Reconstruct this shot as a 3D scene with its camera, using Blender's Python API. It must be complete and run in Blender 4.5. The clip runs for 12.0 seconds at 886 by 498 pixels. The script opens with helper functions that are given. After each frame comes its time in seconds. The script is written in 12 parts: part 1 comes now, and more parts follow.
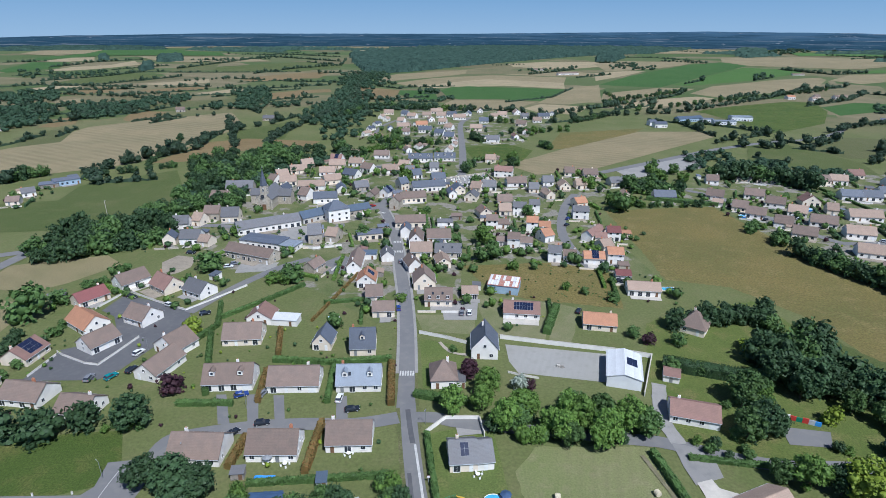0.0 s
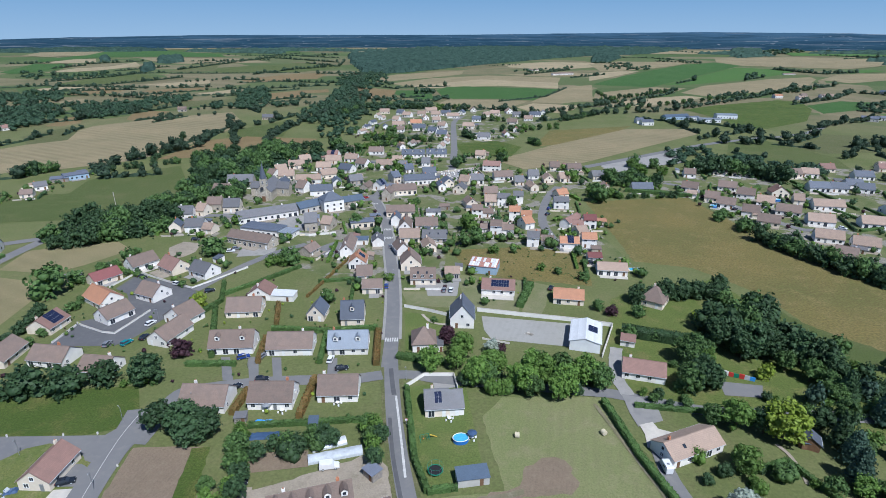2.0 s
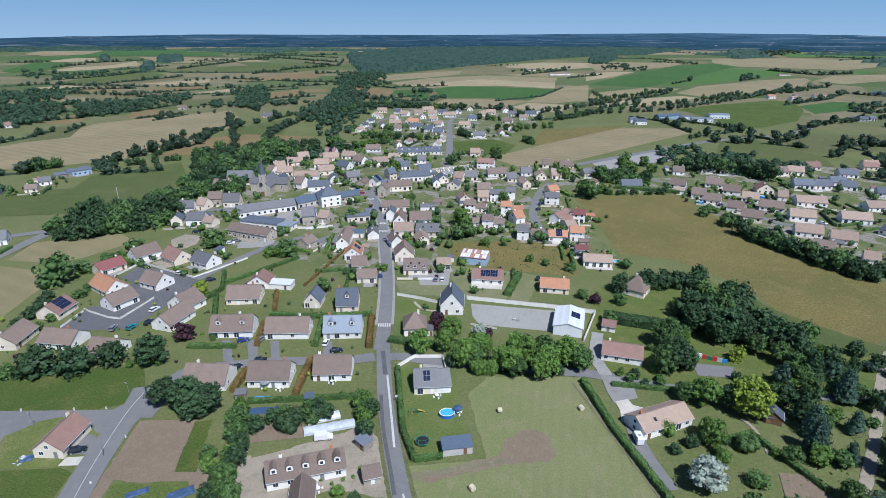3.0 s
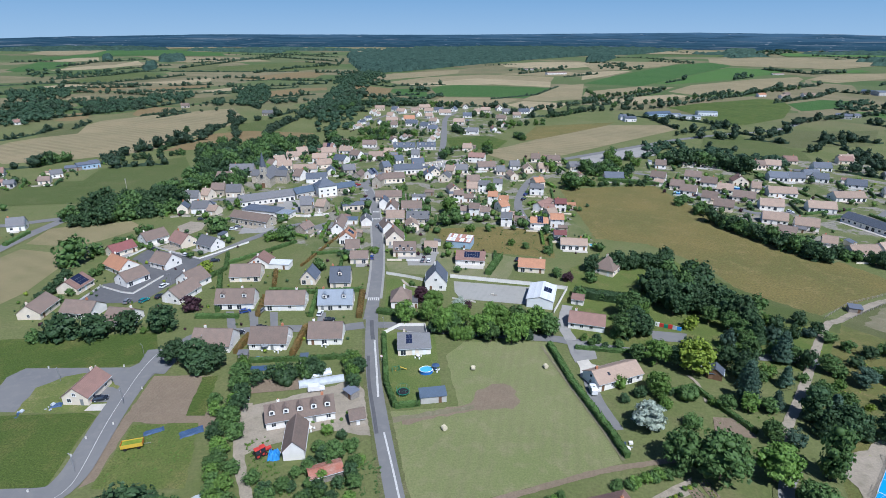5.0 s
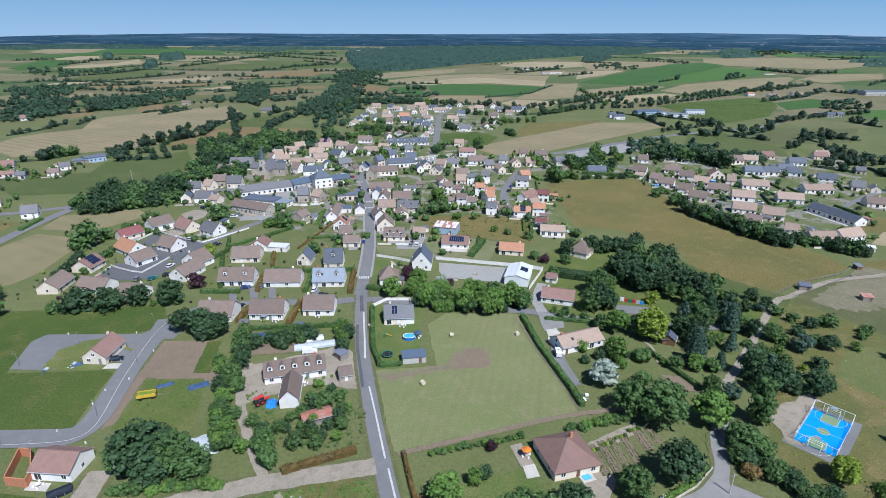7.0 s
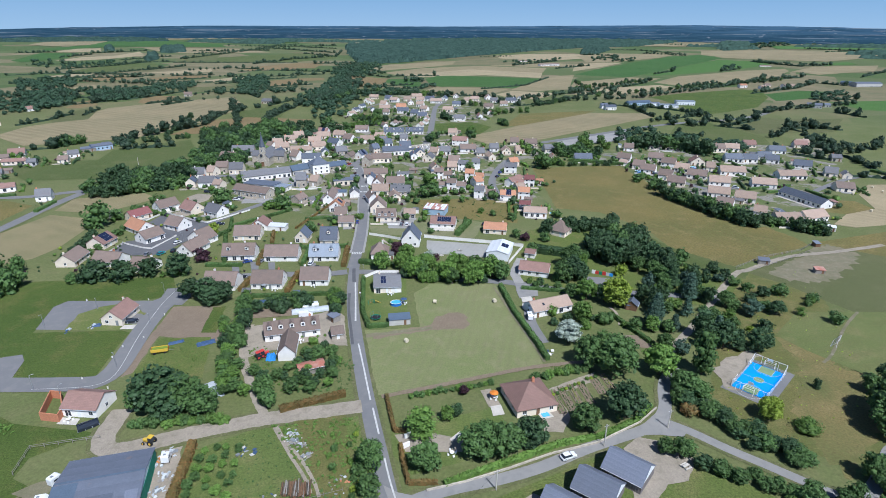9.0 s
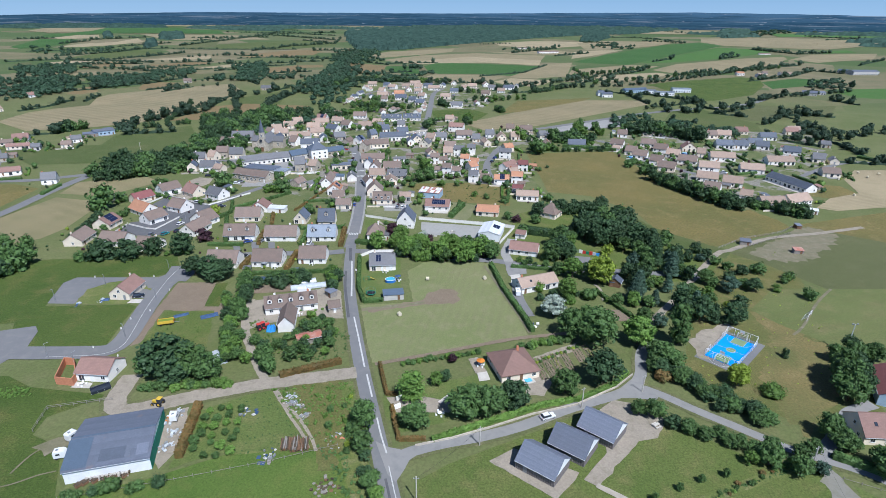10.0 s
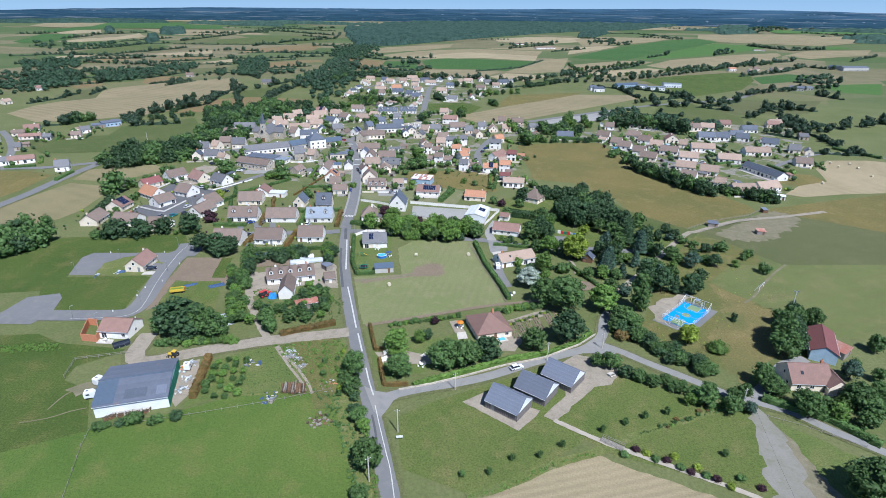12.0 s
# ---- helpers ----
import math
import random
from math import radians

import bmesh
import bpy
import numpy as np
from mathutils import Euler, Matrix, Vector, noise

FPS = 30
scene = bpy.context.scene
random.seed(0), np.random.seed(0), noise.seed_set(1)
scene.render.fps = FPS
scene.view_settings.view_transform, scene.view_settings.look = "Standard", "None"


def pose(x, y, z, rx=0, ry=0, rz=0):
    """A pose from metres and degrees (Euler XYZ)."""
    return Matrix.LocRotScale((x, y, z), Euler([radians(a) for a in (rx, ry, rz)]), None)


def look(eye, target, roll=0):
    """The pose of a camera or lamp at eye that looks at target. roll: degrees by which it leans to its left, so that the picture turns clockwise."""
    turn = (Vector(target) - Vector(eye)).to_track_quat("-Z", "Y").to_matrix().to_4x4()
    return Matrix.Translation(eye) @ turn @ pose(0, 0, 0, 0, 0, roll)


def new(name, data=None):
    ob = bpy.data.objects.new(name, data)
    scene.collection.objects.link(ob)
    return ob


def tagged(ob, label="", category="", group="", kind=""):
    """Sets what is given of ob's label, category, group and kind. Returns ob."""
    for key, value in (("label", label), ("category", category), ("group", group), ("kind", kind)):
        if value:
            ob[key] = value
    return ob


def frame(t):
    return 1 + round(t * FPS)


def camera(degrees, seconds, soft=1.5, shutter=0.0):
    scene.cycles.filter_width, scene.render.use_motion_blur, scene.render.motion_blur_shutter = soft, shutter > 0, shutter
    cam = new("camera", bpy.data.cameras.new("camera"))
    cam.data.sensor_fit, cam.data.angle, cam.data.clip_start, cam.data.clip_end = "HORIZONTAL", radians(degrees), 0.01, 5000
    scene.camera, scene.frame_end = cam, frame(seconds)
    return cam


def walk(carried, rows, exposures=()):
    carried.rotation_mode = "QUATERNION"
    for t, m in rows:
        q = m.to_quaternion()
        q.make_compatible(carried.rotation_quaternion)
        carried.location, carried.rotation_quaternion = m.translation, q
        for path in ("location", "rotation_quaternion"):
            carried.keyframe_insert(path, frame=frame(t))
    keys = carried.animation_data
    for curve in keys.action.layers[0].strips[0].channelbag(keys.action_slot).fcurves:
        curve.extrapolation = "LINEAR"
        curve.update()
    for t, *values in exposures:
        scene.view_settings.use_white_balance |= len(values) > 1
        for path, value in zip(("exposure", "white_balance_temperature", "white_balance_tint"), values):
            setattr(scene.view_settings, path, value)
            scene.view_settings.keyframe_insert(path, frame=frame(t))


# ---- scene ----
# Camera and its flight
cam = camera(77.00, 12.0, soft=0.3)
ROWS = [
    (0, 0, 0, 100, 68.55, -0.243, 0.284),
    (0.5, 1.71, -5.46, 100.13, 68.573, -0.105, 0.262),
    (1, 3.48, -10.86, 100.23, 68.603, -0.048, 0.238),
    (1.5, 5.22, -16.21, 100.33, 68.637, -0.069, 0.219),
    (2, 6.77, -21.57, 100.4, 68.638, -0.118, 0.215),
    (2.5, 8.32, -26.85, 100.45, 68.647, -0.198, 0.196),
    (3, 9.91, -32.14, 100.45, 68.655, -0.285, 0.157),
    (5, 16.72, -53.47, 100.63, 68.629, -0.259, 0.247),
    (5.5, 18.21, -58.78, 100.72, 68.599, -0.295, 0.203),
    (6, 19.79, -64.02, 100.76, 68.584, -0.353, 0.175),
    (6.5, 21.35, -69.17, 100.75, 68.575, -0.398, 0.189),
    (7, 22.92, -74.15, 100.78, 68.591, -0.413, 0.188),
    (9, 29.57, -94.95, 101.15, 67.898, -0.387, 0.273),
    (9.5, 31.15, -100.23, 101.16, 67.231, -0.465, 0.287),
    (10, 32.65, -105.42, 101.32, 66.746, -0.495, 0.302),
    (10.5, 34.07, -110.64, 101.58, 66.456, -0.509, 0.338),
    (11, 35.59, -115.93, 101.8, 66.381, -0.565, 0.363),
    (11.5, 37.05, -121.4, 101.97, 66.373, -0.607, 0.376),
    (12, 38.47, -127.02, 102.1, 66.365, -0.614, 0.363),
]
walk(cam, [(t, pose(x, y, z, rx, ry, rz)) for t, x, y, z, rx, ry, rz in ROWS], exposures=[(0.0, 0.29, 5550, 10), (3.0, 0.34, 5550, 10), (7.0, 0.43, 5550, 10), (9.5, 0.44, 5550, 10), (12.0, 0.58, 5550, 10)])

# World, sun and exposure
SUN_EL, SUN_AZ = 55.0, 149.0          # azimuth clockwise from +y
world = bpy.data.worlds.new("world")
scene.world = world
world.use_nodes = True
wn = world.node_tree
sky = wn.nodes.new("ShaderNodeTexSky")
sky.sky_type = "NISHITA"
sky.sun_disc = False
sky.sun_elevation = radians(SUN_EL)
sky.sun_rotation = radians(SUN_AZ)
sky.air_density, sky.dust_density, sky.ozone_density = 0.45, 0.0, 2.0
wn.links.new(sky.outputs[0], wn.nodes["Background"].inputs[0])
wn.nodes["Background"].inputs[1].default_value = 0.112
sun = new("sun", bpy.data.lights.new("sun", "SUN"))
sun.data.energy, sun.data.angle, sun.data.color = 4.6, radians(0.53), (1.0, 0.96, 0.90)
sd = Vector((math.sin(radians(SUN_AZ)) * math.cos(radians(SUN_EL)), math.cos(radians(SUN_AZ)) * math.cos(radians(SUN_EL)), math.sin(radians(SUN_EL))))
sun.matrix_world = look(sd * 300 + Vector((0, 100, 0)), (0, 100, 0))

# ---------------------------------------------------------------- materials
MATS = {}


def base_mat(name, rough=0.8, metal=0.0):
    m = bpy.data.materials.new(name)
    m.use_nodes = True
    nt = m.node_tree
    b = nt.nodes["Principled BSDF"]
    b.inputs["Roughness"].default_value = rough
    b.inputs["Metallic"].default_value = metal
    b.inputs["Specular IOR Level"].default_value = 0.25
    MATS[name] = m
    return m, nt, b


def coords(nt, world_space):
    if world_space:
        return nt.nodes.new("ShaderNodeNewGeometry").outputs["Position"]
    return nt.nodes.new("ShaderNodeTexCoord").outputs["Object"]


def noise_fac(nt, src, scale, detail=3.0, stretch=None, lo=0.35, hi=0.65):
    if stretch:
        mp = nt.nodes.new("ShaderNodeMapping")
        mp.inputs["Scale"].default_value = stretch[:3]
        if len(stretch) > 3:
            mp.inputs["Rotation"].default_value = (0, 0, radians(stretch[3]))
        nt.links.new(src, mp.inputs["Vector"])
        src = mp.outputs[0]
    n = nt.nodes.new("ShaderNodeTexNoise")
    n.inputs["Scale"].default_value = scale
    n.inputs["Detail"].default_value = detail
    n.inputs["Roughness"].default_value = 0.6
    nt.links.new(src, n.inputs["Vector"])
    r = nt.nodes.new("ShaderNodeMapRange")
    r.inputs["From Min"].default_value, r.inputs["From Max"].default_value = lo, hi
    nt.links.new(n.outputs["Fac"], r.inputs["Value"])
    return r.outputs[0]


def mix(nt, fac, a, b):
    x = nt.nodes.new("ShaderNodeMix")
    x.data_type = "RGBA"
    for sock, v in ((x.inputs[0], fac), (x.inputs[6], a), (x.inputs[7], b)):
        if isinstance(v, (int, float)):
            sock.default_value = v
        elif isinstance(v, tuple):
            sock.default_value = (*v, 1) if len(v) == 3 else v
        else:
            nt.links.new(v, sock)
    return x.outputs[2]


def scaled(nt, v, k):
    x = nt.nodes.new("ShaderNodeMath")
    x.operation = "MULTIPLY"
    nt.links.new(v, x.inputs[0])
    x.inputs[1].default_value = k
    return x.outputs[0]


def bump(nt, b, h, strength, dist):
    x = nt.nodes.new("ShaderNodeBump")
    x.inputs["Strength"].default_value, x.inputs["Distance"].default_value = strength, dist
    nt.links.new(h, x.inputs["Height"])
    nt.links.new(x.outputs[0], b.inputs["Normal"])


def land(name, a, b_, c, big=0.02, mid=0.15, fine=2.5, stripes=None, rough=0.95, grain=0.5):
    """A ground surface: two tones in large drifts, a third in patches, fine grain, mowing or drilling lines."""
    m, nt, b = base_mat(name, rough)
    p = coords(nt, True)
    col = mix(nt, noise_fac(nt, p, big, 4), a, b_)
    col = mix(nt, scaled(nt, noise_fac(nt, p, mid, 5, lo=0.5, hi=0.72), 0.75), col, c)
    if stripes:
        ang, width, amount = stripes
        mp = nt.nodes.new("ShaderNodeMapping")
        mp.inputs["Rotation"].default_value = (0, 0, radians(ang))
        nt.links.new(p, mp.inputs["Vector"])
        w = nt.nodes.new("ShaderNodeTexWave")
        w.bands_direction = "X"
        w.inputs["Scale"].default_value = 0.314 / width
        w.inputs["Distortion"].default_value = 0.8
        w.inputs["Detail"].default_value = 2
        w.inputs["Detail Scale"].default_value = 0.6
        nt.links.new(mp.outputs[0], w.inputs["Vector"])
        fade = noise_fac(nt, p, big * 2.3, 3)
        mu = nt.nodes.new("ShaderNodeMath")
        mu.operation = "MULTIPLY"
        nt.links.new(w.outputs["Fac"], mu.inputs[0])
        nt.links.new(fade, mu.inputs[1])
        col = mix(nt, scaled(nt, mu.outputs[0], amount), col, tuple(v * 0.62 for v in c))
    g = noise_fac(nt, p, fine * 0.8, 8, lo=0.36, hi=0.64)
    col = mix(nt, scaled(nt, g, grain * 0.85), col, tuple(v * 0.45 for v in a))
    tuft = noise_fac(nt, p, fine * 0.4, 5, lo=0.56, hi=0.7)
    col = mix(nt, scaled(nt, tuft, grain * 0.4), col, tuple(min(1, v * 1.4) for v in b_))
    nt.links.new(col, b.inputs["Base Color"])
    bump(nt, b, g, min(0.8, grain * 1.2), 0.15)
    return m


def plain(name, col, var=0.25, scale=0.6, rough=0.8, metal=0.0, fine=6.0, rnd=0.0, spec=None):
    """A made surface: base colour with stains at two scales, and a small change from object to object."""
    m, nt, b = base_mat(name, rough, metal)
    if spec is not None:
        b.inputs["Specular IOR Level"].default_value = spec
    p = coords(nt, True)
    dark = tuple(v * (1 - var) for v in col)
    c = mix(nt, noise_fac(nt, p, scale, 5), col, dark)
    c = mix(nt, scaled(nt, noise_fac(nt, p, fine, 3), var * 0.8), c, tuple(v * 0.6 for v in col))
    if rnd:
        oi = nt.nodes.new("ShaderNodeObjectInfo")
        hs = nt.nodes.new("ShaderNodeHueSaturation")
        r = nt.nodes.new("ShaderNodeMapRange")
        r.inputs["To Min"].default_value, r.inputs["To Max"].default_value = 1 - rnd, 1 + rnd
        nt.links.new(oi.outputs["Random"], r.inputs["Value"])
        nt.links.new(r.outputs[0], hs.inputs["Value"])
        nt.links.new(c, hs.inputs["Color"])
        c = hs.outputs[0]
    nt.links.new(c, b.inputs["Base Color"])
    return m


def tiles(name, col, moss, course=0.32, rough=0.75, rnd=0.16):
    """Roof covering in courses, weathered."""
    m, nt, b = base_mat(name, rough)
    o = coords(nt, False)
    p = coords(nt, True)
    c = mix(nt, noise_fac(nt, p, 0.5, 5), col, moss)
    c = mix(nt, scaled(nt, noise_fac(nt, p, 3.5, 3), 0.5), c, tuple(v * 0.6 for v in col))
    w = nt.nodes.new("ShaderNodeTexWave")
    w.bands_direction = "Z"
    w.wave_profile = "SAW"
    w.inputs["Scale"].default_value = 0.314 / (course * 0.7)
    w.inputs["Distortion"].default_value = 0.3
    nt.links.new(o, w.inputs["Vector"])
    c = mix(nt, scaled(nt, w.outputs["Fac"], 0.3), c, tuple(v * 0.5 for v in col))
    oi = nt.nodes.new("ShaderNodeObjectInfo")
    hs = nt.nodes.new("ShaderNodeHueSaturation")
    r = nt.nodes.new("ShaderNodeMapRange")
    r.inputs["To Min"].default_value, r.inputs["To Max"].default_value = 1 - rnd, 1 + rnd
    nt.links.new(oi.outputs["Random"], r.inputs["Value"])
    nt.links.new(r.outputs[0], hs.inputs["Value"])
    nt.links.new(c, hs.inputs["Color"])
    nt.links.new(hs.outputs[0], b.inputs["Base Color"])
    bump(nt, b, w.outputs["Fac"], 0.5, 0.05)
    return m


def leaves(name, col, light, rnd=0.22, grain=1.0):
    m, nt, b = base_mat(name, 0.6)
    col, light = tuple(v * 1.16 for v in col), tuple(v * 1.42 for v in light)
    gi = nt.nodes.new("ShaderNodeNewGeometry")
    c = mix(nt, noise_fac(nt, coords(nt, True), 1.3 * grain, 5), col, tuple((u + v) / 2 for u, v in zip(col, light)))
    c = mix(nt, scaled(nt, gi.outputs["Random Per Island"], 0.5), c, light)
    c = mix(nt, scaled(nt, noise_fac(nt, coords(nt, True), 0.35 * grain, 3), 0.5), c, tuple(v * 0.55 for v in col))
    oi = nt.nodes.new("ShaderNodeObjectInfo")
    hs = nt.nodes.new("ShaderNodeHueSaturation")
    r = nt.nodes.new("ShaderNodeMapRange")
    r.inputs["To Min"].default_value, r.inputs["To Max"].default_value = 1 - rnd, 1 + rnd
    nt.links.new(oi.outputs["Random"], r.inputs["Value"])
    nt.links.new(r.outputs[0], hs.inputs["Value"])
    nt.links.new(c, hs.inputs["Color"])
    nt.links.new(hs.outputs[0], b.inputs["Base Color"])
    tr = nt.nodes.new("ShaderNodeBsdfTranslucent")
    nt.links.new(hs.outputs[0], tr.inputs["Color"])
    ms = nt.nodes.new("ShaderNodeMixShader")
    ms.inputs[0].default_value = 0.22
    out = nt.nodes["Material Output"]
    nt.links.new(b.outputs[0], ms.inputs[1])
    nt.links.new(tr.outputs[0], ms.inputs[2])
    nt.links.new(ms.outputs[0], out.inputs["Surface"])
    return m


# grounds
land("verge_grass", (0.148, 0.148, 0.064), (0.112, 0.132, 0.046), (0.215, 0.188, 0.108), 0.1, 0.3, grain=0.75)
land("lawn", (0.106, 0.148, 0.036), (0.145, 0.177, 0.050), (0.215, 0.192, 0.080), 0.03, 0.12, grain=0.75)
land("lawn_pale", (0.150, 0.165, 0.070), (0.195, 0.190, 0.098), (0.245, 0.22, 0.135), 0.05, 0.16, grain=0.45)
land("pasture_bright", (0.084, 0.142, 0.024), (0.126, 0.175, 0.036), (0.190, 0.182, 0.060), 0.025, 0.12, grain=0.7)
land("pasture", (0.064, 0.104, 0.018), (0.098, 0.132, 0.027), (0.172, 0.152, 0.052), 0.03, 0.12, grain=0.9)
land("meadow_mown", (0.172, 0.196, 0.074), (0.210, 0.218, 0.096), (0.258, 0.231, 0.13), 0.03, 0.2, stripes=(12, 3.0, 0.35), grain=0.5)
land("dry_meadow", (0.200, 0.160, 0.053), (0.118, 0.124, 0.037), (0.275, 0.208, 0.088), 0.03, 0.12, fine=1.4, stripes=(35, 4.0, 0.3), grain=0.95)
land("sports_grass", (0.125, 0.153, 0.046), (0.160, 0.172, 0.060), (0.220, 0.190, 0.085), 0.03, 0.1, stripes=(70, 6.0, 0.3), grain=0.65)
land("rough_grass", (0.158, 0.146, 0.046), (0.104, 0.132, 0.037), (0.26, 0.205, 0.092), 0.035, 0.16, grain=0.8)
land("dry_mown", (0.265, 0.220, 0.118), (0.225, 0.195, 0.098), (0.185, 0.175, 0.080), 0.015, 0.07, stripes=(118, 9.0, 0.3), grain=0.6)
land("dry_park", (0.205, 0.166, 0.064), (0.118, 0.132, 0.042), (0.275, 0.206, 0.094), 0.05, 0.12, fine=2.0, grain=0.8)
land("stubble", (0.295, 0.238, 0.135), (0.245, 0.205, 0.115), (0.205, 0.186, 0.096), 0.01, 0.06, stripes=(118, 9.0, 0.55), grain=0.6)
land("stubble_pale", (0.37, 0.3, 0.18), (0.32, 0.26, 0.155), (0.27, 0.23, 0.13), 0.012, 0.06, stripes=(75, 2.2, 0.6))
land("brown_field", (0.195, 0.138, 0.064), (0.225, 0.165, 0.08), (0.155, 0.122, 0.052), 0.015, 0.07, stripes=(95, 8.0, 0.3))
land("crop_green", (0.045, 0.105, 0.022), (0.058, 0.120, 0.028), (0.075, 0.125, 0.040), 0.01, 0.06, stripes=(75, 6.0, 0.3))
land("crop_light", (0.062, 0.135, 0.026), (0.078, 0.150, 0.034), (0.10, 0.15, 0.05), 0.01, 0.06, stripes=(75, 6.0, 0.3))
land("field_green", (0.078, 0.106, 0.028), (0.105, 0.124, 0.040), (0.145, 0.142, 0.060), 0.01, 0.06, grain=0.65)
land("soil", (0.230, 0.174, 0.123), (0.200, 0.153, 0.106), (0.255, 0.204, 0.145), 0.08, 0.5, stripes=(15, 1.2, 0.35))
land("gravel_dull", (0.235, 0.22, 0.19), (0.20, 0.19, 0.15), (0.155, 0.155, 0.10), 0.15, 0.4, grain=0.25)
land("gravel", (0.33, 0.282, 0.222), (0.275, 0.236, 0.182), (0.20, 0.178, 0.125), 0.1, 0.4, grain=0.4)
land("worn_ground", (0.2, 0.172, 0.112), (0.15, 0.142, 0.08), (0.255, 0.225, 0.165), 0.12, 0.35, grain=0.35)
land("field_olive", (0.104, 0.116, 0.043), (0.126, 0.131, 0.054), (0.155, 0.148, 0.071), 0.015, 0.08, stripes=(70, 6.0, 0.15), grain=0.65)
land("weeds", (0.115, 0.155, 0.038), (0.185, 0.19, 0.06), (0.26, 0.225, 0.12), 0.08, 0.3, grain=0.7)
land("park_grass", (0.104, 0.144, 0.032), (0.142, 0.166, 0.045), (0.225, 0.188, 0.080), 0.06, 0.14, grain=0.85)
land("gravel_grey", (0.30, 0.285, 0.265), (0.26, 0.25, 0.235), (0.22, 0.215, 0.20), 0.1, 0.4, grain=0.2)
land("sand", (0.31, 0.30, 0.275), (0.285, 0.275, 0.25), (0.25, 0.245, 0.22), 0.05, 0.3, stripes=(20, 2.0, 0.12), grain=0.13)
land("path_pale", (0.384, 0.336, 0.272), (0.344, 0.304, 0.248), (0.288, 0.248, 0.200), 0.1, 0.4, grain=0.2)
land("asphalt", (0.150, 0.148, 0.150), (0.172, 0.168, 0.165), (0.195, 0.188, 0.178), 0.06, 0.35, fine=5, grain=0.06)
land("asphalt_old", (0.215, 0.208, 0.198), (0.240, 0.230, 0.215), (0.180, 0.176, 0.170), 0.08, 0.4, fine=5, grain=0.08)
land("asphalt_dark", (0.098, 0.098, 0.104), (0.115, 0.114, 0.118), (0.14, 0.137, 0.135), 0.06, 0.35, fine=5, grain=0.06)
land("asphalt_patch", (0.085, 0.085, 0.09), (0.095, 0.095, 0.1), (0.115, 0.114, 0.112), 0.2, 0.6, fine=5, grain=0.06)
def yards(name):
    """Village ground: lawns, gravel yards and worn earth side by side."""
    m, nt, b = base_mat(name, 0.95)
    p = coords(nt, True)
    grass = mix(nt, noise_fac(nt, p, 0.09, 4), (0.092, 0.125, 0.036), (0.165, 0.168, 0.075))
    pale = mix(nt, noise_fac(nt, p, 0.4, 4), (0.30, 0.27, 0.225), (0.21, 0.195, 0.17))
    c = mix(nt, noise_fac(nt, p, 0.075, 3, lo=0.53, hi=0.575), grass, pale)
    g = noise_fac(nt, p, 1.3, 6, lo=0.32, hi=0.68)
    c = mix(nt, scaled(nt, g, 0.45), c, (0.05, 0.055, 0.025))
    nt.links.new(c, b.inputs["Base Color"])
    bump(nt, b, g, 0.8, 0.15)


yards("village_yards")
plain("concrete", (0.52, 0.48, 0.42), 0.2, 0.4, 0.9)
plain("road_paint", (0.56, 0.55, 0.52), 0.3, 1.2, 0.7)
# building surfaces
plain("render_white", (0.83, 0.79, 0.73), 0.14, 0.35, 0.85, rnd=0.06)
plain("render_cream", (0.77, 0.67, 0.54), 0.14, 0.35, 0.85, rnd=0.08)
plain("render_grey", (0.50, 0.48, 0.44), 0.18, 0.35, 0.85, rnd=0.08)
plain("stone_wall", (0.50, 0.44, 0.355), 0.35, 0.9, 0.9, rnd=0.1)
plain("render_blue", (0.35, 0.46, 0.56), 0.2, 0.4, 0.7)
plain("timber_grey", (0.20, 0.175, 0.165), 0.35, 1.5, 0.85)
plain("brick_red", (0.52, 0.22, 0.12), 0.2, 2.0, 0.85)
plain("wall_white", (0.78, 0.75, 0.70), 0.12, 0.4, 0.85)
plain("steel_white", (0.74, 0.75, 0.76), 0.12, 0.3, 0.5)
tiles("tile_brown", (0.235, 0.172, 0.140), (0.185, 0.146, 0.122))
tiles("tile_tan", (0.375, 0.275, 0.21), (0.31, 0.232, 0.182))
tiles("tile_orange", (0.48, 0.24, 0.14), (0.39, 0.205, 0.125))
tiles("tile_red", (0.275, 0.165, 0.135), (0.225, 0.14, 0.115))
tiles("tile_maroon", (0.22, 0.085, 0.080), (0.19, 0.08, 0.075))
tiles("slate", (0.115, 0.130, 0.165), (0.10, 0.115, 0.14), 0.25, 0.5)
tiles("slate_light", (0.26, 0.295, 0.34), (0.23, 0.255, 0.29), 0.25, 0.5)
tiles("slate_grey", (0.165, 0.165, 0.175), (0.15, 0.145, 0.145), 0.25, 0.55)
tiles("zinc_blue", (0.100, 0.132, 0.180), (0.090, 0.118, 0.155), 0.6, 0.4)
tiles("sheet_grey", (0.165, 0.180, 0.225), (0.15, 0.165, 0.20), 0.9, 0.5)
tiles("sheet_white", (0.72, 0.73, 0.74), (0.66, 0.67, 0.68), 0.9, 0.5)
tiles("rusty_sheet", (0.37, 0.14, 0.095), (0.40, 0.27, 0.22), 0.9, 0.6)
b = tiles("hangar_sheet", (0.135, 0.148, 0.185), (0.115, 0.128, 0.158), 0.9, 0.5).node_tree
old = b.nodes["Principled BSDF"].inputs["Base Color"].links[0].from_socket
aged = mix(b, scaled(b, noise_fac(b, coords(b, True), 0.28, 3, lo=0.63, hi=0.72), 0.4), old, (0.22, 0.16, 0.14))
b.links.new(aged, b.nodes["Principled BSDF"].inputs["Base Color"])
plain("glass", (0.035, 0.042, 0.055), 0.2, 1.0, 0.08, spec=0.6)
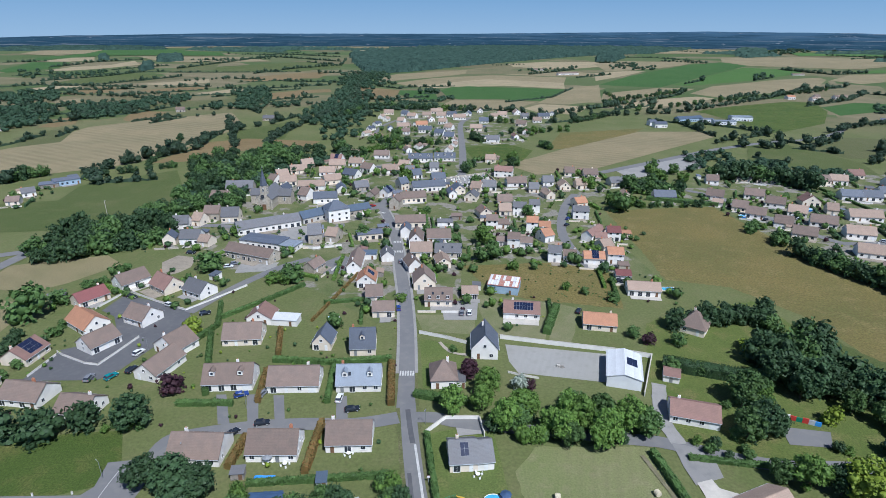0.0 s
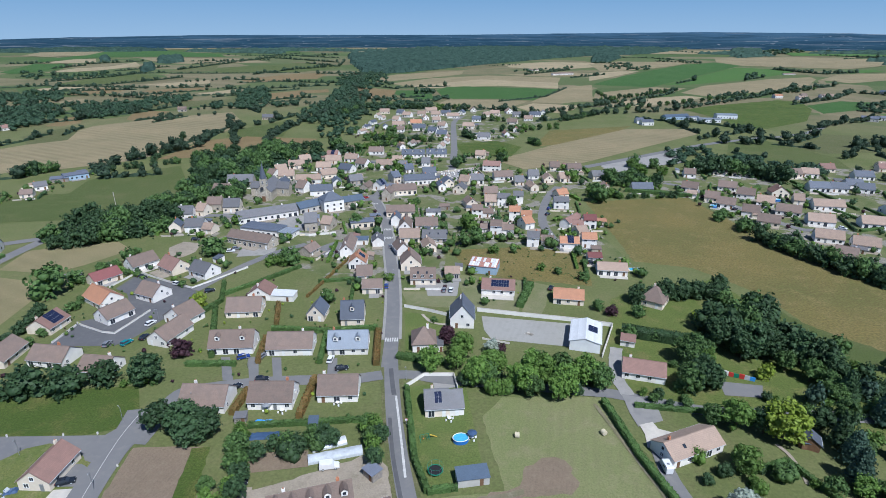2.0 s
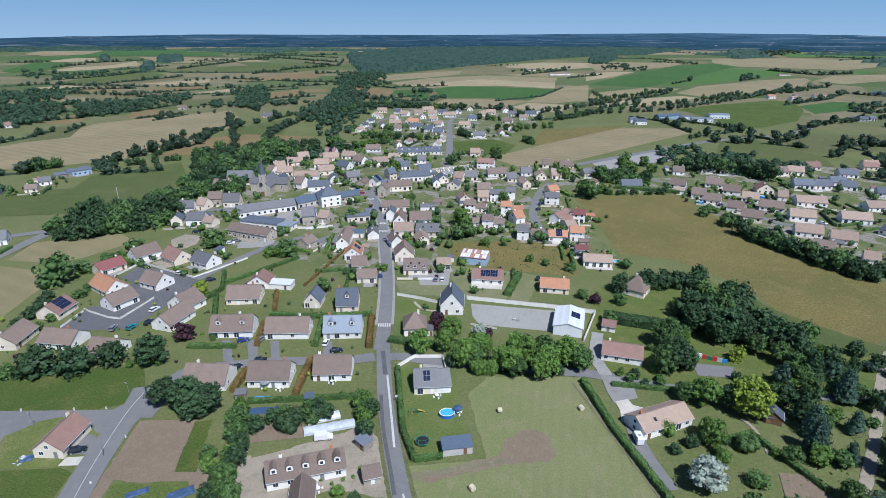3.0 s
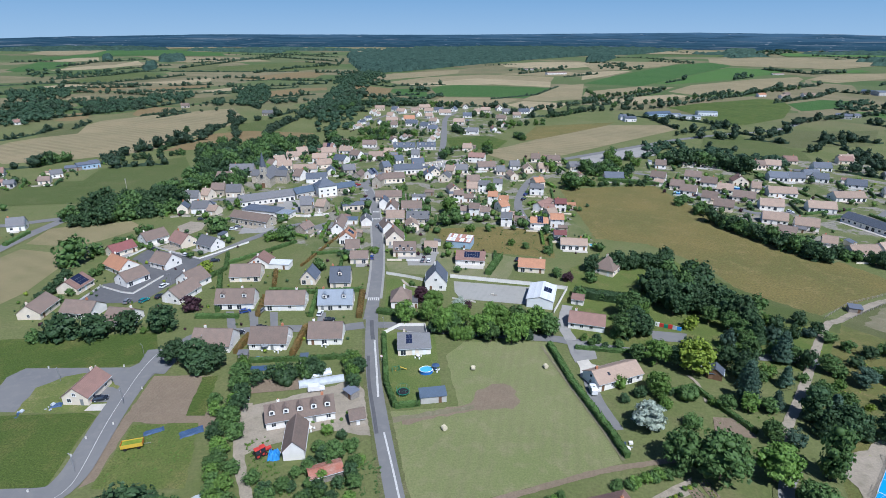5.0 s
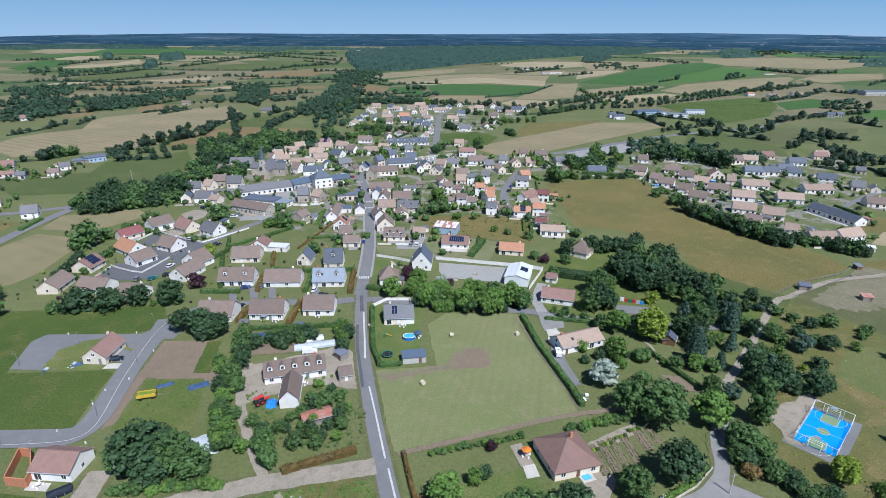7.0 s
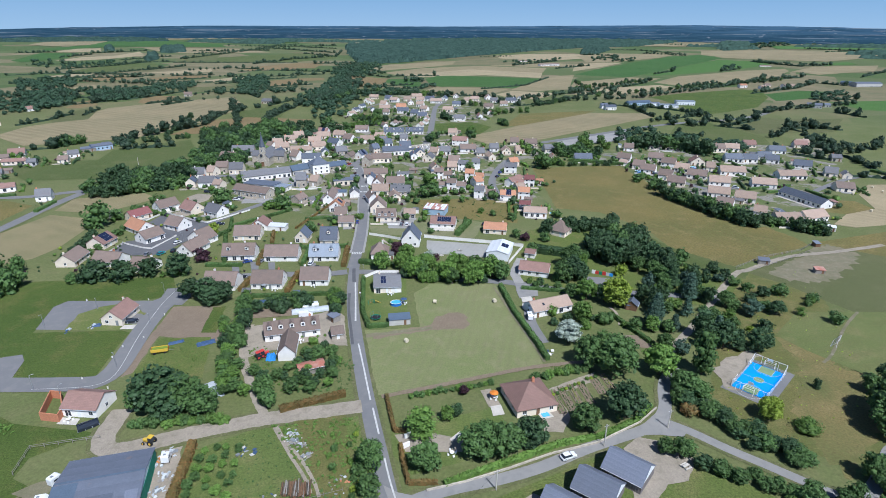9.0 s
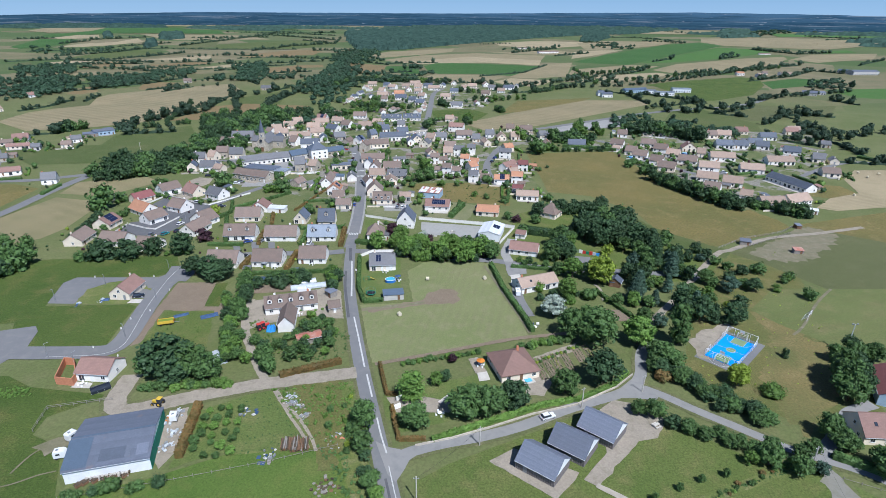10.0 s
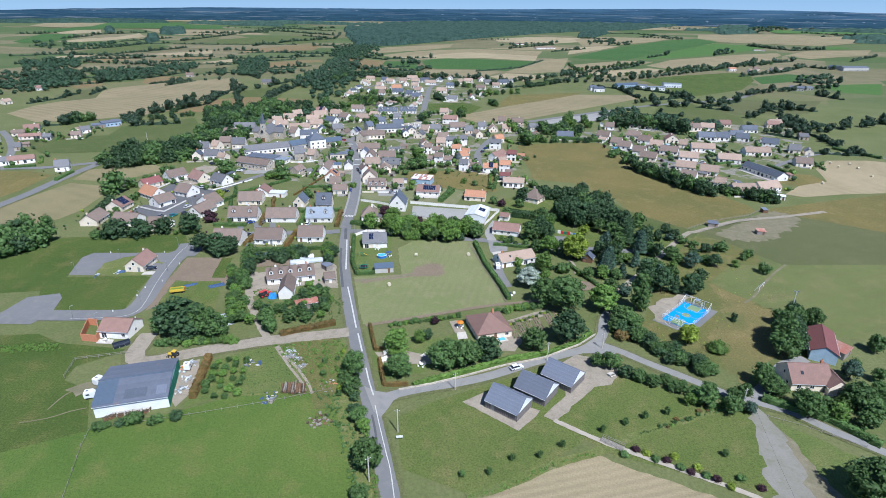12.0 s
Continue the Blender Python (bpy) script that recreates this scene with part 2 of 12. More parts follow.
plain("solar", (0.018, 0.024, 0.055), 0.2, 1.0, 0.15, spec=0.5)
plain("white_paint", (0.78, 0.77, 0.75), 0.08, 1.0, 0.5)
plain("wood_brown", (0.20, 0.115, 0.065), 0.3, 1.5, 0.8)
plain("wood_grey", (0.30, 0.27, 0.235), 0.3, 1.5, 0.85)
plain("metal_grey", (0.30, 0.31, 0.32), 0.2, 1.5, 0.5, 0.3)
plain("galvanised", (0.62, 0.64, 0.66), 0.12, 1.5, 0.45, 0.2)
plain("blue_paint", (0.055, 0.26, 0.62), 0.12, 1.0, 0.5)
plain("pool_water", (0.10, 0.42, 0.62), 0.15, 1.5, 0.08, spec=0.5)
plain("pool_liner", (0.035, 0.16, 0.48), 0.15, 1.5, 0.5)
plain("court_blue", (0.018, 0.27, 0.72), 0.08, 0.4, 0.7)
plain("court_green", (0.20, 0.27, 0.14), 0.12, 0.6, 0.8)
plain("green_mesh", (0.02, 0.20, 0.12), 0.2, 1.0, 0.7)
plain("black_rubber", (0.022, 0.022, 0.024), 0.2, 2.0, 0.8)
plain("yellow_paint", (0.60, 0.40, 0.05), 0.15, 1.0, 0.5)
plain("red_paint", (0.48, 0.05, 0.04), 0.15, 1.0, 0.5)
plain("orange_paint", (0.62, 0.20, 0.03), 0.15, 1.0, 0.5)
plain("tarp_white", (0.50, 0.53, 0.56), 0.3, 0.5, 0.6)
plain("tarp_blue", (0.055, 0.095, 0.18), 0.2, 0.5, 0.5)
plain("straw", (0.60, 0.53, 0.38), 0.22, 3.0, 0.95)
plain("bark", (0.11, 0.085, 0.06), 0.35, 3.0, 0.95)
for nm, cc in (("car_blue", (0.025, 0.06, 0.24)), ("car_dark", (0.02, 0.025, 0.035)), ("car_white", (0.75, 0.75, 0.75)), ("car_grey", (0.22, 0.23, 0.25)), ("car_red", (0.4, 0.02, 0.02)), ("car_teal", (0.02, 0.22, 0.24))):
    plain(nm, cc, 0.05, 1.0, 0.25, 0.1, spec=0.5)
# foliage
leaves("leaf_oak", (0.051, 0.099, 0.029), (0.102, 0.167, 0.048))
leaves("leaf_dark", (0.033, 0.065, 0.028), (0.062, 0.108, 0.042))
leaves("leaf_fresh", (0.081, 0.155, 0.030), (0.149, 0.230, 0.049))
leaves("leaf_yellow", (0.138, 0.200, 0.025), (0.237, 0.288, 0.037))
leaves("leaf_silver", (0.192, 0.228, 0.180), (0.336, 0.372, 0.312))
leaves("leaf_bluegreen", (0.042, 0.080, 0.052), (0.085, 0.138, 0.092))
leaves("leaf_purple", (0.036, 0.017, 0.024), (0.066, 0.029, 0.038))
leaves("leaf_red", (0.088, 0.098, 0.030), (0.205, 0.092, 0.036))
leaves("leaf_far", (0.030, 0.055, 0.032), (0.054, 0.086, 0.046))
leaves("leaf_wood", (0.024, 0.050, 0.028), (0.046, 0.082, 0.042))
# far canopy green pushed towards blue: distance haze put into the base colour
leaves("leaf_hazy_forest", (0.019, 0.039, 0.036), (0.062, 0.100, 0.074), grain=0.13)
MATS["leaf_hazy_forest"].node_tree.nodes["Principled BSDF"].inputs["Specular IOR Level"].default_value = 0.0


# ---------------------------------------------------------------- helpers
def mesh_from(name, verts, faces, mat):
    me = bpy.data.meshes.new(name)
    me.from_pydata([tuple(v) for v in verts], [], [tuple(f) for f in faces])
    me.materials.append(MATS[mat])
    return me


def smooth(me):
    me.polygons.foreach_set("use_smooth", [True] * len(me.polygons))
    return me


def thing(name, label, category, m, group="", kind=""):
    ob = new(name)
    ob.matrix_world = m
    ob.empty_display_size = 0.5
    return tagged(ob, label, category, group, kind)


def part(name, data, parent, m=None, label="", mat=""):
    """One mesh object under a thing or part. data: a mesh, or a bmesh to turn into one."""
    if not isinstance(data, bpy.types.Mesh):
        me = bpy.data.meshes.new(name)
        data.to_mesh(me)
        data.free()
        data = me
    if mat and not data.materials:
        data.materials.append(MATS[mat])
    ob = new(name, data)
    if parent is not None:
        ob.parent = parent
    if m is not None:
        ob.matrix_basis = m
    if label:
        ob["label"] = label
    return ob


BOXES = {}


def box_mesh(name, sx, sy, sz, mat, bevel=0.0):
    """A bevelled block standing on its base, shared between alike parts."""
    key = (name, round(sx, 2), round(sy, 2), round(sz, 2), mat, bevel)
    if key not in BOXES:
        bm = bmesh.new()
        bmesh.ops.create_cube(bm, size=1, matrix=Matrix.Translation((0, 0, sz / 2)) @ Matrix.Diagonal((sx, sy, sz, 1)))
        if bevel:
            bmesh.ops.bevel(bm, geom=list(bm.edges), offset=bevel, segments=1, affect="EDGES")
        me = bpy.data.meshes.new(name)
        bm.to_mesh(me)
        bm.free()
        me.materials.append(MATS[mat])
        BOXES[key] = me
    return BOXES[key]


def add_box(bm, cx, cy, z0, sx, sy, sz, rz=0.0):
    return bmesh.ops.create_cube(bm, size=1, matrix=pose(cx, cy, z0 + sz / 2, 0, 0, rz) @ Matrix.Diagonal((sx, sy, sz, 1)))["verts"]


def add_rod(bm, a, b, r, n=6, r2=None):
    a, b = Vector(a), Vector(b)
    d = b - a
    q = d.to_track_quat("Z", "Y").to_matrix().to_4x4()
    bmesh.ops.create_cone(bm, cap_ends=True, segments=n, radius1=r, radius2=r if r2 is None else r2, depth=d.length, matrix=Matrix.Translation((a + b) / 2) @ q)


def relief(x, y):
    """The land is level round the village and rises gently towards the distance."""
    d = math.hypot(x, y - 100)
    return 0.0 if d < 1300 else 78.0 * ((d - 1300) / 3700) ** 1.35


def seg_angle(x0, y0, x1, y1):
    return math.degrees(math.atan2(y1 - y0, x1 - x0))


# ---------------------------------------------------------------- ground
def make_ground():
    rings = [0, 60, 150, 300, 500, 800, 1100, 1300]
    while rings[-1] < 4960:
        rings.append(rings[-1] + 90)
    seg = 144
    v, f = [(0, 100, 0)], []
    for r in rings[1:]:
        for k in range(seg):
            a = 2 * math.pi * k / seg
            x, y = r * math.cos(a), 100 + r * math.sin(a)
            v.append((x, y, relief(x, y)))
    for k in range(seg):
        f.append((0, 1 + k, 1 + (k + 1) % seg))
    for i in range(len(rings) - 2):
        o, p = 1 + i * seg, 1 + (i + 1) * seg
        for k in range(seg):
            f.append((o + k, p + k, p + (k + 1) % seg, o + (k + 1) % seg))
    m, nt, b = base_mat("countryside", 0.95)
    p = coords(nt, True)
    grass = mix(nt, noise_fac(nt, p, 0.03, 4), (0.112, 0.134, 0.042), (0.150, 0.160, 0.062))
    grass = mix(nt, scaled(nt, noise_fac(nt, p, 0.14, 5, lo=0.5, hi=0.75), 0.7), grass, (0.165, 0.152, 0.07))
    mp = nt.nodes.new("ShaderNodeMapping")
    mp.inputs["Rotation"].default_value = (0, 0, 0.35)
    mp.inputs["Scale"].default_value = (0.0042, 0.0062, 0.0)
    nt.links.new(p, mp.inputs["Vector"])
    vo = nt.nodes.new("ShaderNodeTexVoronoi")
    vo.distance = "MANHATTAN"
    vo.inputs["Scale"].default_value = 1.0
    vo.inputs["Randomness"].default_value = 0.85
    nt.links.new(mp.outputs[0], vo.inputs["Vector"])
    sp = nt.nodes.new("ShaderNodeSeparateColor")
    nt.links.new(vo.outputs["Color"], sp.inputs[0])
    ramp = nt.nodes.new("ShaderNodeValToRGB")
    ramp.color_ramp.interpolation = "CONSTANT"
    els = ramp.color_ramp.elements
    els[0].position, els[0].color = 0.0, (0.10, 0.13, 0.045, 1)
    els[1].position, els[1].color = 0.3, (0.20, 0.165, 0.092, 1)
    for pos, c in ((0.5, (0.065, 0.11, 0.03, 1)), (0.68, (0.235, 0.187, 0.112, 1)), (0.82, (0.17, 0.135, 0.075, 1)), (0.9, (0.13, 0.14, 0.06, 1))):
        e = els.new(pos)
        e.color = c
    nt.links.new(sp.outputs[0], ramp.inputs[0])
    far = mix(nt, scaled(nt, noise_fac(nt, p, 0.02, 5), 0.55), ramp.outputs[0], (0.085, 0.105, 0.038))
    dist = nt.nodes.new("ShaderNodeVectorMath")
    dist.operation = "DISTANCE"
    dist.inputs[1].default_value = (0, 100, 0)
    nt.links.new(p, dist.inputs[0])
    mr = nt.nodes.new("ShaderNodeMapRange")
    mr.inputs["From Min"].default_value, mr.inputs["From Max"].default_value = 620, 760
    nt.links.new(dist.outputs["Value"], mr.inputs["Value"])
    col = mix(nt, mr.outputs[0], grass, far)
    g = noise_fac(nt, p, 1.1, 6, lo=0.32, hi=0.68)
    col = mix(nt, scaled(nt, g, 0.45), col, (0.04, 0.05, 0.018))
    col = mix(nt, scaled(nt, noise_fac(nt, p, 0.5, 5, lo=0.56, hi=0.7), 0.4), col, (0.17, 0.18, 0.075))
    nt.links.new(col, b.inputs["Base Color"])
    bump(nt, b, g, 0.6, 0.12)
    me = mesh_from("ground", v, f, "countryside")
    tagged(new("ground", me), "wide farmland of grass and fields reaching the horizon", "ground", kind="structure")


make_ground()
LAYER = [0]
PLOTS, WAYS, SHRUBS = [], [], []


def patch(name, mat, pts, label="", category="field", z=None, fray=0.0):
    """A field, yard or lawn: a thin sheet lying on the ground, its rim slightly uneven."""
    if z is None:
        LAYER[0] += 1
        z = 0.02 + 0.0008 * LAYER[0]
    rnd = random.Random(len(pts) * 7 + int(abs(pts[0][0]) * 10))
    far = max(math.hypot(x, y - 100) for x, y in pts) > 1250
    rim = []
    n = len(pts)
    for i in range(n):
        (x0, y0), (x1, y1) = pts[i], pts[(i + 1) % n]
        d = math.hypot(x1 - x0, y1 - y0)
        k = max(1, min(30, int(d / (2.0 if fray and not far else 40 if far else 1e9))))
        for j in range(k):
            u = j / k
            e = fray if j else 0
            rim.append((x0 + (x1 - x0) * u + rnd.uniform(-e, e), y0 + (y1 - y0) * u + rnd.uniform(-e, e)))
    bm = bmesh.new()
    bm.faces.new([bm.verts.new((x, y, z)) for x, y in rim])
    if far:
        bmesh.ops.triangulate(bm, faces=bm.faces)
        bmesh.ops.subdivide_edges(bm, edges=bm.edges, cuts=2)
        for v in bm.verts:
            v.co.z = relief(v.co.x, v.co.y) + z + max(0, math.hypot(v.co.x, v.co.y - 100) - 1250) * 0.0009
    bmesh.ops.recalc_face_normals(bm, faces=bm.faces)
    if sum(f.normal.z for f in bm.faces) < 0:
        bmesh.ops.reverse_faces(bm, faces=bm.faces)
    me = bpy.data.meshes.new(name)
    bm.to_mesh(me)
    bm.free()
    me.materials.append(MATS[mat])
    return tagged(new(name, me), label or name.replace("_", " "), category, kind="structure")


def strip(pts, width, z, n=4, ragged=0.0):
    """Vertices and faces of a band along a bent line, smoothed."""
    P = [Vector((*p, 0)) for p in pts]
    path = []
    rnd = random.Random(len(pts) + int(abs(pts[0][0])))
    for i in range(len(P) - 1):
        if ragged:
            n = max(4, min(24, int((P[i + 1] - P[i]).length / 1.3)))
        a, b, c, d = P[max(i - 1, 0)], P[i], P[i + 1], P[min(i + 2, len(P) - 1)]
        for j in range(n):
            u = j / n
            path.append(0.5 * (2 * b + (c - a) * u + (2 * a - 5 * b + 4 * c - d) * u * u + (3 * b - a - 3 * c + d) * u ** 3))
    path.append(P[-1])
    v, f = [], []
    for i, p in enumerate(path):
        t = (path[min(i + 1, len(path) - 1)] - path[max(i - 1, 0)]).normalized()
        s = Vector((-t.y, t.x, 0)) * width / 2
        h = relief(p.x, p.y) + z + max(0, math.hypot(p.x, p.y - 100) - 1250) * 0.001
        e, g = 1 + rnd.uniform(-ragged, ragged), 1 + rnd.uniform(-ragged, ragged)
        v += [(p.x + s.x * e, p.y + s.y * e, h), (p.x - s.x * g, p.y - s.y * g, h)]
    for i in range(len(path) - 1):
        f.append((2 * i, 2 * i + 1, 2 * i + 3, 2 * i + 2))
    return v, f, path


def road(name, mat, width, pts, label, z=None, verge=""):
    if z is None:
        LAYER[0] += 1
        z = 0.061 + 0.0008 * LAYER[0]
    if verge:
        v, f, _ = strip(pts, width + 2.2, z - 0.0305, ragged=0.06)
        tagged(new("verge", mesh_from("verge", v, f, verge)), "worn grass verge along the road", "verge", kind="structure")
    v, f, path = strip(pts, width, z, ragged=0.0 if mat.startswith(("asphalt", "concrete")) else min(0.16, 0.25 / width + 0.03))
    for a, b in zip(path, path[1:]):
        for k in range(max(1, int((b - a).length / 4))):
            q = a.lerp(b, k / max(1, int((b - a).length / 4)))
            WAYS.append((q.x, q.y, width / 2 + 1.2))
    tagged(new(name, mesh_from(name, v, f, mat)), label, "road", kind="structure")
    return path


def wall_line(pts, h, w, mat, label, name="garden_wall", cap=""):
    """A low wall along a bent line with a coping."""
    t = thing(name, label, "wall", pose(*pts[0], 0))
    o = Vector((*pts[0], 0))
    for a, b in zip(pts, pts[1:]):
        a, b = Vector((*a, 0)) - o, Vector((*b, 0)) - o
        L = (b - a).length
        ang = seg_angle(a.x, a.y, b.x, b.y)
        c = (a + b) / 2
        part("wall_panel", box_mesh("wall_panel", L + w * 0.98, w, h, mat, 0.02), t, pose(c.x, c.y, 0, 0, 0, ang))
        if cap:
            part("coping", box_mesh("coping", L + w + 0.08, w + 0.1, 0.07, cap, 0.015), t, pose(c.x, c.y, h, 0, 0, ang))
    return t


def fence_line(pts, h, mat, label, step=2.5, rails=2, name="fence"):
    t = thing(name, label, "fence", pose(*pts[0], 0))
    o = Vector((*pts[0], 0))
    for a, b in zip(pts, pts[1:]):
        a, b = Vector((*a, 0)) - o, Vector((*b, 0)) - o
        n = max(1, round((b - a).length / step))
        for i in range(n + 1):
            p = a.lerp(b, i / n)
            part("post", box_mesh("post", 0.11, 0.11, h, mat), t, pose(p.x, p.y, 0))
        ang, c = seg_angle(a.x, a.y, b.x, b.y), (a + b) / 2
        for k in range(rails):
            part("rail", box_mesh("rail", (b - a).length, 0.05, 0.09, mat), t, pose(c.x, c.y, h * (0.5 + 0.42 * k), 0, 0, ang))
    return t


# ---------------------------------------------------------------- vegetation
def ico(rng, sub):
    bm = bmesh.new()
    bmesh.ops.create_icosphere(bm, subdivisions=sub, radius=1)
    v = np.array([x.co[:] for x in bm.verts])
    f = [[q.index for q in x.verts] for x in bm.faces]
    bm.free()
    return v * (1 + rng.uniform(-0.16, 0.16, (len(v), 1))), f


def crown_data(seed, shape, lobes, cards, card, sub):
    """Vertices and faces of a crown in a unit box: overlapping uneven lobes of foliage covered with many small leaf clumps."""
    rng = np.random.default_rng(seed)
    V, F = [], []
    n = 0
    cen = []
    for i in range(lobes):
        if shape == "round":
            up = rng.uniform(-0.9, 1.0)
            a = i * 2.4 + rng.uniform(-0.4, 0.4)
            r = 0.31 * math.sqrt(max(0.0, 1 - max(up, -0.55) ** 2)) * rng.uniform(0.8, 1.12)
            z = 0.48 + 0.32 * up * rng.uniform(0.85, 1.1)
            s = rng.uniform(0.11, 0.185) * min(1.0, math.sqrt(26 / lobes) * 0.92)
            sz = s * 0.9
            if i < 3:
                a, r, z, s, sz = i * 2.1, 0.08, 0.45, 0.27, 0.26
        elif shape == "cone":
            z = 0.12 + 0.80 * (i + 0.5) / lobes
            a, r = i * 2.4, 0.26 * (1.02 - z)
            s, sz = 0.10 + 0.25 * (1.0 - z), 0.10
        elif shape == "column":
            z = 0.12 + 0.76 * (i + 0.5) / lobes
            a, r = i * 2.4, rng.uniform(0.05, 0.27) * (0.55 + 0.55 * math.sin(math.pi * z))
            s, sz = rng.uniform(0.13, 0.2), rng.uniform(0.05, 0.09)
        else:                                    # bush
            a, r = rng.uniform(0, 2 * math.pi), math.sqrt(rng.uniform(0, 1)) * 0.32
            z, s = rng.uniform(0.18, 0.62), rng.uniform(0.16, 0.24)
            sz = s * 1.25
        c = np.array((r * math.cos(a), r * math.sin(a), z))
        cen.append((c, s, sz))
        if i % 2 and lobes > 8:
            continue
        v, f = ico(rng, sub)
        V.append(c + v * (s * 0.84, s * 0.84, sz * 0.84))
        F += [[q + n for q in x] for x in f]
        n += len(v)
    per = max(1, cards // lobes)
    for c, s, sz in cen:
        d = rng.normal(size=(per, 3))
        d /= np.linalg.norm(d, axis=1)[:, None]
        d[:, 2] = np.abs(d[:, 2]) * np.where(rng.uniform(size=per) < 0.8, 1, -1)
        p = c + d * np.array((s, s, sz)) * rng.uniform(0.84, 1.22, (per, 1))
        u = np.cross(d + rng.normal(size=(per, 3)) * 0.55, rng.normal(size=(per, 3)))
        u /= np.linalg.norm(u, axis=1)[:, None] + 1e-9
        w = np.cross(d + rng.normal(size=(per, 3)) * 0.4, u)
        w /= np.linalg.norm(w, axis=1)[:, None] + 1e-9
        k = card * rng.uniform(0.6, 1.3, (per, 1))
        quad = np.stack([p - u * k, p - w * k * 0.8, p + u * k, p + w * k * 0.8], 1).reshape(-1, 3)
        V.append(quad)
        F += [[n + 4 * i, n + 4 * i + 1, n + 4 * i + 2, n + 4 * i + 3] for i in range(per)]
        n += 4 * per
    return np.concatenate(V), F


SHAPES = {}


def crown_pool(shape, detail):
    key = (shape, detail)
    if key not in SHAPES:
        spec = {"near": (50, 1650, 0.031, 1), "mid": (34, 760, 0.042, 1), "belt": (20, 420, 0.053, 1), "low": (5, 120, 0.066, 1), "tiny": (3, 34, 0.098, 1)}[detail]
        SHAPES[key] = [crown_data(100 + 13 * i + len(shape), shape, *spec) for i in range(5)]
    return SHAPES[key]


CROWNS = {}


def crown_mesh(shape, detail, i, mat):
    key = (shape, detail, i, mat)
    if key not in CROWNS:
        v, f = crown_pool(shape, detail)[i]
        CROWNS[key] = smooth(mesh_from("crown", v.tolist(), f, mat))
    return CROWNS[key]


TRUNKS = []


def trunk_mesh():
    if not TRUNKS:
        bm = bmesh.new()
        add_rod(bm, (0, 0, 0), (0, 0, 0.45), 0.035, 8, 0.022)
        for a in range(5):
            ca, sa = math.cos(a * 1.26), math.sin(a * 1.26)
            add_rod(bm, (0, 0, 0.28 + 0.03 * a), (0.22 * ca, 0.22 * sa, 0.55 + 0.03 * a), 0.014, 5, 0.005)
        me = bpy.data.meshes.new("trunk")
        bm.to_mesh(me)
        bm.free()
        me.materials.append(MATS["bark"])
        TRUNKS.append(me)
    return TRUNKS[0]


TREE_LABEL = {"leaf_oak": "leafy green broadleaf tree in full summer foliage", "leaf_dark": "dense dark green broadleaf tree", "leaf_fresh": "bright green leafy garden tree",
              "leaf_yellow": "yellow-green rounded ornamental tree", "leaf_silver": "silvery grey-leaved garden tree", "leaf_bluegreen": "blue-green conifer tree with soft needles",
              "leaf_purple": "dark purple-leaved ornamental tree", "leaf_red": "red-leaved garden shrub tree", "leaf_far": "distant dark green hedgerow tree"}
TREES = [0]
MANY = {}


def tree(x, y, d, h, mat="leaf_oak", shape="round", detail=None):
    """One tree: trunk with limbs, and a crown of leaf clumps."""
    TREES[0] += 1
    rnd = random.Random(TREES[0])
    far = math.hypot(x - 25, y + 60)
    if far > (150 if d < 4 else 180 if d < 7 else 218):
        MANY.setdefault(mat, []).append((x, y, d, h))
        return None
    detail = detail or ("near" if far < 250 and d > 6.8 else "mid")
    bush = shape == "bush"
    t = thing("bush" if bush else "tree", TREE_LABEL[mat].replace("tree", "bush") if bush else TREE_LABEL[mat], "bush" if bush else "tree", pose(x, y, relief(x, y), 0, 0, rnd.uniform(0, 360)))
    i = rnd.randrange(5)
    if not bush and d > 2.6:
        part("trunk", trunk_mesh(), t, Matrix.Diagonal((h * 0.8, h * 0.8, h, 1)))
    low = 0.0 if bush else (0.02 if shape == "round" else 0.0)
    part("crown", crown_mesh(shape, detail, i, mat), t, Matrix.Translation((0, 0, (low - (0.10 if bush else 0.02)) * h)) @ Matrix.Diagonal((d, d, h * (1.12 if bush else 1.06), 1)))
    return t


def tree_row(x0, y0, x1, y1, n, dmin, dmax, mats=("leaf_oak",), shape="round", jitter=1.5, ratio=1.05):
    rnd = random.Random(int(abs(x0 * 31 + y1 * 17)) + n)
    for i in range(n):
        u = (i + rnd.uniform(0.2, 0.8)) / n
        d = rnd.uniform(dmin, dmax)
        tree(x0 + (x1 - x0) * u + rnd.uniform(-jitter, jitter), y0 + (y1 - y0) * u + rnd.uniform(-jitter, jitter), d, d * ratio * rnd.uniform(0.85, 1.15), rnd.choice(mats), shape)


def grove(pts, n, dmin, dmax, mats, shape="round", ratio=1.05):
    """Single trees standing in a plot."""
    rnd = random.Random(int(abs(pts[0][0] * 13 + pts[0][1] * 7)) + n)
    for x, y in scatter(pts, n, rnd):
        d = rnd.uniform(dmin, dmax)
        tree(x, y, d, d * ratio * rnd.uniform(0.85, 1.15), rnd.choice(mats), shape)


def inside(x, y, pts):
    r, n = False, len(pts)
    for i in range(n):
        (x0, y0), (x1, y1) = pts[i], pts[(i + 1) % n]
        if (y0 > y) != (y1 > y) and x < (x1 - x0) * (y - y0) / (y1 - y0) + x0:
            r = not r
    return r


def scatter(pts, n, rnd):
    xs, ys = [p[0] for p in pts], [p[1] for p in pts]
    out, tries = [], 0
    while len(out) < n and tries < 40 * n + 200:
        tries += 1
        x, y = rnd.uniform(min(xs), max(xs)), rnd.uniform(min(ys), max(ys))
        if inside(x, y, pts):
            out.append((x, y))
    return out


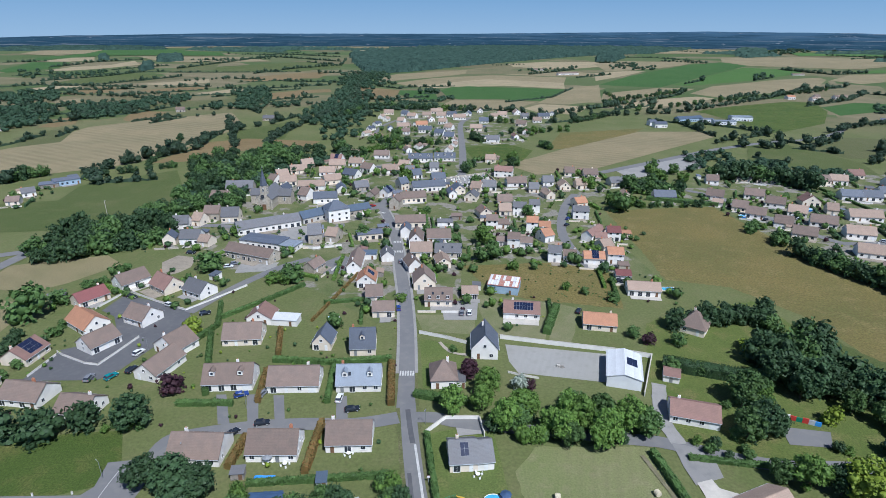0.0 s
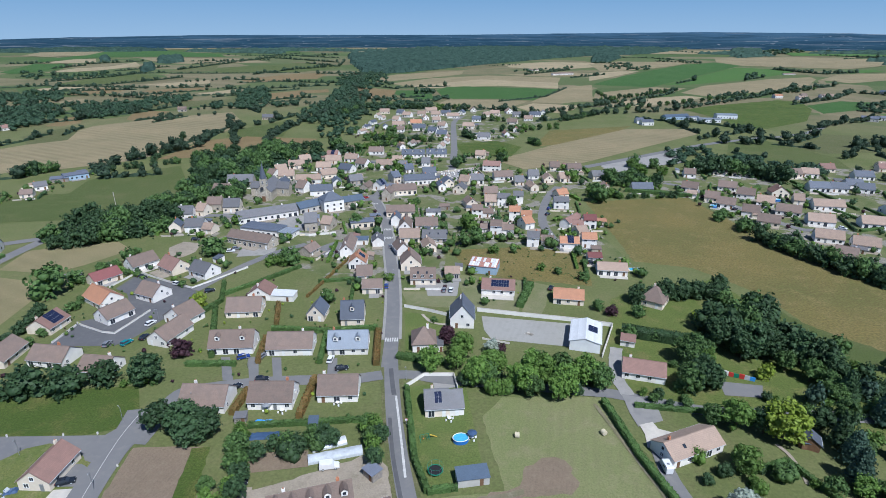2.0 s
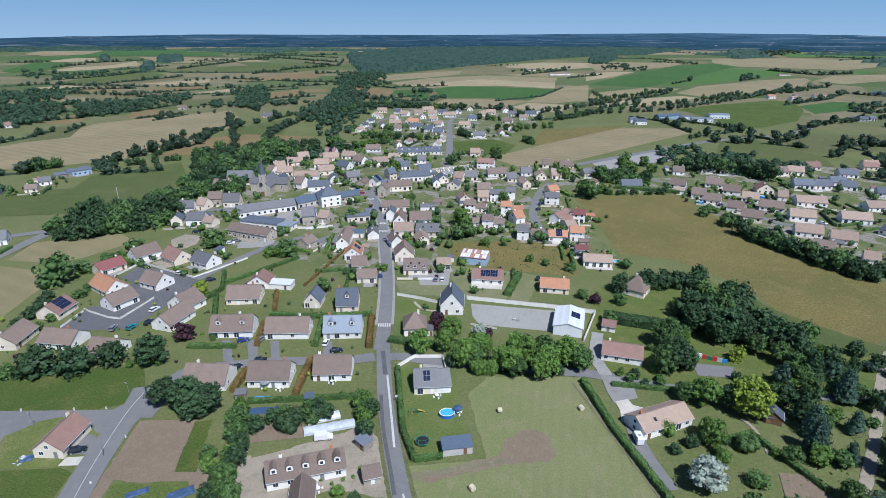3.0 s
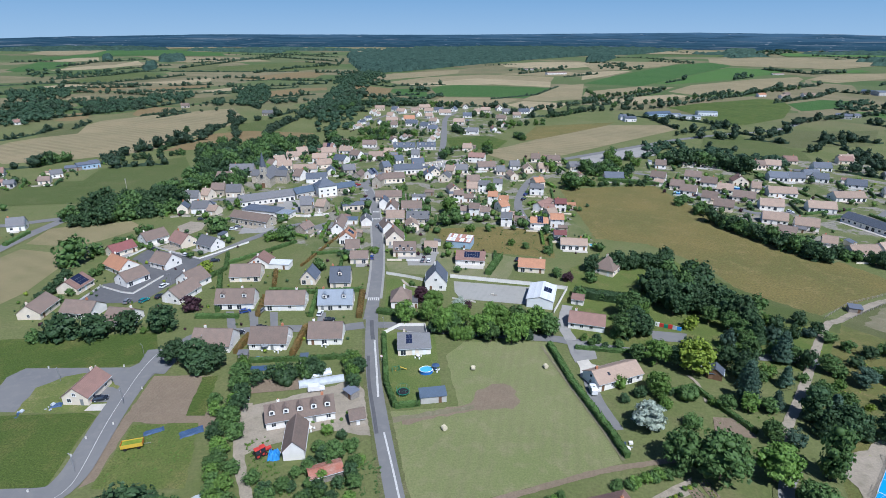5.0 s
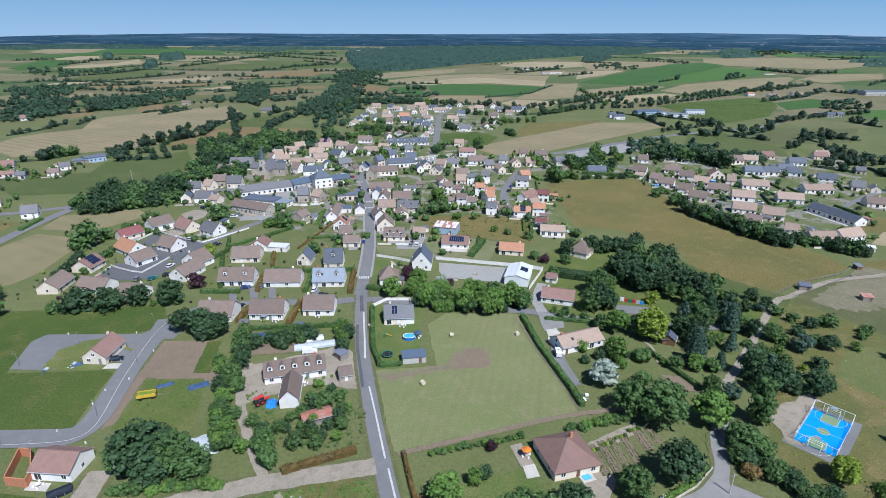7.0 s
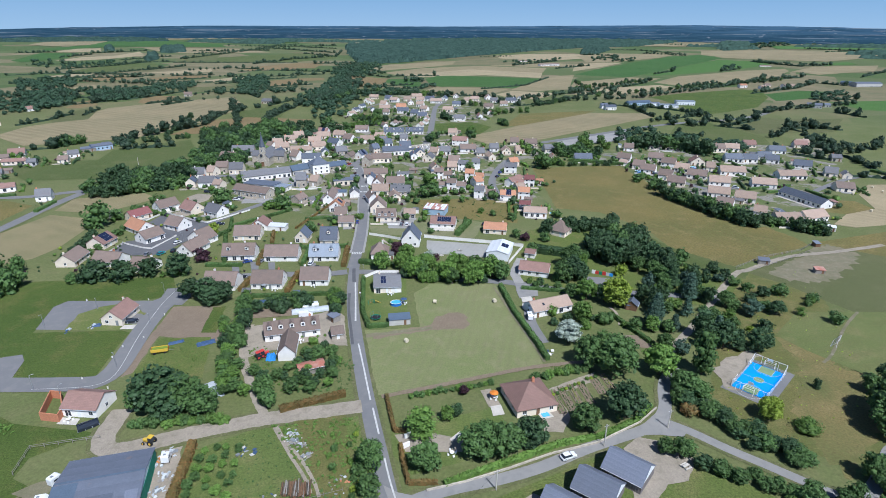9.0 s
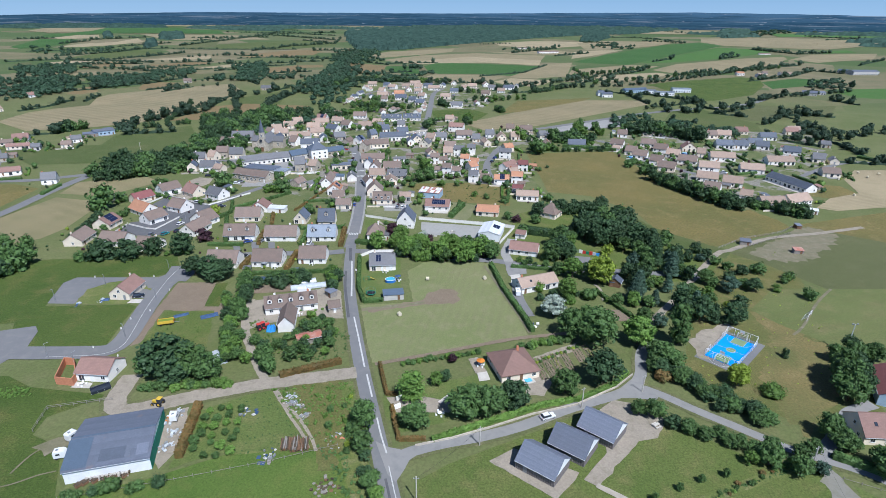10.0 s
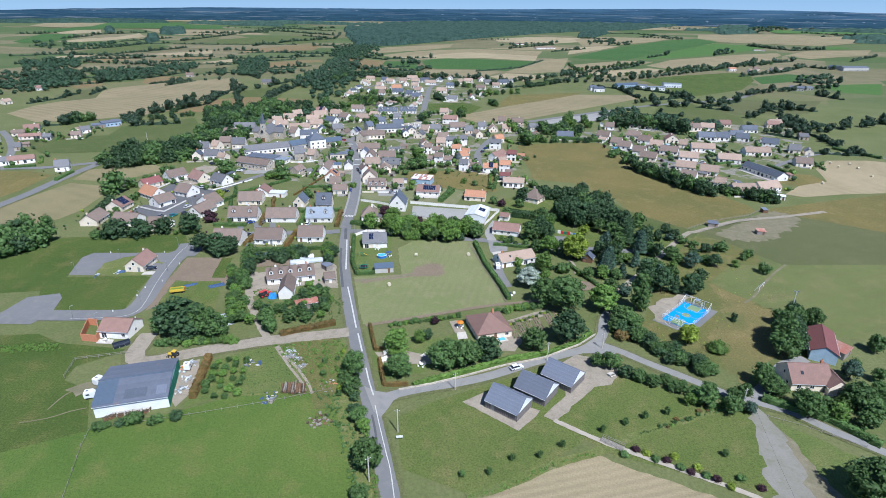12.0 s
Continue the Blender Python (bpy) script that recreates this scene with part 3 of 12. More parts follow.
def canopy(name, spots, mat, label, category="trees", detail="low", shape="round"):
    """Many far trees that nobody could count, as one object. spots: x, y, diameter, height."""
    pool = crown_pool(shape, detail)
    rnd = random.Random(len(spots))
    V, F, n = [], [], 0
    for x, y, d, h in spots:
        v, f = pool[rnd.randrange(len(pool))]
        a = rnd.uniform(0, 6.28)
        c, s = math.cos(a), math.sin(a)
        w = np.empty_like(v)
        w[:, 0], w[:, 1] = (v[:, 0] * c - v[:, 1] * s) * d + x, (v[:, 0] * s + v[:, 1] * c) * d + y
        w[:, 2] = (v[:, 2] - 0.16) * h * 1.1 + relief(x, y)
        V.append(w)
        F += [[q + n for q in g] for g in f]
        n += len(v)
    if not V:
        return
    me = smooth(mesh_from(name, np.concatenate(V).tolist(), F, mat))
    return tagged(new(name, me), label, category, kind="stuff")


BANKS = []


def far_row(spots, rnd, pts, step, dmin, dmax, jitter=3.0, ratio=0.85, skip=0.12):
    BANKS.append(pts)
    for (x0, y0), (x1, y1) in zip(pts, pts[1:]):
        n = max(1, int(math.hypot(x1 - x0, y1 - y0) / step))
        for i in range(n):
            if rnd.random() < skip:
                continue
            u = (i + rnd.random()) / n
            d = rnd.uniform(dmin, dmax) * (1.3 if rnd.random() < 0.3 else 0.85)
            spots.append((x0 + (x1 - x0) * u + rnd.uniform(-jitter, jitter), y0 + (y1 - y0) * u + rnd.uniform(-jitter, jitter), d, d * ratio * rnd.uniform(0.7, 1.2)))


def hedge_banks():
    """The unbroken low hedges under the hedgerow trees: ridges of uneven height and width."""
    rng = np.random.default_rng(12)
    V, F = [], []
    for pts in BANKS:
        for (x0, y0), (x1, y1) in zip(pts, pts[1:]):
            L = math.hypot(x1 - x0, y1 - y0)
            if L < 5 or rng.uniform() < 0.15:
                continue
            k = max(2, int(L / 3))
            ux, uy = (x1 - x0) / L, (y1 - y0) / L
            n = len(V)
            for i in range(k + 1):
                w, h, s = rng.uniform(0.7, 1.9), rng.uniform(0.7, 3.0), rng.uniform(-0.8, 0.8)
                cx, cy = x0 + ux * L * i / k - uy * s, y0 + uy * L * i / k + ux * s
                z = relief(cx, cy)
                for a, b in ((-w, -0.3), (-w * 0.6, h), (w * 0.6, h * 0.9), (w, -0.3)):
                    V.append((cx - uy * a, cy + ux * a, z + b))
            for i in range(k):
                for q in range(3):
                    F.append((n + i * 4 + q, n + i * 4 + 4 + q, n + i * 4 + 5 + q, n + i * 4 + 1 + q))
    tagged(new("field_hedges", mesh_from("field_hedges", V, F, "leaf_far")), "unbroken low green hedges between the fields", "hedges", kind="stuff")


def hedge(x0, y0, x1, y1, w=1.2, h=1.6, mat="leaf_oak", label=""):
    """A clipped hedge: an uneven body and a skin of leaf clumps."""
    L = math.hypot(x1 - x0, y1 - y0)
    rng = np.random.default_rng(int(abs(x0 * 7 + y0 * 11 + L * 3)))
    nx = max(2, int(L / 0.9))
    V, F = [], []
    prof = [(-w / 2, 0), (-w / 2, h * 0.85), (-w * 0.3, h), (w * 0.3, h), (w / 2, h * 0.85), (w / 2, 0)]
    k = len(prof)
    for i in range(nx + 1):
        for a, b in prof:
            j = rng.uniform(-0.22, 0.22, 3)
            V.append((-L / 2 + L * i / nx, a + j[1], max(0, b + (j[2] if b > 0 else 0))))
    for i in range(nx):
        for q in range(k - 1):
            F.append((i * k + q, i * k + q + 1, (i + 1) * k + q + 1, (i + 1) * k + q))
    F += [tuple(range(k)), tuple(range(nx * k + k - 1, nx * k - 1, -1))]
    m = int(min(4000, L * (2 * h + w) * 11))
    n = len(V)
    far = math.hypot((x0 + x1) / 2 - 25, (y0 + y1) / 2 + 60)
    if far > 330:
        m //= 4
    for i in range(m):
        s = rng.uniform(0, 2 * h + w)
        if s < h:
            p = (0, -w / 2 - 0.03, s)
        elif s < h + w:
            p = (0, s - h - w / 2, h + 0.03)
        else:
            p = (0, w / 2 + 0.03, s - h - w)
        c = np.array((rng.uniform(-L / 2, L / 2), p[1], p[2])) + rng.uniform(-0.16, 0.16, 3)
        u, q = rng.normal(size=3), rng.normal(size=3)
        u, q = u / np.linalg.norm(u) * 0.24, q / np.linalg.norm(q) * 0.2
        V += [tuple(c - u), tuple(c - q), tuple(c + u), tuple(c + q)]
        F.append((n, n + 1, n + 2, n + 3))
        n += 4
    me = mesh_from("hedge", V, F, mat)
    ob = new("hedge", me)
    ob.matrix_world = pose((x0 + x1) / 2, (y0 + y1) / 2, 0, 0, 0, seg_angle(x0, y0, x1, y1))
    return tagged(ob, label or ("clipped red-leaved garden hedge" if mat == "leaf_red" else "clipped green garden hedge"), "hedge")


# ---------------------------------------------------------------- buildings
ROOF_WORD = {"tile_brown": "brown tiled roof", "tile_tan": "tan tiled roof", "tile_orange": "orange tiled roof", "tile_red": "red-brown tiled roof", "tile_maroon": "maroon roof",
             "slate": "dark blue slate roof", "slate_light": "pale grey slate roof", "slate_grey": "grey slate roof", "zinc_blue": "blue metal roof", "sheet_grey": "grey sheet-metal roof",
             "sheet_white": "white metal roof", "rusty_sheet": "rusty red and white sheet roof"}
WALL_WORD = {"render_white": "white rendered walls", "render_cream": "cream rendered walls", "render_grey": "grey rendered walls", "stone_wall": "stone walls", "render_blue": "blue sheet walls",
             "timber_grey": "grey timber walls", "brick_red": "bare red brick walls", "steel_white": "white sheet walls", "wall_white": "white walls"}


def roof_gable(L, D, H, tan, mat, over=0.35, th=0.16):
    o = over
    zr = H + D / 2 * tan
    ze = H - o * tan
    prof = [(-D / 2 - o, ze), (0, zr), (D / 2 + o, ze), (D / 2 + o, ze + th), (0, zr + th * 1.1), (-D / 2 - o, ze + th)]
    x = L / 2 + o * 0.6
    v = [(-x, a, b) for a, b in prof] + [(x, a, b) for a, b in prof]
    f = [(0, 1, 7, 6), (1, 2, 8, 7), (2, 3, 9, 8), (3, 4, 10, 9), (4, 5, 11, 10), (5, 0, 6, 11), (0, 5, 4, 1), (1, 4, 3, 2), (6, 7, 10, 11), (7, 8, 9, 10)]
    return mesh_from("roof", v, f, mat)


def roof_hip(L, D, H, tan, mat, over=0.4, th=0.14):
    x, y = L / 2 + over, D / 2 + over
    ze, k = H - over * tan * 0.3, max(L / 2 - D / 2, 0.05)
    zr = ze + th + y * tan
    v = [(-x, -y, ze), (x, -y, ze), (x, y, ze), (-x, y, ze), (-x, -y, ze + th), (x, -y, ze + th), (x, y, ze + th), (-x, y, ze + th), (-k, 0, zr), (k, 0, zr)]
    f = [(3, 2, 1, 0), (0, 1, 5, 4), (1, 2, 6, 5), (2, 3, 7, 6), (3, 0, 4, 7), (4, 5, 9, 8), (5, 6, 9), (6, 7, 8, 9), (7, 4, 8)]
    return mesh_from("roof", v, f, mat)


def walls_mesh(L, D, H, tan, mat, gable):
    if gable:
        zr = H + D / 2 * tan
        prof = [(-D / 2, 0), (D / 2, 0), (D / 2, H), (0, zr), (-D / 2, H)]
        v = [(-L / 2, a, b) for a, b in prof] + [(L / 2, a, b) for a, b in prof]
        f = [(0, 4, 3, 2, 1), (5, 6, 7, 8, 9), (0, 1, 6, 5), (1, 2, 7, 6), (2, 3, 8, 7), (3, 4, 9, 8), (4, 0, 5, 9)]
        return mesh_from("wall", v, f, mat)
    return mesh_from("wall", [(a * L / 2, b * D / 2, c * H) for c in (0, 1) for a, b in ((-1, -1), (1, -1), (1, 1), (-1, 1))],
                     [(3, 2, 1, 0), (4, 5, 6, 7), (0, 1, 5, 4), (1, 2, 6, 5), (2, 3, 7, 6), (3, 0, 4, 7)], mat)


WINDOWS = {}


def frame_mesh(w, h, mat="white_paint"):
    """A window frame with a sill and a middle bar, its back on the wall face (facing -y)."""
    key = (round(w, 2), round(h, 2), mat)
    if key not in WINDOWS:
        bm = bmesh.new()
        b, d = 0.09, 0.07
        add_box(bm, -w / 2, -d / 2, 0, b, d, h)
        add_box(bm, w / 2, -d / 2, 0, b, d, h)
        add_box(bm, 0, -d / 2, h - b / 2, w + b, d, b)
        add_box(bm, 0, -d, -0.07, w + 0.2, 2 * d, 0.07)
        if w > 0.9:
            add_box(bm, 0, -d / 2, 0, 0.06, d * 0.8, h)
        me = bpy.data.meshes.new("window")
        bm.to_mesh(me)
        bm.free()
        me.materials.append(MATS[mat])
        WINDOWS[key] = me
    return WINDOWS[key]


def window(parent, x, y, z, w, h, rz=0, fine=True):
    m = pose(x, y, z, 0, 0, rz)
    if not fine:
        return part("window", box_mesh("window", w, 0.06, h, "glass"), parent, m @ pose(0, -0.03, 0))
    win = part("window", frame_mesh(w, h), parent, m)
    part("pane", box_mesh("pane", w - 0.06, 0.02, h - 0.06, "glass"), win, pose(0, -0.02, 0.03))
    return win


def house(x, y, rz, L, D, H=2.7, pitch=38, roof="tile_brown", wall="render_white", ridge="l", hip=False, extras="", chimney=1, wins=True, name="house", label="", cols=None):
    """A building on its plot. x, y: the middle of its front; rz: the front's direction; ridge l: along the front, d: gable to the front.
    extras: D dormers, S skylights, P solar panels, G garage door, T second row of windows."""
    rnd = random.Random(int(abs(x * 13.7 + y * 7.3)))
    tan = math.tan(radians(pitch))
    far = math.hypot(x - 25, y + 60)
    fine = far < 330
    t = thing(name, label or "%s with %s and a %s" % ("house" if name == "house" else name.replace("_", " "), WALL_WORD[wall], ROOF_WORD[roof]), name.replace("_", " ").split(" ")[-1], pose(x, y, 0, 0, 0, rz) @ pose(0, D / 2, 0))
    PLOTS.append((x - math.sin(radians(rz)) * D / 2, y + math.cos(radians(rz)) * D / 2, rz, L, D))
    turn = pose(0, 0, 0) if ridge == "l" else pose(0, 0, 0, 0, 0, 90)
    a, b = (L, D) if ridge == "l" else (D, L)
    part("wall", walls_mesh(a, b, H, tan, wall, not hip), t, turn)
    part("roof", (roof_hip if hip else roof_gable)(a, b, H, tan, roof), t, turn)
    zr = H + b / 2 * tan
    if not hip and fine:
        ridge_m = box_mesh("ridge_cap", a + 0.3, 0.28, 0.12, roof, 0.03)
        part("ridge_cap", ridge_m, t, turn @ pose(0, 0, zr + 0.1))
        for s in (-1, 1):
            part("gutter", box_mesh("gutter", a + 0.3, 0.12, 0.1, "galvanised"), t, turn @ pose(0, s * (b / 2 + 0.4), H - 0.35 * tan - 0.02))
    if name == "pavilion":
        for q in (-1, 1):
            e = q * (a / 2 + 0.02)
            v = [(e, -b / 2, H), (e, b / 2, H), (e, 0, zr), (e + q * 0.06, -b / 2, H), (e + q * 0.06, b / 2, H), (e + q * 0.06, 0, zr)]
            part("gable_cladding", mesh_from("gable_cladding", v, [(0, 1, 2), (5, 4, 3), (0, 3, 4, 1), (1, 4, 5, 2), (2, 5, 3, 0)], "steel_white"), t, turn, "pale metal gable cladding")
        n = int(a / 0.6)
        for i in range(n + 1):
            part("wall_board", box_mesh("wall_board", 0.08, 0.05, H - 0.1, "wood_grey"), t, turn @ pose(-a / 2 + a * i / n, -b / 2 - 0.02, 0))
        part("door", box_mesh("door", 1.0, 0.06, 2.1, "metal_grey"), t, turn @ pose(-a * 0.25, -b / 2 - 0.04, 0))
    for c in range(chimney):
        u = (0.5 - c) * a * rnd.uniform(0.5, 0.85) if chimney > 1 else rnd.choice((-1, 1)) * a * rnd.uniform(0.15, 0.4)
        if hip:
            u *= 0.5
        ch = part("chimney", box_mesh("chimney", 0.75, 0.55, 1.9, "brick_red" if rnd.random() < 0.4 else wall, 0.02), t, turn @ pose(u, b * 0.08, zr - 1.1))
        if fine:
            part("chimney_pot", box_mesh("chimney_pot", 0.3, 0.3, 0.35, "tile_orange", 0.05), ch, pose(0, 0, 1.9))
    if wins:
        n = max(1, int(L / 3.1))
        rows = 2 if "T" in extras else 1
        door = rnd.randrange(n)
        for r in range(rows):
            for i in range(n):
                u = -L / 2 + L * (i + 0.5) / n + rnd.uniform(-0.25, 0.25)
                if r == 0 and "G" in extras and i == n - 1:
                    part("garage_door", box_mesh("garage_door", 2.4, 0.06, 2.05, "white_paint"), t, pose(u, -D / 2 - 0.03, 0), "plain white garage door")
                elif r == 0 and i == door:
                    dr = part("door", box_mesh("door", 0.95, 0.07, 2.1, rnd.choice(("wood_brown", "white_paint", "metal_grey"))), t, pose(u, -D / 2 - 0.03, 0))
                    if fine:
                        part("handle", box_mesh("handle", 0.12, 0.06, 0.04, "metal_grey"), dr, pose(0.33, -0.06, 1.0))
                elif r == 0 and rnd.random() < 0.35:
                    window(t, u, -D / 2, 0.12, 1.7, 2.0, 0, fine)
                else:
                    window(t, u, -D / 2, 0.95 + 2.7 * r, 1.2, 1.15, 0, fine)
        if ridge == "d" and H < 5 and b > 6:
            window(t, 0, -D / 2, H + 0.3, 1.0, 1.1, 0, fine)
        for s in (-1, 1):
            for i in range(max(1, int(D / 4.5))):
                u = -D / 2 + D * (i + 0.5) / max(1, int(D / 4.5))
                if rnd.random() < (0.75 if fine else 0.45):
                    window(t, s * L / 2, s * 0.0 + u, 0.95, 1.0, 1.1, 90 * s, fine)
        if fine and ridge == "l" and not hip and rnd.random() < 0.6:
            window(t, L / 2, 0, H + 0.2, 0.9, 1.0, 90, fine)
            window(t, -L / 2, 0, H + 0.2, 0.9, 1.0, -90, fine)
    # on the front slope: y from the eave, height follows the slope
    def on_slope(u, v, lift=0.0):
        yy = -b / 2 + v * b / 2
        return turn @ pose(u, yy, H + v * b / 2 * tan + 0.19 + lift, pitch, 0, 0)
    if "D" in extras:
        n = extras.count("D")
        for i in range(n):
            u = -a / 2 + a * (i + 0.5) / n if n != 2 else (-0.3 + 0.56 * i) * a
            dm = part("dormer", walls_mesh(1.5, 2.2, 1.35, 0.0, wall, False), t, turn @ pose(u, -b * 0.23, H + 0.27 * b * tan - 0.35) @ pose(0, 0, 0))
            part("dormer_roof", roof_gable(2.3, 1.5, 1.35, 0.95, roof, 0.18, 0.1), dm, pose(0, 0, 0, 0, 0, 90))
            window(dm, 0, -1.1, 0.25, 0.85, 0.95)
    for i in range(extras.count("S")):
        part("skylight", box_mesh("skylight", 0.8, 1.1, 0.08, "glass", 0.02), t, on_slope((-0.2 + 0.35 * i) * a, 0.5), "roof window")
    if "P" in extras:
        nx, ny = cols or (4, 2)
        arr = part("panel_frame", box_mesh("panel_frame", nx * 1.03, ny * 1.65, 0.05, "metal_grey"), t, on_slope(0.05 * a, 0.55), "array of dark blue solar panels")
        for i in range(nx):
            for j in range(ny):
                part("solar_panel", box_mesh("solar_panel", 0.97, 1.58, 0.05, "solar"), arr, pose((i - (nx - 1) / 2) * 1.03, (j - (ny - 1) / 2) * 1.65, 0.05))
    return t


def shed(x, y, rz, L, D, H=2.3, fall=0.5, roof="zinc_blue", wall="wood_grey", name="shed", label=""):
    """A small building under one sloping roof sheet."""
    t = thing(name, label or "small garden shed with a %s" % ROOF_WORD.get(roof, "flat roof"), "shed", pose(x, y, 0, 0, 0, rz) @ pose(0, D / 2, 0))
    v = [(-L / 2, -D / 2, 0), (L / 2, -D / 2, 0), (L / 2, D / 2, 0), (-L / 2, D / 2, 0), (-L / 2, -D / 2, H), (L / 2, -D / 2, H), (L / 2, D / 2, H + fall), (-L / 2, D / 2, H + fall)]
    part("wall", mesh_from("wall", v, [(3, 2, 1, 0), (4, 5, 6, 7), (0, 1, 5, 4), (1, 2, 6, 5), (2, 3, 7, 6), (3, 0, 4, 7)], wall), t)
    ang = math.degrees(math.atan2(fall, D))
    part("roof", box_mesh("roof", L + 0.4, math.hypot(D, fall) + 0.5, 0.1, roof, 0.02), t, pose(0, 0, H + fall / 2 + 0.01, ang))
    if roof == "rusty_sheet" and L > 9:
        rnd = random.Random(4)
        for i in range(int(L / 1.1)):
            for j in range(2):
                if (i + j) % 3 == 0 or rnd.random() < 0.25:
                    part("roof_sheet", box_mesh("roof_sheet", 1.0, D * 0.46, 0.04, "sheet_white"), t, pose(0, 0, H + fall / 2 + 0.12, ang) @ pose(-L / 2 + 0.6 + 1.1 * i, (j - 0.5) * D * 0.5, 0), "pale replacement roof sheet")
    part("door", box_mesh("door", 0.9, 0.06, min(1.95, H - 0.1), "wood_brown"), t, pose(L * 0.25, -D / 2 - 0.03, 0))
    return t


def hangar_roof(h):
    """Roof sheets of other ages on the hangar, its green end wall and eave strip."""
    tan = math.tan(radians(11))
    for x, v, sx, sy, mat, label in ((-6.9, 0.48, 5.2, 8.6, "zinc_blue", "newer dark blue roof sheets"), (0.8, 0.30, 5.6, 3.4, "slate", "darker translucent roof strip"), (4.2, 0.30, 0.9, 3.3, "sheet_grey", "pale roof sheet"),
                                     (7.3, 0.30, 2.6, 3.3, "sheet_grey", "worn grey roof sheets")):
        part("roof_sheet", box_mesh("roof_sheet", sx, sy, 0.04, mat), h, pose(x, -9.2 + v * 9.2, 3.6 + v * 9.2 * tan + 0.2, 11), label)
    part("ridge_strip", box_mesh("ridge_strip", 18.6, 0.5, 0.08, "zinc_blue"), h, pose(0, 0, 3.6 + 9.2 * tan + 0.2))
    part("end_wall", box_mesh("end_wall", 0.08, 18.2, 3.6, "green_mesh"), h, pose(9.2, 0, 0), "dark green sheet end wall")
    for i in range(9):
        part("wall_rib", box_mesh("wall_rib", 0.1, 0.06, 3.4, "steel_white"), h, pose(-8.4 + 2.1 * i, -9.24, 0))


def car(x, y, rz, paint="car_blue", van=False):
    """A parked car: body with bonnet and cabin, glasshouse, four wheels, lights."""
    L, W = (4.9, 1.95) if van else (4.2, 1.75)
    word = {"car_blue": "blue", "car_dark": "black", "car_white": "white", "car_grey": "silver grey", "car_red": "red", "car_teal": "teal green"}[paint]
    t = thing("van" if van else "car", "parked %s %s on tarmac" % (word, "van" if van else "hatchback car"), "van" if van else "car", pose(x, y, 0.17, 0, 0, rz))
    top = 1.95 if van else 0.92
    prof = [(-L / 2, 0.3), (-L / 2, 0.75), (-L / 2 + 0.1, top if van else 0.9), (0.15 * L, top if van else 0.95), (0.24 * L, 1.15 if van else 0.93), (L / 2 - 0.15, 0.8), (L / 2, 0.6), (L / 2, 0.3)]
    n = len(prof)
    v = [(a, -W / 2, b) for a, b in prof] + [(a, W / 2, b) for a, b in prof]
    f = [tuple(range(n)), tuple(range(2 * n - 1, n - 1, -1))] + [(i, n + i, n + (i + 1) % n, (i + 1) % n) for i in range(n)]
    bm = bmesh.new()
    vs = [bm.verts.new(p) for p in v]
    for q in f:
        bm.faces.new([vs[i] for i in q])
    bmesh.ops.recalc_face_normals(bm, faces=bm.faces)
    bmesh.ops.bevel(bm, geom=list(bm.edges), offset=0.07, segments=2, affect="EDGES")
    part("body", bm, t, mat=paint)
    if not van:
        lo, hi = W / 2 - 0.06, W / 2 - 0.24
        v = [(-L * 0.46, -lo, 0.88), (L * 0.22, -lo, 0.9), (L * 0.06, -hi, 1.45), (-L * 0.36, -hi, 1.45), (-L * 0.46, lo, 0.88), (L * 0.22, lo, 0.9), (L * 0.06, hi, 1.45), (-L * 0.36, hi, 1.45)]
        part("glasshouse", mesh_from("glasshouse", v, [(0, 1, 2, 3), (7, 6, 5, 4), (1, 5, 6, 2), (0, 3, 7, 4), (0, 4, 5, 1)], "glass"), t)
        part("car_roof", box_mesh("car_roof", L * 0.43, 2 * hi + 0.04, 0.06, paint, 0.02), t, pose(-L * 0.15, 0, 1.43))
    else:
        part("windscreen", box_mesh("windscreen", 0.06, W - 0.25, 0.85, "glass"), t, pose(0.20 * L, 0, 1.13, 0, -28))
    for a in (-0.31, 0.31):
        for s in (-1, 1):
            bm = bmesh.new()
            add_rod(bm, (0, -0.1, 0), (0, 0.1, 0), 0.31, 14)
            w = part("wheel", bm, t, pose(a * L, s * (W / 2 - 0.08), 0.31), mat="black_rubber")
            bm = bmesh.new()
            add_rod(bm, (0, -0.115, 0), (0, 0.115, 0), 0.19, 10)
            part("rim", bm, w, mat="galvanised")
    for s in (-1, 1):
        part("headlight", box_mesh("headlight", 0.08, 0.3, 0.14, "white_paint"), t, pose(L / 2 - 0.04, s * 0.6, 0.62))
        part("tail_light", box_mesh("tail_light", 0.06, 0.2, 0.22, "red_paint"), t, pose(-L / 2 + 0.01, s * 0.68, 0.68))
    return t



def free_spot(x, y, margin=1.0):
    for hx, hy, rz, L, D in PLOTS:
        dx, dy = x - hx, y - hy
        if dx * dx + dy * dy < 400:
            c, q = math.cos(radians(rz)), math.sin(radians(rz))
            if abs(dx * c + dy * q) < L / 2 + margin and abs(-dx * q + dy * c) < D / 2 + margin:
                return False
    return all((x - a) ** 2 + (y - b) ** 2 > r * r for a, b, r in WAYS)


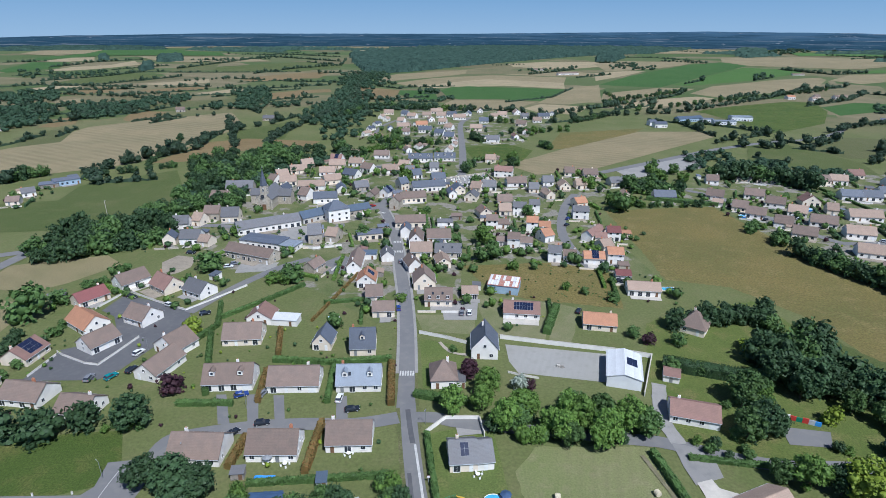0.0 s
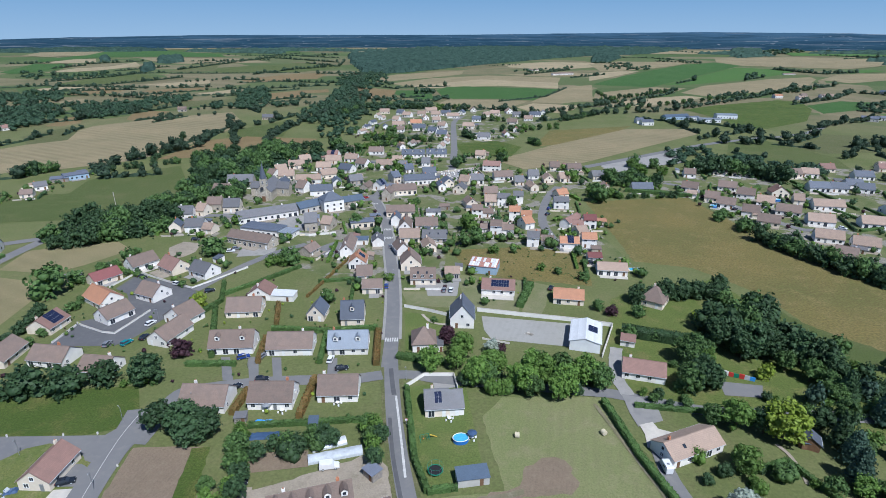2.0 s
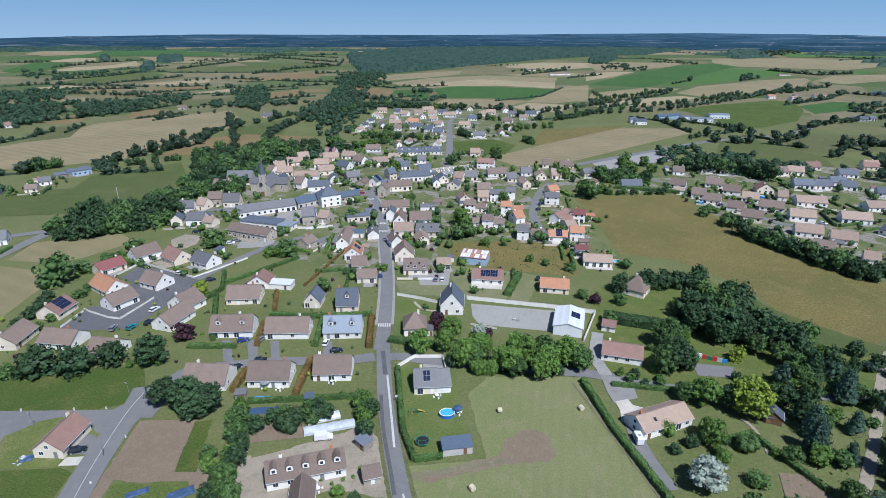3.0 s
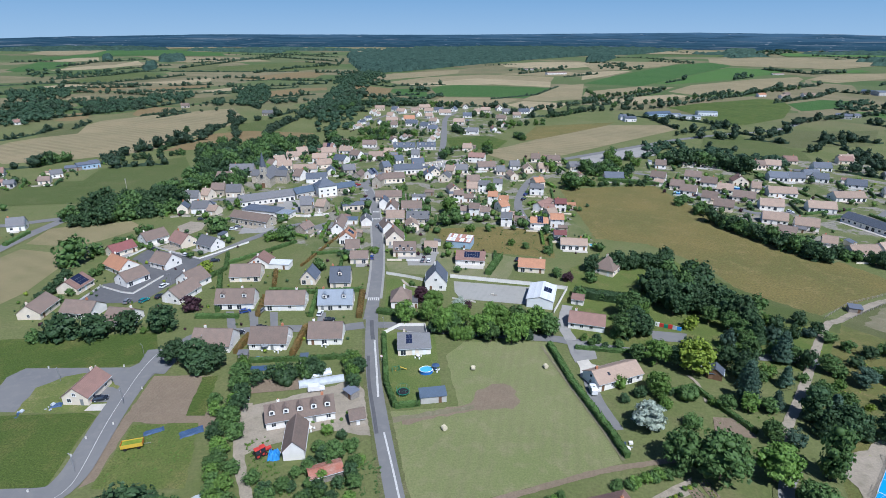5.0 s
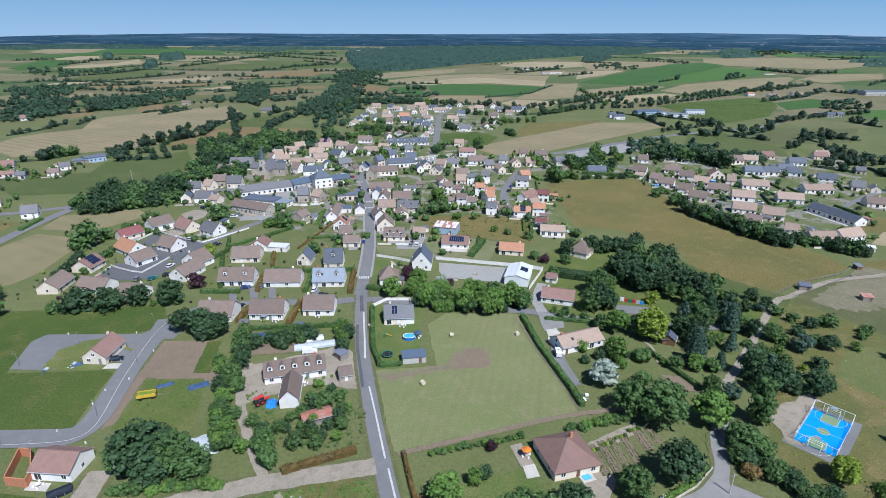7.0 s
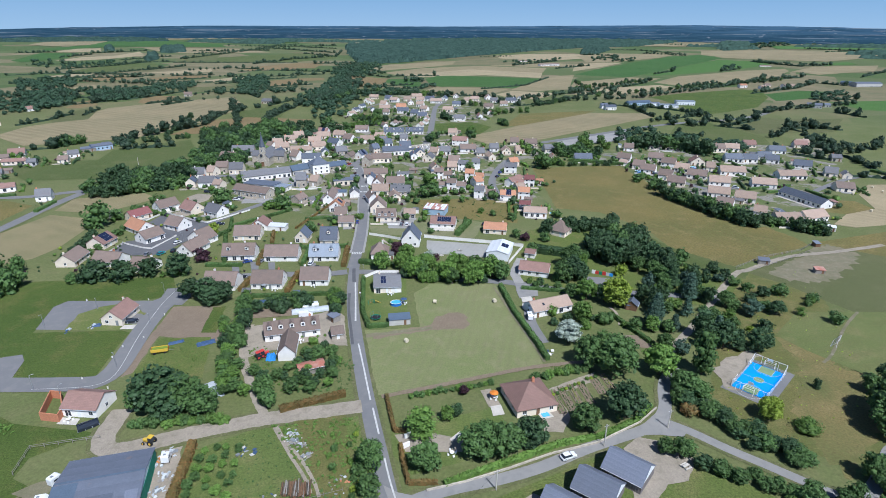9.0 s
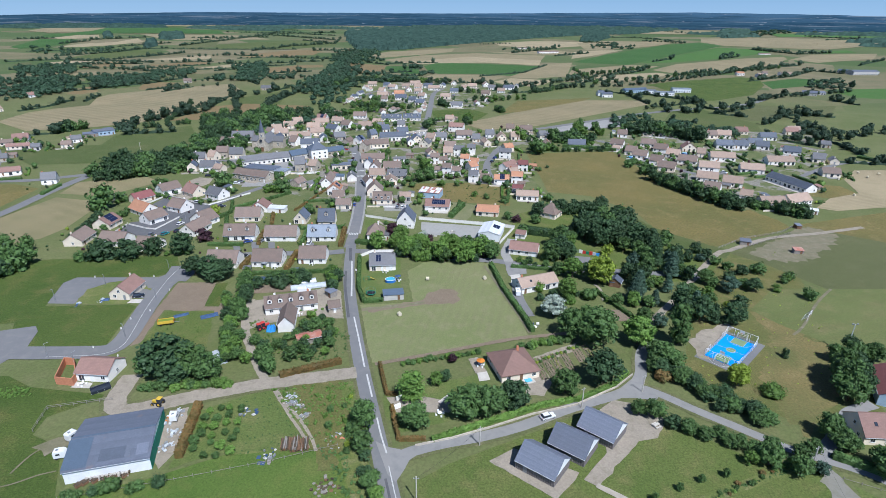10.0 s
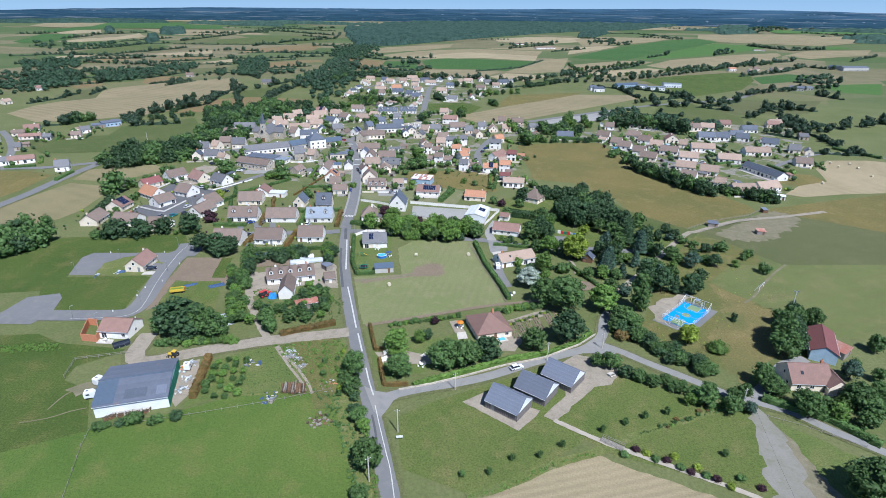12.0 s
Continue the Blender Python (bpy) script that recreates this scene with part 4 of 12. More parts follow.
def shrubs(m, L, D, rnd, small, n, sizes):
    """Shrubs and small trees scattered over the plot of a house at m."""
    for k in range(n):
        q = m @ Vector((rnd.uniform(-L / 2 - 9, L / 2 + 9), rnd.uniform(-D / 2 - 10, D / 2 + 12), 0))
        if free_spot(q.x, q.y, 1.2):
            d = rnd.choice((1.2, 1.6, 2.2, 2.8, 3.6, 4.8, 6.5)[:sizes]) * rnd.uniform(0.8, 1.2)
            small[rnd.choice(("leaf_oak", "leaf_oak", "leaf_fresh", "leaf_dark", "leaf_dark", "leaf_purple" if d < 4 else "leaf_oak", "leaf_yellow" if d < 3 else "leaf_fresh"))].append((q.x, q.y, d, d * rnd.uniform(0.8, 1.25)))


def gardens():
    """Round every village house: a terrace, a hedge along one boundary, shrubs and small trees."""
    rnd = random.Random(21)
    small = {"leaf_oak": [], "leaf_fresh": [], "leaf_dark": [], "leaf_purple": [], "leaf_yellow": []}
    for hx, hy, rz, L, D in list(PLOTS):
        dist = math.hypot(hx - 25, hy + 60)
        near = 100 < hy < 185 and -140 < hx < -8
        if (hy < 185 and not near) or dist > 800 or math.hypot(hx + 20, hy - 300) > 330:
            continue
        m = pose(hx, hy, 0, 0, 0, rz)
        if near:
            shrubs(m, L, D, rnd, small, rnd.randint(7, 11), 3)
            continue
        w = rnd.uniform(2.5, 4.5)
        te = new("terrace", box_mesh("terrace", round(L * rnd.uniform(0.5, 0.95)), round(w), 0.1, rnd.choice(("gravel", "gravel_grey", "concrete"))))
        te.matrix_world = m @ pose(rnd.uniform(-1, 1), -D / 2 - w / 2, 0.08)
        tagged(te, "pale paved terrace before the house", "terrace", kind="structure")
        side = rnd.choice((-1, 1))
        gap = rnd.uniform(3.5, 6)
        a, b = m @ Vector((side * (L / 2 + gap), -D / 2 - rnd.uniform(3, 9), 0)), m @ Vector((side * (L / 2 + gap), D / 2 + rnd.uniform(2, 9), 0))
        if all(free_spot(*(a.lerp(b, u).xy), 0.6) for u in (0, 0.25, 0.5, 0.75, 1)):
            hedge(a.x, a.y, b.x, b.y, 1.1, rnd.uniform(1.2, 2.0), rnd.choice(("leaf_oak", "leaf_oak", "leaf_dark", "leaf_fresh")))
        q = m @ Vector((rnd.choice((-1, 1)) * rnd.uniform(2, L / 2 + 3), D / 2 + rnd.uniform(3.5, 8), 0))
        if rnd.random() < 0.55 and free_spot(q.x, q.y, 2.6):
            l, d = rnd.uniform(3.2, 6.5), rnd.uniform(2.8, 4.2)
            shed(q.x, q.y, rz + rnd.choice((0, 90)), l, d, 2.2, rnd.uniform(0.3, 0.9), rnd.choice(("slate_grey", "tile_brown", "tile_tan", "tile_red", "sheet_grey", "slate")), rnd.choice(("stone_wall", "render_cream", "render_white", "wood_grey")))
            PLOTS.append((q.x, q.y + 1.5, rz, l + 1, d + 2))
        front = [m @ Vector((u * (L / 2 + 2.5), -D / 2 - w - 2.2, 0)) for u in (-1, -0.15, 0.15, 1)]
        if rnd.random() < 0.45 and all(free_spot(p.x, p.y, 0.8) for p in front):
            for a, b in ((front[0], front[1]), (front[2], front[3])):
                wall_line([(a.x, a.y), (b.x, b.y)], 0.9, 0.22, rnd.choice(("wall_white", "stone_wall", "render_cream")), "low rendered garden wall along the plot", "garden_wall", "concrete")
        shrubs(m, L, D, rnd, small, rnd.randint(9, 14), 7)
    for leaf, spots in small.items():
        canopy("garden_shrubs", spots, leaf, "garden shrubs and small trees between the houses", category="shrubs", detail="tiny")


FOREST = [[(-386.7, 2320.5), (-297.3, 1844.9), (-200.9, 1436.9), (-144.5, 1440.8), (-89.9, 1478.6), (12.6, 1626.2), (116.9, 1770.3), (353.6, 2054.7), (582.8, 2255.3), (837.2, 2360.9), (1088.9, 2651.3), (1161.9, 2906.7), (809.2, 3176.8), (339.4, 3059.6), (-12.0, 2813.0), (-211.2, 2596.7)], [(1135.0, 2339.3), (1283.5, 2631.1), (1451.1, 2762.2), (1429.5, 2610.7), (1172.8, 2152.0), (1036.5, 2063.3)], [(472.2, 1880.3), (572.5, 2257.9), (702.5, 2369.1), (651.0, 2115.0), (536.1, 1879.2)], [(-880.4, 1770.2), (-1018.9, 2070.4), (-946.2, 2121.0), (-812.9, 1834.9), (-828.6, 1751.8)], [(-1055.4, 1764.0), (-1187.8, 1999.8), (-1168.6, 2038.8), (-1043.2, 1819.8)], [(-762.0, 1439.1), (-882.5, 1695.1), (-880.4, 1770.2), (-756.5, 1516.2), (-733.0, 1406.8)]]


def far_forest():
    """Closed woodland canopy: the forest behind the village and, farther out, woods with clearings up to the horizon. Uneven tree tops that come down at the edges."""
    na, rings = 470, [1080.0]
    while rings[-1] < 2960:
        rings.append(rings[-1] * 1.0062)
    nr = len(rings) - 1
    def spot(i, j):
        a, r = radians(-46 + 92 * i / na), rings[j]
        return 10 + r * math.sin(a), r * math.cos(a) - 40, r
    def wooded(i, j):
        x, y, r = spot(i, j)
        if any(inside(x, y, p) for p in FOREST):
            return True
        if r < 2150:
            return False
        n = noise.noise(Vector((x * 0.0016, y * 0.0050, 0.3))) + 0.5 * noise.noise(Vector((x * 0.004, y * 0.012, 4.3)))
        return n > 0.46 - (0.56 if x > -500 else 0.42) * min(1, (r - 2150) / 800)
    grid = [[wooded(i, j) for j in range(nr + 1)] for i in range(na + 1)]
    rnd = random.Random(9)
    idx, v, f = {}, [], []
    def vert(i, j):
        if (i, j) not in idx:
            x, y, r = spot(i, j)
            deep = all(grid[min(max(i + p, 0), na)][min(max(j + q, 0), nr)] for p in (-1, 0, 1) for q in (-1, 0, 1))
            idx[i, j] = len(v)
            top = 9 + 5 * noise.noise(Vector((x * 0.02, y * 0.02, 0))) + rnd.uniform(-3.5, 3.5)
            v.append((x + rnd.uniform(-2.5, 2.5), y + rnd.uniform(-3, 3), relief(x, y) + (top if deep else 0.5)))
        return idx[i, j]
    for i in range(na):
        for j in range(nr):
            if grid[i][j] and grid[i + 1][j] and grid[i][j + 1] and grid[i + 1][j + 1]:
                f.append((vert(i, j), vert(i + 1, j), vert(i + 1, j + 1), vert(i, j + 1)))
    tagged(new("far_forest", mesh_from("far_forest", v, f, "leaf_hazy_forest")), "far dark green forest reaching the horizon, tinted blue with haze", "forest", kind="stuff")


def weeds(pts, n, dmin, dmax, mat, label="low weeds and brambles"):
    """Low rank growth that nobody could count."""
    rnd = random.Random(int(abs(pts[0][0] * 5 + pts[0][1])) + n)
    spots = []
    for x, y in scatter(pts, n, rnd):
        d = rnd.uniform(dmin, dmax)
        spots.append((x, y, d, d * rnd.uniform(0.45, 0.8)))
    canopy("weeds", spots, mat, label, category="weeds", detail="tiny", shape="bush")


def sky_backdrop():
    """Plain clear sky behind the horizon, pale at the skyline and deeper blue above."""
    m = bpy.data.materials.new("clear_sky")
    m.use_nodes = True
    nt = m.node_tree
    nt.nodes.remove(nt.nodes["Principled BSDF"])
    em = nt.nodes.new("ShaderNodeEmission")
    sp = nt.nodes.new("ShaderNodeSeparateXYZ")
    nt.links.new(coords(nt, True), sp.inputs[0])
    r = nt.nodes.new("ShaderNodeMapRange")
    r.inputs["From Min"].default_value, r.inputs["From Max"].default_value = 75, 380
    nt.links.new(sp.outputs["Z"], r.inputs["Value"])
    nt.links.new(mix(nt, r.outputs[0], SKY_LOW, SKY_HIGH), em.inputs["Color"])
    nt.links.new(em.outputs[0], nt.nodes["Material Output"].inputs["Surface"])
    MATS["clear_sky"] = m
    v, f = [], []
    n = 48
    for i in range(n + 1):
        a = radians(-58 + 116 * i / n)
        for z in (20, 250, 520, 900):
            v.append((20 + 3600 * math.sin(a), -60 + 3600 * math.cos(a), z))
    for i in range(n):
        for j in range(3):
            f.append((i * 4 + j, i * 4 + 4 + j, i * 4 + 5 + j, i * 4 + 1 + j))
    tagged(new("backdrop", mesh_from("backdrop", v, f, "clear_sky")), "clear pale blue summer sky above the horizon", "sky", kind="structure")


def distant_hills():
    """Glowing backdrop of the farthest wooded plain, the blue of haze painted in: long low ridges with pale fields and
    hamlets between woods.
    """
    m = bpy.data.materials.new("hazed_distance")
    m.use_nodes = True
    nt = m.node_tree
    nt.nodes.remove(nt.nodes["Principled BSDF"])
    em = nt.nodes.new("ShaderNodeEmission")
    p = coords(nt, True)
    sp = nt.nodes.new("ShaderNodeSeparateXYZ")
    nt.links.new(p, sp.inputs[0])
    # painted haze: paler and bluer with height, up to the skyline
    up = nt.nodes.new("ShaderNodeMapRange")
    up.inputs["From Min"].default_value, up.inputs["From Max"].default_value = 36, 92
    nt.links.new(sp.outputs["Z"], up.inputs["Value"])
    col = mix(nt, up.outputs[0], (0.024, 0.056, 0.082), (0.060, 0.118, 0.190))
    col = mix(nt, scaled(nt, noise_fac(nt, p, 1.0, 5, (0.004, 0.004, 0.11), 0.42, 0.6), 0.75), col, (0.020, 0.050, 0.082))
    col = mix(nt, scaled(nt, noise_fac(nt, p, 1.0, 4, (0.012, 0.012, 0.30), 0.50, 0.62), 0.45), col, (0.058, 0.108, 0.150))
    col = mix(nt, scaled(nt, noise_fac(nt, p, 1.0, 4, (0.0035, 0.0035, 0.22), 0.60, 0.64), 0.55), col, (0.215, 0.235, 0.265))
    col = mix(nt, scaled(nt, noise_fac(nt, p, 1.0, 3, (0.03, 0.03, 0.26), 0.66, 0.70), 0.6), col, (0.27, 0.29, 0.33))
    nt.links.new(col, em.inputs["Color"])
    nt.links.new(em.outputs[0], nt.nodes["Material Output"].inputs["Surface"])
    MATS["hazed_distance"] = m
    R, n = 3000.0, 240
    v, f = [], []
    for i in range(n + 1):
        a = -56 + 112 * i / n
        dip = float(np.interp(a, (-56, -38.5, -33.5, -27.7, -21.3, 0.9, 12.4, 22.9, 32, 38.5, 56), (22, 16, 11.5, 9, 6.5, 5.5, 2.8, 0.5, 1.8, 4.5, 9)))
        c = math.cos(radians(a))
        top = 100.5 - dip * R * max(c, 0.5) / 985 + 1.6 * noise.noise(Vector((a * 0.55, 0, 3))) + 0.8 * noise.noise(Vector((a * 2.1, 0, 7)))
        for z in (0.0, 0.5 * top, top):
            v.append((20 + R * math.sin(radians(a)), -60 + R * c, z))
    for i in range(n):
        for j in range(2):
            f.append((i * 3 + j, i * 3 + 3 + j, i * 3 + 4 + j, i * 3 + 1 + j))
    tagged(new("backdrop", mesh_from("backdrop", v, f, "hazed_distance")), "glowing backdrop of a far wooded plain, haze blue painted in", "distance", kind="structure")


SKY_LOW, SKY_HIGH = (0.275, 0.390, 0.50), (0.140, 0.275, 0.44)
sky_backdrop()
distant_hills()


def footway(pts, offset, width, label="pale concrete pavement with a raised kerb"):
    """A raised pavement at the side of a street."""
    _, _, path = strip(pts, 1, 0, 6)
    v, f = [], []
    for i, p in enumerate(path):
        t = (path[min(i + 1, len(path) - 1)] - path[max(i - 1, 0)]).normalized()
        n = Vector((-t.y, t.x, 0))
        a, b = p + n * (offset - width / 2), p + n * (offset + width / 2)
        v += [(a.x, a.y, 0.1), (a.x, a.y, 0.29), (b.x, b.y, 0.29), (b.x, b.y, 0.1)]
    for i in range(len(path) - 1):
        for k in range(3):
            f.append((4 * i + k, 4 * i + k + 1, 4 * i + k + 5, 4 * i + k + 4))
    tagged(new("pavement", mesh_from("pavement", v, f, "gravel_grey")), label, "pavement", kind="structure")



# ---------------------------------------------------------------- particular things
def rods(name, parent, segs, r, mat, label="", n=6):
    bm = bmesh.new()
    for a, b in segs:
        add_rod(bm, a, b, r, n)
    return part(name, bm, parent, None, label, mat)


def disc(name, parent, r, z, h, mat, m=None, seg=28, label="", stretch=1.0):
    bm = bmesh.new()
    bmesh.ops.create_cone(bm, cap_ends=True, segments=seg, radius1=r, radius2=r, depth=h, matrix=Matrix.Translation((0, 0, z + h / 2)) @ Matrix.Diagonal((stretch, 1, 1, 1)))
    return part(name, bm, parent, m, label, mat)


def ring(name, parent, r, tube, z, mat, m=None, seg=28, stretch=1.0):
    v, f = [], []
    for i in range(seg):
        a = 2 * math.pi * i / seg
        for j in range(6):
            b = 2 * math.pi * j / 6
            q = r + tube * math.cos(b)
            v.append((q * math.cos(a) * stretch, q * math.sin(a), z + tube * math.sin(b)))
    for i in range(seg):
        for j in range(6):
            f.append((i * 6 + j, ((i + 1) % seg) * 6 + j, ((i + 1) % seg) * 6 + (j + 1) % 6, i * 6 + (j + 1) % 6))
    return part(name, mesh_from(name, v, f, mat), parent, m)


def garden_pool(x, y, rz=0, r=1.7, stretch=1.25):
    t = thing("swimming_pool", "oval above-ground garden pool with blue liner", "pool", pose(x, y, 0.04, 0, 0, rz))
    disc("liner", t, r, 0, 1.15, "pool_liner", stretch=stretch)
    ring("rim", t, r, 0.09, 1.15, "white_paint", stretch=stretch)
    disc("water", t, r * 0.93, 1.12, 0.06, "pool_water", stretch=stretch)
    rods("ladder", t, [((r * stretch, -0.2, 0), (r * stretch - 0.2, -0.2, 1.5)), ((r * stretch, 0.2, 0), (r * stretch - 0.2, 0.2, 1.5)), ((r * stretch - 0.1, -0.2, 0.6), (r * stretch - 0.1, 0.2, 0.6))], 0.03, "white_paint")


def ground_pool(x, y, rz, L, W):
    t = thing("swimming_pool", "small in-ground pool with pale paved edge", "pool", pose(x, y, 0.1, 0, 0, rz))
    part("paving", box_mesh("paving", L + 1.4, W + 1.4, 0.08, "concrete", 0.02), t)
    part("water", box_mesh("water", L, W, 0.05, "pool_water", 0.02), t, pose(0, 0, 0.07))


def trampoline(x, y, r=1.9):
    t = thing("trampoline", "round trampoline with green rim and safety net posts", "trampoline", pose(x, y, 0.04))
    disc("mat", t, r * 0.86, 0.78, 0.03, "black_rubber")
    ring("pad", t, r * 0.95, 0.12, 0.82, "green_mesh")
    for i in range(6):
        a = i * math.pi / 3
        rods("leg", t, [((r * math.cos(a), r * math.sin(a), 0), (r * math.cos(a), r * math.sin(a), 2.3))], 0.035, "metal_grey")
    ring("top_hoop", t, r, 0.03, 2.3, "green_mesh")


def bale(x, y, rz=0, r=0.75):
    t = thing("straw_bale", "round straw bale lying on the mown meadow", "bale", pose(x, y, r, 90, 0, rz))
    bm = bmesh.new()
    bmesh.ops.create_cone(bm, cap_ends=True, segments=18, radius1=r, radius2=r, depth=1.25)
    bmesh.ops.bevel(bm, geom=[e for e in bm.edges if abs(e.verts[0].co.z - e.verts[1].co.z) < 0.01], offset=0.1, segments=2, affect="EDGES")
    part("straw", bm, t, mat="straw")
    for z in (-0.35, 0.0, 0.35):
        ring("binding", t, r + 0.004, 0.012, z, "straw", seg=18)


def court(x, y, rz, L, W):
    """Fenced multi-sport court; local x along its length."""
    t = thing("sports_court", "fenced blue multi-sport court with white lines and goals", "court", pose(x, y, 0.12, 0, 0, rz))
    part("apron", box_mesh("apron", L + 5.0, W + 4.2, 0.06, "asphalt", 0.02), t, pose(-0.5, 0, -0.09), "grey tarmac apron")
    part("surface", box_mesh("surface", L, W, 0.04, "court_blue"), t, label="blue playing surface")
    for s in (-1, 1):
        part("key", box_mesh("key", 4.2, W * 0.42, 0.01, "court_green"), t, pose(s * (L / 2 - 2.3), 0, 0.042))
        for a, b, c, d in ((L / 2 - 4.4, 0, 0.1, W * 0.42), (L / 2 - 2.3, W * 0.21, 4.2, 0.1), (L / 2 - 2.3, -W * 0.21, 4.2, 0.1)):
            part("line", box_mesh("line", c, d, 0.01, "road_paint"), t, pose(s * a, b, 0.055))
        ring("arc", t, W * 0.40, 0.05, 0.05, "road_paint", pose(s * (L / 2 - 1.3), 0, -0.02))
    disc("centre_circle", t, W * 0.15, 0.04, 0.012, "court_green")
    ring("line", t, W * 0.15, 0.05, 0.04, "road_paint")
    part("line", box_mesh("line", 0.1, W, 0.01, "road_paint"), t, pose(0, 0, 0.055))
    for s in (-1, 1):
        n = int(L / 2)
        for i in range(n + 1):
            px = -L / 2 + L * i / n
            part("post", box_mesh("post", 0.1, 0.1, 1.25, "galvanised"), t, pose(px, s * W / 2, 0))
        for z in (0.35, 0.8, 1.2):
            part("rail", box_mesh("rail", L, 0.05, 0.05, "galvanised"), t, pose(0, s * W / 2, z))
        for u in (-0.3, 0.3):
            rods("side_hoop", t, [((u * L - 0.8, s * (W / 2 + 0.1), 0), (u * L - 0.8, s * (W / 2 + 0.1), 2.0)), ((u * L + 0.8, s * (W / 2 + 0.1), 0), (u * L + 0.8, s * (W / 2 + 0.1), 2.0)), ((u * L - 0.8, s * (W / 2 + 0.1), 2.0), (u * L + 0.8, s * (W / 2 + 0.1), 2.0))], 0.05, "white_paint")
        # end cage with goal and basket
        top = 3.2 if s > 0 else 2.4
        segs = [((s * L / 2, -W / 2, 0), (s * L / 2, -W / 2, top)), ((s * L / 2, W / 2, 0), (s * L / 2, W / 2, top)), ((s * L / 2, -W / 2, top), (s * L / 2, W / 2, top)),
                ((s * L / 2, -W / 4, 0), (s * L / 2, -W / 4, top)), ((s * L / 2, W / 4, 0), (s * L / 2, W / 4, top))]
        for q in (-1, 1):
            segs += [((s * L / 2, q * W / 2, top), (s * (L / 2 - 3.2), q * W / 2, 1.2)), ((s * (L / 2 - 1.6), q * W / 2, 0), (s * (L / 2 - 1.6), q * W / 2, (top + 1.2) / 2))]
        rods("end_frame", t, segs, 0.06, "white_paint")
        net = []
        for i in range(int(W / 0.45) + 1):
            net.append(((s * L / 2, -W / 2 + i * 0.45, 0), (s * L / 2, -W / 2 + i * 0.45, top)))
        for i in range(6):
            net.append(((s * L / 2, -W / 2, top * (i + 0.5) / 6), (s * L / 2, W / 2, top * (i + 0.5) / 6)))
        rods("mesh_panel", t, net, 0.014, "green_mesh", "green wire mesh", 3)
        goal = rods("goal", t, [((s * L / 2, -1.5, 0), (s * L / 2, -1.5, 2.0)), ((s * L / 2, 1.5, 0), (s * L / 2, 1.5, 2.0)), ((s * L / 2, -1.5, 2.0), (s * L / 2, 1.5, 2.0)), ((s * (L / 2 + 1), -1.5, 0), (s * (L / 2 + 1), -1.5, 2)),
                                ((s * (L / 2 + 1), 1.5, 0), (s * (L / 2 + 1), 1.5, 2)), ((s * (L / 2 + 1), -1.5, 2), (s * (L / 2 + 1), 1.5, 2)), ((s * L / 2, -1.5, 2), (s * (L / 2 + 1), -1.5, 2)), ((s * L / 2, 1.5, 2), (s * (L / 2 + 1), 1.5, 2))], 0.055, "white_paint")
        part("backboard", box_mesh("backboard", 0.05, 1.5, 0.95, "white_paint"), goal, pose(s * (L / 2 - 0.5), 0, 2.6))
        ring("basket_hoop", goal, 0.24, 0.025, 2.75, "orange_paint", pose(s * (L / 2 - 0.85), 0, 0), 14)


def floodlight(x, y, h=10.5):
    t = thing("floodlight", "tall grey floodlight mast beside the sports field", "floodlight", pose(x, y, 0))
    rods("mast", t, [((0, 0, 0), (0, 0, h))], 0.13, "galvanised", n=8)
    rods("crossbar", t, [((-0.9, 0, h - 0.1), (0.9, 0, h - 0.1))], 0.06, "metal_grey")
    for s in (-0.75, 0.75):
        part("lamp_head", box_mesh("lamp_head", 0.6, 0.35, 0.4, "metal_grey", 0.05), t, pose(s, 0.1, h - 0.05, 25))


def goal_posts(x, y, rz):
    t = thing("football_goal", "white football goal with net on the sports field", "goal", pose(x, y, 0, 0, 0, rz))
    rods("frame", t, [((-3, 0, 0), (-3, 0, 2.3)), ((3, 0, 0), (3, 0, 2.3)), ((-3, 0, 2.3), (3, 0, 2.3)), ((-3, 0, 2.3), (-3, 1.6, 0)), ((3, 0, 2.3), (3, 1.6, 0)), ((-3, 1.6, 0), (3, 1.6, 0))], 0.06, "white_paint")
    rods("net", t, [((-3 + 0.4 * i, 0, 2.3), (-3 + 0.4 * i, 1.6, 0)) for i in range(16)], 0.012, "white_paint", n=3)


def street_lamp(x, y, rz=0, h=5.0):
    t = thing("street_lamp", "slim dark street lamp beside the lane", "lamp", pose(x, y, 0, 0, 0, rz))
    rods("pole", t, [((0, 0, 0), (0, 0, h)), ((0, 0, h), (0.8, 0, h + 0.15))], 0.06, "metal_grey")
    part("lamp_head", box_mesh("lamp_head", 0.55, 0.22, 0.12, "metal_grey", 0.03), t, pose(0.9, 0, h + 0.1))


def utility_pole(x, y, rz=0, h=7.5):
    t = thing("utility_pole", "grey concrete utility pole with crossarm", "pole", pose(x, y, 0, 0, 0, rz))
    rods("pole", t, [((0, 0, 0), (0, 0, h))], 0.15, "concrete", n=8)
    part("crossarm", box_mesh("crossarm", 1.4, 0.09, 0.09, "metal_grey"), t, pose(0, 0, h - 0.6))
    for s in (-0.6, 0, 0.6):
        part("insulator", box_mesh("insulator", 0.09, 0.09, 0.16, "white_paint", 0.02), t, pose(s, 0, h - 0.5))


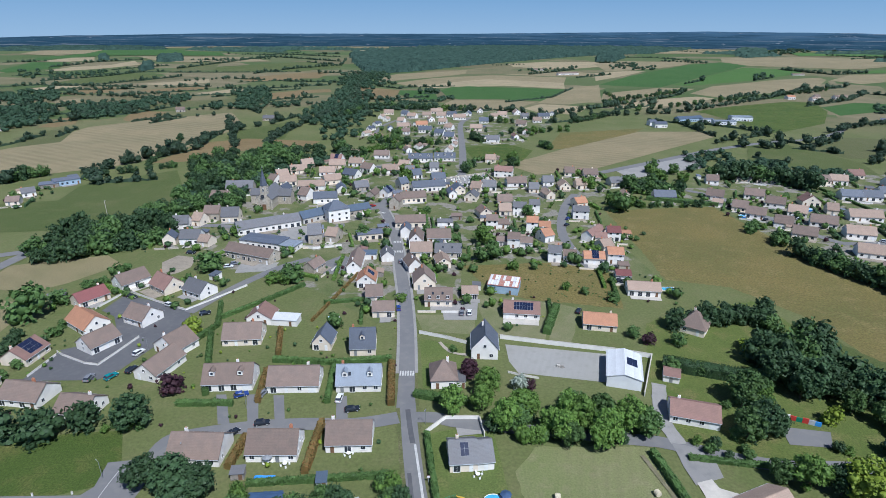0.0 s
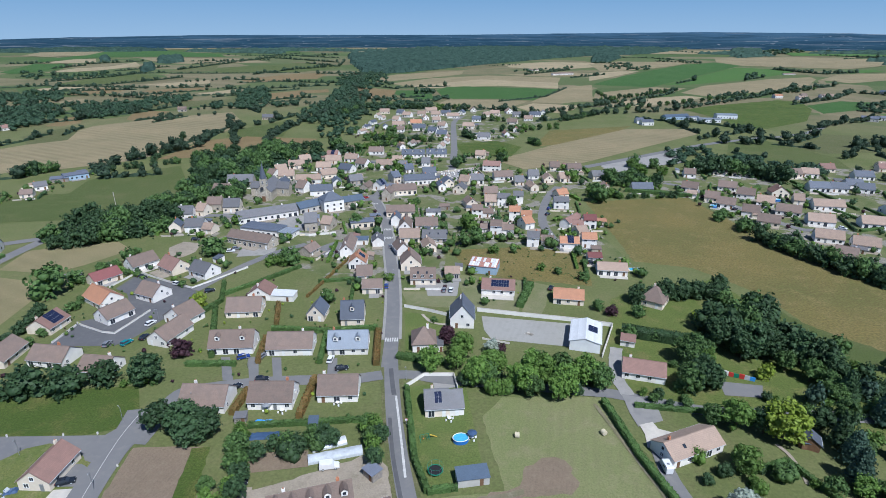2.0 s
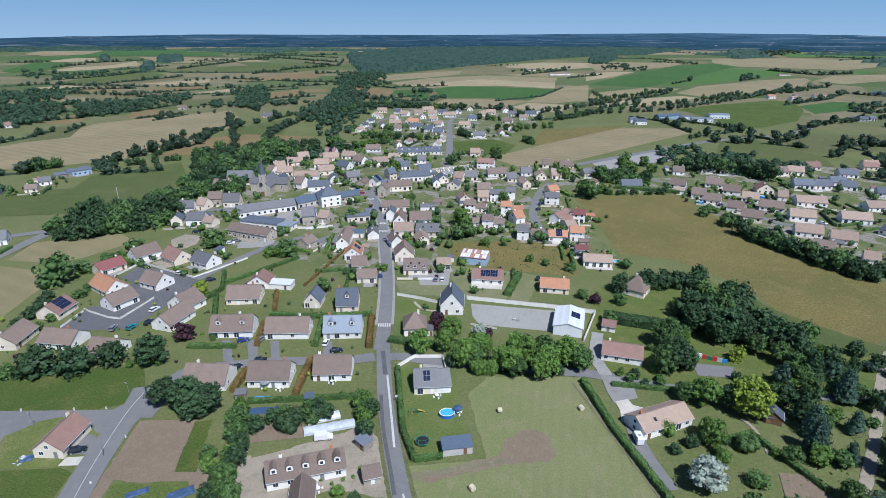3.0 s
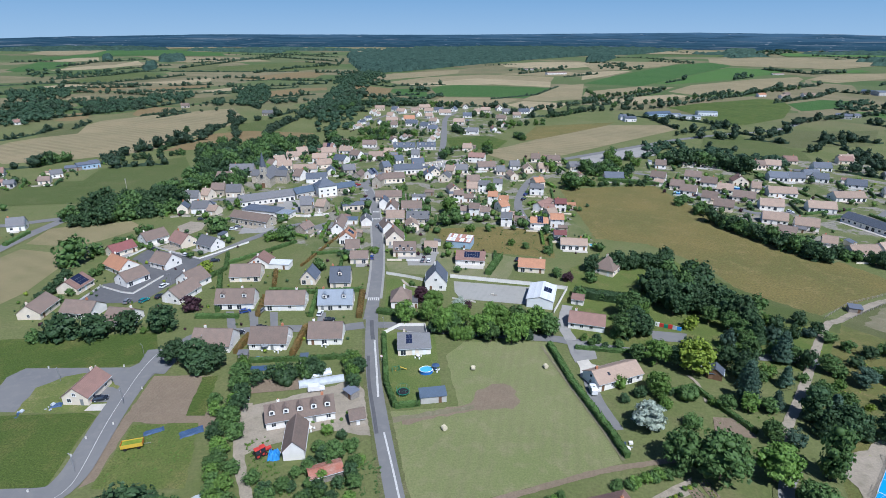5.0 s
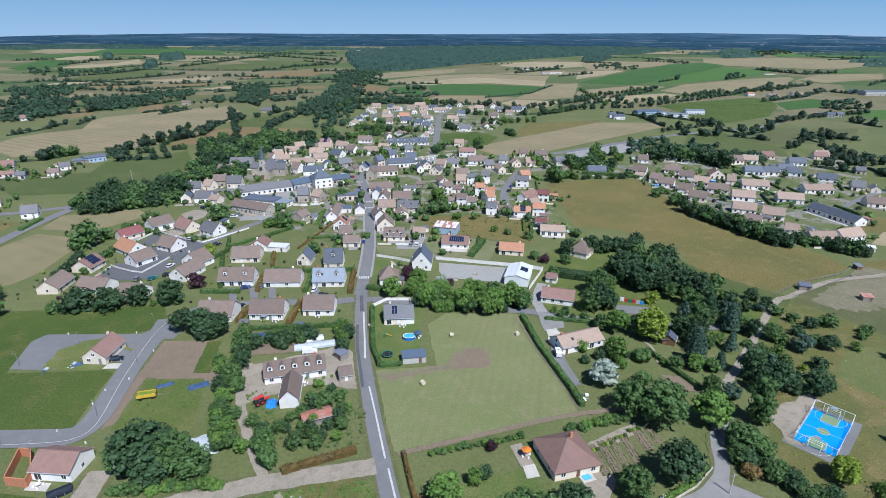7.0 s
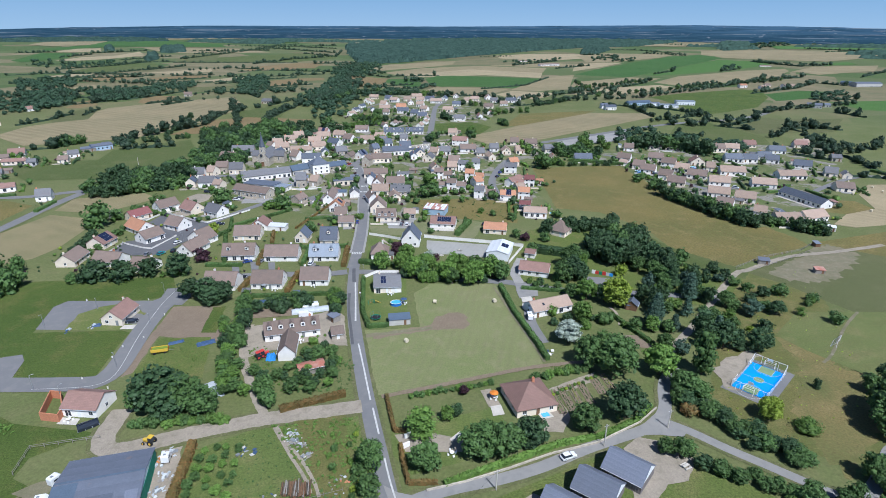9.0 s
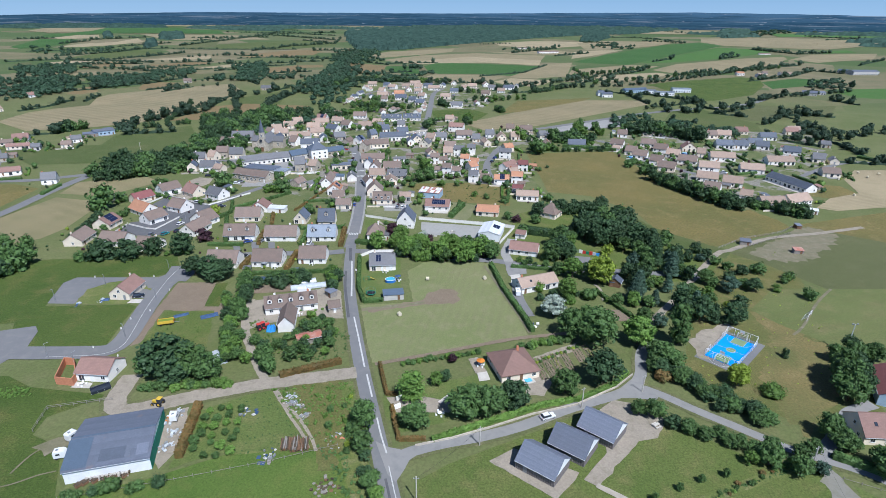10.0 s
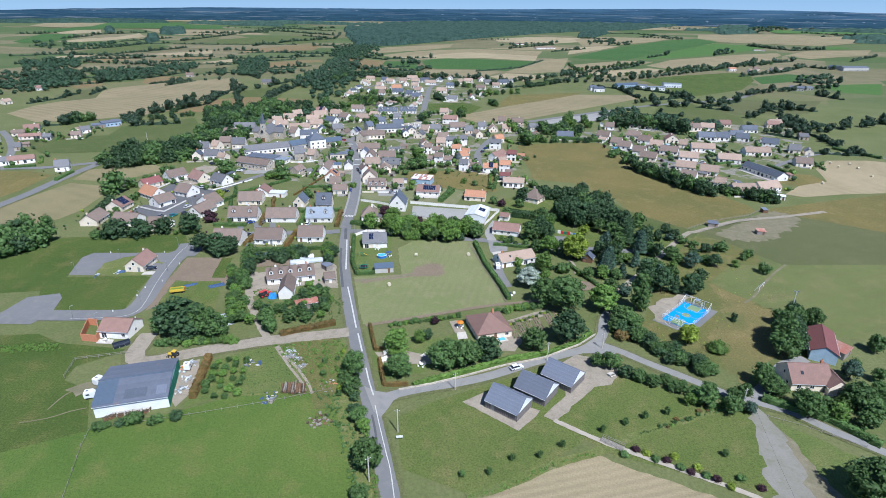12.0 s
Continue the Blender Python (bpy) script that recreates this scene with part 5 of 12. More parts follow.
def cable(x0, y0, x1, y1, h0=7.0, h1=7.0):
    cu = bpy.data.curves.new("power_cable", "CURVE")
    cu.dimensions, cu.bevel_depth, cu.bevel_resolution = "3D", 0.02, 0
    sp = cu.splines.new("POLY")
    sp.points.add(12)
    for i in range(13):
        u = i / 12
        sp.points[i].co = (x0 + (x1 - x0) * u, y0 + (y1 - y0) * u, h0 + (h1 - h0) * u - 4 * u * (1 - u) * 0.8, 1)
    cu.materials.append(MATS["black_rubber"])
    tagged(new("power_cable", cu), "thin black overhead power cable between poles", "cable")


def trailer(x, y, rz):
    t = thing("farm_trailer", "yellow farm trailer with wooden sides", "trailer", pose(x, y, 0.1, 0, 0, rz))
    part("bed", box_mesh("bed", 5.2, 2.2, 0.2, "yellow_paint", 0.03), t, pose(0, 0, 0.75))
    for s in (-1, 1):
        part("side_board", box_mesh("side_board", 5.2, 0.08, 0.9, "yellow_paint", 0.02), t, pose(0, s * 1.06, 0.95))
        part("end_board", box_mesh("end_board", 0.08, 2.1, 0.9, "orange_paint", 0.02), t, pose(s * 2.56, 0, 0.95))
        for u in (-1.6, 1.6):
            bm = bmesh.new()
            add_rod(bm, (0, -0.14, 0), (0, 0.14, 0), 0.42, 14)
            part("wheel", bm, t, pose(u, s * 0.95, 0.42), mat="black_rubber")
    part("load", box_mesh("load", 4.9, 1.95, 0.5, "leaf_yellow", 0.15), t, pose(0, 0, 1.2), "load of pale green fodder")
    rods("drawbar", t, [((2.6, 0, 0.7), (4.2, 0, 0.5))], 0.07, "metal_grey")


def caravan(x, y, rz, L=5.0, label="white camper van parked on the drive"):
    t = thing("caravan" if "caravan" in label else "camper_van", label, "caravan" if "caravan" in label else "van", pose(x, y, 0.1, 0, 0, rz) @ Matrix.Diagonal((0.85, 0.85, 0.85, 1)))
    prof = [(-L / 2, 0.45), (-L / 2, 2.5), (-L / 2 + 0.25, 2.75), (L / 2 - 1.2, 2.75), (L / 2 - 0.7, 2.3), (L / 2 - 0.2, 1.3), (L / 2, 1.1), (L / 2, 0.45)]
    n = len(prof)
    bm = bmesh.new()
    vs = [bm.verts.new((a, s * 1.05, b)) for s in (-1, 1) for a, b in prof]
    bm.faces.new(vs[:n])
    bm.faces.new(vs[n:][::-1])
    for i in range(n):
        bm.faces.new((vs[i], vs[n + i], vs[n + (i + 1) % n], vs[(i + 1) % n]))
    bmesh.ops.recalc_face_normals(bm, faces=bm.faces)
    bmesh.ops.bevel(bm, geom=list(bm.edges), offset=0.08, segments=2, affect="EDGES")
    part("body", bm, t, mat="car_white")
    for s in (-1, 1):
        part("window", box_mesh("window", 1.1, 0.04, 0.55, "glass", 0.01), t, pose(-0.6, s * 1.06, 1.5))
        for u in (-0.3, 0.32):
            bm = bmesh.new()
            add_rod(bm, (0, -0.12, 0), (0, 0.12, 0), 0.36, 14)
            part("wheel", bm, t, pose(u * L, s * 0.92, 0.3), mat="black_rubber")
    part("roof_hatch", box_mesh("roof_hatch", 0.7, 0.7, 0.1, "car_grey", 0.03), t, pose(-0.8, 0, 2.75))
    part("windscreen", box_mesh("windscreen", 0.05, 1.8, 1.0, "glass"), t, pose(L / 2 - 0.42, 0, 1.32, 0, -27))


def tractor(x, y, rz, paint="red_paint", label="old red farm tractor in the yard"):
    t = thing("tractor", label, "tractor", pose(x, y, 0.1, 0, 0, rz))
    part("bonnet", box_mesh("bonnet", 1.7, 0.75, 0.7, paint, 0.08), t, pose(0.8, 0, 0.75))
    part("cab", box_mesh("cab", 1.2, 1.3, 1.4, "glass", 0.08), t, pose(-0.6, 0, 0.9))
    part("cab_roof", box_mesh("cab_roof", 1.4, 1.45, 0.12, paint, 0.04), t, pose(-0.6, 0, 2.3))
    for u, r, w in ((-0.75, 0.75, 0.4), (1.3, 0.45, 0.25)):
        for s in (-1, 1):
            bm = bmesh.new()
            add_rod(bm, (0, -w / 2, 0), (0, w / 2, 0), r, 18)
            wh = part("wheel", bm, t, pose(u, s * 0.85, r), mat="black_rubber")
            bm = bmesh.new()
            add_rod(bm, (0, -w / 2 - 0.02, 0), (0, w / 2 + 0.02, 0), r * 0.5, 12)
            part("rim", bm, wh, mat=paint)


def polytunnel(x, y, rz, L, W, mat="tarp_white", h=2.2, label="long low greenhouse covered with white sheeting"):
    t = thing("greenhouse", label, "greenhouse", pose(x, y, 0, 0, 0, rz))
    v, f = [], []
    n, k = max(3, int(L / 1.5)), 9
    rng = random.Random(int(L * 10))
    for i in range(n + 1):
        for j in range(k):
            a = math.pi * j / (k - 1)
            v.append((-L / 2 + L * i / n, -W / 2 * math.cos(a), h * math.sin(a) ** 0.7 * (1 if i % 2 else 0.95) + rng.uniform(-0.05, 0.05)))
    for i in range(n):
        for j in range(k - 1):
            f.append((i * k + j, (i + 1) * k + j, (i + 1) * k + j + 1, i * k + j + 1))
    f += [tuple(range(k)), tuple(range((n + 1) * k - 1, n * k - 1, -1))]
    part("cover", mesh_from("cover", v, f, mat), t)
    rods("hoop", t, [((-L / 2 + L * i / n, -W / 2, 0), (-L / 2 + L * i / n, -W / 2, h * 0.4)) for i in range(n + 1)], 0.04, "galvanised", n=4)


def sheet_pile(x, y, rz, L, W, mat, h=0.35, label="crumpled plastic sheet lying on the ground", name="tarpaulin"):
    """A wrinkled cover or heap on the ground."""
    rng = random.Random(int(abs(x * 31 + y * 17)))
    nx, ny = 9, 7
    v, f = [], []
    for i in range(nx + 1):
        for j in range(ny + 1):
            e = min(i, j, nx - i, ny - j)
            v.append((-L / 2 + L * i / nx + rng.uniform(-0.1, 0.1) * L / nx * 3, -W / 2 + W * j / ny + rng.uniform(-0.1, 0.1) * W / ny * 3, 0.1 + (h * rng.uniform(0.3, 1.0) if e else 0)))
    for i in range(nx):
        for j in range(ny):
            f.append((i * (ny + 1) + j, (i + 1) * (ny + 1) + j, (i + 1) * (ny + 1) + j + 1, i * (ny + 1) + j + 1))
    ob = new(name, mesh_from(name, v, f, mat))
    ob.matrix_world = pose(x, y, 0, 0, 0, rz)
    return tagged(ob, label, "sheet")


def junk_heap(x, y, r, n, mats, label="heap of scrap and building rubble on the grass", seed=1, name="scrap_heap"):
    t = thing(name, label, "rubble", pose(x, y, 0.05))
    rng = random.Random(seed + int(abs(x * 3)))
    for i in range(n):
        a, q = rng.uniform(0, 6.28), r * rng.random()
        s = rng.uniform(0.25, 1.1)
        part("scrap", box_mesh("scrap", round(s, 1), round(s * rng.choice((0.4, 0.7, 1.0)), 1), rng.choice((0.08, 0.2, 0.5)), rng.choice(mats), 0.03), t, pose(q * math.cos(a), q * math.sin(a), rng.uniform(0, 0.15), rng.uniform(-12, 12), rng.uniform(-12, 12), rng.uniform(0, 180)))


def log_pile(x, y, rz, n=9, L=3.0):
    t = thing("log_pile", "pile of cut grey logs and planks", "logs", pose(x, y, 0.05, 0, 0, rz))
    rng = random.Random(3)
    for i in range(n * 3):
        bm = bmesh.new()
        add_rod(bm, (-L / 2, 0, 0), (L / 2 + rng.uniform(-0.4, 0.4), 0, 0), rng.uniform(0.12, 0.2), 7)
        part("log", bm, t, pose(rng.uniform(-0.3, 0.3), (i % n) * 0.38 - n * 0.19, 0.2 + 0.33 * (i // n), 0, 0, rng.uniform(-6, 6)), mat=rng.choice(("wood_grey", "bark", "wood_brown")))


def crop_bed(x, y, rz, L, W, rows, mat, label="vegetable garden bed with planted rows"):
    """Rows of vegetables on bare earth."""
    t = thing("vegetable_bed", label, "garden", pose(x, y, 0.1, 0, 0, rz))
    part("soil", box_mesh("soil", L, W, 0.06, "soil", 0.02), t)
    rng = np.random.default_rng(int(abs(x * 7 + y)))
    for r in range(rows):
        V, F, n = [], [], 0
        yy = -W / 2 + W * (r + 0.5) / rows
        for i in range(int(L * 6)):
            c = np.array((rng.uniform(-L / 2, L / 2), yy + rng.normal() * 0.12, rng.uniform(0.08, 0.4)))
            u, q = rng.normal(size=3), rng.normal(size=3)
            u, q = u / np.linalg.norm(u) * 0.2, q / np.linalg.norm(q) * 0.17
            V += [tuple(c - u), tuple(c - q), tuple(c + u), tuple(c + q)]
            F.append((n, n + 1, n + 2, n + 3))
            n += 4
        tagged(part("planting", mesh_from("planting", V, F, mat if r % 2 else "leaf_oak"), t), kind="stuff")


def playset(x, y, rz=0):
    t = thing("slide", "small yellow and green garden slide and swing", "slide", pose(x, y, 0.05, 0, 0, rz))
    part("chute", box_mesh("chute", 2.4, 0.5, 0.06, "yellow_paint", 0.02), t, pose(0.9, 0, 0.75, 0, 32))
    rods("frame", t, [((-0.3, -0.4, 0), (-0.3, -0.3, 1.6)), ((-0.3, 0.4, 0), (-0.3, 0.3, 1.6)), ((-1.0, -0.4, 0), (-0.6, -0.3, 1.6)), ((-1.0, 0.4, 0), (-0.6, 0.3, 1.6)), ((-0.3, 0, 1.9), (-2.8, 0, 1.9)), ((-2.8, -0.8, 0), (-2.8, 0, 1.9)), ((-2.8, 0.8, 0), (-2.8, 0, 1.9))], 0.05, "green_mesh")
    part("swing_seat", box_mesh("swing_seat", 0.2, 0.45, 0.04, "orange_paint"), t, pose(-1.8, 0, 0.5))
    rods("swing_rope", t, [((-1.8, -0.2, 0.5), (-1.8, -0.2, 1.9)), ((-1.8, 0.2, 0.5), (-1.8, 0.2, 1.9))], 0.015, "metal_grey", n=4)


def garden_table(x, y, parasol=""):
    t = thing("garden_table", "white garden table with chairs on the terrace", "table", pose(x, y, 0.1))
    disc("tabletop", t, 0.6, 0.7, 0.05, "white_paint", seg=16)
    rods("leg", t, [((0, 0, 0), (0, 0, 0.72))], 0.06, "white_paint")
    for i in range(4):
        a = i * 1.57 + 0.4
        c = part("chair", box_mesh("chair", 0.45, 0.45, 0.45, "white_paint", 0.04), t, pose(1.05 * math.cos(a), 1.05 * math.sin(a), 0, 0, 0, math.degrees(a)))
        part("backrest", box_mesh("backrest", 0.05, 0.45, 0.42, "white_paint", 0.02), c, pose(0.2, 0, 0.45))
    if parasol:
        p = thing("parasol", "open garden parasol shading the terrace", "parasol", pose(x, y, 0.1))
        rods("pole", p, [((0, 0, 0.76), (0, 0, 2.5))], 0.03, "metal_grey")
        bm = bmesh.new()
        bmesh.ops.create_cone(bm, cap_ends=False, segments=8, radius1=1.35, radius2=0.05, depth=0.5, matrix=Matrix.Translation((0, 0, 2.35)))
        part("canopy", bm, p, mat=parasol)


def stone_row(x0, y0, x1, y1, n):
    """Old concrete posts leaning in a row against a wall."""
    rnd = random.Random(4)
    for i in range(n):
        u = (i + 0.5) / n
        s = thing("concrete_block", "weathered grey concrete block leaning beside the hangar", "block", pose(x0 + (x1 - x0) * u, y0 + (y1 - y0) * u, 0, rnd.uniform(-14, -6), 0, rnd.uniform(-15, 15)), group="blocks beside the hangar")
        part("block", box_mesh("block", 0.7, 0.5, 1.3, "concrete", 0.06), s)


def road_sign(x, y, rz, sign="red_paint"):
    t = thing("road_sign", "small road sign on a grey post", "sign", pose(x, y, 0, 0, 0, rz))
    rods("post", t, [((0, 0, 0), (0, 0, 2.4))], 0.035, "galvanised")
    part("plate", box_mesh("plate", 0.65, 0.03, 0.6, "white_paint", 0.02), t, pose(0, -0.05, 1.85))
    part("border", box_mesh("border", 0.75, 0.02, 0.7, sign, 0.02), t, pose(0, -0.03, 1.8))


def notice_board(x, y, rz):
    t = thing("notice_board", "low white notice board on two posts", "sign", pose(x, y, 0, 0, 0, rz))
    for s in (-0.7, 0.7):
        part("post", box_mesh("post", 0.08, 0.08, 1.3, "wood_grey"), t, pose(s, 0, 0))
    part("board", box_mesh("board", 1.7, 0.05, 0.7, "white_paint", 0.01), t, pose(0, -0.06, 0.7))


def bridge(x, y, rz, L=6.0):
    t = thing("footbridge", "small timber footbridge with rails over the ditch", "bridge", pose(x, y, 0.1, 0, 0, rz))
    for i in range(int(L / 0.3)):
        part("plank", box_mesh("plank", 0.26, 1.9, 0.06, "wood_grey", 0.01), t, pose(-L / 2 + 0.15 + i * 0.3, 0, 0.05))
    for s in (-1, 1):
        for i in range(5):
            part("post", box_mesh("post", 0.1, 0.1, 1.1, "wood_grey"), t, pose(-L / 2 + 0.1 + (L - 0.2) * i / 4, s * 0.9, 0.05))
        for z in (0.6, 1.05):
            part("rail", box_mesh("rail", L, 0.05, 0.1, "wood_grey"), t, pose(0, s * 0.9, z))


def picnic_table(x, y, rz):
    t = thing("picnic_table", "grey picnic table with two benches", "table", pose(x, y, 0.1, 0, 0, rz))
    part("tabletop", box_mesh("tabletop", 1.9, 0.8, 0.07, "concrete", 0.02), t, pose(0, 0, 0.7))
    for s in (-1, 1):
        part("bench", box_mesh("bench", 1.9, 0.35, 0.07, "concrete", 0.02), t, pose(0, s * 0.85, 0.42))
        part("leg", box_mesh("leg", 0.12, 1.8, 0.42, "concrete"), t, pose(s * 0.7, 0, 0))
        part("post", box_mesh("post", 0.12, 0.5, 0.3, "concrete"), t, pose(s * 0.7, 0, 0.42))


def church(x, y, rz):
    """Stone village church: nave, gabled front with a bell tower and slate spire, side chapels."""
    t = thing("church", "old stone church with a slate roof and pointed spire", "church", pose(x, y, 0, 0, 0, rz))
    n1 = part("nave", walls_mesh(22, 9.5, 6.2, 1.05, "stone_wall", True), t, pose(0, 13, 0, 0, 0, 90))
    part("nave_roof", roof_gable(22, 9.5, 6.2, 1.05, "slate_grey"), n1)
    for s in (-1, 1):
        ch = part("chapel", walls_mesh(8, 7, 5.5, 0.95, "stone_wall", True), t, pose(s * 8.5, 17, 0))
        part("chapel_roof", roof_gable(8, 7, 5.5, 0.95, "slate_grey"), ch)
        window(ch, 0, -3.5, 2.0, 1.0, 2.4)
        bt = part("buttress", box_mesh("buttress", 0.9, 0.9, 6.0, "stone_wall", 0.05), t, pose(s * 4.7, 1.6, 0))
    tw = part("tower", box_mesh("tower", 3.7, 3.7, 14.5, "stone_wall", 0.06), t, pose(0.4, 3.4, 0))
    bm = bmesh.new()
    bmesh.ops.create_cone(bm, cap_ends=True, segments=8, radius1=2.3, radius2=0.05, depth=10.0, matrix=Matrix.Translation((0, 0, 5.0)))
    sp = part("spire", bm, tw, pose(0, 0, 14.5), "slender slate spire", "slate")
    rods("cross", sp, [((0, 0, 10), (0, 0, 11.3)), ((-0.35, 0, 10.8), (0.35, 0, 10.8))], 0.05, "metal_grey")
    for k in (0, 90, 180, 270):
        window(tw, 1.85 * math.sin(radians(k)), -1.85 * math.cos(radians(k)), 11.0, 1.0, 2.0, k)
    part("portal", box_mesh("portal", 2.2, 0.3, 3.4, "wood_brown", 0.05), t, pose(0.4, 0.9, 0))
    bm = bmesh.new()
    bmesh.ops.create_cone(bm, cap_ends=True, segments=20, radius1=1.1, radius2=1.1, depth=0.15, matrix=pose(-0.2, 1.0, 8.2, 90))
    part("rose_window", bm, t, mat="glass")


def cemetery(pts, n):
    rnd = random.Random(11)
    for x, y in scatter(pts, n, rnd):
        t = thing("grave", "pale stone grave with upright headstone", "grave", pose(x, y, 0.05, 0, 0, 12 + rnd.uniform(-4, 4)), "graves in the cemetery")
        mt = rnd.choice(("concrete", "wall_white", "metal_grey", "render_grey"))
        part("slab", box_mesh("slab", 1.0, 2.1, 0.35, mt, 0.04), t)
        part("headstone", box_mesh("headstone", 0.9, 0.18, 1.1, rnd.choice(("concrete", "metal_grey", "wall_white")), 0.05), t, pose(0, 1.0, 0.3))


def mural_ramp(x, y, rz):
    t = thing("painted_wall", "low wall painted in bright colours beside the court", "wall", pose(x, y, 0.05, 0, 0, rz))
    for i, m in enumerate(("court_green", "white_paint", "red_paint", "green_mesh", "red_paint", "tarp_white", "blue_paint")):
        part("wall_panel", box_mesh("wall_panel", 1.5, 0.25, (1.4, 1.7, 1.5)[i % 3], m, 0.03), t, pose(-4.5 + 1.5 * i, 0, 0))


def white_line(pts, width, dash=0.0, gap=0.0, z=0.222, name="road_marking"):
    """Painted road marking: a thin band, whole or in dashes."""
    _, _, path = strip(pts, 1, 0, 8)
    if not dash:
        v, f, _ = strip(pts, width, z, 8)
        tagged(new(name, mesh_from(name, v, f, "road_paint")), "worn white line painted on the road", "marking", kind="structure")
        return
    run, on, cur = 0.0, True, [path[0]]
    for a, b in zip(path, path[1:]):
        d = (b - a).length
        pos = 0.0
        while pos < d:
            left = (dash if on else gap) - run
            stp = min(left, d - pos)
            pos += stp
            run += stp
            p = a.lerp(b, pos / d)
            if on:
                cur.append(p)
            if run >= (dash if on else gap) - 1e-6:
                if on and len(cur) > 1:
                    v, f, _ = strip([(q.x, q.y) for q in cur], width, z, 1)
                    tagged(new(name, mesh_from(name, v, f, "road_paint")), "worn white dash painted on the road", "marking", kind="structure")
                on, run, cur = not on, 0.0, [p]


def zebra(x, y, rz, W=4.8, n=6, depth=2.6):
    for i in range(n):
        u = -W / 2 + W * (i + 0.5) / n
        ob = new("road_marking", box_mesh("road_marking", 0.5, depth, 0.006, "road_paint"))
        ob.matrix_world = pose(x, y, 0, 0, 0, rz) @ pose(u, 0, 0.222)
        tagged(ob, "white bar of a pedestrian crossing", "marking", kind="structure")


def tar_patch(pts, width):
    v, f, _ = strip(pts, width, 0.218)
    tagged(new("road_repair", mesh_from("road_repair", v, f, "asphalt_patch")), "dark tar repair on the road", "road", kind="structure")



def bollard(x, y):
    t = thing("bollard", "short white concrete post beside the lane", "bollard", pose(x, y, 0))
    part("post", box_mesh("post", 0.35, 0.35, 0.7, "wall_white", 0.06), t)
    part("cap", box_mesh("cap", 0.42, 0.42, 0.1, "concrete", 0.04), t, pose(0, 0, 0.7))


# fields and yards near the village
patch("pasture_west", "pasture", [(-185.3, 109.3), (-85.8, 120.4), (-76.5, 102.7), (-90.2, 97.6), (-117.4, 96.4), (-113.8, 75.0), (-112.5, 61.9), (-151.5, 56.0)], "green pasture with short grass", "field")
patch("pasture_plot", "pasture", [(-122.7, 72.7), (-83.6, 75.5), (-80.1, 74.0), (-79.4, 65.1), (-76.8, 47.4), (-95.5, 45.8), (-107.4, 45.6)], "green grass plot beside the lane", "field")
patch("pasture_south", "pasture_bright", [(-95.0, -10.5), (-54.2, -12.8), (-37.2, -8.1), (-20.3, 0.7), (6.3, 4.3), (22.7, -34.5), (29.2, -61.9), (-70.9, -63.6)], "large green pasture with short grass", "field")
patch("pasture_southwest", "pasture", [(-177.4, 22.5), (-96.6, 31.4), (-86.6, 26.2), (-61.8, 22.9), (-73.3, 13.4), (-72.5, 6.7), (-62.3, 2.2), (-53.4, -14.3), (-107.6, -39.8)], "green pasture with trampled paths", "field")
patch("mown_meadow", "meadow_mown", [(17.5, 106.5), (23.8, 115.4), (53.0, 115.5), (61.7, 57.1), (10.7, 39.9), (2.4, 66.4), (1.8, 76.9), (21.0, 79.4)], "mown meadow with faint tractor lines", "field", fray=0.3)
patch("garden_lawn", "lawn", [(-6.0, 119.5), (13.0, 124.7), (16.8, 82.0), (2.4, 77.8)], "lawn round the house", "field")
patch("bare_earth_patch", "soil", [(24.8, 81.1), (26.8, 87.3), (31.5, 90.4), (37.2, 89.5), (39.3, 82.2), (36.5, 78.3), (29.6, 78.1), (22.7, 76.5), (13.8, 73.9), (5.4, 71.3), (5.0, 74.0), (13.5, 76.9), (20.2, 79.2)], "bare earth patch in the meadow", "field", fray=0.9)
patch("dirt_strip", "worn_ground", [(1.4, 74.1), (13.9, 77.1), (25.6, 80.2), (25.6, 78.5), (14.0, 75.2), (1.7, 71.9)], "dirt track along the meadow edge", "field", fray=0.4)
patch("dry_meadow", "dry_meadow", [(95.7, 318.3), (163.5, 328.0), (167.7, 295.6), (181.9, 248.0), (198.1, 203.6), (210.4, 172.5), (210.4, 163.1), (190.8, 150.9), (159.6, 136.0), (142.2, 139.3), (137.3, 184.7), (120.0, 212.2), (95.4, 219.8), (96.2, 258.9)], "large dry olive-brown meadow", "field", fray=0.5)
patch("rough_meadow", "rough_grass", [(152.5, 125.1), (191.9, 138.0), (176.5, 90.4), (160.1, 42.2), (154.0, 9.2), (118.5, 18.2), (108.4, 41.4), (131.7, 89.6)], "rough dry grass round the sports court", "field", fray=0.5)
patch("dry_grass", "dry_park", [(147.6, 79.9), (162.6, 87.9), (168.1, 77.4), (154.6, 57.4), (165.8, 50.9), (151.5, 30.6), (137.3, 17.7), (128.1, 8.5), (126.4, 16.8), (127.9, 29.4), (127.7, 34.2), (139.6, 48.7), (146.3, 61.5), (145.6, 69.9)], "tall dry golden grass by the court", "field", fray=1.5)
patch("park_meadow", "park_grass", [(74.0, 180.8), (87.2, 189.6), (123.3, 199.4), (133.4, 156.6), (152.4, 140.1), (161.4, 125.8), (136.0, 96.7), (95.8, 105.3), (58.7, 116.5), (64.4, 151.3)], "grass of the tree park", "field", fray=0.5)
patch("meadow_edge", "field_green", [(132.1, 180.5), (142.1, 156.7), (154.0, 142.5), (166.2, 132.1), (158.8, 122.4), (137.0, 137.6), (127.7, 153.9)], "greener edge of the dry meadow", "field", fray=1)
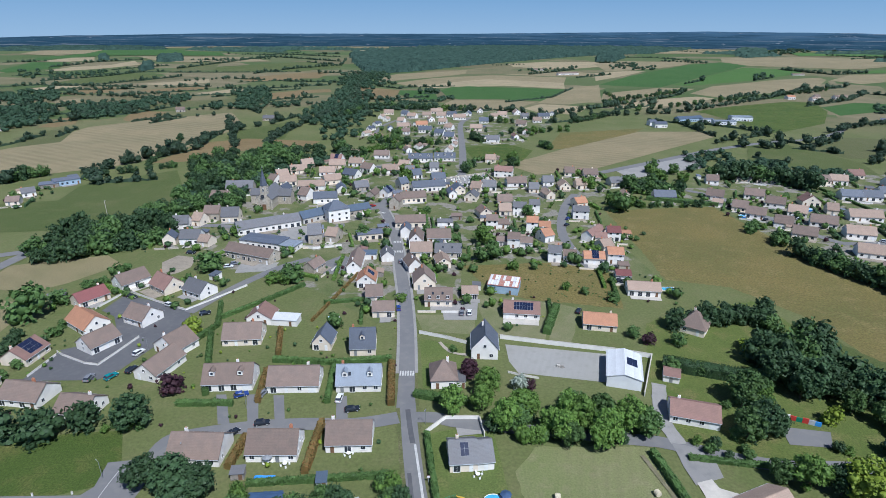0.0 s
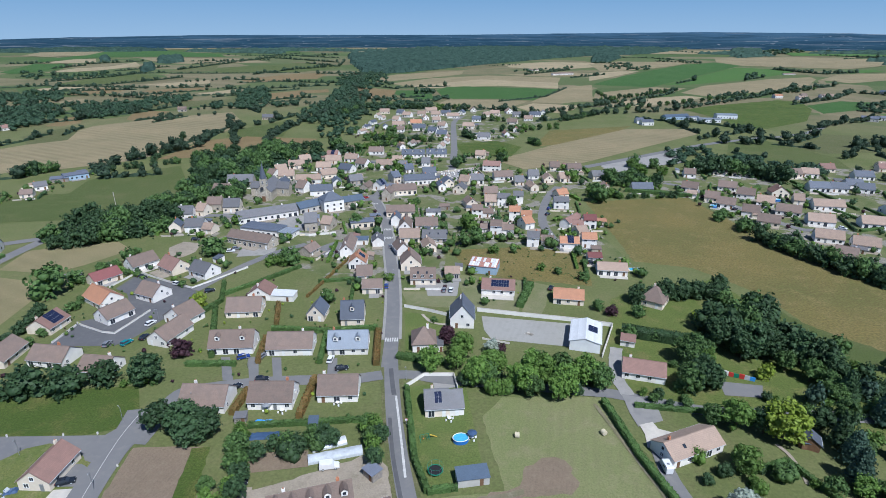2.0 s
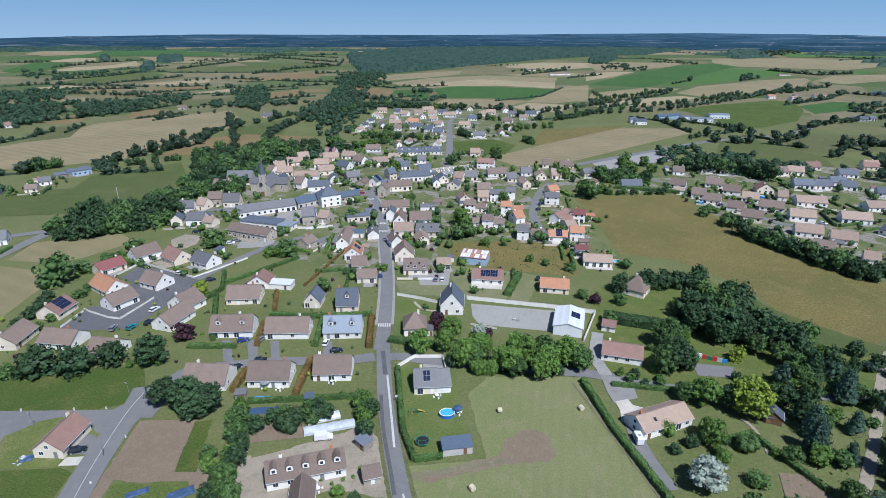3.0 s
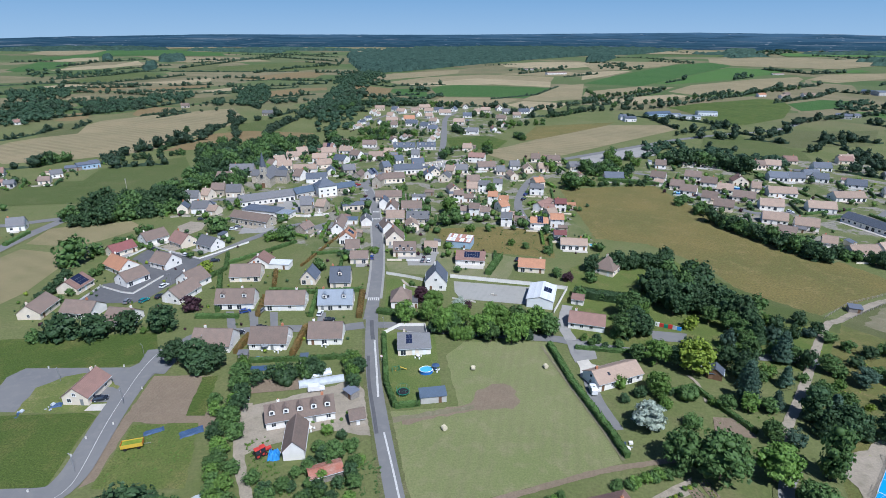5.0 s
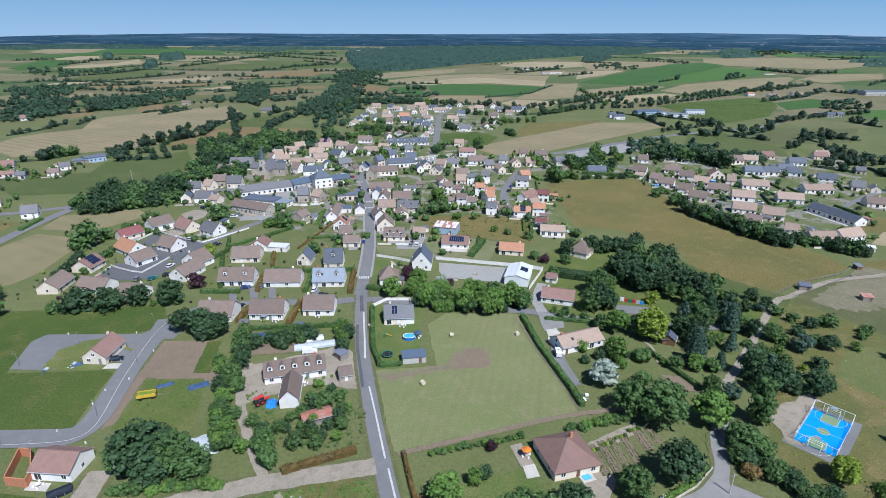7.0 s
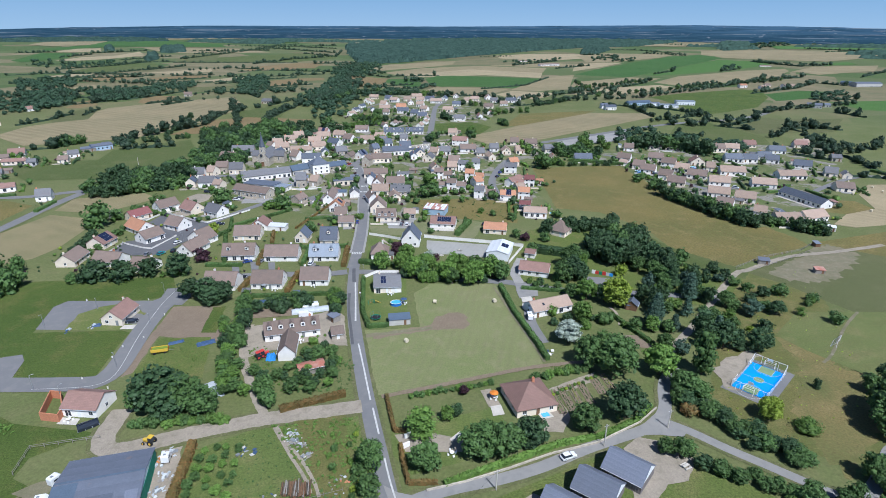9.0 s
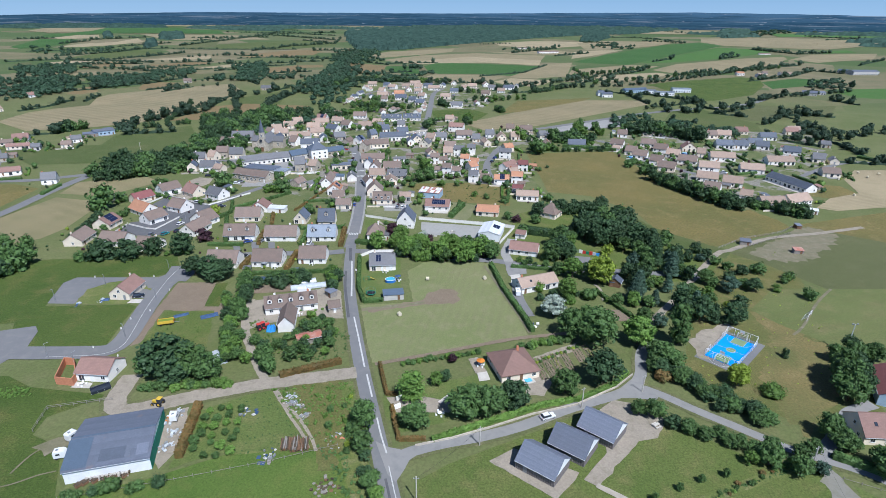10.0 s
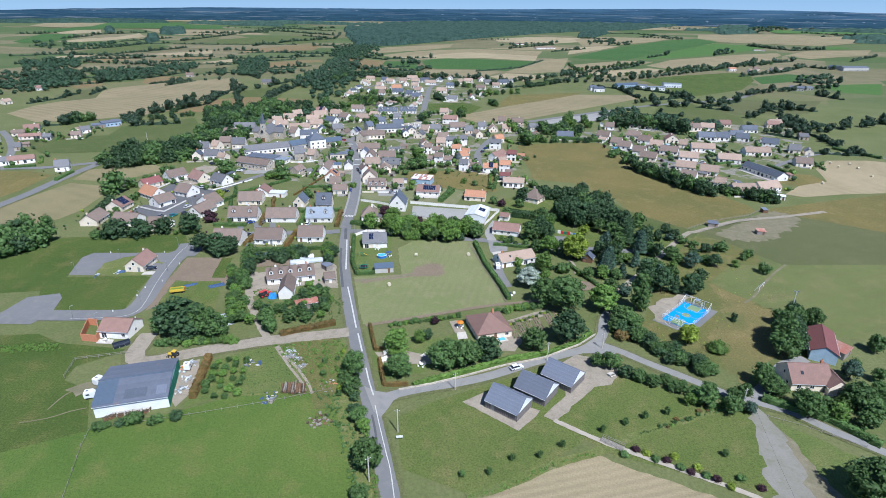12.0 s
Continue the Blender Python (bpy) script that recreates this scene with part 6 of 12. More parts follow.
patch("sports_field", "sports_grass", [(146.7, 76.1), (163.6, 92.8), (183.5, 93.4), (202.8, 119.2), (291.7, 129.3), (239.0, 23.5), (174.7, 35.0), (163.9, 49.6), (151.3, 66.6)], "mown sports field with worn grass", "field")
patch("paddock", "field_olive", [(163.7, 128.5), (201.2, 153.9), (218.3, 163.4), (235.4, 150.9), (291.7, 129.3), (263.7, 95.9), (186.0, 93.5), (172.8, 118.2)], "grazed paddock beside the barns", "field")
patch("dry_meadow_east", "dry_meadow", [(213.4, 166.0), (303.3, 196.8), (379.8, 194.4), (306.9, 115.9), (258.5, 134.1), (233.4, 152.5)], "dry meadow beyond the paddock", "field")
patch("plowed_field", "soil", [(-73.5, 93.3), (-55.7, 94.0), (-54.8, 76.0), (-48.0, 80.9), (-44.3, 68.5), (-68.8, 71.7), (-66.7, 49.9), (-69.2, 47.5), (-71.7, 68.1)], "bare ploughed vegetable field", "field", fray=0.3)
patch("grass_strip", "pasture", [(-58.4, 93.2), (-53.8, 94.0), (-50.1, 74.5), (-55.4, 74.4)], "strip of green grass in the ploughed field", "field", fray=0.3)
patch("rough_plot", "park_grass", [(-68.2, 70.5), (-50.6, 71.4), (-44.2, 47.9), (-66.2, 47.5)], "weedy plot with scattered junk", "field", fray=0.4)
patch("long_grass_garden", "weeds", [(-19.3, 29.9), (6.8, 31.3), (19.3, -7.9), (25.2, -34.5), (20.1, -34.6), (6.4, 3.8), (-20.3, 0.7), (-34.5, 13.8), (-15.5, 17.2)], "overgrown plot with weeds and rubble", "field", fray=0.5)
patch("orchard_ground", "lawn", [(-33.9, 16.8), (-17.4, 26.6), (-0.1, 3.7), (-23.5, 0.6), (-32.6, -4.5)], "orchard ground with dry grass", "field", fray=0.4)
patch("park_lawn", "park_grass", [(29.0, -25.7), (26.2, -7.8), (34.3, -1.8), (76.2, 19.5), (86.9, 19.7), (111.8, -1.2), (127.7, -0.9), (116.5, -32.7), (82.5, -21.0), (75.5, -15.2), (53.5, -32.0), (46.9, -34.1)], "mown lawn of the village park", "field")
patch("stubble_south", "stubble_pale", [(45.7, -32.2), (77.2, -20.1), (84.2, -24.6), (104.2, -34.2), (119.9, -49.2), (29.7, -56.6)], "harvested stubble field with straw lines", "field", fray=0.4)
patch("dry_verge", "lawn", [(129.0, -7.3), (138.7, -15.9), (144.9, -23.4), (149.0, -32.1), (142.4, -43.6), (116.1, -44.1), (125.9, -18.1)], "mown grass verge with dry patches", "field", fray=0.5)
patch("dry_wear", "worn_ground", [(127.5, -6.7), (128.6, -12.0), (128.9, -19.0), (130.2, -27.2), (130.8, -32.4), (126.6, -42.5), (116.9, -42.7), (123.8, -22.0)], "worn dry grass beside the gravel", "field", fray=1.2)
patch("worn_grass", "gravel_dull", [(124.4, 0.0), (126.7, -1.4), (127.7, -5.1), (128.1, -11.0), (127.1, -18.1), (124.1, -30.6), (120.5, -42.7), (112.1, -42.8), (115.5, -29.1), (120.1, -14.3)], "worn gravel track across the grass", "field", fray=1.2)
patch("villa_garden", "lawn", [(15.6, 24.2), (44.7, 35.1), (49.6, 18.8), (22.2, 9.0), (17.3, 15.1)], "garden lawn with dry patches", "field")
patch("villa_yard", "gravel", [(56.8, 39.9), (62.1, 44.3), (77.2, 52.7), (74.6, 47.1), (63.5, 41.1), (65.0, 30.6), (61.8, 24.5), (56.8, 24.7)], "pale gravel yard", "field", fray=0.3)
patch("sand_yard", "gravel", [(16.8, 23.1), (25.7, 24.3), (36.2, 21.2), (34.6, 17.0), (20.2, 16.8)], "gravel driveway", "field")
patch("village_ground", "village_yards", [(-141.6, 257.5), (-128.5, 327.3), (-129.4, 392.7), (-101.5, 446.4), (-69.7, 499.3), (-48.8, 563.8), (-60.6, 776.4), (100.3, 783.1), (142.4, 698.8), (74.1, 533.9), (32.3, 488.3), (48.0, 417.0), (131.0, 399.0), (109.8, 347.1), (87.2, 331.9), (83.3, 293.3), (91.2, 243.4), (94.5, 205.5), (74.0, 219.2), (60.0, 234.5), (8.0, 233.6), (5.8, 197.6), (-11.0, 185.3), (-24.7, 179.4), (-48.9, 203.3), (-68.2, 216.9), (-89.7, 224.1), (-121.6, 239.7)], "village ground of gardens, yards and gravel", "ground")
patch("estate_ground", "village_yards", [(125.5, 332.7), (184.7, 400.3), (234.4, 411.4), (289.7, 412.8), (367.7, 414.7), (354.7, 352.5), (237.2, 207.7), (199.5, 188.3), (187.9, 217.4), (171.1, 268.1), (165.0, 326.6)], "gardens and yards of the estate", "ground")
patch("garden_lawn", "lawn_pale", [(-10.9, 186.6), (11.8, 186.8), (10.5, 172.0), (-7.7, 174.3)], "dry pale garden lawn", "field")
patch("garden_lawn", "lawn_pale", [(12.0, 204.2), (43.0, 197.1), (34.7, 167.4), (15.6, 171.6)], "light green mown lawn", "field")
patch("garden_lawn", "lawn_pale", [(43.0, 197.1), (51.0, 193.0), (46.9, 174.9), (43.3, 166.1), (36.2, 167.4)], "dry lawn beside a hedge", "field")
patch("riding_arena", "sand", [(20.9, 165.5), (56.6, 159.3), (50.4, 143.6), (23.3, 148.6), (21.1, 155.1)], "pale sand riding arena", "field")
patch("garden_lawn", "lawn", [(-8.5, 169.0), (6.4, 164.3), (6.8, 142.2), (-6.2, 140.1)], "lawn with a curved path", "field")
patch("hangar_yard", "gravel", [(-41.7, 16.6), (-37.1, 18.2), (-33.3, 2.9), (-34.9, -4.5), (-39.5, 0.2)], "dusty farm yard", "field", fray=0.4)
patch("farm_courtyard", "gravel", [(-41.4, 77.8), (-33.3, 81.2), (-11.2, 92.1), (-3.0, 81.7), (-1.7, 66.3), (-15.9, 69.0), (-28.0, 63.1), (-35.4, 57.7)], "gravel farm courtyard", "field", fray=0.4)
patch("asphalt_parking", "asphalt", [(-114.1, 75.5), (-118.7, 92.3), (-116.3, 97.2), (-83.6, 98.1), (-76.9, 108.1), (-73.3, 101.8), (-75.2, 81.5), (-79.0, 76.5), (-104.5, 75.4)], "tarmac parking area", "field")
patch("house_garden", "weeds", [(-104.0, 75.1), (-106.1, 86.9), (-101.2, 92.8), (-96.1, 94.9), (-88.3, 92.4), (-81.0, 88.0), (-78.0, 75.8)], "weedy garden round the house", "field", fray=0.4)
patch("tarmac_loop", "asphalt_dark", [(-128.9, 142.5), (-128.3, 160.1), (-119.0, 165.0), (-116.2, 172.7), (-123.1, 183.6), (-130.4, 188.2), (-128.9, 202.0), (-113.0, 195.8), (-99.1, 189.9), (-94.3, 184.0), (-93.2, 173.0), (-97.8, 162.9), (-101.9, 149.1), (-106.0, 143.2)], "tarmac turning area of the housing estate", "field")
patch("gravel_square", "gravel", [(-129.9, 235.4), (-126.4, 244.0), (-116.4, 241.6), (-114.5, 229.9), (-117.5, 223.6), (-122.7, 219.7)], "gravel parking place", "field")
patch("gravel_square", "gravel_grey", [(-93.8, 236.0), (-76.4, 236.3), (-76.5, 226.6), (-92.5, 224.0)], "gravel car park", "field")
patch("dry_field_west", "dry_mown", [(-206.2, 136.3), (-200.5, 152.0), (-195.8, 176.4), (-190.9, 200.0), (-164.9, 194.1), (-158.4, 185.4), (-155.0, 151.9), (-158.2, 138.1), (-169.8, 129.6), (-187.4, 112.8)], "dry mown field", "field")
patch("dry_field_west", "dry_mown", [(-193.5, 207.2), (-196.7, 230.6), (-159.7, 243.8), (-146.9, 232.9), (-159.0, 212.4), (-168.4, 203.4)], "dry mown field", "field")
patch("brown_field_west", "dry_meadow", [(-280.4, 220.0), (-232.3, 224.8), (-212.0, 216.5), (-210.4, 183.3), (-217.1, 142.6)], "dry brown field", "field")
patch("paddock_earth", "worn_ground", [(171.7, 129.1), (192.1, 143.7), (213.9, 159.2), (228.1, 153.9), (220.2, 142.0), (199.7, 123.7), (184.4, 118.6), (176.7, 123.0)], "trampled bare earth of the paddock", "field", fray=1.8)
patch("paddock_earth", "worn_ground", [(207.2, 156.7), (219.4, 164.4), (226.3, 155.7), (217.4, 145.2), (205.5, 144.8)], "trampled earth of the paddock", "field", fray=1.5)
patch("paddock_earth", "worn_ground", [(192.4, 133.3), (201.8, 135.1), (196.2, 126.0), (190.0, 125.8)], "trampled earth round a shelter", "field", fray=1)
patch("estate_meadow", "dry_meadow", [(250.8, 217.8), (262.0, 212.2), (285.7, 221.8), (284.9, 238.7), (270.9, 240.8)], "dry plot beside the estate", "field")
patch("yard", "gravel_grey", [(-1.9, 197.5), (13.4, 199.0), (12.0, 182.7), (0.0, 182.6)], "gravel yard", "field")
patch("wild_meadow", "dry_meadow", [(8.0, 233.6), (51.9, 238.5), (72.8, 226.7), (69.4, 192.4), (41.4, 198.2), (21.3, 204.4)], "dry wild garden plot", "field", fray=0.5)
patch("school_yard", "gravel_grey", [(-94.3, 287.6), (-68.9, 288.1), (-62.0, 263.8), (-79.6, 258.6)], "asphalt school yard", "field")
patch("car_park", "asphalt", [(-56.1, 236.6), (-49.0, 245.3), (-40.8, 241.1), (-42.3, 224.8), (-53.2, 223.1)], "small tarmac car park", "field")
patch("pale_yard", "gravel_grey", [(131.5, 419.1), (167.3, 453.6), (217.2, 488.1), (203.4, 431.6), (167.5, 415.8), (134.5, 395.3)], "large pale gravel yard", "field")
patch("cemetery_ground", "gravel_grey", [(2.2, 395.9), (29.1, 406.3), (34.6, 381.8), (11.0, 369.0)], "pale cemetery ground", "field")

# farmland towards the horizon
patch("stubble_field", "stubble", [(-1491.0, 2060.0), (-1614.5, 2437.9), (-1481.5, 2579.4), (-1331.1, 2849.8), (-833.5, 3042.0), (-722.0, 2943.8), (-1198.7, 2560.3), (-1389.1, 2414.4), (-1282.7, 2114.6), (-1364.8, 1990.6)], "harvested tan stubble field", "field")
patch("crop_field", "crop_green", [(-1307.6, 1876.9), (-1300.9, 2110.6), (-1367.1, 2375.1), (-1180.9, 2469.1), (-873.0, 2284.3), (-788.8, 2113.8), (-996.7, 2074.5), (-1176.1, 2034.5), (-1211.1, 1840.4), (-1240.4, 1751.7)], "dark green maize field", "field")
patch("stubble_field", "stubble_pale", [(-1202.5, 1708.5), (-1212.2, 1900.4), (-1162.0, 1941.8), (-1073.1, 1788.5), (-1121.7, 1726.5)], "pale harvested wheat field", "field")
patch("crop_field", "crop_green", [(-1080.0, 1396.0), (-1196.3, 1687.1), (-1092.2, 1706.1), (-1007.7, 1521.0), (-1016.4, 1424.1), (-1021.7, 1353.4)], "dark green maize field", "field")
patch("stubble_field", "stubble_pale", [(-978.8, 1410.0), (-991.0, 1542.5), (-937.4, 1637.9), (-961.5, 1809.8), (-863.4, 1650.8), (-890.0, 1498.6), (-926.2, 1437.6)], "pale harvested wheat field", "field")
patch("stubble_field", "stubble", [(-1072.8, 2026.2), (-754.8, 2020.6), (-679.5, 2031.3), (-546.8, 1846.3), (-780.8, 1760.4), (-856.7, 1775.1)], "harvested tan stubble field", "field")
patch("grass_field", "field_olive", [(-698.3, 1467.6), (-751.1, 1691.4), (-692.2, 1800.2), (-600.9, 1516.3), (-648.8, 1453.8)], "olive-green grazing field", "field")
patch("grass_field", "field_green", [(-630.6, 1614.5), (-452.2, 1828.5), (-315.8, 1765.5), (-291.8, 1629.3), (-367.9, 1480.7), (-559.4, 1445.3), (-589.5, 1478.8)], "green grass field with hedged edges", "field")
patch("crop_field", "crop_green", [(-962.2, 2523.5), (-908.7, 2733.8), (-658.5, 2681.1), (-614.0, 2497.2), (-828.3, 2415.4)], "dark green maize field", "field")
patch("stubble_field", "stubble_pale", [(-594.2, 1119.6), (-510.2, 1248.1), (-474.0, 1162.1), (-528.4, 1098.6)], "pale harvested wheat field", "field")
patch("brown_field", "brown_field", [(-454.4, 1266.2), (-358.7, 1442.7), (-310.3, 1244.0), (-400.7, 1179.7)], "brown tilled field", "field")
patch("grass_field", "field_green", [(-774.6, 1137.9), (-779.5, 1305.4), (-731.7, 1390.5), (-634.7, 1301.3), (-673.6, 1140.9), (-739.0, 1100.2)], "green grass field with hedged edges", "field")
patch("stubble_field", "stubble_pale", [(-745.8, 1029.8), (-707.4, 1102.7), (-668.3, 1056.2), (-701.6, 980.0)], "pale harvested wheat field", "field")
patch("grass_field", "field_olive", [(-784.1, 997.5), (-783.8, 1039.3), (-729.7, 970.7), (-741.4, 940.3)], "olive-green grazing field", "field")
patch("brown_field", "brown_field", [(-634.3, 944.3), (-637.2, 1057.6), (-572.9, 1036.7), (-560.4, 975.5), (-600.1, 927.6)], "brown tilled field", "field")
patch("brown_field", "brown_field", [(-536.6, 1006.4), (-457.5, 1087.0), (-424.9, 1031.9), (-479.2, 950.2)], "brown tilled field", "field")
patch("stubble_field", "stubble", [(-580.9, 846.9), (-561.0, 878.5), (-534.1, 833.7), (-555.8, 811.8)], "harvested tan stubble field", "field")
patch("grass_field", "field_olive", [(-424.4, 770.1), (-389.2, 853.4), (-319.8, 879.0), (-288.7, 813.7), (-351.5, 785.1), (-361.6, 753.7), (-407.4, 752.3)], "olive-green grazing field", "field")
patch("stubble_field", "stubble_pale", [(-416.7, 961.8), (-370.7, 1056.0), (-349.5, 993.5), (-396.1, 935.1)], "pale harvested wheat field", "field")
patch("brown_field", "brown_field", [(-296.4, 966.4), (-255.1, 1017.6), (-228.1, 906.7), (-264.4, 873.1)], "brown tilled field", "field")
patch("stubble_field", "stubble", [(-607.6, 776.9), (-594.2, 803.7), (-576.8, 784.4), (-590.4, 758.8)], "harvested tan stubble field", "field")
patch("brown_field", "brown_field", [(-443.0, 608.6), (-459.4, 675.1), (-446.0, 685.4), (-417.2, 634.5), (-424.1, 609.0)], "brown tilled field", "field")
patch("brown_field", "brown_field", [(-379.2, 662.9), (-409.1, 740.5), (-361.2, 736.2), (-348.6, 678.2), (-367.6, 653.8)], "brown tilled field", "field")
patch("stubble_field", "stubble", [(-392.8, 425.6), (-335.7, 383.7), (-290.4, 402.9), (-259.2, 425.2), (-243.7, 451.5), (-234.1, 498.0), (-229.3, 560.7), (-225.6, 609.5), (-241.7, 663.4), (-275.3, 730.8), (-344.5, 672.0), (-389.0, 611.2), (-386.3, 566.5), (-379.0, 522.9), (-397.8, 475.1)], "harvested tan stubble field", "field")
patch("grass_field", "field_olive", [(-422.2, 543.1), (-411.5, 609.4), (-392.5, 594.0), (-363.6, 525.2), (-386.9, 500.8)], "olive-green grazing field", "field")
patch("grass_field", "field_green", [(-216.3, 547.9), (-219.5, 590.6), (-181.5, 658.9), (-165.7, 603.6), (-158.5, 549.2), (-195.7, 538.5)], "green grass field with hedged edges", "field")
patch("stubble_field", "stubble", [(-708.0, 2829.7), (-616.4, 2848.0), (-545.8, 2700.3), (-635.9, 2587.7)], "harvested tan stubble field", "field")
patch("stubble_field", "stubble_pale", [(-491.0, 2759.7), (-359.6, 2580.0), (-174.0, 2801.2), (-41.8, 2977.8), (-64.8, 2758.0), (-207.5, 2551.8), (-341.4, 2449.1)], "pale harvested wheat field", "field")
patch("stubble_field", "stubble_pale", [(535.4, 3001.7), (779.2, 3054.4), (711.2, 2777.4), (511.0, 2780.4)], "pale harvested wheat field", "field")
patch("stubble_field", "stubble", [(-149.2, 1331.4), (-114.5, 1422.5), (-2.5, 1502.9), (58.7, 1565.3), (47.5, 1430.2), (-27.3, 1318.9), (-76.5, 1268.5), (-136.9, 1191.0)], "harvested tan stubble field", "field")
patch("stubble_field", "stubble", [(-104.8, 1165.2), (-27.0, 1303.9), (108.9, 1397.1), (276.7, 1335.3), (243.9, 1194.6), (88.0, 1277.9), (-65.9, 1103.6)], "harvested tan stubble field", "field")
patch("stubble_field", "stubble_pale", [(-65.9, 1103.6), (88.0, 1277.9), (243.9, 1194.6), (220.5, 1069.1), (112.6, 1123.4), (-20.9, 1070.5)], "pale harvested wheat field", "field")
patch("crop_field", "crop_green", [(44.7, 1108.3), (218.4, 1057.9), (196.1, 975.6), (143.8, 871.6), (83.5, 893.1), (20.0, 890.9), (1.6, 932.1), (-9.4, 1027.3), (11.4, 1094.9)], "dark green maize field", "field")
patch("crop_field", "crop_green", [(-81.5, 1024.5), (-19.7, 1026.9), (-11.6, 889.8), (-33.5, 873.3), (-81.5, 965.1)], "dark green maize field", "field")
patch("stubble_field", "stubble", [(-13.4, 783.0), (10.9, 882.6), (100.1, 877.9), (132.9, 856.2), (99.3, 786.5), (57.2, 754.6), (-4.8, 752.8)], "harvested tan stubble field", "field")
patch("brown_field", "brown_field", [(-194.3, 1110.2), (-139.9, 1076.9), (-81.5, 1024.5), (-79.9, 946.8), (-113.0, 870.5), (-148.5, 926.6)], "brown tilled field", "field")
patch("stubble_field", "stubble", [(136.2, 848.9), (172.4, 938.3), (243.7, 1104.7), (303.0, 1144.1), (237.5, 874.8), (181.3, 836.1)], "harvested tan stubble field", "field")
patch("stubble_field", "stubble_pale", [(188.9, 1797.7), (329.6, 1906.3), (490.2, 1878.9), (442.0, 1683.3), (306.8, 1574.6), (194.0, 1679.3)], "pale harvested wheat field", "field")
patch("stubble_field", "stubble", [(138.1, 1415.8), (326.0, 1515.6), (383.0, 1443.9), (365.6, 1373.8), (242.5, 1369.1)], "harvested tan stubble field", "field")
patch("stubble_field", "stubble_pale", [(107.4, 786.7), (138.5, 834.7), (200.9, 809.2), (182.0, 758.4), (157.1, 729.1), (121.7, 744.9)], "pale harvested wheat field", "field")
patch("brown_field", "brown_field", [(-260.2, 1017.4), (-208.4, 1040.7), (-196.4, 989.5), (-248.0, 968.2)], "brown tilled field", "field")
patch("brown_field", "brown_field", [(-361.8, 1426.4), (-288.5, 1486.1), (-280.0, 1275.8), (-323.4, 1271.7)], "brown tilled field", "field")
patch("crop_field", "crop_green", [(306.1, 1157.1), (438.6, 1390.9), (714.9, 1749.4), (870.5, 1869.3), (951.8, 1813.3), (850.4, 1675.9), (675.8, 1462.4), (452.9, 1163.9), (407.7, 1099.7), (328.5, 1132.6)], "dark green maize field", "field")
patch("crop_field", "crop_light", [(448.8, 1152.6), (667.4, 1443.1), (840.0, 1654.2), (935.4, 1565.4), (897.5, 1472.6), (757.5, 1344.7), (629.1, 1241.8), (478.8, 1140.9)], "bright green crop field", "field")
patch("stubble_field", "stubble", [(453.5, 1801.3), (579.6, 1935.5), (799.6, 1873.9), (689.4, 1727.1), (502.7, 1556.9), (420.9, 1536.6)], "harvested tan stubble field", "field")
patch("stubble_field", "stubble_pale", [(373.0, 1461.9), (466.3, 1536.5), (526.7, 1536.5), (402.0, 1357.8), (320.7, 1242.4)], "pale harvested wheat field", "field")
patch("stubble_field", "stubble", [(962.7, 2068.3), (1262.4, 2108.7), (1527.6, 1921.3), (1396.7, 1749.1), (1110.6, 1575.3), (887.4, 1717.9), (879.3, 1868.6)], "harvested tan stubble field", "field")
patch("stubble_field", "stubble", [(421.4, 993.7), (519.8, 1130.2), (726.6, 1286.2), (862.5, 1342.6), (839.0, 1282.7), (712.7, 1113.3), (554.0, 998.7), (444.0, 930.8)], "harvested tan stubble field", "field")
patch("stubble_field", "stubble", [(837.2, 1269.6), (968.1, 1403.2), (1162.0, 1440.5), (1049.1, 1292.1), (853.3, 1190.2)], "harvested tan stubble field", "field")
patch("stubble_field", "stubble", [(270.0, 987.9), (407.7, 1099.7), (465.5, 1079.1), (418.9, 1013.3), (293.9, 900.5), (237.5, 874.8)], "harvested tan stubble field", "field")
patch("stubble_field", "stubble_pale", [(212.9, 790.0), (309.8, 893.0), (412.8, 947.0), (430.7, 921.8), (365.2, 849.3), (261.8, 791.6)], "pale harvested wheat field", "field")
patch("grass_field", "pasture", [(331.6, 762.9), (402.0, 815.6), (531.6, 884.9), (554.5, 862.9), (514.8, 768.5), (443.3, 661.9), (365.1, 605.1), (325.6, 588.9), (346.0, 659.3), (340.2, 745.7)], "green grass field with hedged edges", "field")
patch("crop_field", "crop_green", [(533.6, 813.2), (622.2, 872.7), (669.3, 852.1), (587.1, 770.7), (505.4, 728.3)], "dark green maize field", "field")
patch("crop_field", "crop_light", [(1047.1, 1502.2), (1157.0, 1553.5), (1132.7, 1478.1), (1015.4, 1432.8)], "bright green crop field", "field")
patch("grass_field", "field_olive", [(343.6, 522.7), (392.0, 576.0), (431.7, 563.0), (497.5, 571.5), (427.4, 480.1), (342.9, 468.3), (332.5, 493.9)], "olive-green grazing field", "field")
patch("stubble_field", "stubble_pale", [(1285.3, 3073.8), (1610.0, 2963.6), (1474.5, 2705.8), (1203.1, 2740.3)], "pale harvested wheat field", "field")
patch("stubble_field", "stubble", [(884.5, 2573.3), (1265.1, 2539.9), (1145.5, 2337.6), (837.2, 2360.9)], "harvested tan stubble field", "field")
patch("stubble_field", "stubble", [(1662.9, 2673.8), (1916.0, 2433.3), (1778.1, 2251.5), (1555.0, 2454.6)], "harvested tan stubble field", "field")
patch("crop_field", "crop_light", [(1380.0, 2394.5), (1752.7, 2218.0), (1654.7, 2088.8), (1299.7, 2173.8)], "bright green crop field", "field")
patch("crop_field", "crop_light", [(575.2, 724.8), (698.1, 748.7), (610.8, 627.6), (572.1, 644.7)], "bright green crop field", "field")
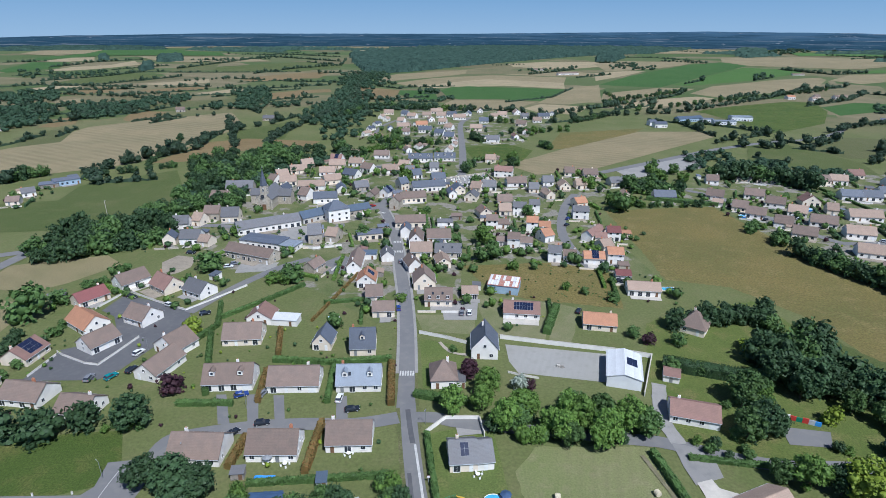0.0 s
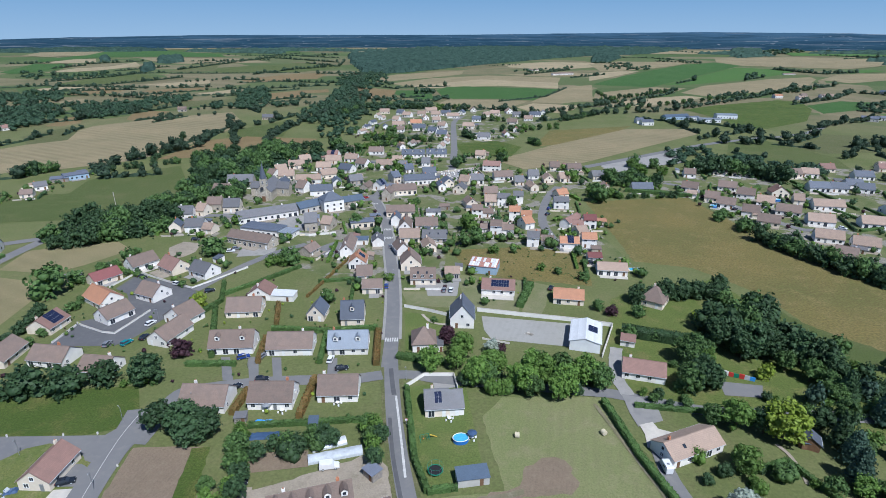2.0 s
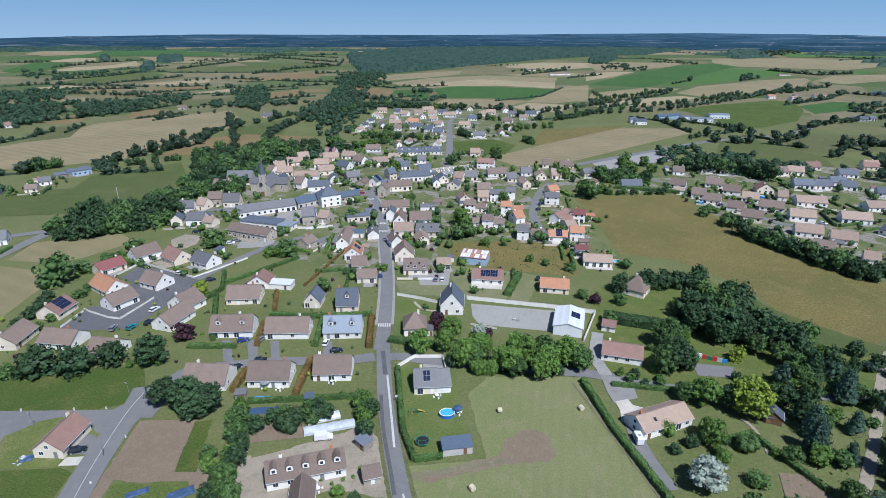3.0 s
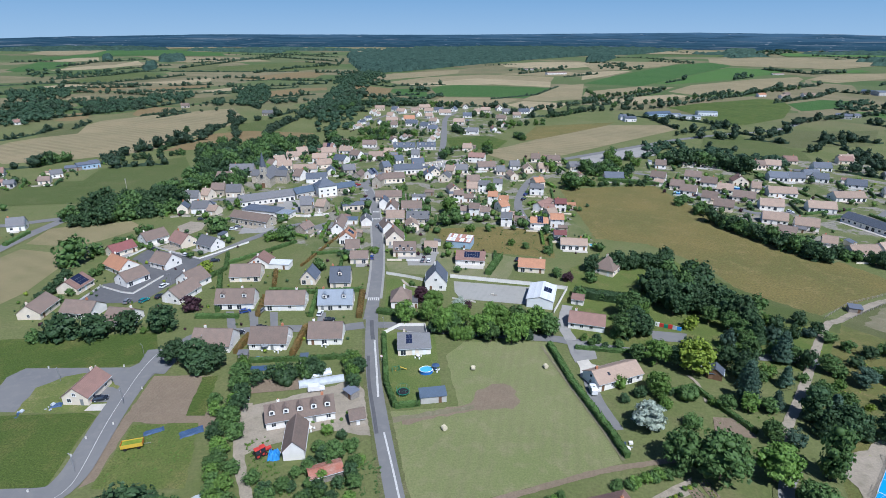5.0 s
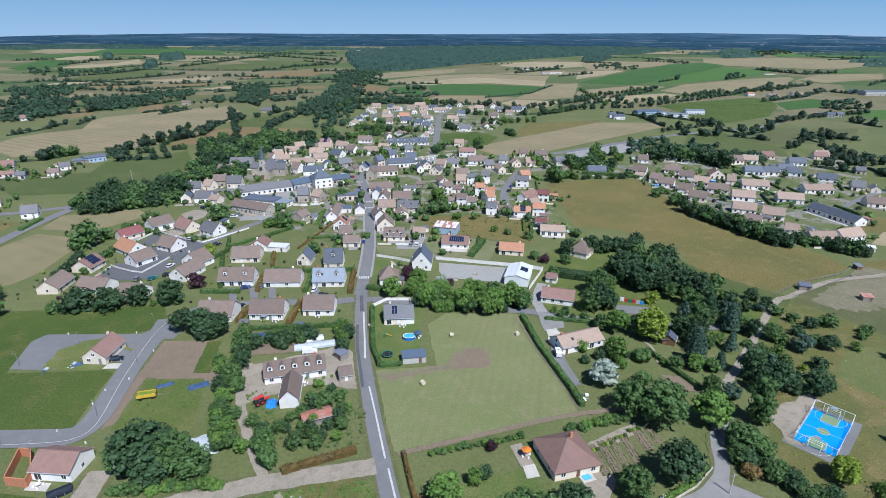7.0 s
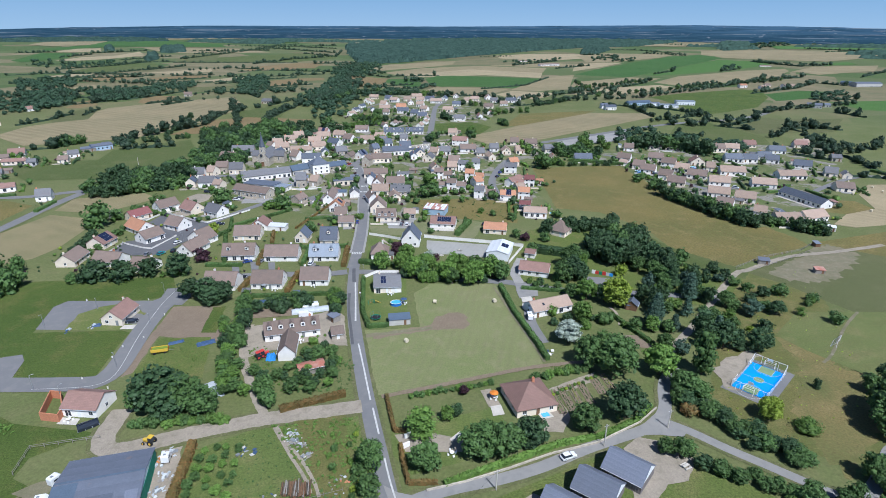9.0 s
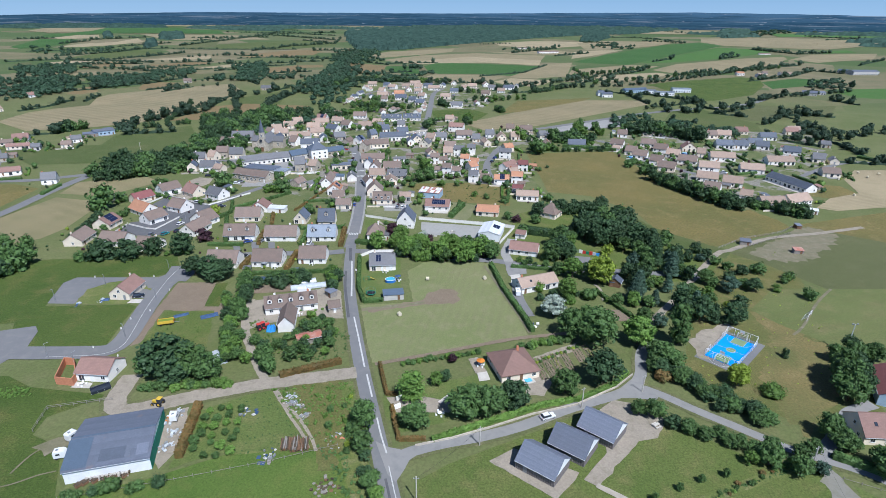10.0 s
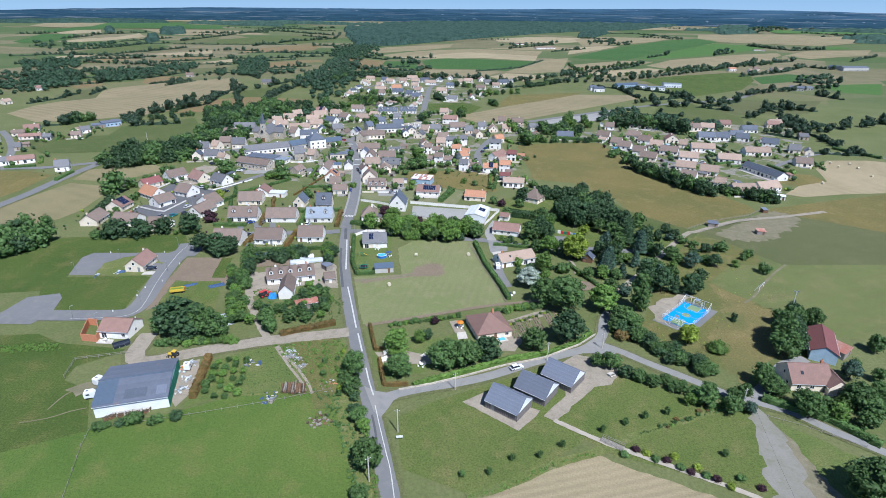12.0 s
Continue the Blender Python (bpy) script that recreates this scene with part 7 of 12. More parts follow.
patch("brown_field", "brown_field", [(-234.2, 438.2), (-228.7, 525.8), (-195.0, 547.9), (-119.6, 536.0), (-125.9, 512.3), (-163.7, 504.8), (-192.0, 474.1), (-211.4, 443.9)], "brown tilled field", "field")
patch("grass_field", "field_green", [(-249.2, 368.3), (-203.9, 415.1), (-170.1, 351.9), (-164.1, 298.2), (-207.6, 278.1), (-255.3, 271.1), (-308.7, 316.5), (-241.2, 333.5)], "green grass field with hedged edges", "field")
patch("stubble_field", "stubble", [(47.5, 440.8), (75.4, 467.6), (114.5, 513.0), (206.7, 599.7), (279.4, 602.1), (273.6, 570.1), (196.2, 499.9), (121.0, 430.5), (69.1, 406.5)], "harvested tan stubble field", "field")
patch("dry_meadow", "dry_meadow", [(89.6, 496.8), (120.1, 588.6), (219.4, 621.5), (197.9, 591.2), (113.9, 509.9)], "dry brown meadow", "field")
patch("grass_field", "field_green", [(251.4, 459.0), (289.4, 534.7), (320.1, 549.5), (341.7, 453.7), (327.0, 412.9), (279.8, 423.0)], "green grass field with hedged edges", "field")
patch("pasture", "pasture", [(17.2, 510.2), (58.2, 527.7), (78.4, 496.5), (63.7, 453.9), (22.5, 460.7)], "green pasture", "field")
patch("stubble_field", "stubble_pale", [(243.2, 194.3), (262.0, 212.2), (286.5, 223.0), (297.6, 253.4), (320.5, 277.5), (350.5, 279.0), (399.3, 258.0), (354.5, 204.4), (279.6, 195.8), (252.1, 189.3)], "harvested field with round bales", "field")

# roads
road("road", "asphalt", 4.5, [(36.4, -100.8), (33.0, -75.1), (29.5, -50.8), (27.1, -34.5), (25.7, -29.3), (23.4, -20.3), (20.0, -7.9), (14.6, 12.1), (8.6, 34.1), (2.7, 57.7), (-3.9, 87.5), (-8.0, 112.1), (-11.8, 146.8), (-12.8, 164.0), (-14.1, 185.2), (-16.2, 203.8), (-19.1, 225.2), (-23.8, 259.6), (-29.5, 291.1), (-35.8, 315.6)], "grey tarmac main road through the village", verge="verge_grass")
road("pavement_road", "asphalt", 5.0, [(-11.0, 130.7), (-11.6, 147.7), (-13.3, 174.2), (-16.2, 203.8), (-19.1, 225.2), (-23.8, 259.6), (-29.5, 291.1), (-35.8, 315.6), (-42.4, 332.0)], "tarmac main street with flush pavements")
road("road", "asphalt", 6, [(-39.2, 322.3), (-30.0, 363.0), (-10.3, 380.7), (11.1, 399.9), (14.7, 461.7), (15.9, 548.5), (17.5, 646.0), (29.5, 694.5)], "tarmac street through the village")
road("road", "asphalt", 5, [(-39.2, 322.3), (-58.0, 312.6), (-66.3, 299.9), (-57.1, 288.3), (-71.4, 263.6), (-93.4, 273.4), (-121.3, 287.0), (-140.1, 283.3), (-148.4, 272.4), (-157.0, 257.2)], "village street")
road("road", "asphalt", 6.5, [(-203.0, 125.4), (-203.1, 155.5), (-201.1, 179.4), (-201.3, 209.3), (-200.1, 231.8), (-197.9, 249.5)], "departmental road past the village", verge="verge_grass")
road("road", "asphalt", 6, [(-282.5, 222.5), (-257.8, 229.2), (-227.9, 233.4), (-209.7, 242.9), (-197.9, 249.5), (-184.2, 261.1), (-170.6, 275.0)], "departmental road")
road("road", "asphalt", 5, [(-259.0, 233.3), (-269.6, 256.9), (-288.5, 286.7), (-314.1, 318.5), (-339.6, 345.8)], "curved village street")
road("road", "asphalt", 5, [(-12.6, 126.4), (-24.3, 123.6), (-39.0, 123.4), (-54.9, 121.6), (-68.2, 118.2), (-72.1, 115.0), (-72.6, 104.9), (-73.3, 94.6)], "tarmac residential lane")
road("road", "asphalt", 7.2, [(-79.4, 109.0), (-78.0, 99.4), (-77.7, 89.5), (-76.5, 76.3), (-74.2, 61.9), (-72.8, 51.0), (-75.3, 44.9), (-85.0, 43.7), (-96.6, 43.3), (-115.8, 43.1)], "tarmac lane with a concrete kerb line")
patch("parking_bay", "asphalt", [(-121.2, 37.3), (-119.0, 45.1), (-117.5, 56.1), (-107.5, 59.5), (-104.4, 56.0), (-101.2, 45.2), (-103.3, 37.0)], "tarmac parking bay", "parking")
road("road", "asphalt", 4.5, [(-96.7, 186.9), (-90.2, 202.6), (-82.2, 218.1), (-72.4, 232.3), (-62.9, 240.8)], "tarmac lane")
road("road", "asphalt_old", 3.5, [(20.3, -0.9), (25.2, 2.1), (33.1, 5.0), (43.4, 7.8), (54.3, 12.0), (66.2, 18.2), (76.1, 22.5), (83.9, 25.9), (89.5, 30.3), (93.1, 35.9), (95.3, 43.1), (98.1, 49.1), (103.6, 55.5)], "bleached tarmac lane round the park", verge="verge_grass")
road("road", "asphalt_old", 3.0, [(91.4, 28.5), (96.2, 25.0), (102.7, 19.0), (109.8, 13.2), (116.3, 7.8), (121.9, 3.5), (134.4, -3.1), (142.0, -10.7), (152.5, -20.4)], "narrow bleached tarmac lane", verge="verge_grass")
road("track", "gravel", 2.8, [(100.2, 53.4), (106.2, 65.7), (112.2, 72.8), (120.6, 82.5), (129.8, 93.8), (139.1, 105.8), (149.2, 118.1), (159.0, 129.3), (165.5, 132.2), (190.9, 147.1), (220.6, 154.9), (248.5, 163.8)], "worn earth track beside the trees")
road("track", "gravel", 5.6, [(6.6, 34.7), (-4.7, 32.1), (-19.0, 28.9), (-32.4, 24.6), (-43.3, 20.2), (-53.9, 16.3), (-58.8, 20.7), (-60.0, 32.4)], "pale gravel farm track", verge="verge_grass")
road("track", "gravel", 2.6, [(-19.0, 28.9), (-25.9, 40.5), (-32.5, 52.9), (-38.0, 67.1), (-39.7, 80.0)], "gravel drive to the farmhouse")
road("track", "gravel", 0.9, [(-15.6, 25.4), (-13.7, 22.5), (-8.4, 14.7), (-3.6, 8.1), (-0.8, 2.9)], "worn wheel track")
road("track", "gravel", 0.9, [(-15.0, 26.0), (-12.0, 21.0), (-5.8, 13.9), (-1.3, 7.3), (1.4, 1.9)], "worn wheel track")
road("road", "asphalt_old", 3.6, [(127.3, 3.0), (133.4, 7.6), (140.2, 14.0), (145.4, 18.8), (154.3, 22.3)], "tarmac lane to the red-roofed house")
road("road", "asphalt", 4.5, [(-11.3, 126.4), (-2.3, 126.5), (7.1, 123.9), (51.0, 118.0), (58.7, 116.5), (80.7, 109.4), (102.3, 108.2), (129.4, 105.7), (139.4, 103.9)], "tarmac lane")
road("road", "asphalt", 5, [(85.4, 354.3), (72.7, 324.6), (62.6, 281.7), (62.8, 251.8), (66.5, 230.6)], "tarmac cul-de-sac")
road("drive", "gravel_grey", 4, [(65.4, 143.0), (60.7, 128.0), (61.3, 116.5)], "tarmac drive")
patch("drive", "concrete", [(60.3, 103.1), (64.3, 104.3), (64.9, 101.5), (69.2, 99.5), (64.6, 96.8), (61.5, 93.1), (59.5, 94.2), (60.5, 99.1)], "pale concrete drive before the house", "field", z=0.19)
patch("forecourt", "asphalt_old", [(59.5, 117.0), (64.5, 115.3), (68.0, 110.7), (67.4, 104.8), (64.0, 103.7), (59.7, 102.3), (59.2, 108.2)], "tarmac forecourt joining drive and lane", "field", z=0.186)
road("drive", "asphalt", 4, [(62.1, 93.6), (61.6, 82.5), (63.8, 69.3)], "tarmac drive beside a hedge")
road("road", "asphalt", 5, [(162.4, 365.0), (176.6, 349.7), (180.4, 327.0), (190.3, 295.1), (199.3, 268.9), (209.1, 264.2), (226.0, 266.4)], "tarmac estate road")
road("road", "asphalt", 4.5, [(-62.6, 535.2), (-71.5, 579.3), (-70.8, 626.4), (-57.9, 671.7)], "tarmac street between the northern houses")
road("road", "asphalt", 7, [(117.8, 414.3), (178.1, 457.0), (249.4, 507.6), (324.5, 546.1), (360.8, 558.0), (412.1, 594.1), (451.3, 638.4)], "tarmac main road past fields")
road("trail", "worn_ground", 1.0, [(152.5, 58.7), (158.6, 63.8), (175.2, 82.2), (187.5, 93.5)], "trodden path beside the sports field")
road("ditch", "weeds", 2.6, [(44.4, -34.1), (53.7, -30.4), (65.2, -24.1), (77.3, -19.5), (85.7, -15.0), (97.7, -9.7), (110.3, -4.8), (118.7, -1.5)], "overgrown ditch")
road("road", "asphalt", 4, [(270.6, 258.0), (295.9, 278.0), (317.0, 292.5), (339.3, 300.7), (358.1, 296.3), (381.1, 275.6)], "tarmac lane at the edge of the estate")
road("path", "path_pale", 1.5, [(68.8, -8.0), (75.9, -13.2), (83.4, -18.1), (95.2, -24.4), (105.0, -29.7), (111.9, -34.1), (123.3, -44.0)], "pale gravel footpath")
patch("building_apron", "gravel", [(44.2, -0.8), (50.8, 3.6), (65.5, -4.2), (64.1, -6.5), (58.7, -12.3)], "pale gravel apron round the low buildings", "ground", fray=0.2)
patch("forecourt", "gravel", [(76.1, 18.6), (81.1, 23.0), (86.1, 21.6), (93.6, 14.6), (88.5, 7.8), (83.1, 6.6), (69.1, -8.6), (66.1, -6.4), (73.8, 2.3)], "pale gravel forecourt beside the pavilions", "ground", fray=0.3)
patch("road_junction", "asphalt_old", [(15.7, 5.6), (19.1, 3.5), (22.7, 2.6), (26.6, 3.6), (27.2, 1.4), (24.8, -0.8), (23.6, -4.3), (22.0, -7.8), (19.9, -5.5)], "tarmac junction of the lane and the main road", "road", z=0.2)
patch("lane_fork", "asphalt_old", [(82.3, 26.2), (86.4, 30.0), (91.5, 34.9), (94.1, 34.5), (91.9, 29.6), (95.2, 25.3), (93.2, 22.9), (87.3, 23.8), (82.7, 23.7)], "worn tarmac where the lanes fork", "road", z=0.2)
patch("trampled_earth", "worn_ground", [(-69.6, 2.0), (-65.3, 5.8), (-60.9, 5.4), (-61.2, 2.2), (-64.5, -0.9)], "pale trampled earth by the gate", "field", fray=0.8)
road("trail", "worn_ground", 0.45, [(-72.9, -11.7), (-66.6, -9.8), (-62.3, -7.0), (-58.6, -5.5)], "trodden path in the pasture")
road("trail", "worn_ground", 0.45, [(-68.8, -6.5), (-68.0, -0.4), (-65.5, 3.4), (-63.4, 6.9)], "trodden path in the pasture")

# houses of the western estate
house(-133.3, 135.2, 92.7, 12.1, 8.5, 2.6, 36, "tile_brown", "render_cream")
house(-131.6, 155.0, 84.2, 10.0, 9.0, 2.6, 34, "tile_red", "render_cream", extras="P", cols=(5, 3))
house(-130.9, 172.8, -34.1, 13.8, 9.0, 2.6, 38, "tile_orange", "render_white")
house(-113.1, 161.5, 61.1, 10.5, 8.5, 2.6, 36, "tile_brown", "render_white")
house(-136.0, 194.0, 56.1, 11.4, 7.5, 2.6, 36, "tile_maroon", "render_cream")
house(-112.6, 177.1, -24.8, 10.1, 9.0, 2.8, 38, "tile_brown", "render_white")
house(-127.8, 209.6, 55.3, 12.0, 8.5, 2.8, 38, "tile_brown", "render_white")
house(-117.0, 204.3, -35.2, 11.4, 9.0, 2.7, 40, "tile_red", "render_cream")
house(-101.1, 199.9, -28.6, 10.6, 8.5, 2.8, 38, "slate_grey", "render_white")
house(-91.0, 143.0, -16.6, 8.2, 13.0, 2.7, 38, "tile_brown", "render_white", ridge="d")
house(-91.7, 157.8, -25.1, 10.6, 9.0, 2.8, 36, "tile_brown", "render_white", ridge="d")
house(-120.7, 129.9, -7.5, 12.6, 9.0, 2.5, 34, "tile_brown", "render_white")
house(-102.1, 124.0, -7.0, 10.0, 9.0, 2.5, 34, "tile_brown", "render_white")

# row houses beside the main road
house(-64.2, 138.2, 3.8, 14.6, 9.0, 2.7, 42, "tile_brown", "render_white", extras="DDG")
house(-44.6, 137.5, 2.2, 15.1, 9.0, 2.7, 40, "tile_brown", "render_white", extras="G")
house(-25.3, 138.1, 2.4, 13.2, 9.0, 2.7, 42, "slate_light", "render_white", extras="DDS")
house(-61.5, 107.5, -1.8, 13.1, 9.5, 2.6, 38, "tile_brown", "render_white")
house(-42.7, 109.1, 0.6, 12.6, 9.0, 2.7, 40, "tile_brown", "render_white")
house(-24.1, 112.7, 2.1, 11.6, 9.0, 2.7, 40, "tile_brown", "render_white")
house(-68.7, 163.7, 5.1, 12.8, 9.5, 2.6, 38, "tile_brown", "render_cream")
house(-41.0, 161.0, -3.6, 6.3, 8.0, 2.8, 48, "slate", "render_cream", ridge="d", chimney=0)
house(-26.8, 157.9, 3.9, 8.4, 9.0, 3.0, 48, "slate", "render_cream", extras="D")
house(-67.2, 178.0, -2.6, 9.1, 8.0, 2.6, 34, "tile_red", "render_white", ridge="d")
shed(-58.0, 177.3, -5.8, 9.5, 5.0, 2.4, 0.3, "sheet_white", "wall_white")
house(-22.7, 184.2, 4.9, 8.2, 7.0, 2.8, 34, "tile_brown", "render_cream")
house(-27.5, 196.2, 6.2, 6.8, 8.0, 3.0, 38, "tile_brown", "render_grey")
house(-32.6, 209.6, 0.9, 7.7, 9.0, 3.2, 38, "tile_orange", "render_white", ridge="d", extras="P", cols=(3, 2))
house(-40.0, 224.1, 0.9, 6.1, 17.0, 3.4, 42, "tile_brown", "render_white", ridge="d")
shed(-35.7, 240.4, 1.0, 7.6, 5.0, 2.6, 0.3, "zinc_blue", "wall_white")
house(-26.2, 237.6, 9.3, 5.8, 8.0, 2.9, 40, "slate_grey", "render_white", ridge="d")
house(-55.6, 227.8, 67.1, 8.6, 6.0, 2.5, 38, "tile_brown", "stone_wall")
house(-37.9, 266.7, 14.7, 12.7, 7.0, 3.2, 8, "sheet_grey", "render_cream", hip=True, chimney=0)

# farmhouse and barn
house(-22.1, 70.9, 16.4, 18.4, 6.8, 2.8, 42, "tile_brown", "render_white", extras="DDDDD", chimney=2)
house(-20.7, 57.4, 8, 5.3, 11.0, 3.0, 46, "tile_brown", "wall_white", ridge="d", name="barn", chimney=0, wins=False, label="white gabled barn with a brown tiled roof")
house(-6.6, 70.9, 17.5, 4.2, 4.0, 2.2, 42, "tile_brown", "stone_wall", name="shed", chimney=0, label="small stone shed with a brown tiled roof")

# houses east of the main road
house(5.0, 106.3, 5.2, 6.9, 9.0, 2.8, 36, "slate_grey", "render_cream", extras="P", cols=(2, 2))
house(10.4, 106.9, 8.5, 4.1, 8.5, 2.7, 36, "slate_grey", "render_white", chimney=0)
shed(13.9, 80.8, 9.8, 7.6, 3.8, 2.3, 0.5, "zinc_blue", "render_grey")
house(13.2, 156.2, -2.3, 8.6, 10.5, 4.0, 50, "slate", "wall_white", ridge="d")
house(0.1, 140.0, 3.6, 7.8, 9.0, 3.0, 42, "tile_brown", "render_white", hip=True)
shed(5.2, 140.2, 0.7, 2.4, 5.0, 2.5, 0.4, "slate_grey", "wall_white")
house(53.9, 140.6, -15.2, 10.0, 15.0, 3.6, 15, "sheet_white", "steel_white", ridge="d", name="riding_hall", chimney=0, wins=False, extras="P", cols=(4, 2), label="white sheet-metal riding hall with roof panels")
house(69.3, 143.8, -19.3, 4.7, 5.0, 2.4, 26, "tile_red", "render_white", chimney=0)
house(68.1, 123.6, -16.0, 12.7, 8.5, 2.6, 30, "tile_red", "render_white", extras="G")
house(70.7, 89.7, 22.6, 16.5, 8.0, 2.7, 30, "tile_tan", "render_white", extras="S")
house(-8.2, 208.3, 5.3, 9.0, 10.0, 3.2, 44, "tile_brown", "render_cream", ridge="d")
house(-2.3, 193.1, 0.9, 10.7, 8.0, 3.0, 40, "tile_brown", "render_cream", extras="SST")
house(10.2, 199.6, 0.9, 6.4, 6.0, 2.6, 34, "tile_tan", "stone_wall", chimney=0)
shed(23.5, 204.7, -14.6, 12.5, 9.0, 3.6, 0.6, "rusty_sheet", "render_blue", name="workshop", label="blue sheet workshop with a rusty red and white roof")
house(28.6, 183.3, -6.4, 13.4, 9.0, 2.6, 32, "tile_red", "render_white", extras="P", cols=(7, 2))
house(55.6, 175.1, -9.7, 11.7, 8.5, 2.6, 30, "tile_orange", "render_cream")
house(80.7, 203.0, -7.9, 12.9, 8.0, 2.8, 28, "tile_tan", "render_white")
house(76.8, 218.1, -5.6, 6.4, 6.0, 2.6, 26, "tile_maroon", "render_white", chimney=0)
house(87.2, 173.0, -35.5, 8.8, 9.0, 2.8, 46, "tile_brown", "render_cream", hip=True)

# the village: old centre, main street and northern houses
house(-92.8, 279.5, 30.2, 33.4, 9.0, 3.4, 34, "slate_grey", "render_white", chimney=2, name="school", label="long white school building with a grey slate roof")
house(-91.0, 253.6, -17, 22.0, 10.0, 3.6, 5, "slate", "render_white", hip=True, chimney=0, name="school_hall", label="low modern hall with a flat dark roof")
house(-76.2, 249.6, -17, 8.0, 8.0, 3.0, 4, "slate_light", "render_white", hip=True, chimney=0, name="school_annex", label="low white annex with a pale flat roof")
house(-91.6, 237.8, -22.3, 25.6, 8.0, 3.6, 34, "tile_brown", "stone_wall", chimney=0, name="barn", label="long stone barn with a brown tiled roof")
house(-58.8, 295.8, 30.0, 12.3, 10.0, 7.0, 38, "slate", "render_white", hip=True, extras="T", chimney=2, name="town_hall", label="tall white two-storey town hall with a slate roof")
house(-48.9, 308.3, 30.4, 13.0, 7.0, 3.2, 36, "zinc_blue", "stone_wall")
house(-72.4, 295.0, 41.4, 14.6, 8.0, 3.4, 36, "zinc_blue", "render_grey")
house(-71.6, 717.3, 5, 12.6, 8.5, 2.9, 38, "tile_tan", "render_cream")
house(-51.6, 707.9, -20, 9.3, 8.5, 2.9, 38, "slate", "render_white")
house(-42.2, 688.3, -25, 11.7, 8.5, 2.9, 38, "tile_tan", "render_white")
house(-78.5, 681.3, -15, 6.0, 10.5, 2.9, 38, "tile_tan", "render_white", ridge="d", chimney=1)
house(-70.8, 662.3, -15, 5.7, 10.5, 2.9, 38, "tile_tan", "render_white", ridge="d", chimney=1)
house(-79.3, 627.0, -30, 5.0, 10.5, 2.9, 38, "slate", "render_white", ridge="d", chimney=1)
house(-82.1, 594.8, -30, 5.0, 10.5, 2.9, 38, "slate", "render_white", ridge="d", chimney=1)
house(-82.8, 565.4, -30, 5.0, 10.5, 2.9, 38, "tile_tan", "render_white", ridge="d", chimney=1)
house(-74.0, 548.6, -30, 5.0, 10.5, 2.9, 38, "tile_tan", "render_white", ridge="d", chimney=1)
house(-57.8, 594.9, 10, 5.8, 10.5, 2.9, 38, "slate", "render_white", ridge="d", chimney=1)
house(-46.0, 610.6, 0, 13.4, 8.5, 2.9, 38, "tile_tan", "render_white")
house(-40.2, 576.4, 0, 7.3, 8.5, 2.9, 38, "tile_brown", "render_white", chimney=1)
house(-52.4, 649.5, -20, 8.4, 8.5, 2.9, 38, "tile_tan", "render_white")
house(-26.1, 623.7, 5, 13.0, 8.5, 2.9, 38, "tile_orange", "render_cream")
house(-21.3, 587.9, 0, 13.6, 8.5, 2.9, 38, "slate", "render_white")
house(-22.7, 697.7, 5, 10.8, 8.5, 2.9, 38, "tile_tan", "render_cream")
house(-11.2, 730.1, 5, 15.1, 8.5, 2.9, 38, "tile_tan", "render_cream")
house(-5.3, 693.1, -5, 11.5, 8.5, 2.9, 38, "tile_tan", "render_white")
house(-15.8, 664.0, 15, 7.2, 10.5, 2.9, 38, "tile_tan", "render_white", ridge="d")
house(-3.7, 646.0, -10, 9.4, 8.5, 2.9, 38, "tile_tan", "render_white")
house(2.1, 605.1, -25, 9.3, 8.5, 2.9, 38, "tile_tan", "render_white")
house(-7.2, 571.0, -20, 9.7, 8.5, 2.9, 38, "slate", "render_white")
house(3.2, 550.2, -10, 10.3, 8.5, 2.9, 38, "slate", "render_cream")
house(8.4, 703.8, 5, 12.4, 8.5, 2.9, 38, "slate", "render_white")
house(16.8, 678.6, 0, 15.5, 8.5, 2.9, 38, "tile_tan", "render_white")
house(26.7, 709.9, -20, 7.1, 10.5, 2.9, 38, "slate", "render_white", ridge="d")
house(44.8, 737.0, 0, 7.6, 10.5, 2.9, 38, "tile_brown", "render_white", ridge="d", chimney=0)
house(32.4, 601.4, -10, 12.6, 8.5, 2.9, 38, "tile_tan", "render_cream")
house(44.3, 651.3, 0, 10.8, 8.5, 2.9, 38, "slate", "render_white")
house(45.3, 535.1, -10, 12.3, 8.5, 2.9, 38, "slate_grey", "render_white")
house(59.8, 690.1, 10, 8.7, 8.5, 2.9, 38, "tile_tan", "render_cream")
house(70.3, 705.8, -10, 11.8, 8.5, 2.9, 38, "tile_tan", "render_cream")
house(91.7, 722.2, 10, 8.7, 10.5, 2.9, 38, "tile_tan", "render_white", ridge="d")
house(84.1, 631.3, -15, 11.3, 8.5, 2.9, 38, "tile_brown", "render_cream")
house(70.3, 551.5, 10, 5.3, 10.5, 2.9, 38, "tile_red", "render_white", ridge="d", chimney=1)
house(82.2, 579.8, -15, 5.0, 10.5, 2.9, 38, "tile_red", "render_white", ridge="d", chimney=1)
house(97.0, 690.7, 0, 10.0, 8.5, 2.9, 38, "slate_grey", "render_white")
house(106.8, 657.7, -5, 10.2, 8.5, 2.9, 38, "tile_tan", "render_white")
house(120.7, 692.1, 10, 14.5, 8.5, 2.9, 38, "slate", "render_white")
house(133.3, 712.5, -10, 5.6, 10.5, 2.9, 38, "slate", "render_white", ridge="d", chimney=0)
house(-31.5, 484.1, 20, 5.0, 10.5, 2.9, 38, "tile_brown", "render_white", ridge="d", chimney=1)
house(-26.1, 497.8, -20, 5.0, 10.5, 2.9, 38, "tile_brown", "render_white", ridge="d", chimney=1)
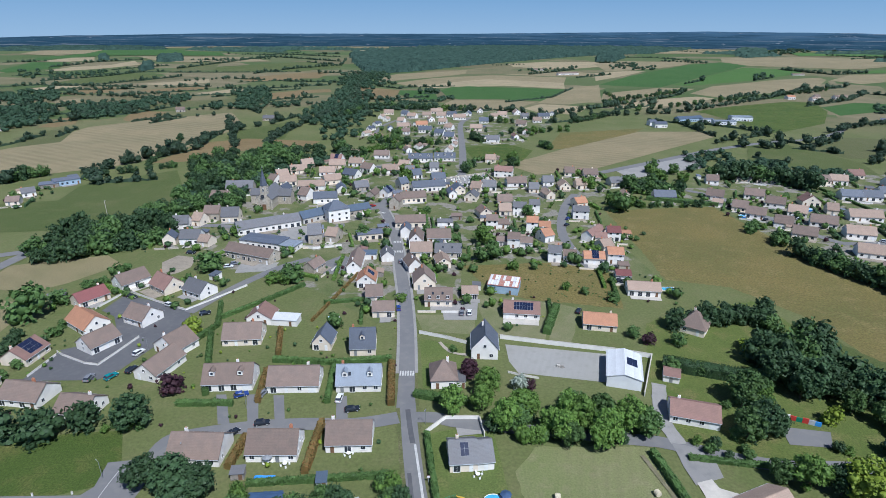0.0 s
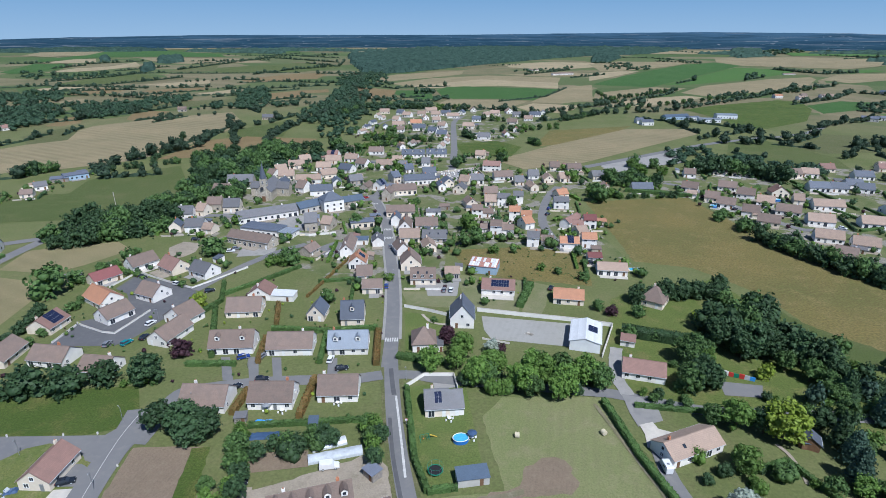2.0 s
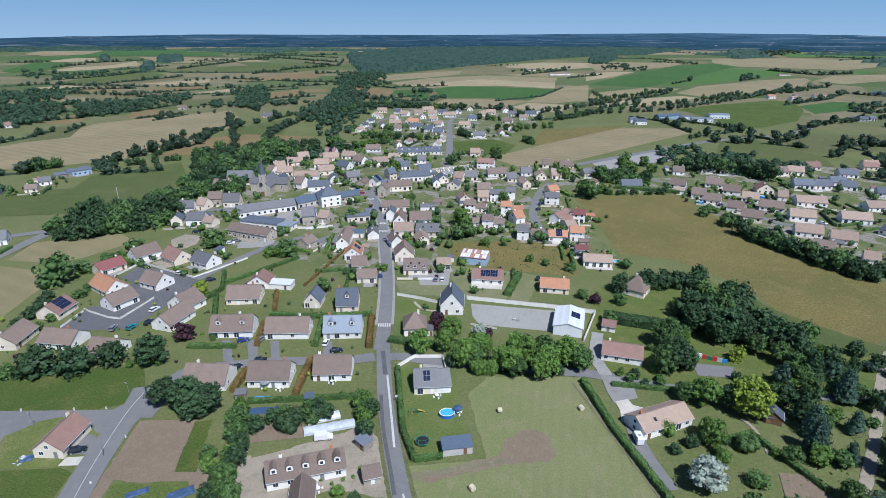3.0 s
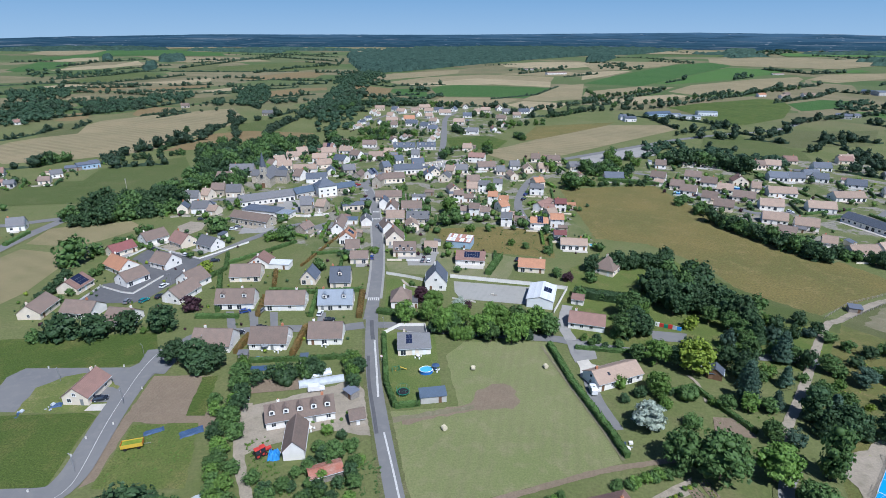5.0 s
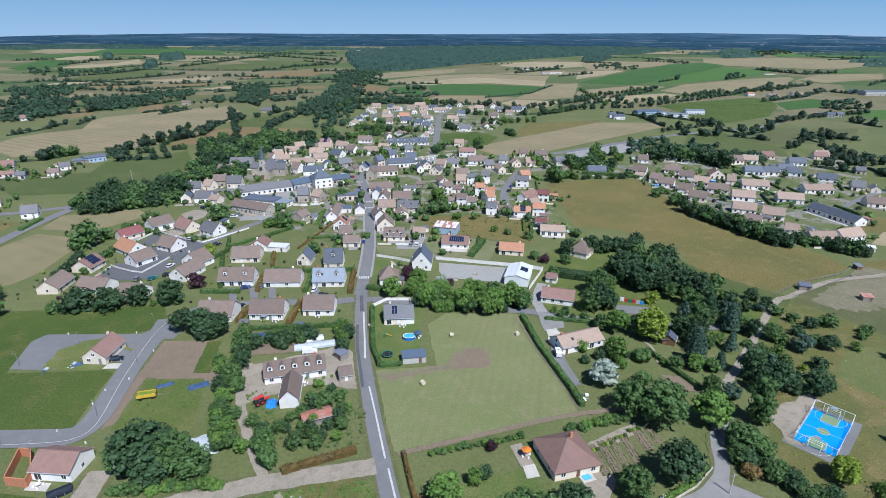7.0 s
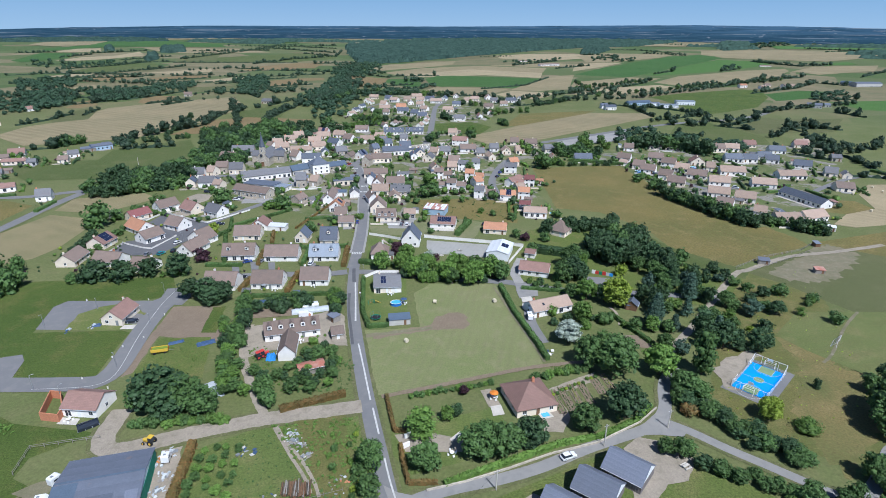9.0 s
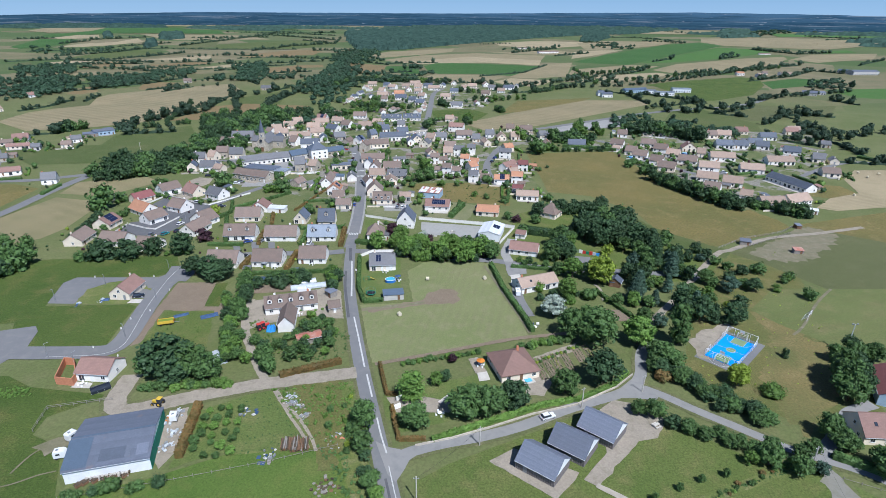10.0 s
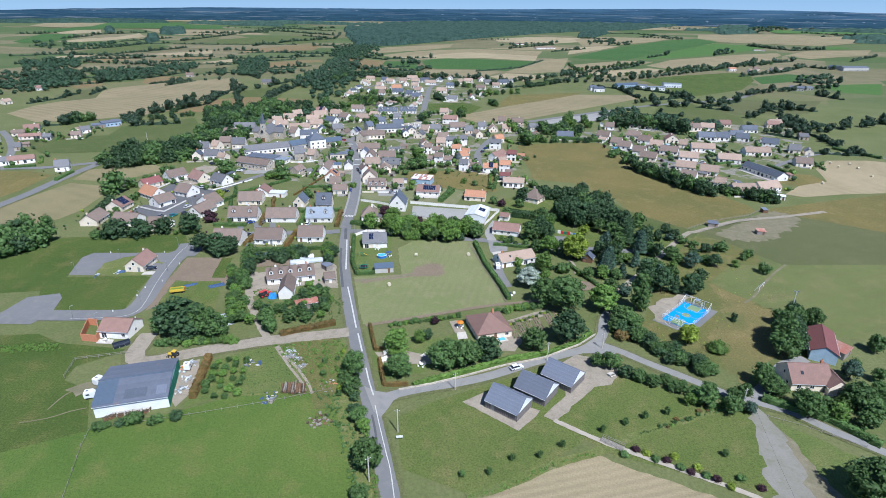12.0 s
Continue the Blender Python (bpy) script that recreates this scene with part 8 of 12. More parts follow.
house(-20.2, 449.0, 0, 19.5, 8.5, 2.9, 38, "slate", "render_white", extras="DDD")
house(-0.3, 451.8, 0, 17.1, 8.5, 2.9, 38, "slate", "render_white", extras="DDD")
house(2.2, 484.8, -15, 6.0, 10.5, 2.9, 38, "tile_tan", "render_white", ridge="d")
house(6.8, 506.9, -15, 5.0, 10.5, 2.9, 38, "tile_tan", "render_white", ridge="d", chimney=1)
house(7.9, 530.7, -10, 5.0, 10.5, 2.9, 38, "tile_tan", "render_white", ridge="d", chimney=1)
house(-53.2, 460.3, 0, 12.9, 8.5, 2.9, 38, "tile_brown", "render_white")
house(-77.3, 464.7, 0, 9.5, 8.5, 2.9, 38, "tile_tan", "render_white")
house(-70.8, 430.7, -10, 10.9, 8.5, 2.9, 38, "tile_tan", "render_white")
house(-60.6, 413.0, -30, 9.7, 8.5, 2.9, 38, "tile_brown", "render_white")
house(-40.8, 408.4, 8, 11.5, 8.5, 2.9, 38, "tile_tan", "render_white")
house(-32.6, 422.9, -15, 8.2, 8.5, 2.9, 38, "tile_tan", "render_cream")
house(-26.2, 404.3, 0, 7.1, 8.5, 2.9, 38, "slate_grey", "render_white")
house(-19.7, 393.9, 25, 7.0, 8.5, 2.9, 38, "slate", "render_white")
house(-8.4, 416.6, 0, 6.8, 8.5, 2.9, 38, "slate_grey", "render_white")
house(36.5, 446.0, -10, 8.3, 8.5, 2.9, 38, "tile_tan", "render_cream")
house(42.3, 398.7, -12, 13.3, 9, 4.6, 32, "tile_red", "render_white", extras="T", chimney=1)
house(49.5, 371.9, 8, 13.8, 8.5, 2.9, 38, "tile_brown", "render_white")
house(58.9, 357.0, 0, 6.4, 8.5, 2.9, 38, "slate_grey", "render_cream")
house(67.5, 342.5, 15, 6.0, 10.5, 2.9, 38, "tile_tan", "render_cream", ridge="d")
house(71.5, 375.1, 0, 7.5, 8.5, 2.9, 38, "slate_grey", "render_white")
house(-26.6, 362.9, 35, 6.2, 8, 4.6, 40, "slate", "render_cream", extras="T", chimney=1)
house(-10.3, 359.0, 14, 21.9, 8, 3.6, 38, "slate", "render_white")
house(-4.2, 383.0, 10, 9.7, 8.5, 2.9, 38, "slate", "render_white")
house(9.7, 353.4, 10, 7.4, 10.5, 2.9, 38, "slate", "render_cream", ridge="d")
house(5.1, 344.2, 10, 5.0, 10.5, 2.9, 38, "slate", "render_white", ridge="d", chimney=1)
house(15.8, 336.0, -15, 7.8, 9, 3.2, 36, "slate_grey", "render_cream", ridge="d")
house(19.8, 358.6, -20, 7.1, 8.5, 2.9, 38, "tile_tan", "render_cream")
house(29.1, 361.5, 5, 10.6, 8.5, 2.9, 38, "slate_grey", "render_white")
house(-30.3, 318.8, -10, 6.0, 9, 5.0, 44, "tile_brown", "stone_wall", ridge="d")
house(-19.3, 333.2, 14, 15.8, 8, 3.2, 38, "tile_brown", "render_cream")
house(-54.8, 359.4, 25, 9.3, 8.5, 2.9, 38, "slate_grey", "stone_wall")
house(-47.5, 340.6, -15, 6.0, 10.5, 2.9, 38, "tile_brown", "stone_wall", ridge="d")
house(-39.5, 345.4, -25, 6.0, 9, 3.2, 40, "slate", "render_white", ridge="d", extras="P", cols=(3, 3))
house(36.8, 327.5, 0, 8.9, 8.5, 2.9, 38, "tile_brown", "render_cream")
house(-18.6, 285.9, 6, 16.5, 8, 3.2, 36, "tile_brown", "render_cream")
house(-20.3, 269.9, 0, 5.0, 8, 4.2, 42, "slate", "render_white", ridge="d", chimney=1)
house(-14.1, 254.8, 0, 6.7, 12, 4.4, 46, "tile_brown", "render_white", ridge="d")
house(-2.9, 262.5, 2, 12.1, 8.5, 2.9, 38, "tile_brown", "render_white")
house(-11.0, 243.6, 2, 10.2, 8.5, 2.9, 38, "tile_tan", "render_cream")
house(1.6, 243.0, -2, 12.6, 8, 3.0, 36, "slate_grey", "stone_wall", extras="SSS")
house(-0.3, 230.3, 10, 6.4, 9, 3.0, 34, "tile_tan", "render_cream", ridge="d")
house(-12.9, 225.9, 20, 6.0, 9, 3.4, 44, "tile_brown", "render_white", ridge="d")
house(0.2, 288.0, 2, 8.5, 6, 2.6, 14, "slate_grey", "render_white")
house(23.5, 302.5, 15, 6.9, 9, 3.6, 36, "tile_brown", "render_cream", ridge="d")
house(25.5, 284.0, -3, 6.2, 8, 5.0, 28, "tile_brown", "render_white", extras="T", chimney=1)
house(31.8, 285.1, -3, 6.0, 7, 2.7, 28, "tile_brown", "render_white")
house(35.1, 308.1, 0, 7.1, 8.5, 2.9, 38, "tile_tan", "render_cream")
house(43.2, 308.4, -5, 7.8, 8, 5.0, 28, "slate_grey", "render_white", extras="T", chimney=1)
house(52.7, 313.5, -5, 6.1, 8, 5.0, 28, "slate_grey", "render_white", extras="T", chimney=1)
house(46.6, 281.3, -8, 6.0, 8, 5.0, 28, "tile_orange", "render_white", extras="T", chimney=1)
house(53.5, 281.4, -8, 6.0, 7, 2.7, 28, "tile_orange", "render_white")
house(33.8, 255.7, -8, 6.0, 8, 5.0, 28, "tile_brown", "render_white", extras="T", chimney=1)
house(40.3, 256.7, -8, 6.0, 7, 2.7, 28, "tile_brown", "render_white")
house(28.3, 259.3, -8, 5.0, 6, 2.5, 28, "tile_brown", "render_white", chimney=0)
house(53.2, 264.9, 28, 6.0, 8, 3.6, 34, "tile_orange", "render_white")
house(50.8, 238.0, -8, 6.0, 8, 5.0, 28, "slate_grey", "render_white", extras="T", chimney=1)
house(58.3, 239.7, -8, 6.0, 7, 2.7, 28, "tile_brown", "render_white")
house(83.2, 323.6, 20, 7.3, 8, 3.4, 32, "tile_orange", "render_cream")
house(77.3, 301.8, -6, 8.9, 8, 4.8, 28, "slate_grey", "render_white", extras="T", chimney=1)
house(72.1, 266.4, -40, 6.0, 14, 3.6, 36, "tile_red", "render_white", ridge="d")
house(79.2, 264.6, -6, 6.0, 7, 2.7, 26, "tile_red", "render_cream")
house(86.2, 266.6, -6, 6.7, 8, 4.8, 28, "tile_maroon", "render_white", extras="T", chimney=1)
house(79.5, 251.3, 20, 6.0, 8, 3.2, 32, "tile_tan", "render_cream")
house(68.7, 235.8, -6, 9.5, 8, 3.0, 28, "tile_orange", "render_white", extras="P", cols=(3, 3))
house(78.6, 236.7, -6, 7.2, 8, 4.8, 28, "tile_orange", "render_white", extras="T", chimney=1)
house(94.0, 271.4, 0, 5.0, 5, 2.5, 24, "tile_orange", "render_cream", chimney=0)
house(115.9, 341.3, 0, 5.0, 10.5, 2.9, 38, "tile_tan", "render_cream", ridge="d", chimney=1)
house(92.8, 367.3, 5, 7.5, 8.5, 2.9, 38, "tile_tan", "render_cream")
house(80.8, 363.7, 0, 7.3, 10.5, 2.9, 38, "tile_tan", "render_cream", ridge="d")
house(120.0, 374.8, 10, 11.1, 9, 2.8, 34, "slate_grey", "render_cream")
house(91.8, 402.8, -5, 7.3, 8.5, 2.9, 38, "tile_brown", "render_cream")
house(106.1, 397.1, 0, 10.5, 8.5, 2.9, 38, "tile_brown", "render_cream")
house(-88.7, 443.6, -10, 9.7, 9, 3.0, 36, "tile_red", "render_white", extras="P", cols=(3, 3))
house(-106.2, 426.4, 28, 9.2, 8.5, 2.9, 38, "tile_tan", "render_cream")
house(-108.5, 405.8, 18, 12.2, 8.5, 2.9, 38, "tile_tan", "render_cream")
house(-116.0, 390.7, 28, 8.7, 8.5, 2.9, 38, "tile_tan", "render_white")
house(-121.2, 376.2, -30, 6.7, 8.5, 2.9, 38, "tile_brown", "render_white")
house(-107.9, 372.6, 10, 11.1, 8.5, 2.9, 38, "tile_tan", "render_cream")
house(-89.5, 361.2, 4, 17.6, 8, 3.0, 34, "tile_tan", "render_white")
house(-86.5, 399.6, 5, 11.6, 8.5, 2.9, 38, "tile_tan", "render_white")
house(-83.6, 423.8, 5, 12.3, 8.5, 2.9, 38, "tile_tan", "render_cream")
house(-76.8, 376.0, 28, 12.2, 9, 3.2, 36, "tile_tan", "render_cream")
house(-69.9, 393.7, -28, 11.2, 8.5, 2.9, 38, "slate", "render_white")
house(-67.6, 353.8, 15, 6.0, 10.5, 2.9, 38, "slate", "render_white", ridge="d")
house(-90.0, 337.6, -28, 7.3, 9, 3.4, 42, "tile_brown", "render_white")
house(-106.2, 348.5, -15, 6.0, 9, 3.6, 42, "slate", "render_white", ridge="d")
house(-73.8, 330.6, 10, 14.6, 8, 3.4, 38, "slate", "render_white")
house(-134.1, 351.1, 5, 17.4, 9, 3.8, 42, "slate_grey", "stone_wall")
house(-138.2, 325.3, -10, 11.2, 9, 4.4, 40, "tile_brown", "render_cream", extras="T", chimney=1)
house(-130.8, 296.1, 0, 8.6, 8, 4.4, 40, "tile_brown", "stone_wall")
house(-119.4, 293.1, 5, 9.4, 9, 3.6, 42, "slate_grey", "render_cream")
house(-140.3, 278.8, 10, 7.9, 8, 3.8, 42, "slate_grey", "render_white")
house(-135.6, 286.4, -15, 6.0, 8, 3.4, 40, "tile_tan", "render_cream")
house(-126.8, 258.1, 5, 9.7, 9, 3.4, 36, "slate_grey", "render_white")
house(-136.5, 257.2, 10, 6.0, 7, 3.6, 42, "slate", "render_cream", ridge="d")
house(-119.3, 255.7, -15, 6.0, 7, 2.8, 34, "tile_tan", "render_cream")
house(-64.9, 261.0, 12, 6.7, 10, 5.0, 38, "slate_grey", "stone_wall")
house(-57.6, 263.0, -15, 6.0, 8, 3.6, 38, "tile_tan", "stone_wall")

# eastern estate
house(218.9, 193.3, 2.3, 14.1, 9.0, 2.7, 34, "tile_tan", "render_cream", extras="G")
house(237.0, 198.5, 18.7, 15.8, 9.0, 2.7, 36, "tile_tan", "render_white")
house(248.3, 236.2, -72.7, 30.7, 9.0, 3.0, 30, "slate", "render_white", chimney=0)
house(292.8, 259.1, -12.9, 11.1, 9.0, 2.7, 34, "tile_brown", "render_cream")
house(346.3, 399.9, -10.8, 10.7, 8.0, 3.0, 36, "tile_red", "render_cream")
house(344.2, 347.3, -14.1, 7.3, 8.0, 3.0, 30, "slate_grey", "stone_wall")
shed(234.7, 183.4, -26.1, 4.3, 3.5, 2.2, 0.3, "sheet_white", "wall_white")
house(139.0, 339.1, -4, 13.6, 8.5, 2.9, 38, "slate", "render_cream")
house(171.1, 342.2, -28, 10.3, 8.5, 2.9, 38, "tile_brown", "render_white")
house(167.1, 329.0, -28, 6.0, 6, 2.4, 30, "tile_tan", "render_white")
house(175.1, 317.7, -28, 8.6, 8.5, 2.9, 38, "tile_brown", "render_cream")
house(177.6, 304.5, -30, 10.4, 8.5, 2.9, 38, "tile_brown", "render_white")
house(184.7, 288.5, -28, 9.1, 8.5, 2.9, 38, "tile_brown", "render_white")
house(185.3, 270.3, -28, 11.2, 8.5, 2.9, 38, "tile_brown", "render_cream")
house(197.3, 344.1, -25, 11.4, 8.5, 2.9, 38, "tile_brown", "render_white")
house(200.8, 326.1, -28, 10.5, 8.5, 2.9, 38, "tile_brown", "render_white")
house(204.0, 308.4, -28, 9.8, 8.5, 2.9, 38, "tile_tan", "render_white")
house(207.2, 289.4, -28, 12.9, 8.5, 2.9, 38, "tile_brown", "render_white")
house(225.3, 329.6, -10, 10.5, 9, 3.0, 36, "tile_red", "render_cream", ridge="d")
house(227.5, 312.8, -20, 6.0, 8.5, 2.9, 38, "tile_tan", "render_cream")
house(238.5, 300.1, -10, 17.4, 8.5, 2.9, 38, "tile_tan", "render_white")
house(215.5, 271.3, -18, 13.3, 8.5, 2.9, 38, "tile_tan", "render_white")
house(202.5, 244.3, -22, 12.9, 8.5, 2.9, 38, "tile_tan", "render_white")
house(194.6, 220.7, -35, 9.2, 8.5, 2.9, 38, "tile_brown", "render_white")
house(214.1, 234.1, -25, 11.6, 8.5, 2.9, 38, "tile_tan", "render_white")
house(243.4, 266.8, -15, 15.2, 8.5, 2.9, 38, "tile_tan", "render_white")
house(259.4, 342.7, -8, 12.8, 8.5, 2.9, 38, "slate", "render_white")
house(272.0, 341.6, -12, 10.8, 8.5, 2.9, 38, "slate", "render_white")
house(288.5, 350.5, -8, 10.7, 8.5, 2.9, 38, "slate", "render_white")
house(287.9, 339.4, -20, 9.9, 8.5, 2.9, 38, "slate", "render_white")
house(311.8, 374.7, -8, 13.1, 8.5, 2.9, 38, "slate", "render_white")
house(266.1, 381.9, 0, 10.1, 8.5, 2.9, 38, "tile_brown", "render_cream")
house(277.2, 383.3, -20, 11.3, 8.5, 2.9, 38, "tile_tan", "render_white")
house(300.7, 399.0, -5, 10.7, 8.5, 2.9, 38, "tile_red", "render_cream")
house(227.3, 384.3, -20, 13.1, 8.5, 2.9, 38, "tile_brown", "render_cream")
house(213.1, 388.5, -8, 10.1, 8.5, 2.9, 38, "tile_brown", "render_cream")
house(187.4, 381.2, -15, 8.2, 8.5, 2.9, 38, "tile_brown", "render_white")
house(276.6, 290.5, 0, 19.5, 9, 2.7, 34, "tile_tan", "render_white")
house(301.8, 322.1, -25, 11.8, 9, 2.7, 36, "slate", "render_white")
house(308.0, 298.2, -25, 8.1, 9, 3.0, 38, "slate_grey", "render_cream")
house(316.3, 292.9, -20, 6.0, 8, 2.7, 36, "slate_grey", "render_cream", ridge="d")
house(209.5, 207.9, -30, 6.6, 8, 2.7, 34, "tile_tan", "render_white")
house(354.3, 409.9, -5, 11.1, 8, 2.7, 34, "tile_tan", "render_cream")

# farms and houses west of the village
house(-309.9, 340.6, 27.3, 11.2, 9.0, 3.0, 36, "tile_red", "render_white")
house(-294.5, 315.5, 18.4, 15.7, 6.0, 2.6, 30, "tile_red", "render_cream")
house(-311.9, 327.2, 31.3, 9.2, 6.0, 2.6, 34, "tile_brown", "render_cream")
house(-279.3, 313.2, 22.3, 6.2, 6.0, 2.8, 34, "slate_grey", "render_grey")
house(-278.6, 279.1, 25.7, 4.6, 6.0, 2.8, 40, "slate_grey", "stone_wall")
house(-250.3, 243.2, 31.8, 15.3, 6.0, 2.8, 36, "tile_red", "render_white")
house(-260.1, 236.9, 42.1, 6.8, 6.0, 3.0, 36, "slate_grey", "render_white")
house(-211.7, 225.8, 21.7, 8.3, 7.0, 3.2, 46, "slate_grey", "render_white")
house(-261.8, 322.5, 20.1, 7.3, 7.0, 2.6, 34, "tile_brown", "render_cream")
house(-264.4, 341.0, 40.3, 7.5, 7.0, 3.0, 36, "slate_grey", "render_white")
house(-258.4, 370.2, 43.8, 15.6, 9.0, 3.6, 16, "sheet_grey", "render_blue", chimney=0, name="barn", label="blue sheet farm shed with a grey roof")
shed(-266.0, 362.2, 29.3, 11.3, 7.0, 2.6, 0.6, "sheet_grey", "wood_grey")
house(-429.5, 478.8, 65.1, 8.5, 7.0, 3.0, 36, "tile_tan", "render_cream")
house(-311.2, 299.6, 23.8, 5.5, 8.0, 4.0, 40, "slate_grey", "render_white")
house(-463.8, 581.6, 65.9, 9.1, 8.0, 3.0, 34, "tile_red", "render_white")

# near buildings at the southern edge
house(-88.8, 78.8, -2.4, 7.6, 11.0, 2.7, 38, "tile_red", "render_cream", ridge="d")
house(-70.1, 29.1, -4.3, 10.2, 8.5, 2.8, 30, "tile_red", "render_white", chimney=0)
hangar = house(-45.2, -6.9, 15.7, 18.3, 18.4, 3.6, 11, "hangar_sheet", "steel_white", name="hangar", chimney=0, wins=False, label="large farm hangar with a blue-grey sheet roof")
hangar_roof(hangar)
house(55.9, 31.8, 15.9, 12.0, 12.5, 2.5, 32, "tile_red", "render_cream", hip=True)
house(54.5, -5.9, -36.4, 10.2, 8.3, 2.7, 36, "sheet_grey", "timber_grey", name="pavilion", chimney=0, wins=False, label="grey timber pavilion with a steep dark metal roof")
house(63.1, 0.4, -36.6, 9.7, 8.4, 2.7, 36, "sheet_grey", "timber_grey", name="pavilion", chimney=0, wins=False, label="grey timber pavilion with a steep dark metal roof")
house(71.7, 6.5, -39.2, 9.8, 8.5, 2.7, 36, "sheet_grey", "timber_grey", name="pavilion", chimney=0, wins=False, label="grey timber pavilion with a steep dark metal roof")
house(158.3, 20.6, -26.8, 7.4, 15.5, 3.6, 28, "tile_maroon", "render_blue", ridge="d", name="barn", chimney=0, wins=False, label="blue-grey barn with a maroon sheet roof")
house(146.0, 6.0, -3, 11.5, 9.5, 2.7, 38, "tile_red", "render_cream", extras="S")
house(152.6, 4.0, -3, 5.6, 9.0, 2.7, 40, "tile_red", "render_cream", ridge="d", chimney=0, name="house", label="gabled wing of the cream house with a red tiled roof")
shed(100.9, 93.6, -8.8, 3.7, 3.0, 2.0, 0.5, "zinc_blue", "wood_brown")

# trees
tree(124.8, 144.8, 11.8, 11.2, "leaf_dark")
tree(122.2, 134.1, 13.0, 12.3, "leaf_dark")
tree(126.2, 129.9, 12.7, 12.0, "leaf_dark")
tree(126.6, 123.4, 9.8, 9.3, "leaf_dark")
tree(114.7, 136.9, 11.3, 10.7, "leaf_dark")
tree(136.8, 138.3, 9.5, 9.0, "leaf_oak")
tree(119.4, 124.1, 8.8, 8.3, "leaf_oak")
tree(114.9, 129.6, 8.0, 7.6, "leaf_oak")
tree(121.0, 113.6, 7.3, 6.9, "leaf_oak")
tree(119.1, 149.2, 12.8, 12.2, "leaf_dark")
tree(126.2, 164.7, 13.0, 12.3, "leaf_dark")
tree(98.3, 186.4, 8.1, 7.7, "leaf_dark")
tree(104.3, 185.1, 8.6, 8.1, "leaf_dark")
tree(109.4, 183.2, 8.5, 8.1, "leaf_dark")
tree(114.1, 180.5, 9.3, 8.9, "leaf_dark")
tree(117.1, 175.5, 8.2, 7.8, "leaf_oak")
tree(80.0, 165.8, 6.6, 6.2, "leaf_oak")
tree(70.2, 166.5, 5.7, 5.4, "leaf_purple")
tree(66.2, 170.7, 5.8, 5.5, "leaf_oak")
tree(101.8, 162.5, 7.3, 5.5, "leaf_yellow", "bush")
tree(71.5, 149.7, 6.5, 6.2, "leaf_oak")
tree(79.9, 148.9, 6.1, 4.5, "leaf_oak", "bush")
tree(89.9, 126.2, 5.4, 5.1, "leaf_oak")
tree(90.3, 134.2, 6.3, 6.0, "leaf_oak")
tree(123.9, 114.0, 7.6, 10.2, "leaf_dark", "cone")
tree(136.9, 129.2, 6.0, 4.7, "leaf_fresh")
tree(139.9, 118.6, 4.5, 7.6, "leaf_dark", "column")
tree(131.1, 104.4, 7.6, 6.0, "leaf_oak")
tree(115.2, 100.7, 6.0, 8.1, "leaf_dark", "cone")
tree(118.5, 95.6, 6.6, 5.1, "leaf_fresh")
tree(109.5, 95.5, 6.6, 8.8, "leaf_dark", "cone")
tree(105.2, 81.8, 7.8, 10.5, "leaf_bluegreen", "cone")
tree(97.7, 78.9, 6.3, 4.9, "leaf_oak")
tree(109.2, 77.6, 6.3, 4.9, "leaf_oak")
tree(120.6, 89.9, 5.3, 7.2, "leaf_bluegreen", "cone")
tree(94.8, 81.2, 3.1, 2.3, "leaf_fresh", "bush")
tree(88.5, 83.3, 6.5, 4.9, "leaf_oak", "bush")
tree(85.0, 71.1, 6.1, 4.6, "leaf_oak", "bush")
tree(151.0, 116.4, 6.1, 4.7, "leaf_oak")
tree(138.6, 97.7, 8.5, 6.6, "leaf_oak")
tree(154.0, 111.0, 5.9, 4.6, "leaf_oak")
tree(157.9, 106.3, 6.9, 5.4, "leaf_dark")
tree(145.0, 90.3, 8.9, 6.9, "leaf_bluegreen")
tree(135.8, 88.4, 5.6, 4.4, "leaf_fresh")
tree(124.9, 80.8, 8.4, 6.6, "leaf_oak")
tree(124.4, 73.6, 6.5, 8.7, "leaf_bluegreen", "cone")
tree(118.1, 67.2, 6.5, 8.8, "leaf_dark", "cone")
tree(155.0, 91.0, 7.8, 6.1, "leaf_dark")
tree(138.9, 78.8, 3.3, 2.5, "leaf_yellow", "bush")
tree(165.2, 107.7, 7.8, 6.1, "leaf_oak")
tree(144.5, 79.7, 6.7, 5.2, "leaf_dark")
tree(128.5, 66.4, 5.6, 7.5, "leaf_dark", "cone")
tree(132.7, 79.6, 6.7, 5.2, "leaf_oak")
tree(152.8, 95.2, 6.2, 4.8, "leaf_oak")
tree(150.4, 101.2, 6.4, 5.0, "leaf_dark")
tree(140.9, 95.1, 6.2, 4.8, "leaf_oak")
tree(128.1, 92.9, 4.3, 3.3, "leaf_oak", "bush")
tree(111.5, 78.3, 5.0, 6.7, "leaf_bluegreen", "cone")
tree(113.8, 91.6, 6.1, 4.8, "leaf_oak")
tree(-46.0, 92.0, 7.8, 6.1, "leaf_oak")
tree(-41.6, 82.5, 5.2, 4.1, "leaf_oak")
tree(-43.8, 78.9, 4.5, 3.5, "leaf_dark")
tree(-42.4, 69.0, 5.4, 4.2, "leaf_fresh")
tree(-38.8, 64.8, 4.7, 3.7, "leaf_oak")
tree(-39.8, 59.5, 6.2, 4.8, "leaf_fresh")
tree(-38.6, 53.9, 6.0, 4.7, "leaf_oak")
tree(-34.7, 52.6, 5.1, 4.0, "leaf_oak")
tree(-34.5, 47.3, 5.7, 4.5, "leaf_fresh")
tree(-37.4, 45.5, 4.7, 3.6, "leaf_oak")
tree(-31.8, 41.5, 6.0, 4.6, "leaf_oak")
